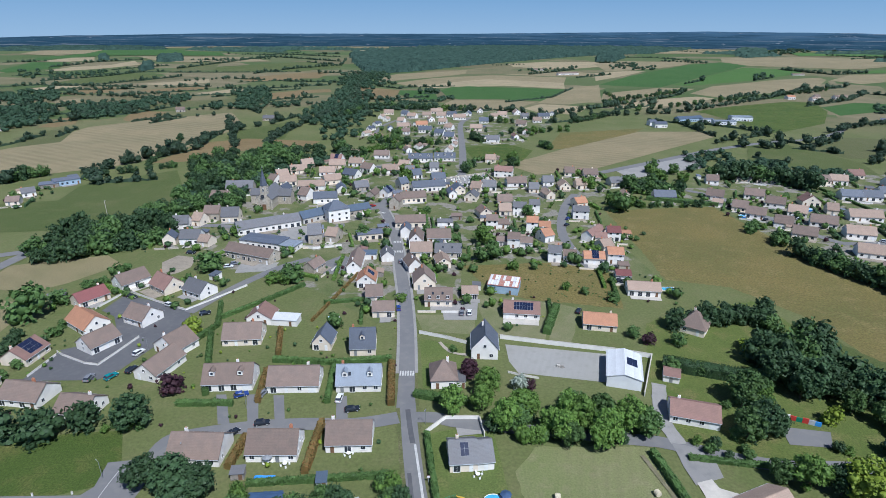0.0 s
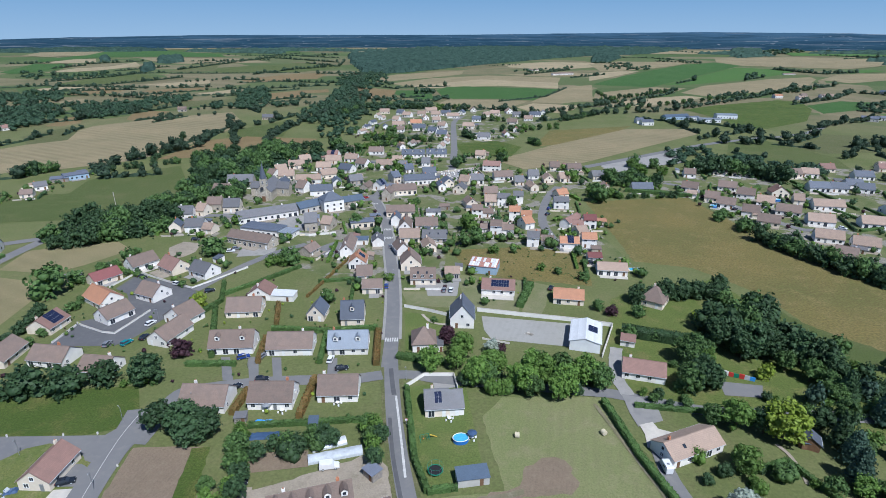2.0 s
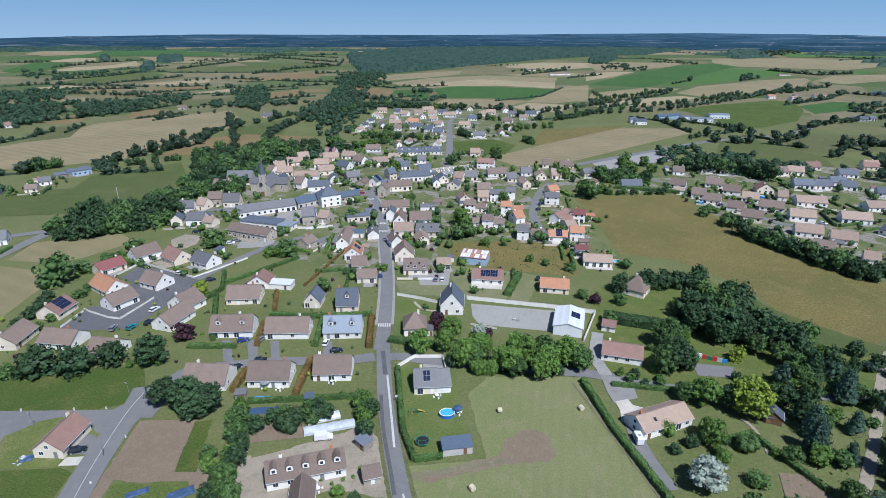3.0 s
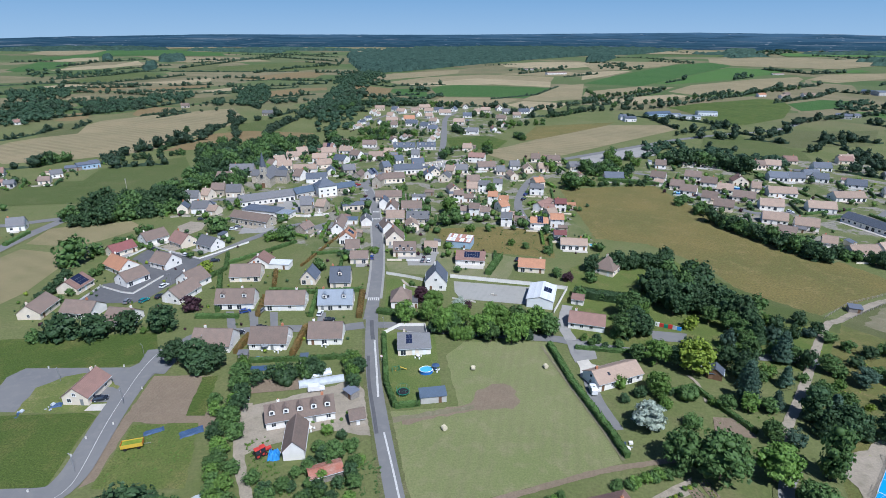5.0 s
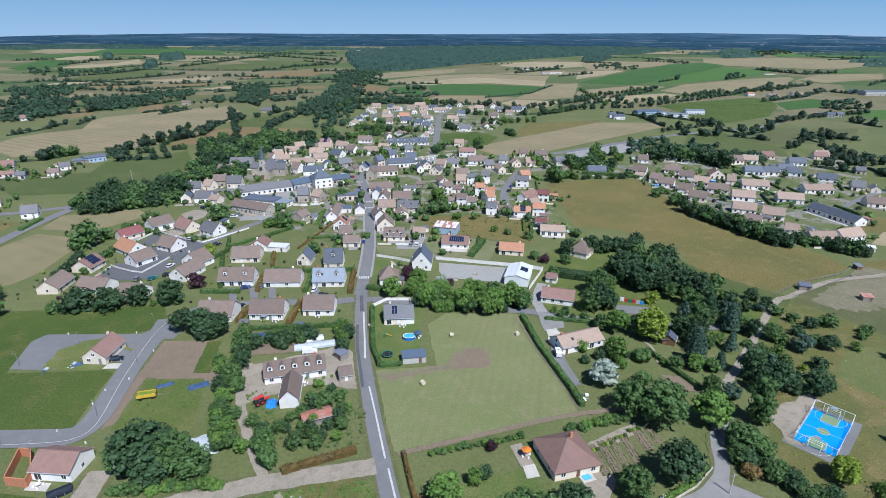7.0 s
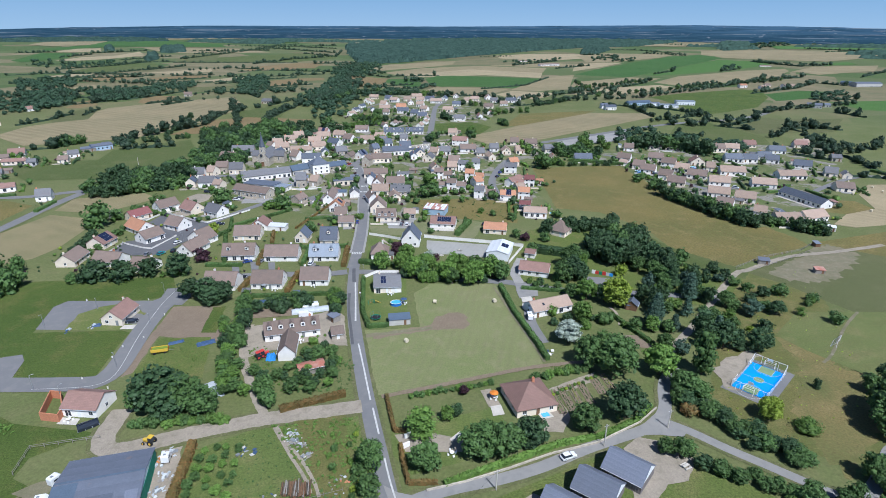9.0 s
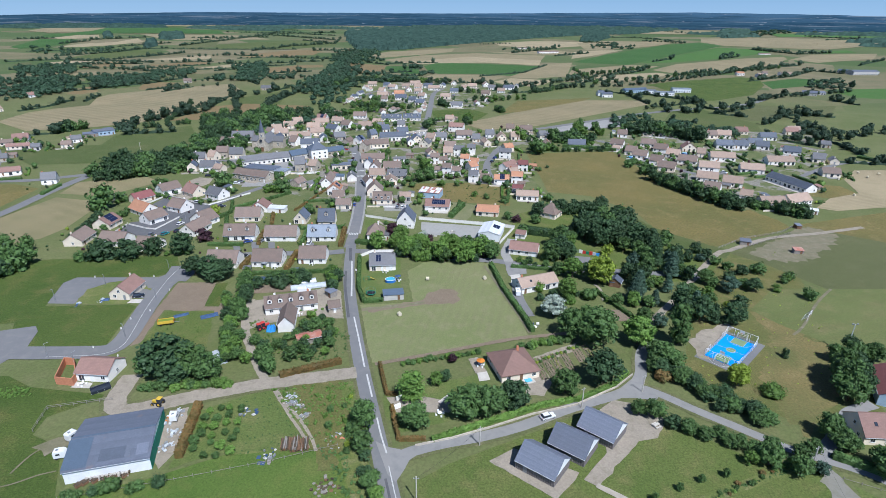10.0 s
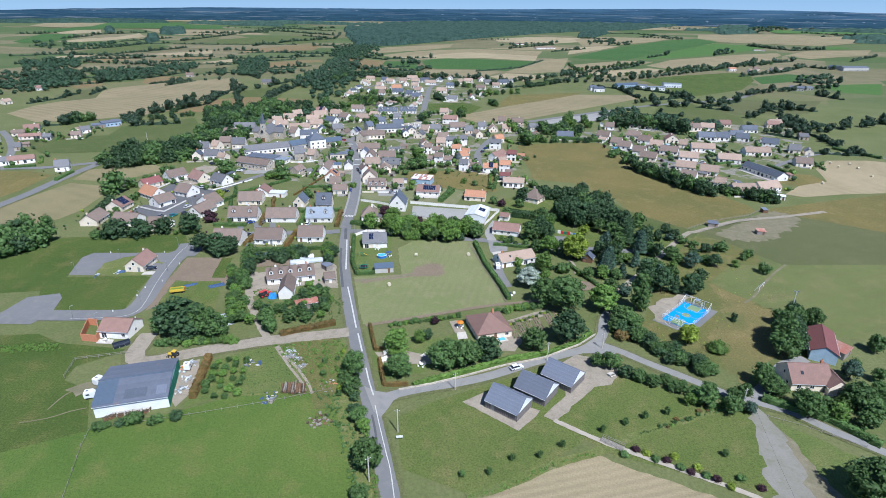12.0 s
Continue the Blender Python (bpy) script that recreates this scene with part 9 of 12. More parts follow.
tree(-28.3, 39.6, 4.7, 3.7, "leaf_fresh")
tree(-34.4, 39.9, 4.7, 3.7, "leaf_oak")
tree(-31.5, 91.6, 9.0, 6.8, "leaf_dark", "bush")
tree(-25.9, 93.7, 5.6, 4.2, "leaf_oak", "bush")
tree(-11.7, 95.5, 6.9, 5.4, "leaf_oak")
tree(-10.3, 88.8, 5.7, 4.5, "leaf_oak")
tree(-14.0, 100.3, 5.8, 4.5, "leaf_fresh")
tree(-10.8, 57.8, 7.2, 5.6, "leaf_oak")
tree(-6.9, 61.0, 5.2, 4.0, "leaf_oak")
tree(-15.2, 60.6, 4.3, 3.4, "leaf_oak")
tree(-16.1, 54.9, 4.2, 3.3, "leaf_dark")
tree(-10.8, 53.7, 4.2, 3.2, "leaf_oak")
tree(-28.6, 49.6, 5.0, 3.9, "leaf_oak")
tree(-23.3, 42.9, 6.0, 4.7, "leaf_oak")
tree(-20.8, 47.4, 5.0, 3.9, "leaf_oak")
tree(-15.2, 41.5, 6.2, 4.8, "leaf_oak")
tree(-9.5, 41.4, 5.0, 3.9, "leaf_oak")
tree(-4.3, 48.7, 5.0, 3.9, "leaf_oak")
tree(-4.7, 44.3, 3.9, 3.0, "leaf_fresh")
tree(-14.2, 67.5, 3.7, 2.8, "leaf_fresh", "bush")
tree(-18.9, 51.8, 3.8, 3.0, "leaf_oak")
tree(-24.6, 40.7, 5.2, 4.1, "leaf_oak")
tree(-4.1, 56.6, 4.0, 3.0, "leaf_fresh", "bush")
tree(-10.2, 65.8, 3.4, 2.5, "leaf_dark", "bush")
tree(133.0, 8.8, 8.2, 7.8, "leaf_oak")
tree(124.5, 2.4, 5.6, 5.3, "leaf_oak")
tree(112.3, -1.0, 7.5, 7.1, "leaf_oak")
tree(107.9, -0.8, 4.4, 4.2, "leaf_fresh")
tree(117.7, -4.3, 6.7, 6.3, "leaf_oak")
tree(123.2, -4.2, 4.3, 4.1, "leaf_bluegreen")
tree(138.2, -5.8, 9.2, 8.7, "leaf_oak")
tree(136.4, 3.9, 4.2, 4.0, "leaf_oak")
tree(145.3, -6.9, 6.6, 6.2, "leaf_fresh")
tree(152.9, -1.1, 8.1, 7.7, "leaf_oak")
tree(167.5, 18.7, 3.8, 3.6, "leaf_oak")
tree(179.0, 26.7, 7.1, 6.8, "leaf_oak")
tree(168.9, 11.0, 5.1, 4.8, "leaf_oak")
tree(164.2, 48.0, 7.4, 7.1, "leaf_dark")
tree(168.4, 43.2, 7.7, 7.3, "leaf_oak")
tree(142.0, 45.3, 3.0, 4.1, "leaf_dark", "cone")
tree(161.1, 11.9, 7.3, 6.9, "leaf_bluegreen")
tree_row(102.9, 33.1, 112.2, 25.1, 7, 4.2, 6.4, ("leaf_oak", "leaf_oak", "leaf_dark"), "round", 1.2, 0.75)
tree_row(112.2, 25.1, 120.1, 12.8, 8, 4.2, 6.4, ("leaf_oak", "leaf_oak", "leaf_dark"), "round", 1.2, 0.75)
tree_row(153.9, 35.8, 148.5, 23.0, 4, 9, 12, ("leaf_oak", "leaf_dark"), "round", 1.5, 1)
grove([(117.8, 95.4), (147.4, 117.4), (155.7, 134.6), (140.6, 129.1), (125.8, 116.7)], 9, 5, 7.5, ("leaf_oak", "leaf_bluegreen", "leaf_dark"), "round", 1)
grove([(158.4, 87.1), (176.4, 99.1), (177.8, 105.2), (161.9, 94.7)], 5, 3, 5.5, ("leaf_oak", "leaf_fresh"), "round", 1)
grove([(-146.7, 82.0), (-147.0, 99.5), (-162.2, 121.5), (-172.0, 116.4)], 7, 9, 12, ("leaf_oak", "leaf_dark"), "round", 1)
tree(-154.0, 123.0, 8.5, 9.5, "leaf_oak")
tree(173.7, 85.0, 6.5, 6.5, "leaf_oak")
tree_row(168.8, 249.2, 177.3, 225.4, 8, 8, 11.5, ("leaf_dark", "leaf_dark", "leaf_oak"), "round", 1.5, 1)
tree_row(177.3, 225.4, 186.7, 206.2, 8, 9, 12, ("leaf_dark", "leaf_dark", "leaf_oak"), "round", 1.5, 1)
tree_row(186.7, 206.2, 196.1, 188.2, 9, 8, 11, ("leaf_dark", "leaf_dark", "leaf_oak"), "round", 1.5, 1)
tree_row(204.9, 196.8, 218.9, 184.8, 6, 6, 9, ("leaf_dark", "leaf_dark", "leaf_oak"), "round", 1.5, 1)
tree_row(217.8, 182.8, 227.7, 177.3, 4, 8, 11, ("leaf_dark", "leaf_dark", "leaf_oak"), "round", 1.5, 1)
tree_row(166.1, 288.0, 170.1, 288.1, 2, 6, 7, ("leaf_dark", "leaf_dark", "leaf_oak"), "round", 1.5, 1)
tree_row(170.2, 267.5, 173.0, 265.7, 2, 7, 8, ("leaf_dark", "leaf_dark", "leaf_oak"), "round", 1.5, 1)
tree_row(105.9, 325.9, 159.9, 326.7, 12, 4, 6, ("leaf_oak", "leaf_dark", "leaf_fresh"), "round", 1.5, 1)
tree_row(99.4, 329.8, 120.1, 330.1, 8, 5, 8, ("leaf_oak", "leaf_dark", "leaf_fresh"), "round", 1.5, 1)
grove([(131.6, 371.1), (141.8, 407.3), (162.6, 423.9), (177.7, 408.0), (162.7, 371.6)], 10, 8, 11, ("leaf_oak", "leaf_dark", "leaf_fresh"), "round", 1)
grove([(-192.1, 240.4), (-151.7, 249.5), (-153.1, 292.4), (-165.9, 312.6), (-192.1, 277.7), (-202.0, 257.8)], 46, 9, 13, ("leaf_dark", "leaf_dark", "leaf_oak"), "round", 1)
grove([(-176.1, 365.8), (-193.5, 417.2), (-185.0, 462.5), (-140.8, 483.9), (-91.9, 501.5), (-66.0, 469.9), (-117.1, 431.4), (-130.7, 398.5), (-137.3, 343.1), (-143.4, 328.7), (-158.0, 336.9)], 80, 9, 14, ("leaf_dark", "leaf_dark", "leaf_oak"), "round", 1)
tree_row(-71.0, 525.6, -6.5, 520.9, 10, 7, 10, ("leaf_oak", "leaf_dark", "leaf_fresh"), "round", 1.5, 1)
tree_row(-68.2, 485.5, -38.5, 505.5, 9, 6, 9, ("leaf_oak", "leaf_dark", "leaf_fresh"), "round", 1.5, 1)
tree_row(-122.5, 694.6, -107.5, 767.6, 12, 8, 12, ("leaf_dark", "leaf_dark", "leaf_oak"), "round", 1.5, 1)
tree_row(-109.3, 780.0, -12.9, 764.4, 16, 8, 12, ("leaf_dark", "leaf_dark", "leaf_oak"), "round", 1.5, 1)
tree_row(-4.9, 758.7, 42.4, 772.2, 8, 7, 10, ("leaf_oak", "leaf_dark", "leaf_fresh"), "round", 1.5, 1)
grove([(-68.6, 551.3), (-49.8, 569.0), (-41.0, 535.6), (-61.9, 519.7)], 8, 7, 10, ("leaf_oak", "leaf_dark", "leaf_fresh"), "round", 1)
tree_row(65.4, 582.6, 132.9, 599.3, 8, 7, 11, ("leaf_oak", "leaf_dark", "leaf_fresh"), "round", 1.5, 1)
tree_row(143.0, 653.9, 199.6, 703.7, 8, 7, 11, ("leaf_dark", "leaf_dark", "leaf_oak"), "round", 1.5, 1)
tree_row(87.2, 517.0, 95.6, 499.9, 5, 7, 9, ("leaf_dark", "leaf_dark", "leaf_oak"), "round", 1.5, 1)
tree_row(24.8, 553.5, 33.0, 537.3, 4, 8, 10, ("leaf_dark", "leaf_dark", "leaf_oak"), "round", 1.5, 1)
tree_row(48.4, 665.1, 78.3, 652.2, 6, 6, 9, ("leaf_oak", "leaf_dark", "leaf_fresh"), "round", 1.5, 1)
tree_row(14.4, 410.9, 21.7, 431.9, 4, 8, 10, ("leaf_dark", "leaf_dark", "leaf_oak"), "round", 1.5, 1)
tree_row(53.3, 432.5, 56.5, 436.9, 2, 9, 10, ("leaf_oak", "leaf_dark", "leaf_fresh"), "round", 1.5, 1)
tree_row(-256.5, 546.9, -232.6, 427.0, 10, 5, 8, ("leaf_dark", "leaf_dark", "leaf_oak"), "round", 1.5, 1)
tree_row(-248.3, 396.4, -204.9, 427.5, 8, 5, 8, ("leaf_dark", "leaf_dark", "leaf_oak"), "round", 1.5, 1)
tree_row(-304.8, 377.2, -291.6, 395.6, 6, 8, 12, ("leaf_dark", "leaf_dark", "leaf_oak"), "round", 1.5, 1)
tree_row(270.0, 987.9, 261.8, 791.6, 10, 6, 9, ("leaf_dark", "leaf_dark", "leaf_oak"), "round", 1.5, 1)
tree_row(252.7, 760.5, 700.4, 1057.1, 26, 8, 11, ("leaf_dark", "leaf_dark", "leaf_oak"), "round", 1.5, 1)
tree_row(230.2, 844.8, 428.0, 1023.8, 20, 7, 10, ("leaf_dark", "leaf_dark", "leaf_oak"), "round", 1.5, 1)
tree(-69.6, 100.9, 11.6, 8.8, "leaf_dark")
tree(-63.0, 99.9, 13.3, 9.5, "leaf_dark")
tree(-56.5, 98.7, 11.8, 8.4, "leaf_dark")
tree(-59.1, 96.1, 12.3, 7.7, "leaf_dark")
tree(-83.5, 121.8, 12.5, 11.2, "leaf_dark")
tree(-96.3, 121.4, 11.1, 9.9, "leaf_dark")
tree(-105.5, 116.9, 13.0, 10.5, "leaf_dark")
tree(-116.4, 116.2, 13.7, 11.0, "leaf_dark")
tree(-153.2, 182.0, 18.0, 16.1, "leaf_oak")
tree(-148.9, 193.1, 9.5, 7.6, "leaf_oak")
tree(-147.2, 207.9, 6.5, 4.6, "leaf_oak")
tree(-143.2, 212.6, 5.4, 3.9, "leaf_oak")
tree(-138.3, 217.5, 10.6, 10.4, "leaf_oak")
tree(-64.7, 215.9, 11.5, 10.2, "leaf_oak")
tree(-104.9, 227.9, 15.1, 10.8, "leaf_oak")
tree(-126.2, 317.7, 13.1, 11.7, "leaf_oak")
tree(-163.8, 332.8, 12.8, 12.5, "leaf_oak")
grove([(-154.0, 315.3), (-126.6, 315.3), (-126.6, 342.7), (-154.0, 342.7)], 20, 7.5, 11.5, ("leaf_oak", "leaf_dark", "leaf_oak"), "round", 1)
tree(-69.1, 376.3, 8.5, 7.6, "leaf_oak")
tree(-80.4, 137.5, 8.8, 7.8, "leaf_purple")
tree(7.7, 145.0, 7.7, 7.6, "leaf_purple")
tree(-89.0, 172.6, 7.7, 6.9, "leaf_yellow")
tree(-50.1, 33.6, 18.4, 13.1, "leaf_dark")
tree(-43.6, 34.1, 13.4, 10.2, "leaf_oak")
tree(-55.4, 32.8, 10.3, 7.6, "leaf_oak")
tree(-37.2, 31.5, 11.5, 8.8, "leaf_oak")
tree(-46.0, 29.7, 12.0, 7.5, "leaf_dark")
tree_row(-46.6, 95.9, -38.7, 63.7, 10, 4.8, 6.8, ('leaf_oak', 'leaf_fresh', 'leaf_dark'), "round", 1.5, 1)
tree_row(-40.1, 90.1, -31.2, 93.8, 4, 4.6, 6.4, ('leaf_oak', 'leaf_oak', 'leaf_dark'), "round", 1.5, 1)
tree_row(-27.2, 93.7, -20.6, 95.3, 3, 5.3, 7.5, ('leaf_oak', 'leaf_oak', 'leaf_dark'), "round", 1.5, 1)
tree_row(-13.2, 104.4, -9.4, 87.0, 5, 4.7, 6.3, ('leaf_oak', 'leaf_fresh', 'leaf_dark'), "round", 1.5, 1)
tree_row(-47.8, 81.3, -41.5, 59.1, 7, 4.2, 6.2, ("leaf_oak", "leaf_fresh", "leaf_dark"), "round", 1.3, 1)
tree_row(-41.5, 59.1, -32.9, 40.1, 6, 4.0, 5.8, ("leaf_oak", "leaf_fresh", "leaf_oak"), "round", 1.2, 1)
tree_row(-25.9, 44.3, -19.2, 34.0, 6, 4.9, 7.2, ('leaf_oak', 'leaf_oak', 'leaf_dark'), "round", 1.5, 1)
grove([(-16.0, 58.4), (-5.4, 64.2), (1.0, 48.2), (-10.1, 43.5), (-11.0, 35.1), (-18.5, 37.0), (-19.1, 47.9)], 13, 3.4, 5.4, ('leaf_oak', 'leaf_fresh', 'leaf_dark'), "round", 1)
grove([(-2.3, 127.8), (12.7, 131.6), (47.5, 124.9), (56.0, 118.3), (40.2, 113.4), (26.6, 116.4), (14.3, 116.2), (10.7, 124.4)], 22, 6.9, 11.2, ('leaf_fresh', 'leaf_oak', 'leaf_fresh'), "round", 1)
tree(12.7, 136.8, 10.0, 9.9, "leaf_fresh")
tree(35.5, 131.8, 5.1, 7.3, "leaf_bluegreen", "cone")
tree(22.7, 140.0, 5.8, 6.7, "leaf_silver")
tree(25.7, 140.6, 4.5, 4.0, "leaf_purple")
tree_row(-140.4, 133.5, -149.0, 169.9, 8, 5.1, 7.2, ('leaf_dark',), "round", 1.5, 0.7)
tree_row(-126.4, 114.0, -117.9, 115.7, 5, 3.9, 5.3, ('leaf_dark', 'leaf_oak'), "bush", 1.5, 1)
tree_row(-96.0, 120.4, -78.8, 122.3, 6, 2.2, 3.6, ('leaf_oak', 'leaf_fresh', 'leaf_dark'), "bush", 1.5, 1)
tree_row(8.5, 17.5, 18.9, -15.5, 7, 3.8, 5.4, ('leaf_oak', 'leaf_fresh', 'leaf_dark'), "round", 1.5, 0.8)
grove([(-2.3, 22.5), (6.8, 23.8), (15.5, -1.1), (9.0, -0.0), (1.7, 11.9)], 16, 1.2, 2.4, ('leaf_fresh', 'leaf_yellow', 'leaf_oak'), "bush", 1)
grove([(100.1, 151.7), (109.4, 165.6), (123.2, 165.8), (118.7, 150.1), (122.4, 141.5), (122.4, 134.6), (115.3, 131.5), (107.7, 134.4), (97.7, 136.1)], 12, 10.0, 13.2, ('leaf_dark',), "round", 1)
tree(86.5, 134.1, 12.9, 11.5, "leaf_oak")
tree(80.0, 118.9, 11.1, 9.9, "leaf_oak")
tree(108.4, 101.3, 8.3, 7.4, "leaf_dark")
tree(92.3, 100.0, 9.0, 8.8, "leaf_dark")
tree(80.6, 104.3, 7.4, 6.6, "leaf_oak")
tree(116.8, 103.9, 8.4, 8.3, "leaf_oak")
tree(130.1, 115.1, 6.6, 8.3, "leaf_bluegreen", "cone")
tree(121.2, 118.6, 8.0, 7.8, "leaf_oak")
grove([(83.5, 144.3), (93.3, 128.9), (88.2, 112.4), (73.1, 113.8)], 9, 2.2, 4.4, ('leaf_oak', 'leaf_fresh', 'leaf_dark'), "bush", 1)
grove([(60.5, 118.4), (78.4, 113.9), (78.6, 110.0), (61.0, 113.7)], 8, 2.1, 3.8, ('leaf_oak', 'leaf_fresh', 'leaf_dark'), "bush", 1)
grove([(90.8, 118.7), (117.6, 115.9), (124.0, 104.2), (94.3, 103.9)], 12, 2.0, 4.1, ('leaf_oak', 'leaf_fresh', 'leaf_dark'), "bush", 1)
grove([(9.8, 127.2), (28.0, 132.5), (50.4, 129.9), (55.2, 118.3), (35.1, 114.3), (12.5, 117.8)], 18, 2.9, 5.8, ('leaf_oak', 'leaf_fresh', 'leaf_dark'), "bush", 1)
grove([(65.8, 90.4), (80.3, 94.5), (94.0, 83.7), (91.0, 70.8), (71.0, 73.5)], 9, 2.2, 4.8, ('leaf_oak', 'leaf_fresh', 'leaf_dark'), "bush", 1)
grove([(96.7, 151.6), (105.8, 163.5), (124.2, 168.0), (119.6, 151.9), (111.1, 141.4), (96.7, 141.1)], 16, 9.0, 12.5, ('leaf_dark', 'leaf_oak', 'leaf_oak'), "round", 1)
grove([(82.4, 132.5), (93.5, 136.4), (87.7, 115.5), (77.8, 112.3)], 7, 7.3, 11.0, ('leaf_oak', 'leaf_fresh', 'leaf_dark'), "round", 1)
tree_row(78.2, 176.7, 120.5, 183.0, 9, 7.1, 10.4, ('leaf_dark',), "round", 1.5, 1)
tree(106.4, 125.6, 6.6, 6.5, "leaf_yellow")
tree(96.0, 97.3, 14.0, 12.5, "leaf_yellow")
tree(85.9, 101.9, 10.9, 9.7, "leaf_fresh")
tree(80.5, 86.0, 9.0, 8.1, "leaf_fresh")
tree(72.2, 69.9, 11.8, 8.9, "leaf_silver")
tree(113.6, 112.4, 6.2, 8.8, "leaf_bluegreen", "cone")
tree(127.1, 103.7, 7.7, 11.0, "leaf_bluegreen", "cone")
tree(108.9, 89.1, 7.6, 9.5, "leaf_bluegreen", "cone")
tree(103.6, 77.9, 6.0, 6.5, "leaf_fresh")
tree(123.6, 66.7, 11.3, 11.1, "leaf_dark")
tree(134.7, 65.4, 10.5, 9.3, "leaf_dark")
tree(126.5, 81.9, 8.2, 8.0, "leaf_oak")
tree(110.2, 52.1, 9.3, 15.7, "leaf_oak", "column")
tree(118.8, 73.8, 8.6, 11.5, "leaf_dark", "column")
tree(133.0, 99.7, 6.7, 9.0, "leaf_dark", "column")
tree(75.9, 56.4, 12.4, 11.1, "leaf_oak")
tree(83.5, 51.9, 17.2, 13.8, "leaf_oak")
tree(96.6, 51.4, 12.7, 11.4, "leaf_fresh")
tree(103.4, 65.6, 7.5, 6.7, "leaf_oak")
tree(80.0, 30.8, 14.4, 11.6, "leaf_dark")
tree(68.1, 26.3, 10.2, 8.2, "leaf_oak")
tree(108.5, 63.7, 6.3, 5.6, "leaf_bluegreen")
tree(101.0, 42.5, 10.8, 7.7, "leaf_oak")
tree(103.6, 38.9, 9.6, 6.8, "leaf_oak")
tree(119.7, 30.3, 8.4, 7.1, "leaf_yellow")
tree(98.6, 32.5, 5.5, 4.0, "leaf_red", "bush")
tree(149.7, 27.4, 12.2, 12.0, "leaf_oak")
tree(161.0, 41.5, 9.6, 8.6, "leaf_oak")
tree(133.8, 4.8, 8.0, 6.4, "leaf_oak")
tree(120.7, 0.5, 6.0, 4.9, "leaf_oak")
tree(138.7, -1.9, 7.7, 6.9, "leaf_oak")
tree(154.4, -1.2, 10.5, 8.4, "leaf_oak")
tree(114.6, 2.9, 6.8, 4.9, "leaf_oak")
tree(120.6, -1.6, 5.3, 3.8, "leaf_oak")
tree(136.2, -32.9, 15.5, 11.1, "leaf_oak")
tree(21.0, -25.4, 9.9, 8.8, "leaf_oak")
tree(12.1, 10.9, 8.3, 8.9, "leaf_oak")
tree(12.5, 2.4, 6.5, 5.8, "leaf_oak")
tree(15.9, -9.8, 5.0, 4.5, "leaf_oak")
tree(25.5, 11.1, 10.2, 7.3, "leaf_oak")
tree(20.2, -34.7, 5.7, 4.0, "leaf_oak")
grove([(26.2, 24.9), (38.9, 28.6), (40.7, 12.9), (52.6, 13.2), (54.7, 19.2), (48.0, 25.5), (42.6, 34.0), (33.1, 35.5)], 4, 4.3, 6.1, ('leaf_oak', 'leaf_fresh', 'leaf_dark'), "round", 1)
tree(24.1, 22.7, 11.0, 8.6, "leaf_fresh", "column")
tree(38.9, 16.1, 12.4, 9.4, "leaf_oak")
tree(45.9, 16.4, 12.0, 9.0, "leaf_oak")
tree(52.7, 20.1, 11.0, 8.6, "leaf_dark")
tree(35.7, 40.7, 3.7, 3.3, "leaf_purple")
tree_row(86.2, 18.4, 92.4, 15.5, 3, 5.2, 6.6, ('leaf_oak', 'leaf_oak', 'leaf_dark'), "round", 1.5, 1)
tree_row(93.5, 12.8, 110.2, 3.7, 8, 4.7, 6.3, ('leaf_oak', 'leaf_oak', 'leaf_dark'), "round", 1.5, 0.7)
tree_row(97.0, 38.3, 105.8, 29.7, 4, 4.9, 7.6, ('leaf_oak', 'leaf_oak', 'leaf_dark'), "round", 1.5, 0.7)
tree_row(105.0, 26.9, 119.8, 10.7, 7, 4.2, 6.3, ('leaf_oak', 'leaf_oak', 'leaf_dark'), "round", 1.5, 0.7)
tree(120.7, 31.9, 7.6, 6.7, "leaf_yellow")
tree(127.5, 26.2, 7.8, 4.2, "leaf_fresh", "bush")
tree_row(-28.9, -0.8, -30.6, 17.8, 6, 2.2, 3.3, ('leaf_oak', 'leaf_fresh'), "round", 0.5, 0.8)
tree_row(-25.1, -2.0, -27.9, 18.5, 6, 2.2, 3.3, ('leaf_oak', 'leaf_fresh'), "round", 0.5, 0.8)
tree_row(-22.1, -2.1, -25.5, 19.8, 6, 2.2, 3.3, ('leaf_oak', 'leaf_fresh'), "round", 0.5, 0.8)
tree_row(-19.1, -0.6, -22.8, 20.5, 6, 2.2, 3.3, ('leaf_oak', 'leaf_fresh'), "round", 0.5, 0.8)
tree_row(-52.2, -13.2, -30.2, -9.5, 9, 3.0, 4.5, ('leaf_oak', 'leaf_oak', 'leaf_dark'), "bush", 1, 0.7)
tree_row(-55.2, 25.0, -27.9, 28.1, 12, 2.9, 4.4, ('leaf_fresh', 'leaf_oak'), "bush", 0.5, 0.8)
tree_row(-158.4, 85.2, -142.4, 111.9, 5, 10.0, 15.0, ('leaf_oak', 'leaf_oak', 'leaf_dark'), "round", 1.5, 1)
tree(181.7, 28.9, 4.1, 3.3, "leaf_oak")
tree(164.5, 3.8, 7.2, 5.2, "leaf_oak")
tree(156.3, -4.5, 10.3, 6.4, "leaf_oak")
tree(80.7, -12.1, 2.1, 2.5, "leaf_oak")
tree(69.0, -17.8, 2.1, 2.4, "leaf_oak")
tree(56.0, -22.5, 2.0, 2.3, "leaf_oak")
tree(49.9, -27.1, 1.9, 2.3, "leaf_oak")
tree(43.5, -28.0, 1.9, 2.2, "leaf_oak")
tree(62.8, -21.4, 2.0, 2.3, "leaf_oak")
tree(109.1, -20.2, 2.0, 2.4, "leaf_oak")
tree(93.5, -6.8, 2.2, 2.6, "leaf_oak")
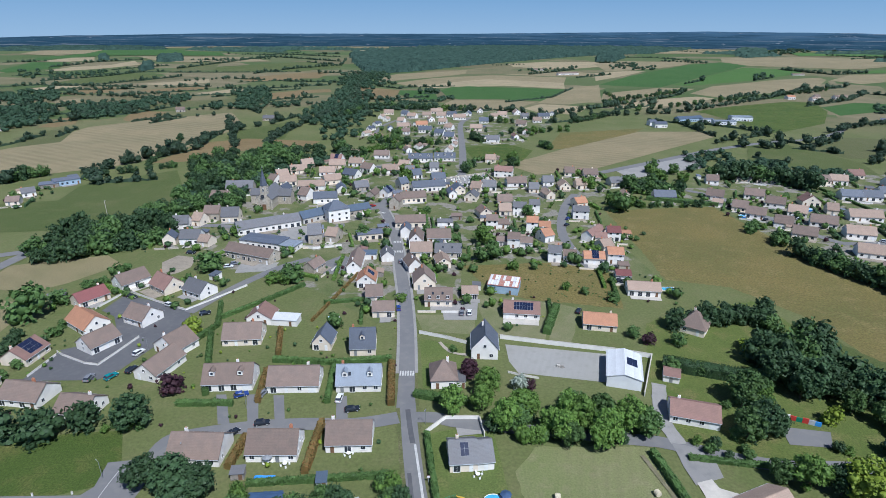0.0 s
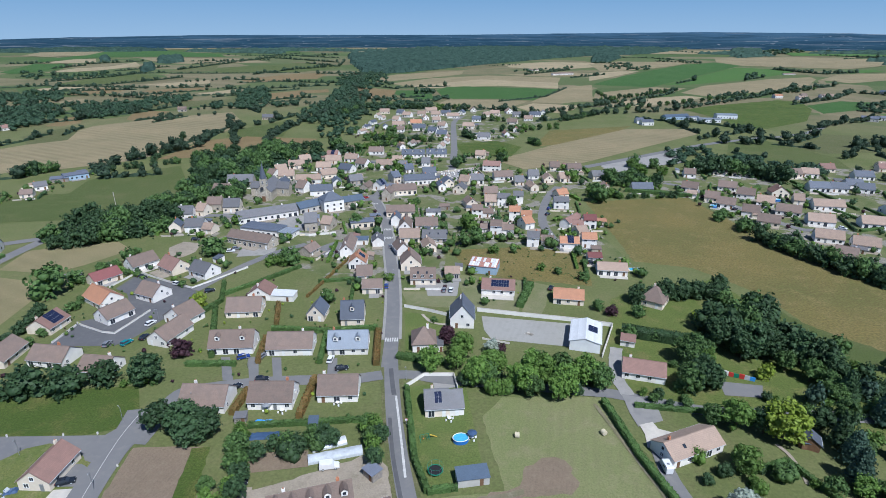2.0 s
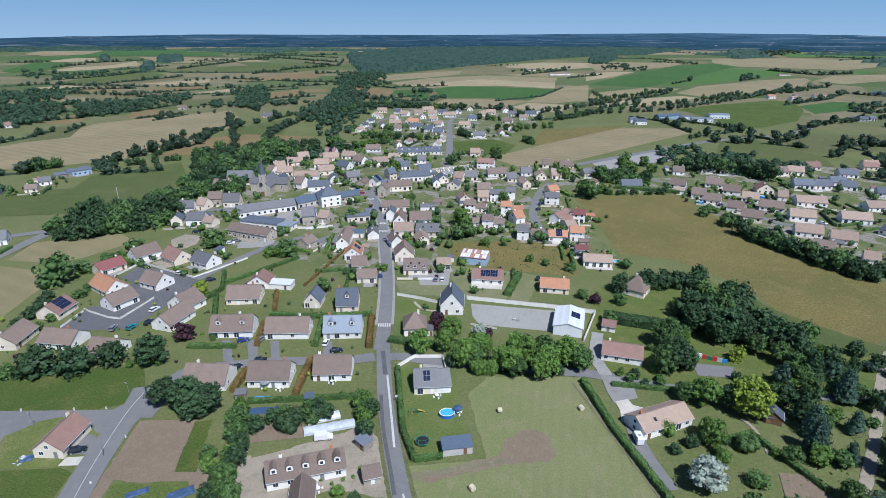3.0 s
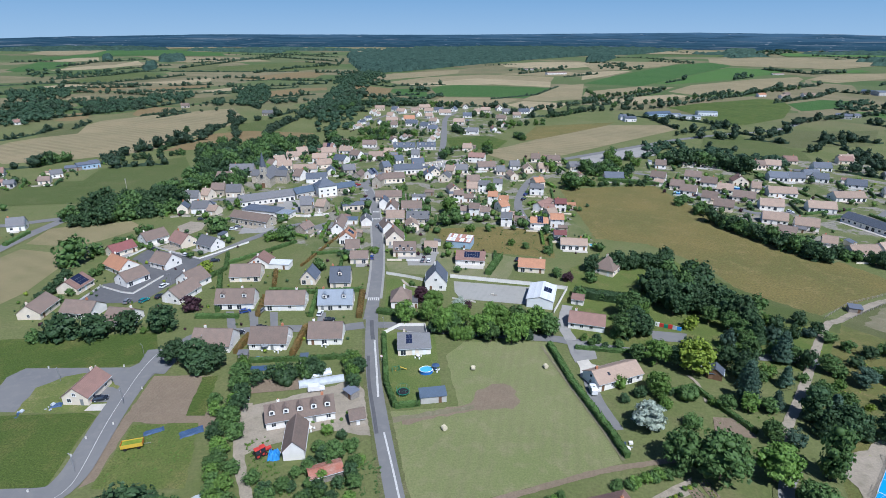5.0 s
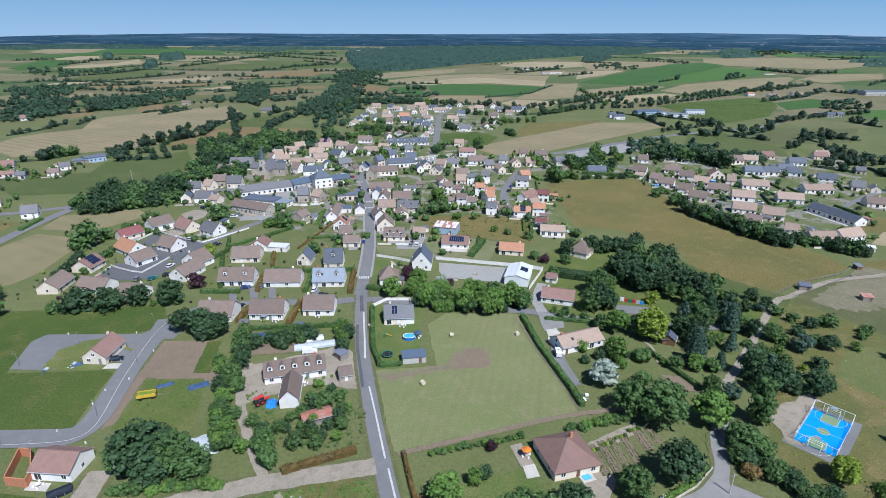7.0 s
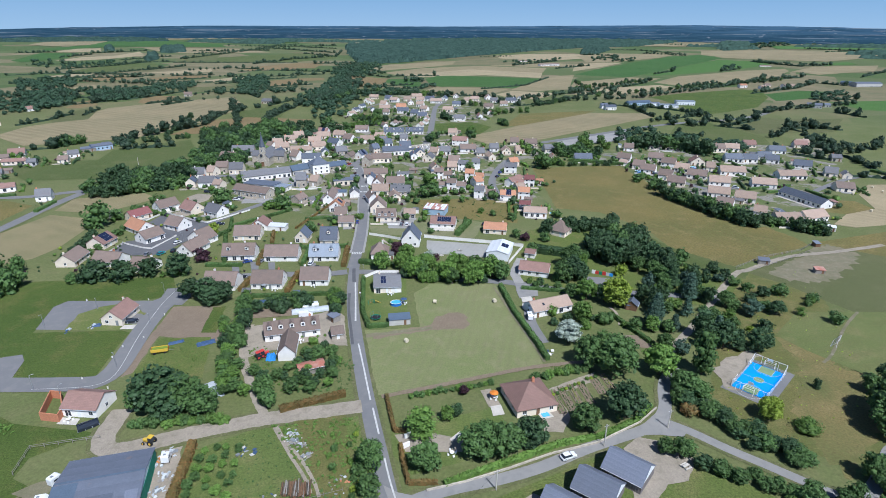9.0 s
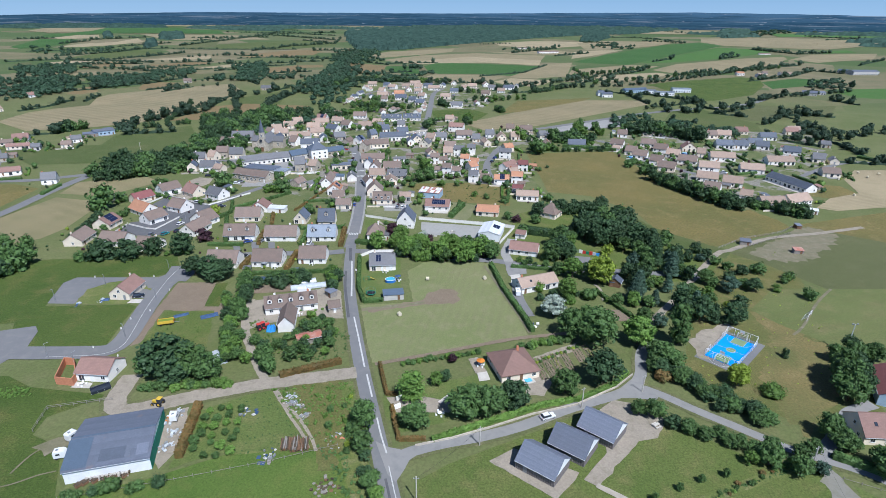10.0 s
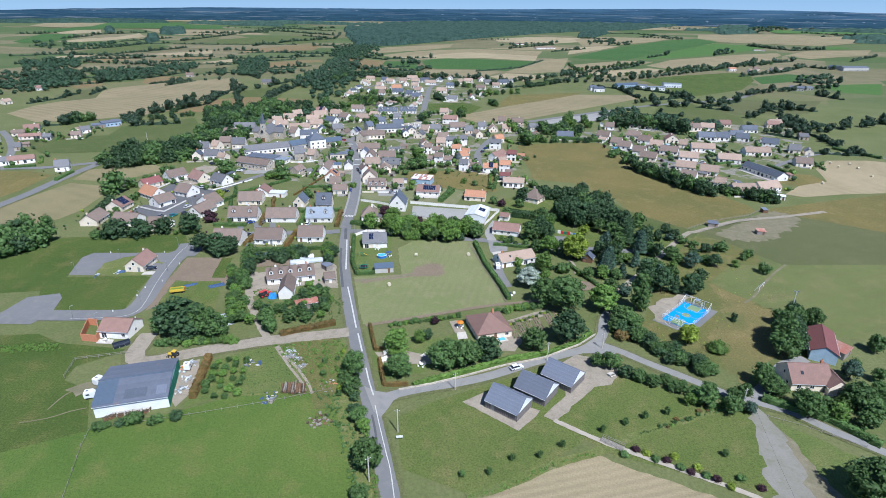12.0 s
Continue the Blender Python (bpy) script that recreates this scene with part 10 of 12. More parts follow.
tree(87.6, -9.2, 2.2, 2.5, "leaf_oak")
tree(100.1, -4.9, 2.2, 2.6, "leaf_oak")
tree(83.9, -20.7, 2.5, 1.8, "leaf_oak", "bush")
tree(87.3, -18.7, 2.5, 1.8, "leaf_purple", "bush")
tree(89.6, -20.2, 2.5, 1.8, "leaf_yellow", "bush")
tree(91.2, -21.9, 2.5, 1.8, "leaf_oak", "bush")
tree(93.8, -22.4, 2.5, 1.8, "leaf_purple", "bush")
tree(96.3, -21.0, 2.5, 1.8, "leaf_yellow", "bush")
tree(96.3, -24.7, 2.4, 1.7, "leaf_oak", "bush")
tree(98.3, -25.9, 2.4, 1.7, "leaf_purple", "bush")
tree(100.4, -24.6, 2.4, 1.7, "leaf_yellow", "bush")
tree(101.4, -27.0, 2.4, 1.7, "leaf_oak", "bush")
tree(103.5, -28.3, 2.4, 1.7, "leaf_purple", "bush")
tree(105.9, -30.3, 2.3, 1.7, "leaf_yellow", "bush")
tree(109.4, -27.9, 2.4, 1.7, "leaf_oak", "bush")
tree(112.8, -30.8, 2.3, 1.7, "leaf_purple", "bush")
tree(-67.0, 213.9, 7.2, 6.4, "leaf_fresh")
tree(-56.0, 266.6, 5.0, 4.5, "leaf_fresh")
tree(-29.8, 411.0, 11.2, 10.0, "leaf_fresh")
tree(-13.7, 302.7, 7.9, 7.0, "leaf_fresh")
tree(-10.7, 311.6, 6.5, 5.8, "leaf_oak")
tree(36.2, 311.2, 7.3, 6.5, "leaf_fresh")
tree(20.2, 261.5, 14.0, 12.5, "leaf_fresh")
tree(22.7, 243.4, 11.9, 10.6, "leaf_oak")
tree(16.7, 239.2, 9.8, 8.8, "leaf_oak")
tree(30.7, 229.7, 6.3, 5.7, "leaf_fresh")
tree(48.3, 307.5, 9.6, 8.5, "leaf_oak")
tree(66.7, 198.5, 5.7, 5.1, "leaf_oak")
tree(57.1, 204.8, 4.7, 4.2, "leaf_oak")
tree(50.5, 209.5, 4.7, 4.2, "leaf_fresh")
tree(-48.7, 350.8, 4.5, 4.0, "leaf_fresh")
tree(-78.1, 339.2, 6.1, 5.4, "leaf_fresh")
tree(-42.2, 270.6, 9.4, 8.4, "leaf_oak")
tree(-109.0, 272.6, 7.3, 6.5, "leaf_fresh")
tree(-39.3, 176.5, 7.8, 7.0, "leaf_oak")
tree(3.1, 160.9, 3.4, 3.1, "leaf_oak")
tree(98.2, 370.9, 13.0, 11.6, "leaf_fresh")
tree(103.7, 316.9, 16.3, 14.5, "leaf_oak")
tree(124.9, 369.7, 13.9, 12.4, "leaf_oak")
grove([(125.1, 349.2), (146.1, 349.2), (146.1, 370.2), (125.1, 370.2)], 12, 7.5, 11.5, ("leaf_oak", "leaf_dark", "leaf_oak"), "round", 1)
grove([(142.7, 355.3), (154.9, 355.3), (154.9, 367.5), (142.7, 367.5)], 4, 7.5, 11.5, ("leaf_oak", "leaf_dark", "leaf_oak"), "round", 1)
tree(55.5, 452.9, 12.2, 10.8, "leaf_fresh")
tree(21.5, 372.8, 11.2, 10.0, "leaf_oak")
tree(-46.9, 546.0, 14.3, 12.8, "leaf_oak")
tree(-28.0, 389.5, 11.7, 10.4, "leaf_fresh")
tree(-43.3, 355.4, 6.3, 5.6, "leaf_oak")
tree(-17.1, 197.9, 5.1, 4.6, "leaf_fresh")
tree(-72.5, 214.5, 7.8, 7.0, "leaf_fresh")
grove([(-166.8, 348.4), (-154.9, 348.4), (-154.9, 360.3), (-166.8, 360.3)], 3, 7.5, 11.5, ("leaf_oak", "leaf_dark", "leaf_oak"), "round", 1)
tree(163.1, 280.8, 8.9, 7.9, "leaf_oak")
tree(168.1, 262.5, 10.5, 9.4, "leaf_oak")
tree_row(191.2, 397.0, 230.7, 388.0, 7, 10.4, 17.4, ('leaf_dark', 'leaf_oak'), "round", 1.5, 1)
tree_row(231.4, 389.4, 250.9, 362.3, 5, 10.1, 16.8, ('leaf_dark',), "round", 1.5, 1)
tree_row(-185.8, 231.9, -142.0, 260.6, 14, 7.8, 13.1, ('leaf_dark', 'leaf_oak'), "round", 1.5, 1)
tree_row(-139.2, 254.6, -154.4, 319.3, 5, 8.8, 13.5, ('leaf_dark', 'leaf_oak'), "round", 1.5, 1)
grove([(-180.2, 374.4), (-180.2, 448.8), (-136.4, 468.0), (-97.0, 427.3), (-125.2, 394.8), (-137.0, 404.6), (-146.7, 357.7), (-163.4, 349.0)], 24, 10.7, 17.9, ('leaf_dark', 'leaf_oak'), "round", 1)
tree_row(-135.1, 140.6, -137.7, 178.6, 7, 4.4, 6.5, ('leaf_oak', 'leaf_oak', 'leaf_dark'), "round", 1.5, 0.8)
for leaf, spots in MANY.items():
    canopy("tree_belt", spots, leaf, "belt of green trees at the village edge", detail="belt")

# weeds and brambles
weeds([(-16.3, 26.0), (6.0, 30.6), (16.5, 1.5), (6.4, 3.8), (-1.5, 6.3)], 315, 0.6, 1.8, "leaf_fresh", "low weeds and brambles")
weeds([(1.5, 3.7), (8.5, 1.3), (19.5, -20.4), (18.8, -34.3), (11.0, -12.5)], 120, 0.6, 2, "leaf_oak", "low weeds and brambles")
weeds([(-67.8, 69.6), (-50.4, 70.8), (-45.4, 52.6), (-65.3, 48.7)], 97, 0.4, 1, "leaf_fresh", "low weeds and brambles")
weeds([(-24.8, 21.6), (-17.2, 26.0), (-0.9, 3.6), (-17.1, 0.7)], 70, 0.4, 1.0, "leaf_oak", "low weeds and brambles")
weeds([(149.8, 119.3), (188.2, 131.7), (176.5, 90.4), (158.8, 42.2), (119.6, 20.3), (106.1, 36.1), (131.7, 89.6)], 120, 0.4, 1.1, "leaf_yellow", "tufts of dry grass and thistles")
weeds([(44.4, -34.1), (53.7, -30.0), (65.3, -23.5), (77.4, -19.2), (77.4, -20.3), (65.1, -25.0), (53.5, -31.7)], 105, 0.5, 1.3, "leaf_fresh", "low weeds and brambles")
weeds([(85.8, -14.6), (97.9, -9.1), (119.1, -0.8), (118.4, -2.5), (97.4, -10.6)], 112, 0.5, 1.4, "leaf_oak", "low weeds and brambles")
weeds([(15.6, -3.4), (19.1, -12.3), (22.7, -25.8), (25.2, -34.5), (23.7, -34.5), (19.5, -20.4)], 120, 0.6, 1.8, "leaf_fresh", "low weeds and brambles")
weeds([(-36.4, 63.0), (-30.5, 65.9), (-15.8, 41.6), (-21.9, 37.4)], 112, 0.6, 1.6, "leaf_fresh", "low weeds and brambles")
weeds([(8.0, 232.0), (51.5, 236.0), (72.5, 225.2), (68.9, 193.6), (41.6, 199.4), (21.3, 205.7)], 90, 0.6, 1.8, "leaf_oak", "low weeds and brambles")
weeds([(-0.6, 58.2), (1.7, 53.2), (1.7, 41.9), (-9.5, 39.6), (-15.8, 41.6), (-11.4, 48.3)], 105, 0.6, 1.8, "leaf_oak", "low weeds and brambles")
weeds([(98.1, 83.3), (111.2, 83.5), (107.7, 68.0), (91.6, 70.6)], 45, 0.5, 1.2, "leaf_fresh", "low weeds and brambles")
tree(144.7, -2.7, 5.9, 4.8, "leaf_oak")
tree(151.8, -9.2, 6.7, 4.8, "leaf_oak")
tree(150.4, -1.3, 5.3, 4.2, "leaf_fresh")
tree(156.5, 43.3, 6.6, 6.5, "leaf_oak")
tree(169.6, 43.8, 8.0, 6.4, "leaf_oak")
tree(184.6, 40.7, 5.7, 4.1, "leaf_oak")
tree(-163.5, 103.3, 14.2, 12.7, "leaf_oak")
tree(-163.2, 116.9, 12.0, 10.7, "leaf_oak")
tree(-146.1, 109.5, 10.5, 11.2, "leaf_oak")
tree(-144.8, 84.8, 15.9, 12.8, "leaf_oak")
tree(-140.3, 93.3, 13.7, 11.0, "leaf_oak")
tree(-137.9, 104.1, 9.7, 7.8, "leaf_oak")
tree(-182.9, 220.8, 6.5, 5.3, "leaf_oak")
tree_row(-146.2, 126.5, -150.7, 166.4, 9, 3.0, 4.7, ('leaf_oak', 'leaf_oak', 'leaf_dark'), "round", 1.5, 0.8)
tree_row(-156.4, 177.4, -155.7, 194.3, 4, 5.3, 8.6, ('leaf_oak', 'leaf_oak', 'leaf_dark'), "round", 1.5, 1)
tree(-159.5, 187.5, 14.9, 13.3, "leaf_oak")
tree(-145.3, 184.7, 11.1, 8.9, "leaf_oak")
tree_row(-287.8, 342.5, -288.5, 375.5, 5, 6.9, 10.9, ('leaf_oak', 'leaf_oak', 'leaf_dark'), "round", 1.5, 1)
tree_row(-330.0, 330.8, -311.3, 355.7, 6, 4.8, 7.7, ('leaf_oak', 'leaf_oak', 'leaf_dark'), "round", 1.5, 1)
tree_row(-279.8, 322.6, -284.2, 338.2, 2, 6.5, 9.3, ('leaf_oak', 'leaf_fresh', 'leaf_dark'), "round", 1.5, 1)
tree_row(-243.4, 339.5, -236.7, 349.3, 3, 3.8, 5.8, ('leaf_oak', 'leaf_oak', 'leaf_dark'), "round", 1.5, 1)
tree_row(-237.5, 239.2, -234.9, 247.0, 2, 4.6, 6.9, ('leaf_oak', 'leaf_oak', 'leaf_dark'), "round", 1.5, 1)
tree_row(-184.2, 227.2, -150.0, 268.0, 16, 7.0, 11.7, ('leaf_dark', 'leaf_oak', 'leaf_oak'), "round", 1.5, 1)
tree_row(-192.9, 249.5, -164.4, 272.7, 8, 7.2, 11.2, ('leaf_oak',), "round", 1.5, 1)
tree_row(322.8, 344.0, 359.4, 357.4, 6, 6.7, 10.6, ('leaf_oak', 'leaf_oak', 'leaf_dark'), "round", 1.5, 1)
tree_row(323.5, 363.1, 309.9, 312.5, 4, 6.6, 10.3, ('leaf_oak', 'leaf_bluegreen'), "round", 1.5, 1)
tree_row(331.9, 304.3, 359.1, 319.3, 3, 5.4, 8.0, ('leaf_oak', 'leaf_oak', 'leaf_dark'), "round", 1.5, 1)
tree_row(367.4, 333.8, 426.3, 372.2, 6, 10.6, 16.4, ('leaf_dark', 'leaf_oak'), "round", 1.5, 1)
tree_row(178.5, 252.0, 184.0, 214.6, 5, 7.5, 11.2, ('leaf_dark', 'leaf_oak'), "round", 1.5, 1)
tree_row(185.1, 217.5, 199.1, 177.8, 9, 7.5, 10.9, ('leaf_dark', 'leaf_oak'), "round", 1.5, 1)
tree(215.2, 171.6, 12.0, 8.6, "leaf_oak")
tree(295.8, 205.8, 7.0, 4.4, "leaf_oak")
tree(383.2, 357.5, 14.2, 11.4, "leaf_oak")
weeds([(-111.9, 22.9), (-86.6, 26.2), (-83.8, 22.3), (-108.1, 18.0)], 165, 0.8, 1.9, "leaf_fresh", "low weeds and brambles")

# hedges
hedge(-4.5, 119.2, -0.7, 89.5, 1.3, 1.8, "leaf_oak")
hedge(-0.7, 89.5, 2.9, 78.5, 1.3, 1.8, "leaf_oak")
hedge(2.9, 78.6, 10.0, 79.8, 1.2, 1.6, "leaf_oak")
hedge(53.0, 113.0, 56.4, 90.1, 1.6, 1.8, "leaf_oak")
hedge(56.4, 90.1, 61.5, 68.7, 1.6, 1.8, "leaf_oak")
hedge(61.5, 68.7, 63.4, 58.8, 1.6, 1.8, "leaf_oak")
hedge(-69.8, 135.8, -82.0, 171.3, 1.6, 1.8, "leaf_oak")
hedge(-52.5, 106.5, -51.7, 117.8, 1.6, 2, "leaf_red")
hedge(-33.4, 105.2, -33.0, 123.4, 1.6, 2.2, "leaf_red")
hedge(-33.5, 132.5, -34.9, 150.5, 1.4, 1.8, "leaf_oak")
hedge(-15.1, 131.7, -16.7, 152.6, 1.8, 2.2, "leaf_red")
hedge(-53.5, 132.3, -55.5, 148.1, 1.4, 1.8, "leaf_red")
hedge(-76.4, 131.4, -60.2, 131.6, 1.4, 1.6, "leaf_oak")
hedge(-55.2, 154.2, -35.7, 152.7, 1.4, 1.8, "leaf_oak")
hedge(-35.7, 152.7, -17.0, 155.2, 1.4, 1.8, "leaf_oak")
hedge(-54.6, 157.9, -58.3, 174.3, 1.4, 1.8, "leaf_red")
hedge(-46.4, 101.5, -14.2, 104.5, 1.2, 1.5, "leaf_oak")
hedge(36.1, 172.4, 43.2, 192.3, 2.6, 2.4, "leaf_oak")
hedge(69.8, 152.6, 94.0, 144.4, 4, 3.4, "leaf_dark")
hedge(-90.5, 152.0, -81.7, 176.7, 1.4, 1.8, "leaf_oak")
hedge(-81.7, 176.7, -87.0, 194.1, 1.4, 1.8, "leaf_oak")
hedge(-82.7, 182.5, -72.1, 194.6, 1.3, 1.6, "leaf_oak")
hedge(-72.1, 194.6, -58.6, 211.5, 1.3, 1.6, "leaf_oak")
hedge(-47.1, 195.2, -27.4, 198.7, 1.2, 1.4, "leaf_oak")
hedge(-48.7, 180.7, -37.9, 223.5, 0.8, 1.1, "leaf_red")
hedge(128.1, 342.6, 167.6, 328.9, 3, 2.6, "leaf_oak")
hedge(61.5, 111.2, 80.3, 108.5, 1.4, 1.2, "leaf_oak")
hedge(13.2, 39.2, 15.0, 31.4, 0.8, 1.3, "leaf_red")
hedge(15.0, 31.4, 16.8, 24.2, 0.8, 1.3, "leaf_red")
hedge(16.8, 24.2, 20.0, 23.8, 0.8, 1.3, "leaf_red")
hedge(18.8, 18.7, 20.1, 11.9, 0.8, 1.3, "leaf_red")
hedge(20.1, 11.9, 21.6, 6.1, 0.8, 1.3, "leaf_red")
hedge(21.6, 6.1, 28.5, 6.2, 0.8, 1.3, "leaf_red")
hedge(-16.0, 32.1, 1.1, 39.8, 1.6, 1.8, "leaf_red")
hedge(30.1, 5.8, 38.3, 9.7, 1.2, 1.4, "leaf_fresh")
hedge(38.3, 9.7, 48.2, 14.2, 1.2, 1.4, "leaf_fresh")
hedge(48.2, 14.2, 59.8, 19.7, 1.2, 1.4, "leaf_fresh")
hedge(59.8, 19.7, 71.7, 22.7, 1.2, 1.4, "leaf_fresh")
hedge(71.7, 22.7, 82.6, 29.1, 1.2, 1.4, "leaf_fresh")
hedge(82.6, 29.1, 88.8, 35.8, 1.2, 1.4, "leaf_fresh")
hedge(129.6, 1.7, 143.8, -7.3, 2, 1.8, "leaf_oak")
hedge(143.8, -7.3, 150.5, -16.6, 2, 1.8, "leaf_oak")
hedge(-31.5, -1.0, -34.3, 18.2, 1.8, 2.2, "leaf_red")
hedge(100.9, 68.3, 92.5, 89.1, 1.2, 1.4, "leaf_oak")
hedge(92.5, 89.1, 81.9, 85.4, 1.2, 1.4, "leaf_oak")
tree_row(96, -10.6, 118, -0.8, 15, 1.0, 2.0, ("leaf_oak", "leaf_fresh", "leaf_red"), "bush", 0.7, 0.8)
hedge(-8.8, 136.6, 6.9, 133.0, 2.4, 1.8, "leaf_oak")

# far hedgerows and woods
rnd = random.Random(5)
spots = []
far_row(spots, rnd, [(-523.3, 630.1), (-518.2, 682.2), (-470.6, 712.9), (-410.1, 759.6)], 8, 8, 13, 3, 1, 0.1)
far_row(spots, rnd, [(-582.0, 708.4), (-549.0, 774.2), (-476.4, 791.5)], 8, 8, 13, 3, 1, 0.1)
far_row(spots, rnd, [(-714.3, 885.1), (-635.2, 935.9), (-487.9, 895.9), (-422.4, 855.8)], 8, 8, 13, 3, 1, 0.1)
far_row(spots, rnd, [(-437.6, 658.4), (-395.8, 715.9), (-369.5, 796.2)], 8, 8, 13, 3, 1, 0.1)
far_row(spots, rnd, [(-822.5, 1173.8), (-758.7, 1296.7), (-741.5, 1420.1)], 8, 8, 13, 3, 1, 0.1)
far_row(spots, rnd, [(-955.2, 1276.4), (-883.9, 1349.6)], 8, 8, 13, 3, 1, 0.1)
far_row(spots, rnd, [(-1053.5, 1704.4), (-960.8, 1859.4)], 8, 8, 13, 3, 1, 0.1)
far_row(spots, rnd, [(-703.2, 1527.7), (-622.5, 2091.6), (-335.7, 1872.4)], 8, 8, 13, 3, 1, 0.1)
far_row(spots, rnd, [(-398.4, 1033.9), (-299.7, 1063.1), (-223.3, 1118.5)], 8, 8, 13, 3, 1, 0.1)
far_row(spots, rnd, [(-513.2, 1051.4), (-437.7, 1080.3)], 8, 8, 13, 3, 1, 0.1)
far_row(spots, rnd, [(-457.6, 854.2), (-414.5, 899.5)], 8, 8, 13, 3, 1, 0.1)
far_row(spots, rnd, [(-339.0, 783.2), (-286.5, 799.8), (-237.0, 722.2)], 8, 8, 13, 3, 1, 0.1)
far_row(spots, rnd, [(-255.0, 665.2), (-191.0, 502.9)], 8, 8, 13, 3, 1, 0.1)
far_row(spots, rnd, [(-231.6, 573.9), (-223.5, 486.3), (-242.4, 456.7), (-257.9, 417.9), (-257.9, 384.6)], 8, 8, 13, 3, 1, 0.1)
far_row(spots, rnd, [(-323.3, 363.1), (-304.4, 373.2), (-302.8, 405.1)], 8, 8, 13, 3, 1, 0.1)
far_row(spots, rnd, [(-243.4, 374.7), (-204.3, 385.9)], 8, 8, 13, 3, 1, 0.1)
far_row(spots, rnd, [(-216.8, 595.3), (-198.0, 641.9), (-183.8, 695.1)], 8, 8, 13, 3, 1, 0.1)
far_row(spots, rnd, [(-167.4, 537.8), (-163.6, 643.2), (-124.6, 697.3)], 8, 8, 13, 3, 1, 0.1)
far_row(spots, rnd, [(-150.7, 679.8), (-141.6, 791.6), (-152.0, 960.0), (-191.8, 1380.2)], 8, 8, 13, 3, 1, 0.1)
far_row(spots, rnd, [(-153.9, 473.4), (-167.4, 537.8)], 8, 8, 13, 3, 1, 0.1)
far_row(spots, rnd, [(-224.2, 788.1), (-182.7, 826.7)], 8, 8, 13, 3, 1, 0.1)
far_row(spots, rnd, [(-148.2, 828.3), (-71.5, 760.4), (-8.1, 797.3)], 8, 8, 13, 3, 1, 0.1)
far_row(spots, rnd, [(-171.7, 959.0), (-101.2, 870.6), (-30.6, 917.9)], 8, 8, 13, 3, 1, 0.1)
far_row(spots, rnd, [(9.3, 732.0), (65.7, 766.1), (103.1, 735.7)], 8, 8, 13, 3, 1, 0.1)
far_row(spots, rnd, [(97.1, 678.3), (150.2, 737.6), (237.8, 807.8), (366.4, 936.9), (404.0, 987.8)], 8, 8, 13, 3, 1, 0.1)
far_row(spots, rnd, [(175.8, 708.9), (300.8, 743.6), (492.9, 897.9), (591.9, 997.2), (771.7, 1121.9)], 8, 8, 13, 3, 1, 0.1)
far_row(spots, rnd, [(244.0, 683.8), (272.1, 659.0), (273.3, 570.7)], 8, 8, 13, 3, 1, 0.1)
far_row(spots, rnd, [(229.3, 772.8), (302.6, 825.3)], 8, 8, 13, 3, 1, 0.1)
far_row(spots, rnd, [(482.1, 1172.7), (549.0, 1251.3)], 8, 8, 13, 3, 1, 0.1)
far_row(spots, rnd, [(667.5, 1261.0), (743.1, 1335.0)], 8, 8, 13, 3, 1, 0.1)
far_row(spots, rnd, [(894.5, 1572.4), (940.8, 1417.8), (1049.9, 1454.0)], 8, 8, 13, 3, 1, 0.1)
far_row(spots, rnd, [(515.3, 819.7), (636.6, 904.6), (729.4, 1004.1), (756.9, 955.6)], 8, 8, 13, 3, 1, 0.1)
far_row(spots, rnd, [(405.6, 595.2), (473.3, 641.8), (595.0, 697.0)], 8, 8, 13, 3, 1, 0.1)
far_row(spots, rnd, [(275.5, 517.0), (318.7, 511.8), (350.4, 488.0)], 8, 8, 13, 3, 1, 0.1)
far_row(spots, rnd, [(327.4, 553.4), (345.4, 519.1), (389.2, 555.4)], 8, 8, 13, 3, 1, 0.1)
far_row(spots, rnd, [(567.0, 754.2), (629.7, 744.3)], 8, 8, 13, 3, 1, 0.1)
far_row(spots, rnd, [(293.6, 659.8), (329.9, 614.0), (330.3, 572.5)], 8, 8, 13, 3, 1, 0.1)
far_row(spots, rnd, [(115.6, 653.3), (170.3, 681.1)], 8, 8, 13, 3, 1, 0.1)
far_row(spots, rnd, [(-13.0, 967.0), (-42.9, 965.5)], 8, 8, 13, 3, 1, 0.1)
far_row(spots, rnd, [(-129.1, 1097.6), (-80.2, 1051.0)], 8, 8, 13, 3, 1, 0.1)
far_row(spots, rnd, [(130.1, 1911.1), (252.5, 2182.4), (504.8, 2376.6)], 8, 8, 13, 3, 1, 0.1)
far_row(spots, rnd, [(201.5, 1411.7), (348.3, 1580.4)], 8, 8, 13, 3, 1, 0.1)
far_row(spots, rnd, [(464.6, 1666.6), (569.7, 1740.9)], 8, 8, 13, 3, 1, 0.1)
far_row(spots, rnd, [(702.2, 1929.4), (806.7, 1814.3)], 8, 8, 13, 3, 1, 0.1)
far_row(spots, rnd, [(1111.6, 2236.9), (1275.4, 2299.9)], 8, 8, 13, 3, 1, 0.1)
far_row(spots, rnd, [(1419.3, 2205.3), (1538.4, 1991.1)], 8, 8, 13, 3, 1, 0.1)
far_row(spots, rnd, [(343.1, 369.6), (401.5, 412.1)], 8, 8, 13, 3, 1, 0.1)
far_row(spots, rnd, [(416.4, 505.2), (443.9, 490.7)], 8, 8, 13, 3, 1, 0.1)
far_row(spots, rnd, [(-461.8, 1396.5), (-407.2, 1569.3), (-303.9, 1694.8)], 8, 8, 13, 3, 1, 0.1)
far_row(spots, rnd, [(-82.2, 1075.0), (17.0, 1105.8)], 8, 8, 13, 3, 1, 0.1)
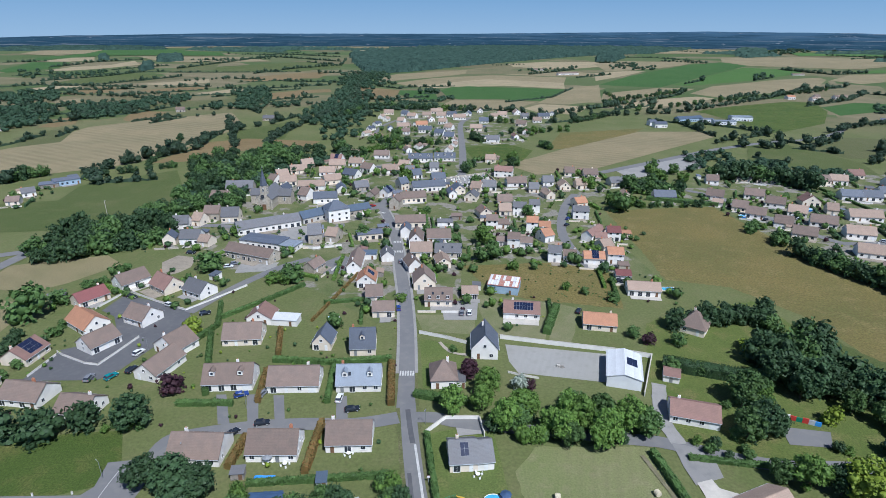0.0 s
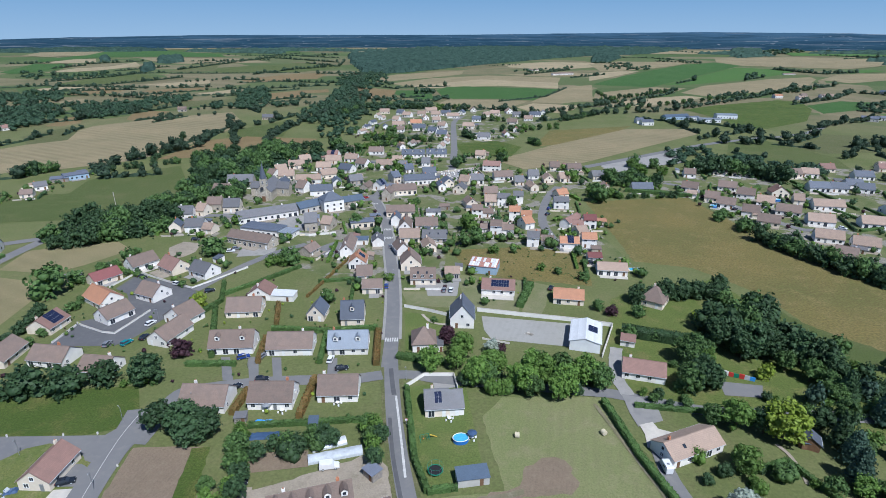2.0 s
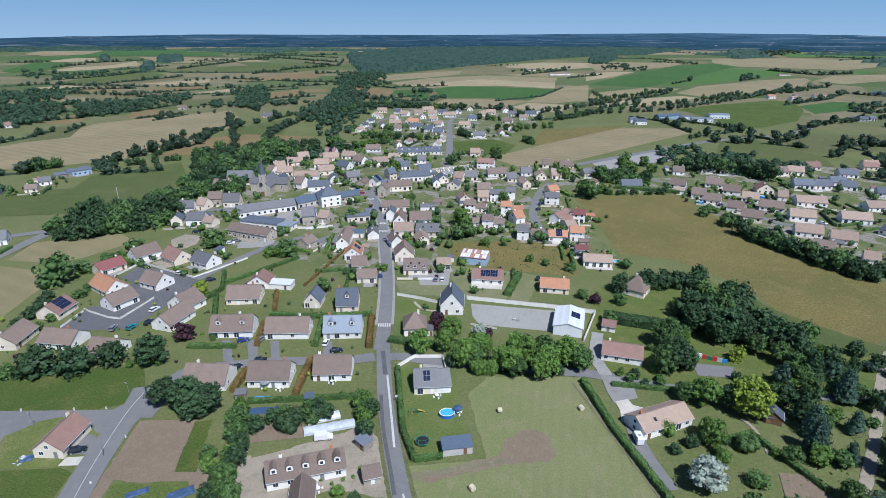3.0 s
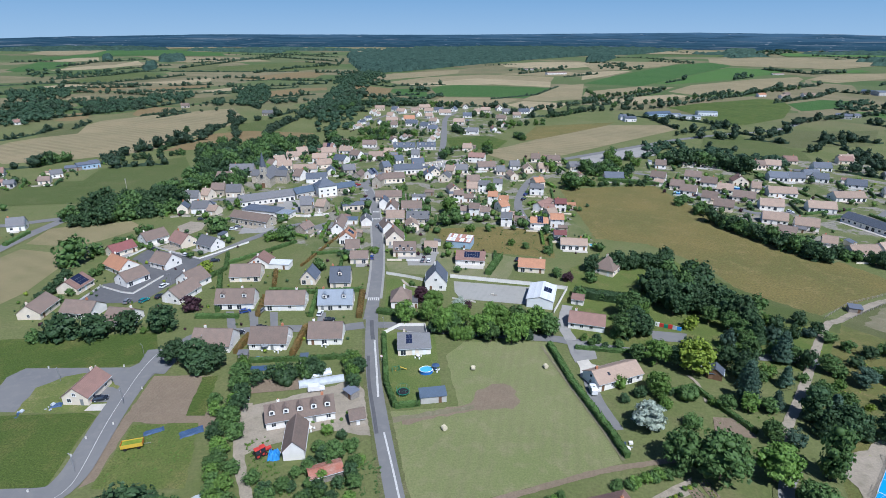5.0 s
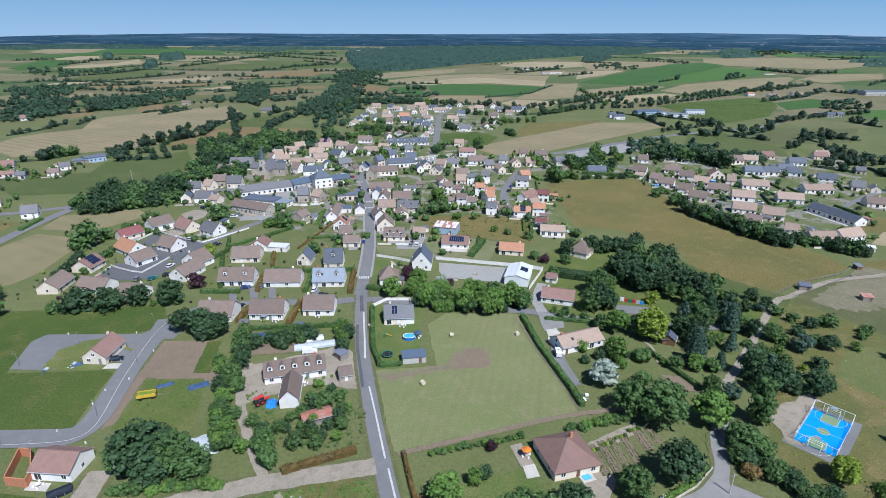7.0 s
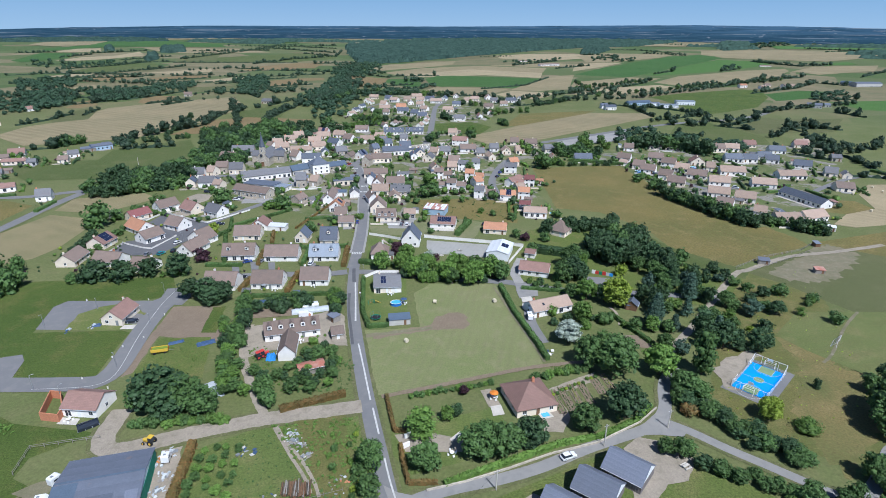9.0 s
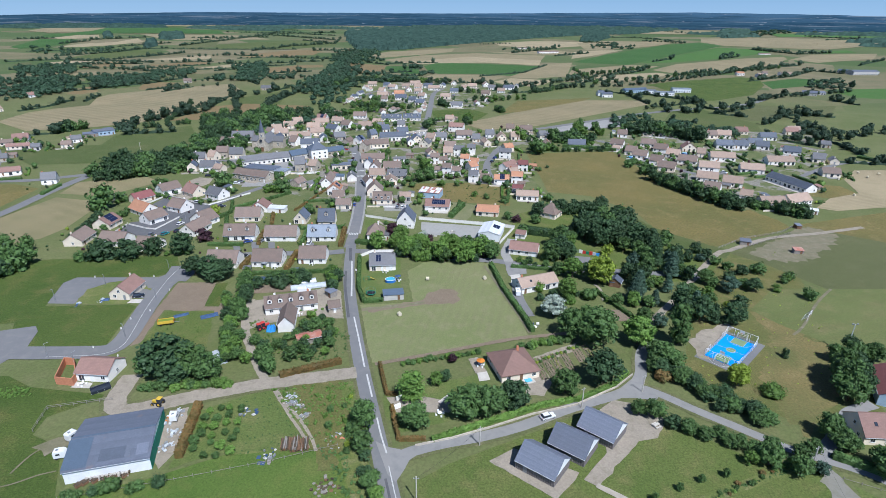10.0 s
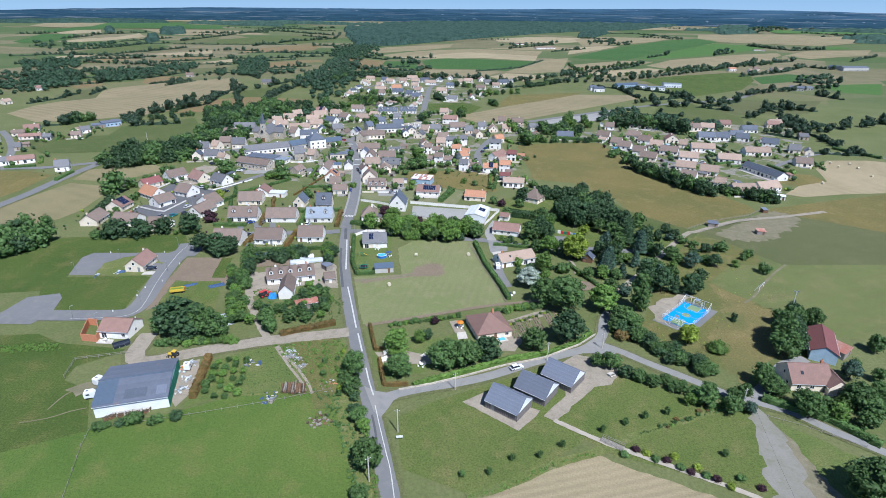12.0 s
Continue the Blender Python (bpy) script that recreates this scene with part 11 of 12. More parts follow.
far_row(spots, rnd, [(-336.6, 1197.4), (-210.6, 1175.1)], 8, 8, 13, 3, 1, 0.1)
far_row(spots, rnd, [(-686.7, 984.8), (-554.2, 1025.5)], 8, 8, 13, 3, 1, 0.1)
far_row(spots, rnd, [(-1260.3, 1661.4), (-1174.7, 1734.0)], 8, 8, 13, 3, 1, 0.1)
far_row(spots, rnd, [(-642.2, 2158.9), (-413.3, 2306.1)], 8, 8, 13, 3, 1, 0.1)
far_row(spots, rnd, [(317.8, 399.0), (325.5, 369.2), (342.0, 351.5)], 8, 8, 13, 3, 1, 0.1)
far_row(spots, rnd, [(-450.2, 679.3), (-446.8, 738.5), (-388.3, 716.2)], 9, 8, 12, 3, 1, 0.15)
far_row(spots, rnd, [(-334.7, 637.0), (-315.8, 690.0), (-278.2, 708.6)], 9, 8, 12, 3, 1, 0.15)
far_row(spots, rnd, [(-169.0, 440.1), (-153.9, 473.4), (-119.5, 486.3)], 9, 8, 12, 3, 1, 0.15)
far_row(spots, rnd, [(-826.1, 1034.2), (-765.1, 1087.5), (-653.2, 1068.3)], 9, 8, 12, 3, 1, 0.15)
far_row(spots, rnd, [(-551.8, 892.9), (-463.6, 944.4)], 9, 8, 12, 3, 1, 0.15)
far_row(spots, rnd, [(-539.0, 1185.1), (-454.1, 1253.9), (-381.9, 1225.8)], 9, 8, 12, 3, 1, 0.15)
far_row(spots, rnd, [(-311.3, 1417.2), (-233.0, 1463.0)], 9, 8, 12, 3, 1, 0.15)
far_row(spots, rnd, [(-632.9, 1179.4), (-594.6, 1312.8)], 9, 8, 12, 3, 1, 0.15)
far_row(spots, rnd, [(-411.4, 480.7), (-401.1, 513.0), (-402.8, 560.2)], 9, 8, 12, 3, 1, 0.15)
far_row(spots, rnd, [(-383.6, 549.3), (-394.3, 597.9)], 9, 8, 12, 3, 1, 0.15)
far_row(spots, rnd, [(-459.9, 627.6), (-430.6, 658.6)], 9, 8, 12, 3, 1, 0.15)
far_row(spots, rnd, [(-368.4, 901.7), (-328.3, 951.2)], 9, 8, 12, 3, 1, 0.15)
far_row(spots, rnd, [(-285.5, 822.2), (-249.7, 880.7), (-200.7, 909.7)], 9, 8, 12, 3, 1, 0.15)
far_row(spots, rnd, [(-119.5, 758.5), (-87.5, 698.8)], 9, 8, 12, 3, 1, 0.15)
far_row(spots, rnd, [(-61.5, 832.1), (-9.8, 858.2)], 9, 8, 12, 3, 1, 0.15)
far_row(spots, rnd, [(426.5, 894.9), (539.4, 994.6)], 9, 8, 12, 3, 1, 0.15)
far_row(spots, rnd, [(362.7, 985.8), (434.7, 1043.5)], 9, 8, 12, 3, 1, 0.15)
far_row(spots, rnd, [(296.6, 1319.2), (403.1, 1423.7)], 9, 8, 12, 3, 1, 0.15)
far_row(spots, rnd, [(902.0, 1128.6), (1046.0, 1258.1)], 9, 8, 12, 3, 1, 0.15)
far_row(spots, rnd, [(261.3, 471.0), (278.8, 452.4)], 9, 8, 12, 3, 1, 0.15)
far_row(spots, rnd, [(253.0, 533.2), (293.7, 559.8), (336.0, 584.6)], 9, 8, 12, 3, 1, 0.15)
far_row(spots, rnd, [(520.3, 620.5), (528.7, 579.0)], 9, 8, 12, 3, 1, 0.15)
far_row(spots, rnd, [(387.8, 504.3), (396.1, 474.8)], 9, 8, 12, 3, 1, 0.15)
far_row(spots, rnd, [(-814.3, 1862.1), (-583.2, 1957.0)], 9, 8, 12, 3, 1, 0.15)
far_row(spots, rnd, [(-247.3, 1379.1), (-198.6, 1427.7)], 9, 8, 12, 3, 1, 0.15)
far_row(spots, rnd, [(-1032.8, 1515.6), (-1027.9, 1661.3)], 9, 8, 12, 3, 1, 0.15)
far_row(spots, rnd, [(479.1, 1869.6), (573.4, 1813.1)], 5, 7, 13, 3, 0.9, 0.1)
far_row(spots, rnd, [(549.0, 1251.3), (590.8, 1339.7)], 5, 7, 13, 3, 0.9, 0.1)
far_row(spots, rnd, [(689.4, 1117.4), (628.8, 999.1)], 5, 7, 13, 3, 0.9, 0.1)
far_row(spots, rnd, [(372.0, 377.6), (464.3, 423.3), (506.0, 440.7)], 8, 8, 12, 3, 1, 0.1)
far_row(spots, rnd, [(383.7, 464.5), (383.3, 432.9), (374.6, 390.5)], 8, 8, 12, 3, 1, 0.1)
far_row(spots, rnd, [(366.2, 417.2), (360.0, 342.2), (351.4, 307.3), (365.2, 284.7)], 8, 8, 12, 3, 1, 0.1)
far_row(spots, rnd, [(320.7, 300.1), (354.8, 292.8)], 8, 8, 12, 3, 1, 0.1)
far_row(spots, rnd, [(345.1, 445.8), (397.0, 500.5), (429.3, 502.8)], 8, 8, 12, 3, 1, 0.1)
far_row(spots, rnd, [(197.6, 406.6), (249.9, 418.5), (257.9, 383.5)], 8, 8, 12, 3, 1, 0.1)
far_row(spots, rnd, [(-679.0, 1092.1), (-547.6, 1048.7), (-500.9, 1111.4)], 9, 5, 8, 2.5, 0.9, 0.15)
far_row(spots, rnd, [(-502.9, 940.1), (-426.7, 1010.8), (-382.2, 1090.2)], 9, 5, 8, 2.5, 0.9, 0.15)
far_row(spots, rnd, [(-353.7, 736.4), (-282.0, 793.8)], 9, 6, 9, 2.5, 0.9, 0.15)
far_row(spots, rnd, [(-242.0, 461.3), (-238.6, 524.9), (-236.8, 578.9), (-226.9, 630.9)], 6, 5, 8, 2.5, 0.9, 0.15)
far_row(spots, rnd, [(-361.9, 649.4), (-339.2, 688.4)], 7, 5, 8, 2.5, 0.9, 0.15)
far_row(spots, rnd, [(-549.2, 682.5), (-496.8, 689.0)], 7, 6, 9, 2.5, 0.9, 0.15)
far_row(spots, rnd, [(-698.1, 960.6), (-655.9, 1035.6), (-575.1, 1082.0)], 9, 5, 8, 2.5, 0.9, 0.15)
far_row(spots, rnd, [(-288.7, 813.7), (-216.6, 859.3)], 8, 6, 9, 2.5, 0.9, 0.15)
far_row(spots, rnd, [(-674.4, 1415.6), (-559.2, 1426.1), (-362.9, 1460.3)], 8, 5, 8, 2.5, 0.9, 0.15)
far_row(spots, rnd, [(-842.8, 1466.9), (-777.2, 1639.8)], 9, 6, 10, 2.5, 0.9, 0.15)
far_row(spots, rnd, [(-419.8, 1166.7), (-306.0, 1226.4)], 9, 5, 8, 2.5, 0.9, 0.15)
far_row(spots, rnd, [(-407.5, 917.2), (-339.8, 964.8), (-260.3, 1038.6)], 9, 6, 9, 2.5, 0.9, 0.15)
far_row(spots, rnd, [(-812.4, 1317.2), (-739.9, 1406.6), (-689.5, 1448.5)], 10, 6, 10, 2.5, 0.9, 0.15)
far_row(spots, rnd, [(-730.9, 1087.5), (-660.3, 1117.3), (-614.3, 1257.7)], 9, 6, 9, 2.5, 0.9, 0.15)
far_row(spots, rnd, [(-754.6, 1739.0), (-660.9, 1974.2), (-507.4, 2056.3)], 10, 7, 10, 2.5, 0.9, 0.15)
far_row(spots, rnd, [(-825.8, 2215.4), (-661.4, 2169.6), (-584.4, 2374.6)], 10, 8, 11, 2.5, 0.9, 0.15)
far_row(spots, rnd, [(-435.3, 1832.6), (-303.3, 1694.5), (-340.1, 2014.5)], 10, 8, 12, 2.5, 0.9, 0.15)
far_row(spots, rnd, [(-539.2, 2187.7), (-375.8, 2105.9)], 10, 8, 12, 2.5, 0.9, 0.15)
far_row(spots, rnd, [(89.2, 854.7), (169.5, 920.9), (239.0, 1081.2)], 9, 5, 7, 2.5, 0.9, 0.15)
far_row(spots, rnd, [(130.9, 1721.1), (256.2, 1774.6)], 10, 6, 9, 2.5, 0.9, 0.15)
far_row(spots, rnd, [(557.0, 2150.3), (753.2, 2113.5), (827.8, 1897.9)], 10, 7, 10, 2.5, 0.9, 0.15)
far_row(spots, rnd, [(988.3, 2519.9), (1128.9, 2302.2)], 12, 8, 12, 2.5, 0.9, 0.15)
far_row(spots, rnd, [(1402.6, 2522.8), (1631.6, 2580.2), (1582.2, 2282.8)], 12, 8, 12, 2.5, 0.9, 0.15)
far_row(spots, rnd, [(1355.9, 1971.7), (1597.3, 2098.5)], 12, 7, 10, 2.5, 0.9, 0.15)
canopy("hedgerow", [s for s in spots if s[1] < 760], "leaf_far", "dark green field hedgerows with scattered trees", detail="low")
canopy("hedgerow", [s for s in spots if s[1] >= 760], "leaf_far", "dark green far hedgerows with scattered trees", detail="tiny")
spots = []
spots += [(x, y, rnd.uniform(10, 17), rnd.uniform(7, 12.75)) for x, y in scatter([(-202.4, 1068.4), (-221.1, 1586.6), (-122.6, 1384.9), (-122.5, 1137.8), (-125.4, 913.3), (-99.1, 727.7), (-113.4, 598.8), (-142.9, 643.9)], 200, rnd)]
spots += [(x, y, rnd.uniform(8, 13), rnd.uniform(5.6, 9.75)) for x, y in scatter([(-148.3, 669.2), (-152.0, 960.0), (-83.1, 871.4), (-8.1, 797.3), (-99.1, 727.7), (-90.2, 506.0), (-106.0, 474.8)], 160, rnd)]
spots += [(x, y, rnd.uniform(8, 14), rnd.uniform(5.6, 10.5)) for x, y in scatter([(-628.7, 770.8), (-558.5, 740.4), (-465.4, 657.3), (-452.5, 587.2), (-460.9, 546.8), (-482.0, 527.8), (-650.4, 736.6)], 120, rnd)]
spots += [(x, y, rnd.uniform(8, 13), rnd.uniform(5.6, 9.75)) for x, y in scatter([(-179.9, 376.3), (-190.9, 431.9), (-154.0, 440.5), (-102.9, 460.7), (-88.8, 442.3), (-117.3, 398.8), (-129.3, 377.6), (-129.5, 327.5), (-155.8, 323.7)], 150, rnd)]
spots += [(x, y, rnd.uniform(8, 14), rnd.uniform(5.6, 10.5)) for x, y in scatter([(-547.1, 810.6), (-483.9, 853.0), (-394.3, 795.1), (-403.3, 715.6), (-470.6, 712.9)], 70, rnd)]
spots += [(x, y, rnd.uniform(8, 13), rnd.uniform(5.6, 9.75)) for x, y in scatter([(-489.0, 743.2), (-452.5, 778.4), (-400.0, 681.2), (-437.6, 658.4)], 40, rnd)]
spots += [(x, y, rnd.uniform(8, 12), rnd.uniform(5.6, 9)) for x, y in scatter([(219.2, 430.6), (258.1, 451.9), (276.4, 437.0), (252.4, 397.4), (206.4, 385.9)], 60, rnd)]
spots += [(x, y, rnd.uniform(8, 12), rnd.uniform(5.6, 9)) for x, y in scatter([(274.0, 432.1), (302.3, 420.9), (293.0, 388.0), (254.9, 375.1)], 40, rnd)]
spots += [(x, y, rnd.uniform(7, 11), rnd.uniform(4.9, 8.25)) for x, y in scatter([(207.2, 483.8), (244.9, 497.0), (242.6, 451.4), (200.7, 406.9), (185.5, 417.9)], 40, rnd)]
spots += [(x, y, rnd.uniform(9, 14), rnd.uniform(6.3, 10.5)) for x, y in scatter([(612.3, 823.8), (676.3, 841.5), (623.3, 744.1), (550.9, 717.6)], 40, rnd)]
spots += [(x, y, rnd.uniform(10, 16), rnd.uniform(7, 12)) for x, y in scatter([(481.8, 1734.7), (592.7, 1817.7), (535.2, 1625.7), (442.5, 1579.2)], 25, rnd)]
spots += [(x, y, rnd.uniform(9, 14), rnd.uniform(6.3, 10.5)) for x, y in scatter([(-316.3, 860.7), (-299.1, 952.7), (-240.7, 787.4), (-259.8, 721.3)], 40, rnd)]
spots += [(x, y, rnd.uniform(16, 26), rnd.uniform(11.2, 19.5)) for x, y in scatter([(1166.7, 2354.8), (1573.2, 2626.5), (1448.6, 2328.1), (1142.1, 2166.1)], 60, rnd)]
spots += [(x, y, rnd.uniform(10, 15), rnd.uniform(8.0, 12.8)) for x, y in scatter([(-584.3, 729.5), (-557.3, 791.5), (-494.4, 721.0), (-451.8, 633.6), (-457.1, 592.3), (-493.1, 607.3)], 120, rnd)]
spots += [(x, y, rnd.uniform(10, 15), rnd.uniform(8.0, 12.8)) for x, y in scatter([(-703.6, 889.6), (-711.6, 980.2), (-631.4, 935.3), (-576.7, 847.0), (-581.2, 790.7), (-619.3, 776.6)], 110, rnd)]
spots += [(x, y, rnd.uniform(9, 14), rnd.uniform(7.2, 11.9)) for x, y in scatter([(-487.1, 755.9), (-472.0, 821.5), (-425.9, 770.1), (-396.3, 681.8), (-419.2, 643.3)], 55, rnd)]
spots += [(x, y, rnd.uniform(9, 14), rnd.uniform(7.2, 11.9)) for x, y in scatter([(-456.5, 808.2), (-436.4, 899.2), (-419.4, 934.3), (-380.6, 853.7), (-394.2, 790.2), (-425.8, 757.8)], 60, rnd)]
spots += [(x, y, rnd.uniform(11, 16), rnd.uniform(8.8, 13.6)) for x, y in scatter([(-362.4, 993.0), (-317.0, 1036.3), (-261.7, 857.8), (-299.3, 820.2)], 60, rnd)]
spots += [(x, y, rnd.uniform(10, 14), rnd.uniform(8.0, 11.9)) for x, y in scatter([(-1052.4, 1435.3), (-997.0, 1426.7), (-859.6, 1221.9), (-875.4, 1192.2)], 16, rnd)]
spots += [(x, y, rnd.uniform(9, 14), rnd.uniform(7.2, 11.9)) for x, y in scatter([(-873.8, 1248.6), (-846.4, 1447.5), (-778.8, 1351.1), (-817.2, 1185.3)], 50, rnd)]
spots += [(x, y, rnd.uniform(12, 16), rnd.uniform(9.6, 13.6)) for x, y in scatter([(-342.2, 791.9), (-263.7, 775.1), (-255.9, 751.0), (-329.5, 760.7)], 10, rnd)]
spots += [(x, y, rnd.uniform(11, 14), rnd.uniform(8.8, 11.9)) for x, y in scatter([(-241.7, 795.1), (-207.8, 823.3), (-201.3, 796.4), (-234.3, 769.8)], 8, rnd)]
spots += [(x, y, rnd.uniform(9, 14), rnd.uniform(7.2, 11.9)) for x, y in scatter([(-100.6, 550.6), (-144.5, 646.2), (-181.9, 765.3), (-181.4, 952.1), (-247.8, 1380.5), (-172.6, 1328.4), (-142.1, 1137.5), (-157.8, 926.3), (-125.2, 779.5), (-109.3, 780.0), (-124.3, 684.5), (-78.7, 561.3)], 170, rnd)]
spots += [(x, y, rnd.uniform(9, 13), rnd.uniform(7.2, 11.0)) for x, y in scatter([(-187.1, 708.3), (-179.6, 790.5), (-146.7, 766.4), (-142.6, 637.4), (-155.6, 596.0)], 36, rnd)]
spots += [(x, y, rnd.uniform(10, 14), rnd.uniform(8.0, 11.9)) for x, y in scatter([(-193.7, 1174.7), (-93.2, 1165.7), (-89.0, 1114.7), (-183.2, 1110.7)], 16, rnd)]
spots += [(x, y, rnd.uniform(14, 17), rnd.uniform(11.2, 14.4)) for x, y in scatter([(-45.0, 1015.5), (-7.0, 1006.8), (-6.6, 977.4), (-43.5, 985.6)], 5, rnd)]
spots += [(x, y, rnd.uniform(9, 12), rnd.uniform(7.2, 10.2)) for x, y in scatter([(-15.9, 881.7), (11.0, 915.2), (15.4, 874.9), (-10.8, 851.4)], 14, rnd)]
spots += [(x, y, rnd.uniform(9, 13), rnd.uniform(7.2, 11.0)) for x, y in scatter([(186.0, 1531.9), (285.9, 1636.3), (380.9, 1706.9), (361.9, 1615.7), (199.0, 1454.6)], 24, rnd)]
spots += [(x, y, rnd.uniform(9, 13), rnd.uniform(7.2, 11.0)) for x, y in scatter([(512.8, 1616.7), (613.9, 1703.7), (570.3, 1575.6), (481.9, 1538.1)], 26, rnd)]
spots += [(x, y, rnd.uniform(9, 13), rnd.uniform(7.2, 11.0)) for x, y in scatter([(923.7, 1586.0), (975.7, 1505.9), (1010.7, 1468.7), (953.5, 1402.0), (907.9, 1490.9)], 30, rnd)]
spots += [(x, y, rnd.uniform(10, 14), rnd.uniform(8.0, 11.9)) for x, y in scatter([(720.6, 1377.7), (787.3, 1441.4), (737.8, 1345.1), (692.2, 1314.6)], 16, rnd)]
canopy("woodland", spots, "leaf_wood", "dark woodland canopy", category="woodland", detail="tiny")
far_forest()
hedge_banks()
hedge(268.0, 261.0, 271.5, 242.2, 2, 1.6, "leaf_oak")
hedge(238.6, 310.7, 246.7, 270.9, 1.6, 1.6, "leaf_oak")
hedge(255.3, 369.3, 256.2, 300.4, 1.4, 1.6, "leaf_oak")
hedge(-201.8, 203.8, -203.0, 223.0, 2, 1.8, "leaf_oak")
hedge(-253.1, 230.7, -235.8, 235.8, 1.6, 1.6, "leaf_oak")
hedge(230.7, 262.3, 263.5, 271.7, 1.4, 1.6, "leaf_oak")
hedge(348.5, 315.6, 365.4, 284.1, 2.5, 2, "leaf_oak")

# road markings
white_line([(19.9, -2.8), (22.0, -10.8), (24.6, -20.2), (26.9, -28.9), (30.9, -50.8)], 0.24)
white_line([(0.8, 67.8), (4.0, 55.7), (8.7, 37.3)], 0.5)
white_line([(9.8, 33.9), (12.7, 23.2)], 0.5)
white_line([(15.1, 14.4), (16.9, 7.8), (19.0, 1.3)], 0.42)
white_line([(-7.4, 115.6), (-4.8, 98.8), (-2.5, 83.3)], 0.62)
tar_patch([(-10.2, 129.9), (-8.8, 120.5), (-8.0, 116.1)], 1.4)
tar_patch([(-8.3, 105.6), (-6.1, 90.5), (-2.9, 75.9), (-1.1, 67.3)], 1.0)
tar_patch([(19.5, -6.8), (21.0, -12.3), (22.3, -18.4)], 0.6)
zebra(-11.6, 147.7, 1)
zebra(-23.6, 263.5, 1)
zebra(-22.5, 250.3, 1)
zebra(-37.2, 311.7, 1)
white_line([(-78.7, 106.0), (-78.7, 94.7), (-75.8, 72.5), (-71.9, 53.4), (-71.5, 47.5), (-73.3, 44.1), (-78.1, 42.3), (-91.9, 41.0)], 0.15)

# sports ground
court(126.6, 48.9, 44.7, 18.4, 9.6)
patch("sandy_ground", "gravel", [(114.4, 54.2), (124.3, 61.9), (133.4, 65.8), (134.8, 62.1), (124.3, 53.2), (117.6, 43.4), (114.5, 44.1)], "bare sandy ground beside the court", "ground", fray=1.6)
floodlight(163.8, 48.5)
goal_posts(164.6, 70.0, 47)
mural_ramp(97.7, 125.8, -24)
patch("tarmac_court", "asphalt", [(91.4, 123.7), (103.7, 121.5), (100.5, 115.4), (90.0, 116.6)], "tarmac games court", "field")
patch("clay_court", "soil", [(92.4, 75.2), (100.9, 74.4), (100.2, 66.5), (89.7, 67.7)], "bare reddish games court", "field")

house(100.7, 93.5, -28, 4.6, 4.0, 2.3, 34, "slate", "wood_brown", ridge="d", chimney=0, wins=False, name="cabin", label="small brown wooden cabin with a blue-grey roof")
road("path", "gravel", 1.0, [(93.6, 95.6), (94.7, 91.2), (94.3, 85.7), (93.3, 81.7)], "thin curved park path")
patch("dry_grass", "rough_grass", [(-10.9, 28.6), (2.2, 31.7), (6.2, 20.2), (7.1, -4.2), (3.0, -4.7), (-2.2, 9.2)], "dry grass on the wild plot", "field", fray=1.2)
road("track", "worn_ground", 1.1, [(50.3, 112.2), (53.5, 97.8), (56.9, 83.0), (60.2, 68.8), (62.3, 57.9)], "dry brown strip between meadow and hedge")
# meadow house garden
garden_pool(11.2, 96.5, 10)
trampoline(4.7, 85.2)
playset(3.1, 97.3, 20)
garden_table(14.2, 97.2, "tarp_blue")
garden_table(8.3, 104.9)
bale(17.0, 69.2, 31)
bale(26.2, 98.1, 82)
bale(49.5, 99.3, 18)
wall_line([(-4.8, 119.9), (0.5, 125.9), (9.8, 126.0), (10.8, 119.1)], 1.3, 0.2, "wall_white", "white garden wall at the drive", "garden_wall", "concrete")
patch("drive", "gravel_grey", [(3.0, 124.6), (9.8, 125.3), (10.8, 120.1), (3.9, 119.0)], "grey gravel drive", "field")
road_sign(-3.5, 102.4, 0)
wall_line([(-8.8, 172.6), (0.6, 169.2), (7.5, 165.8)], 1.2, 0.25, "wall_white", "white rendered garden wall", "garden_wall", "concrete")
wall_line([(19.5, 169.4), (35.5, 165.7), (56.9, 161.1), (68.1, 157.6)], 1.6, 0.25, "wall_white", "long white rendered wall round the riding arena", "garden_wall", "concrete")
wall_line([(68.1, 157.6), (59.0, 137.0)], 1.4, 0.25, "wall_white", "white rendered wall beside the hall", "garden_wall", "concrete")
wall_line([(20.2, 148.6), (23.2, 147.3), (29.2, 145.4)], 0.6, 0.25, "wall_white", "low white wall", "garden_wall", "concrete")
tree(36.6, 152.7, 3.0, 2.6, "leaf_oak")
junk_heap(36.6, 152.2, 1.6, 9, ("concrete", "wood_grey"), "ring of pale stones round a small tree", name="stone_border")
road("path", "path_pale", 1.2, [(-1.6, 166.6), (2.1, 160.4), (7.6, 158.6)], "pale curved garden path")

# farm yard
trailer(-63.4, 61.5, 17)
sheet_pile(-61.1, 67.7, 30, 5, 2, "tarp_blue")
sheet_pile(-50.8, 67.6, 30, 6, 3, "tarp_blue")
sheet_pile(-39.2, 41.3, 30, 7, 9, "tarp_white")
polytunnel(-20.7, 90.8, 16, 13.6, 3.2, "tarp_white", 1.4)
polytunnel(-23.1, 94.8, 21, 8.9, 3.0, "galvanised", 1.3, "low greenhouse with grey cover")
patch("vegetable_plot", "soil", [(-42.8, 91.3), (-28.0, 92.6), (-26.7, 86.9), (-40.9, 84.6)], "bare earth vegetable plot", "field")
sheet_pile(-40.9, 98.1, 5, 8, 3, "tarp_blue", 0.2)
car(-41.8, 81.0, 10, "car_dark")
van = car(-21.4, 86.5, 10, "car_white", van=True)
tractor(-29.7, 58.8, 40)
tractor(-28.7, 59.9, 40)
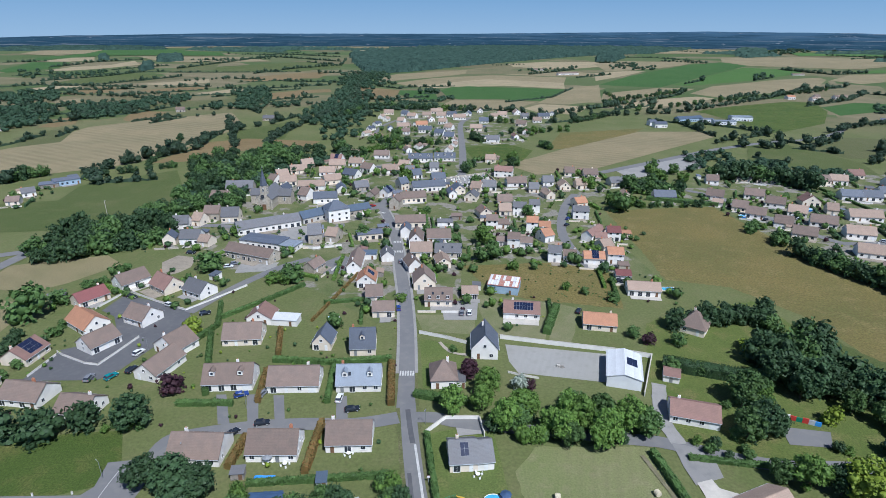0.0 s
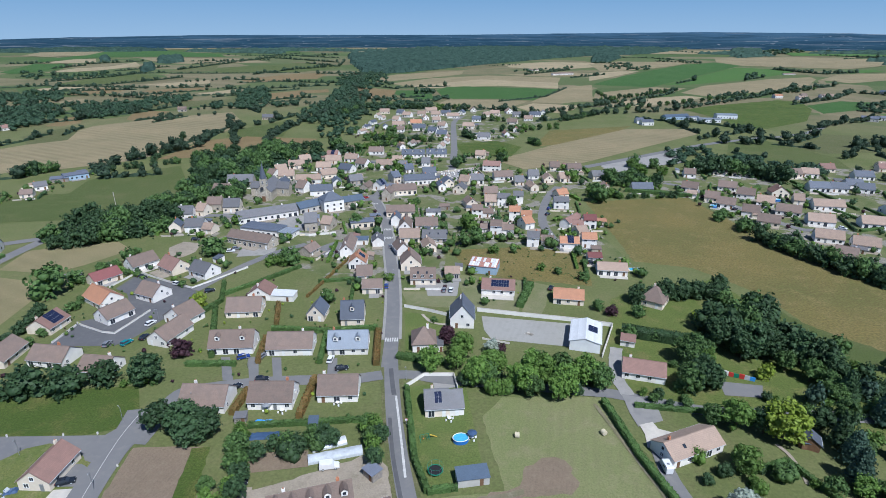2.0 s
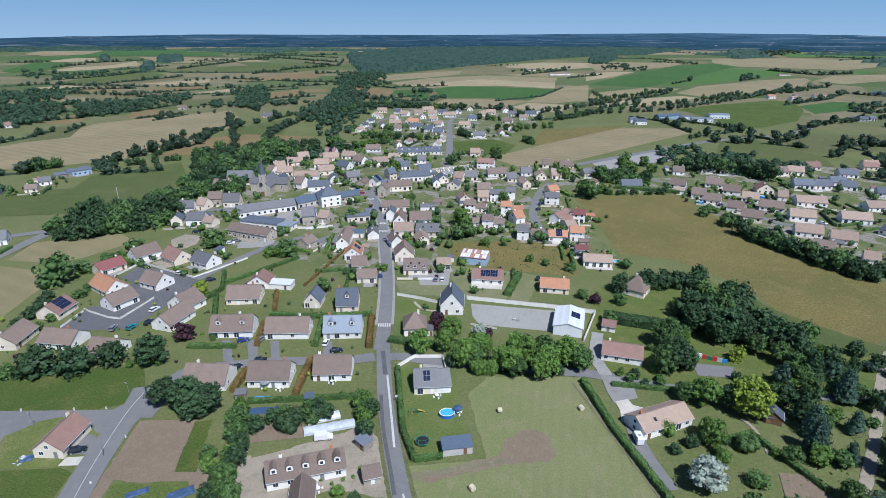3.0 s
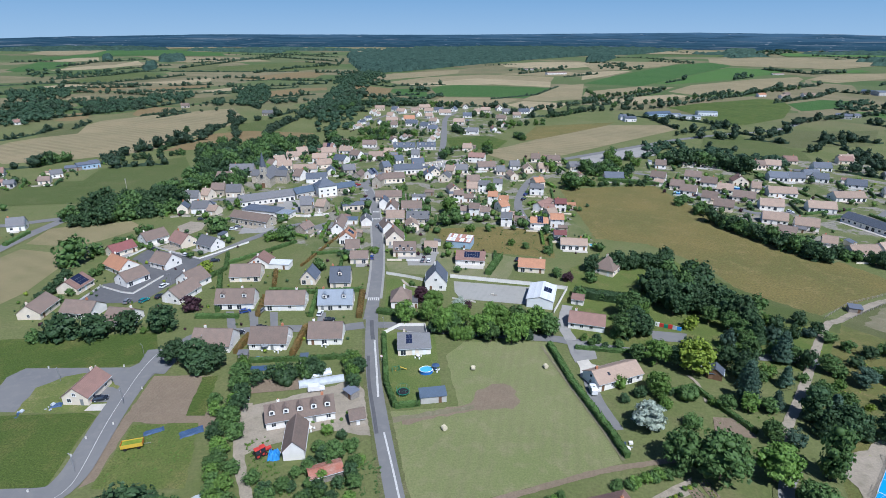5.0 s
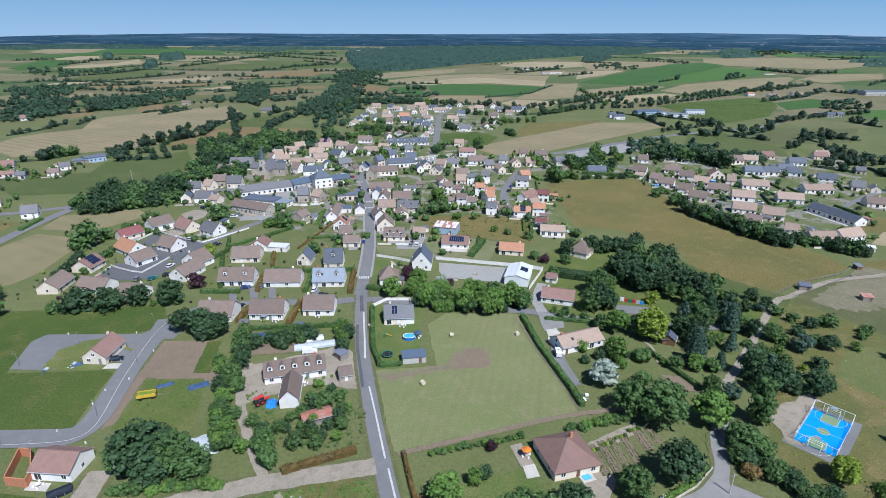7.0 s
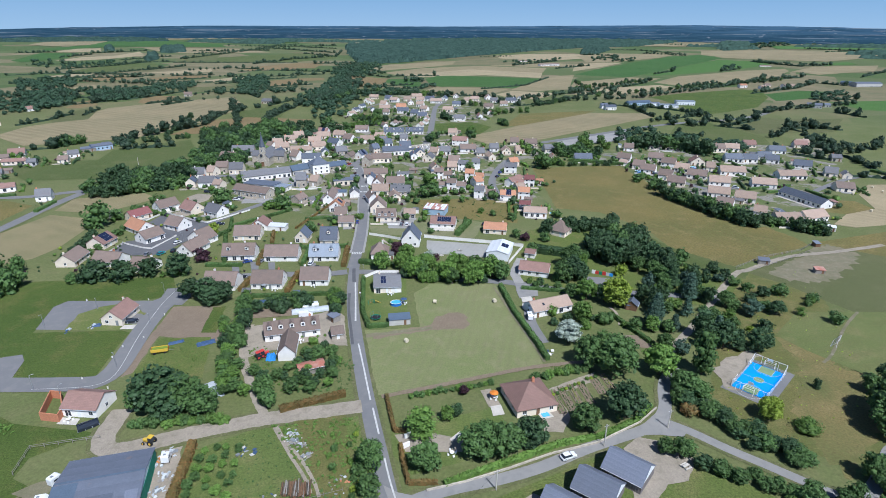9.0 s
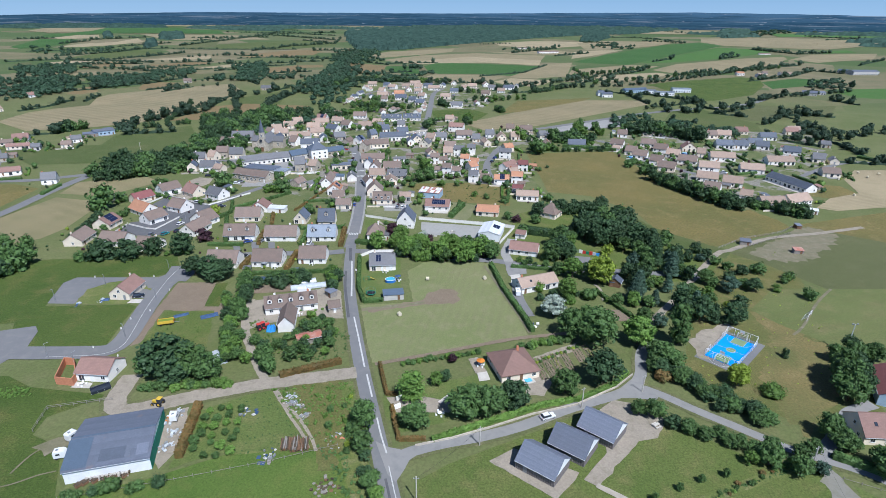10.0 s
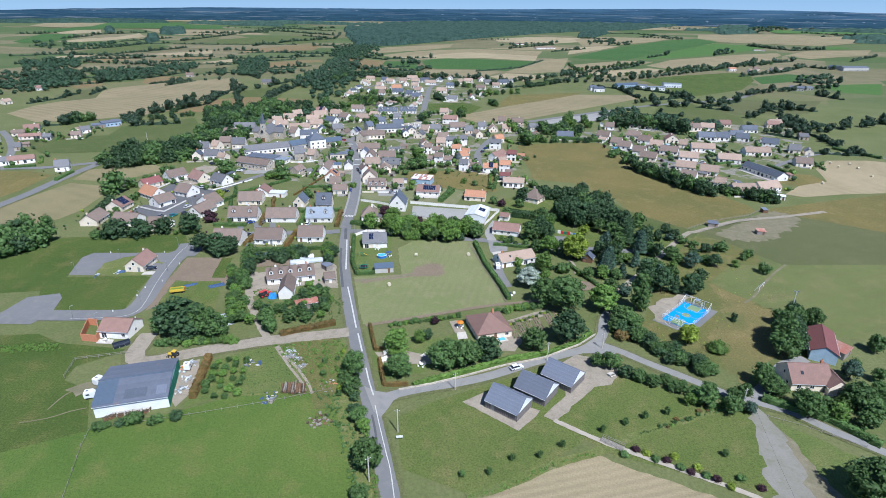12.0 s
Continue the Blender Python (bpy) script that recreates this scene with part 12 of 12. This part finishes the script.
sheet_pile(-26.1, 58.4, 10, 3, 3, "blue_paint", 2.0, "blue covered machine beside the barn", "covered_machine")
house(-10.9, 50.3, 23.2, 8.0, 4.0, 2.2, 18, "rusty_sheet", "wood_grey", name="shed", chimney=0, wins=False, label="low lean-to with a rusty red sheet roof")
garden_table(-19.2, 68.9)
tree(-16.3, 70.7, 1.2, 1.0, "leaf_fresh", "bush")
tree(-13.9, 72.0, 1.2, 1.1, "leaf_fresh", "bush")
tree(-11.5, 72.9, 1.2, 1.1, "leaf_fresh", "bush")
tree(-17.9, 74.4, 1.2, 1.1, "leaf_fresh", "bush")
tree(-10.3, 76.0, 1.2, 1.1, "leaf_fresh", "bush")
tree(-19.2, 71.9, 1.2, 1.1, "leaf_fresh", "bush")
tree(-22.2, 73.7, 1.2, 1.1, "leaf_fresh", "bush")
tree_row(-37.3, 82.5, -24.7, 87.6, 7, 1.5, 2.1, ('leaf_oak', 'leaf_fresh'), "bush", 0.3, 0.9)
shed(-11.5, 82.9, -44.5, 3.8, 3.0, 2.2, 0.2, "sheet_grey", "wood_grey")

# village edge, south
junk_heap(-10.3, 22.3, 2.6, 34, ("concrete", "render_grey", "metal_grey", "tarp_white", "wood_grey"))
junk_heap(-7.6, 19.2, 2.8, 34, ("concrete", "wood_grey", "metal_grey", "tarp_white", "wood_grey"))
junk_heap(-4.5, 15.1, 2.0, 18, ("concrete", "metal_grey", "wood_grey"))
junk_heap(-9.6, -0.3, 3.0, 26, ("render_grey", "tarp_blue", "metal_grey", "wood_grey"))
junk_heap(5.4, 5.6, 3.0, 16, ("brick_red", "metal_grey", "tarp_white", "wood_grey"))
junk_heap(6.2, -9.6, 3.4, 44, ("wood_brown", "bark", "bark", "wood_grey"), "heap of dead branches and rubble on the grass")
junk_heap(-20.6, 16.5, 3.0, 16, ("tarp_blue", "metal_grey", "render_grey"))
log_pile(-5.8, 4.1, 100, 12, 4)
junk_heap(-37.4, 2.8, 3.0, 22, ("metal_grey", "galvanised", "tarp_white"))
junk_heap(-36.6, 7.8, 2.2, 18, ("metal_grey", "galvanised", "tarp_white", "wood_grey"))
junk_heap(-39.0, 15.8, 2.2, 14, ("galvanised", "tarp_white", "metal_grey"))
junk_heap(-40.7, 12.2, 2.5, 14, ("metal_grey", "orange_paint", "tarp_white"))
stone_row(-49.9, -8.8, -40.8, -6.5, 11)
tractor(-45.9, 18.9, 170, "yellow_paint", "yellow loader parked behind the hangar")
caravan(-38.8, 13.1, 100, 3.4, "white caravan parked beside the hangar")
caravan(-61.3, 5.6, 70, 3.8, "white caravan parked beside the hangar")
caravan(-60.0, -0.9, 15, 3.8, "white caravan parked in the pasture")
log_pile(-49.7, -9.0, 60, 3, 1.6)
log_pile(-47.8, -8.3, 60, 3, 1.6)
log_pile(-45.8, -7.6, 60, 3, 1.6)
log_pile(-43.8, -7.1, 60, 3, 1.6)
log_pile(-41.7, -6.6, 60, 3, 1.6)
log_pile(-50.8, -9.7, 60, 3, 1.6)
fence_line([(-73.2, 7.8), (-75.2, 16.6), (-59.7, 20.7)], 1.2, "wood_grey", "grey timber paddock fence", 3, 2)
fence_line([(-46.1, -35.6), (-51.5, -19.9), (-52.9, -13.9), (-29.6, -7.9), (-9.9, -2.1), (6.4, 3.8)], 1.1, "wood_grey", "wire pasture fence on wooden posts", 4, 1)
polytunnel(-65.6, 25.3, 38, 5.0, 2.6, "car_dark", 1.6, "small black tunnel shed in the garden")
wall_line([(-79.8, 27.7), (-74.5, 27.0), (-75.1, 29.9), (-80.1, 37.1), (-83.2, 37.4)], 2.6, 0.25, "brick_red", "roofless red brick extension of a house", "house_extension")
wall_line([(-83.2, 37.4), (-79.8, 27.7)], 2.6, 0.25, "brick_red", "roofless red brick extension of a house", "house_extension")
patch("terrace", "concrete", [(-74.7, 26.0), (-74.7, 28.8), (-69.6, 28.3), (-69.2, 25.7)], "pale concrete terrace", "terrace")
garden_table(-72.1, 27.4)
caravan(61.4, 86.5, 92)
junk_heap(64.7, 63.2, 2, 9, ("metal_grey", "wall_white", "tarp_blue"))

# villa and vegetable gardens
crop_bed(62.6, 37.6, -81, 11, 2.6, 3, "leaf_fresh")
crop_bed(65.6, 39.0, -81, 11, 2.4, 3, "leaf_oak")
crop_bed(68.5, 40.3, -81, 11, 2.2, 3, "leaf_yellow")
crop_bed(71.9, 41.8, -81, 10, 2.6, 3, "leaf_fresh")
crop_bed(76.4, 45.5, -81, 8, 3, 3, "leaf_oak")
crop_bed(79.8, 47.8, -81, 8, 2.4, 3, "leaf_yellow")
tree(60.7, 40.1, 1.3, 1.2, "leaf_fresh", "bush")
tree(62.0, 40.5, 1.3, 1.2, "leaf_yellow", "bush")
tree(63.3, 41.0, 1.3, 1.2, "leaf_oak", "bush")
tree(64.9, 42.8, 1.3, 1.2, "leaf_fresh", "bush")
tree(66.2, 43.2, 1.3, 1.2, "leaf_yellow", "bush")
tree(67.6, 43.7, 1.3, 1.2, "leaf_oak", "bush")
tree(69.3, 45.5, 1.3, 1.2, "leaf_fresh", "bush")
tree(70.6, 46.0, 1.3, 1.2, "leaf_yellow", "bush")
tree(72.0, 46.5, 1.4, 1.2, "leaf_oak", "bush")
tree(73.7, 48.4, 1.4, 1.2, "leaf_fresh", "bush")
tree(75.1, 48.9, 1.4, 1.2, "leaf_yellow", "bush")
tree(76.5, 49.5, 1.4, 1.2, "leaf_oak", "bush")
tree_row(19.5, 38.6, 44.9, 46.1, 15, 1.8, 2.9, ('leaf_oak', 'leaf_fresh'), "bush", 0.4, 0.8)
tree_row(55.8, 48.5, 74.7, 53.0, 9, 2.8, 4.0, ('leaf_fresh', 'leaf_oak'), "bush", 0.6, 0.8)
road("track", "soil", 1.8, [(11.7, 39.1), (25.3, 43.7), (40.7, 49.0), (57.1, 54.5), (75.7, 58.3)], "brown dirt track along the meadow")
wall_line([(26.1, 4.0), (35.2, 6.8), (45.8, 11.1), (57.1, 16.3), (70.0, 20.5), (83.6, 28.7), (90.1, 34.8)], 0.7, 0.3, "stone_wall", "low stone wall along the lane", "garden_wall")
patch("terrace", "gravel", [(40.7, 42.4), (43.8, 43.5), (46.3, 35.4), (42.7, 34.8)], "orange paved terrace", "terrace")
patch("garden_path", "concrete", [(43.1, 35.1), (46.2, 35.9), (46.9, 31.7), (43.6, 30.9)], "white paved terrace beside the house", "terrace")
patch("garden_path", "concrete", [(31.4, 21.4), (34.2, 24.7), (35.0, 23.4), (32.2, 20.5)], "white garden path", "path")
garden_table(44.4, 38.7, "orange_paint")
wall_line([(19.9, 21.8), (20.9, 22.7)], 1.4, 0.5, "wall_white", "white gate pillar wall", "garden_wall")
wall_line([(19.6, 18.1), (20.9, 19.0)], 1.4, 0.5, "wall_white", "white gate pillar wall", "garden_wall")
garden_table(32.0, 16.0)
log_pile(-3.4, 3.6, 100, 12, 4)
bollard(-94.4, 97.9)
bollard(-109.0, 97.3)
bollard(-85.6, 98.5)
bollard(-73.8, 86.7)
bollard(-73.4, 70.4)
bollard(-77.4, 64.6)
bollard(-77.3, 58.1)
bollard(-80.0, 46.4)
bollard(-69.7, 42.0)
ground_pool(58.2, 31.6, 20, 2.2, 1.6)
car(61.2, 15.1, 23, "car_white")

# park
bridge(82.0, -16.7, -36)
picnic_table(89.5, 12.2, 30)
notice_board(27.7, -15.9, 5)
utility_pole(27.1, -13.2, 0, 7.5)
utility_pole(21.7, -29.7, 30, 7.5)
utility_pole(42.2, 4.6, 20, 6)
utility_pole(71.3, 19.4, 20, 7)
utility_pole(90.5, 26.7, 20, 6)
utility_pole(122.0, -2.2, 20, 7)
cable(122.0, -2.2, 111.9, -49.3)
cable(27.1, -13.2, 42.2, 4.6, 7, 5.6)
fence_line([(127.6, -5.5), (134.2, -8.7), (140.6, -12.8), (146.7, -16.7)], 0.9, "wood_grey", "low timber post rail beside the lane", 3, 1)
garden_table(152.7, 6.7, "green_mesh")
patch("terrace", "path_pale", [(148.7, 4.5), (154.2, 9.9), (155.3, 7.3), (150.7, 3.1)], "pale terrace", "terrace")
shed(168.2, 23.6, 37.4, 6.4, 5.0, 2.4, 0.4, "rusty_sheet", "wood_grey")

# street furniture
street_lamp(-73.1, 52.9, 145)
street_lamp(-75.5, 79.5, 289)
street_lamp(-100.9, 90.6, 295)
street_lamp(-112.2, 77.3, 266)
street_lamp(-91.2, 41.0, 35)
street_lamp(-81.4, 103.4, 146)
street_lamp(-79.8, 36.3, 60)
street_lamp(-98.9, 160.5, 230)
street_lamp(-4.9, 123.8, 255)
street_lamp(-14.5, 197.3, 150)
street_lamp(-55.9, 130.1, 200)
street_lamp(-65.0, 110.6, 290)

# parked cars
car(-83.0, 81.1, 19, "car_dark")
car(-59.2, 135.7, 25, "car_blue")
car(-53.2, 136.3, 69, "car_grey")
car(-30.3, 134.4, 86, "car_white")
car(-25.8, 129.3, 16, "car_dark")
car(-49.3, 123.2, 14, "car_dark")
car(-55.8, 118.9, 64, "car_dark")
car(-17.6, 190.6, 96, "car_blue")
car(-124.5, 199.0, -15, "car_dark")
car(-106.2, 192.0, -23, "car_white")
car(-90.0, 185.6, 29, "car_dark")
car(-100.8, 158.1, 69, "car_white")
car(-102.3, 144.4, 65, "car_teal")
car(-121.2, 246.2, 1, "car_dark")
car(-97.3, 230.1, 12, "car_white")
car(-95.7, 233.4, 23, "car_grey")
car(-47.9, 227.8, 85, "car_blue")
car(6.6, 187.4, 87, "car_grey")
car(9.5, 187.4, 86, "car_white")
car(22.8, 192.7, 87, "car_dark")
car(51.2, 189.2, 67, "car_dark")
car(69.9, 301.5, 58, "car_blue")
car(67.1, 290.3, 48, "car_dark")
car(74.6, 217.2, 31, "car_dark")
car(182.2, 301.4, 36, "car_dark")
car(202.3, 303.0, 20, "car_white")
car(224.1, 266.6, -45, "car_white")
car(199.9, 221.8, -14, "car_white")
car(-108.5, 143.5, 93, "car_grey")
car(101.1, 101.0, 40, "car_white")
car(-97.9, 148.1, 74, "car_dark")
car(-43.9, 323.8, 35, "car_red")
car(-20.3, 237.2, 96, "car_grey")

# western estate walls and gardens
wall_line([(-128.1, 158.6), (-125.3, 156.8), (-115.0, 152.0), (-110.3, 151.2), (-108.6, 158.0), (-106.2, 168.7)], 0.7, 0.2, "wall_white", "low white garden wall along the estate road", "garden_wall", "concrete")
wall_line([(-133.5, 189.3), (-130.1, 202.0), (-128.9, 204.7), (-113.0, 195.8), (-98.6, 188.7), (-92.9, 196.1), (-82.6, 210.9)], 0.8, 0.2, "wall_white", "low white garden wall along the estate road", "garden_wall", "concrete")
wall_line([(-128.2, 144.6), (-127.4, 156.8)], 0.7, 0.2, "wall_white", "low white garden wall", "garden_wall", "concrete")
wall_line([(-79.6, 258.6), (-64.3, 253.2), (-51.2, 257.2)], 1.2, 0.3, "wall_white", "white street wall", "garden_wall", "concrete")
ground_pool(93.0, 210.2, 0, 5, 2.6)
garden_pool(-40.9, 182.0)
garden_pool(171.7, 307.1)
garden_pool(218.3, 320.9)
sheet_pile(-42.9, 103.8, 0, 5, 1.5, "blue_paint", 0.5, "blue pool cover on the lawn", "pool_cover")
garden_table(-43.4, 108.6, "metal_grey")
garden_table(-23.9, 111.7)
garden_table(-39.0, 108.0)
shed(-49.1, 103.1, 5.7, 3.1, 2.5, 1.9, 0.2, "slate_grey", "wood_grey")
shed(-28.5, 100.7, 6.9, 2.4, 3.0, 1.9, 0.3, "zinc_blue", "galvanised")
sheet_pile(-94.3, 78.5, 20, 3, 2, "tarp_blue", 0.5)
junk_heap(-102.8, 75.2, 2.5, 10, ("tarp_blue", "tarp_white", "blue_paint"))
junk_heap(-95.3, 77.6, 2.0, 8, ("tarp_blue", "tarp_white"))
tree(-105.3, 80.7, 1.9, 1.5, "leaf_oak", "bush")
tree(-104.3, 82.1, 1.9, 1.5, "leaf_fresh", "bush")
tree(-103.3, 83.5, 1.9, 1.5, "leaf_oak", "bush")
tree(-102.4, 84.9, 1.9, 1.5, "leaf_fresh", "bush")
tree(-101.4, 86.3, 1.9, 1.5, "leaf_oak", "bush")
tree(-100.4, 87.7, 1.9, 1.5, "leaf_fresh", "bush")
tree(-99.3, 89.2, 1.9, 1.6, "leaf_oak", "bush")
tree(-98.3, 90.7, 1.9, 1.6, "leaf_fresh", "bush")
patch("drive", "asphalt", [(-87.7, 87.4), (-83.2, 87.5), (-80.0, 85.7), (-79.6, 80.1), (-84.6, 80.0)], "tarmac drive beside the house", "field")
patch("concrete_pad", "concrete", [(-84.9, 76.1), (-84.7, 79.0), (-80.0, 79.5), (-79.5, 76.3)], "concrete drive", "field")
patch("drive", "asphalt", [(-66.8, 136.2), (-63.9, 136.3), (-58.2, 123.2), (-61.4, 123.1)], "tarmac drive to the garage", "field")
patch("drive", "asphalt", [(-50.0, 136.1), (-46.9, 136.1), (-43.2, 123.4), (-45.9, 123.3)], "tarmac drive to the garage", "field")
patch("drive", "asphalt", [(-31.4, 135.9), (-28.4, 136.0), (-26.1, 123.6), (-29.4, 123.5)], "tarmac drive to the garage", "field")
patch("drive", "asphalt", [(-58.0, 136.4), (-54.5, 136.4), (-50.4, 123.3), (-53.3, 123.2)], "tarmac drive to the garage", "field")
church(-107.6, 315.5, -3)
cemetery([(2.2, 395.9), (29.1, 406.3), (34.6, 381.8), (11.0, 369.0)], 90)
wall_line([(0.1, 392.0), (30.1, 408.3), (36.7, 380.1), (11.9, 364.0)], 1.4, 0.4, "stone_wall", "stone cemetery wall", "garden_wall")

# far buildings
house(321.3, 649.7, -8, 24.3, 12, 4, 6, "slate_light", "steel_white", chimney=0)
house(354.8, 678.2, -8, 23.9, 14, 5, 6, "slate_light", "steel_white", chimney=0)
house(309.7, 667.6, 0, 12.5, 9, 4, 8, "sheet_grey", "steel_white", chimney=0)
house(786.0, 938.7, 2, 47.2, 18, 6, 14, "sheet_grey", "render_grey", chimney=0)
house(629.7, 911.5, -20, 12.0, 8, 3, 40, "tile_tan", "render_cream", chimney=0)
house(599.6, 926.8, 10, 10.1, 8, 3, 38, "tile_brown", "render_cream", chimney=0)
house(535.0, 668.4, 0, 20.1, 10, 3, 20, "sheet_grey", "render_grey", chimney=0)
house(239.8, 626.6, 2.0, 13.7, 10.0, 4.0, 24, "slate", "render_white", chimney=0)
house(291.1, 671.1, 18.9, 34.7, 10.0, 4.0, 24, "zinc_blue", "render_blue", chimney=0)
house(235.7, 640.1, 2.0, 8.4, 10.0, 4.0, 24, "slate", "render_white", chimney=0)
house(548.8, 911.6, 2.6, 12.6, 10.0, 4.0, 24, "tile_orange", "render_white", chimney=0)
house(571.5, 887.5, 2.5, 9.5, 10.0, 4.0, 24, "tile_tan", "render_white", chimney=0)
house(629.8, 915.3, 2.6, 19.5, 10.0, 4.0, 24, "tile_brown", "render_white", chimney=0)
house(771.6, 971.9, -61.4, 31.8, 10.0, 4.0, 24, "zinc_blue", "render_grey", chimney=0)
house(516.8, 659.4, -31.0, 17.7, 10.0, 4.0, 24, "sheet_grey", "render_grey", chimney=0)
house(297.6, 1411.2, 20.9, 57.2, 10.0, 4.0, 24, "tile_brown", "render_white", chimney=0)
house(249.8, 1551.6, 9.8, 32.3, 10.0, 4.0, 24, "tile_brown", "render_white", chimney=0)
house(850.7, 1407.3, -7.4, 26.4, 10.0, 4.0, 24, "tile_brown", "render_white", chimney=0)
house(-342.3, 733.0, 20, 11.0, 8.0, 3.2, 36, "tile_brown", "stone_wall")
house(-208.1, 663.2, 2.1, 13.0, 8.0, 3.2, 36, "slate_grey", "stone_wall")
house(-994.1, 1767.6, 91.3, 101.9, 10.0, 4.0, 24, "sheet_white", "steel_white", chimney=0)
house(-1310.2, 1711.5, 80.7, 29.0, 10.0, 4.0, 24, "tile_tan", "render_white", chimney=0)
house(-1124.0, 1970.4, -1.0, 19.8, 10.0, 4.0, 24, "zinc_blue", "render_blue", chimney=0)

# paddock shelters
shed(175.2, 138.1, -18.5, 4.5, 3.0, 2.0, 0.5, "sheet_grey", "wood_grey")
shed(194.9, 128.5, -8.9, 3.9, 3.0, 1.8, 0.4, "rusty_sheet", "wood_grey")
shed(213.7, 160.5, 2.2, 2.5, 3.0, 1.8, 0.4, "sheet_grey", "wood_brown")
fence_line([(160.7, 133.7), (177.1, 145.4), (201.6, 154.8), (213.1, 164.1)], 1.2, "wood_grey", "grey timber paddock fence", 3, 2)
fence_line([(166.0, 130.9), (186.9, 142.5), (205.8, 154.0)], 1.2, "wood_grey", "grey timber paddock fence", 3, 2)
bale(306.1, 288.5, 70)
bale(280.3, 217.8, 22)
bale(323.9, 235.0, 20)
bale(317.5, 269.4, 35)
bale(316.6, 258.7, 50)
bale(330.0, 266.9, 70)
bale(327.9, 254.8, 85)
bale(293.5, 253.2, 0)
utility_pole(-194.4, 304.8, 0, 9)

# pavements of the main street
footway([(-11.6, 147.7), (-13.3, 174.2), (-16.2, 203.8), (-19.1, 225.2), (-23.8, 259.6), (-29.5, 291.1), (-35.8, 315.6)], 3.0, 1.0)
footway([(-11.6, 147.7), (-13.3, 174.2), (-16.2, 203.8), (-19.1, 225.2), (-23.8, 259.6), (-29.5, 291.1), (-35.8, 315.6)], -3.0, 1.0)

# gardens of the village
gardens()
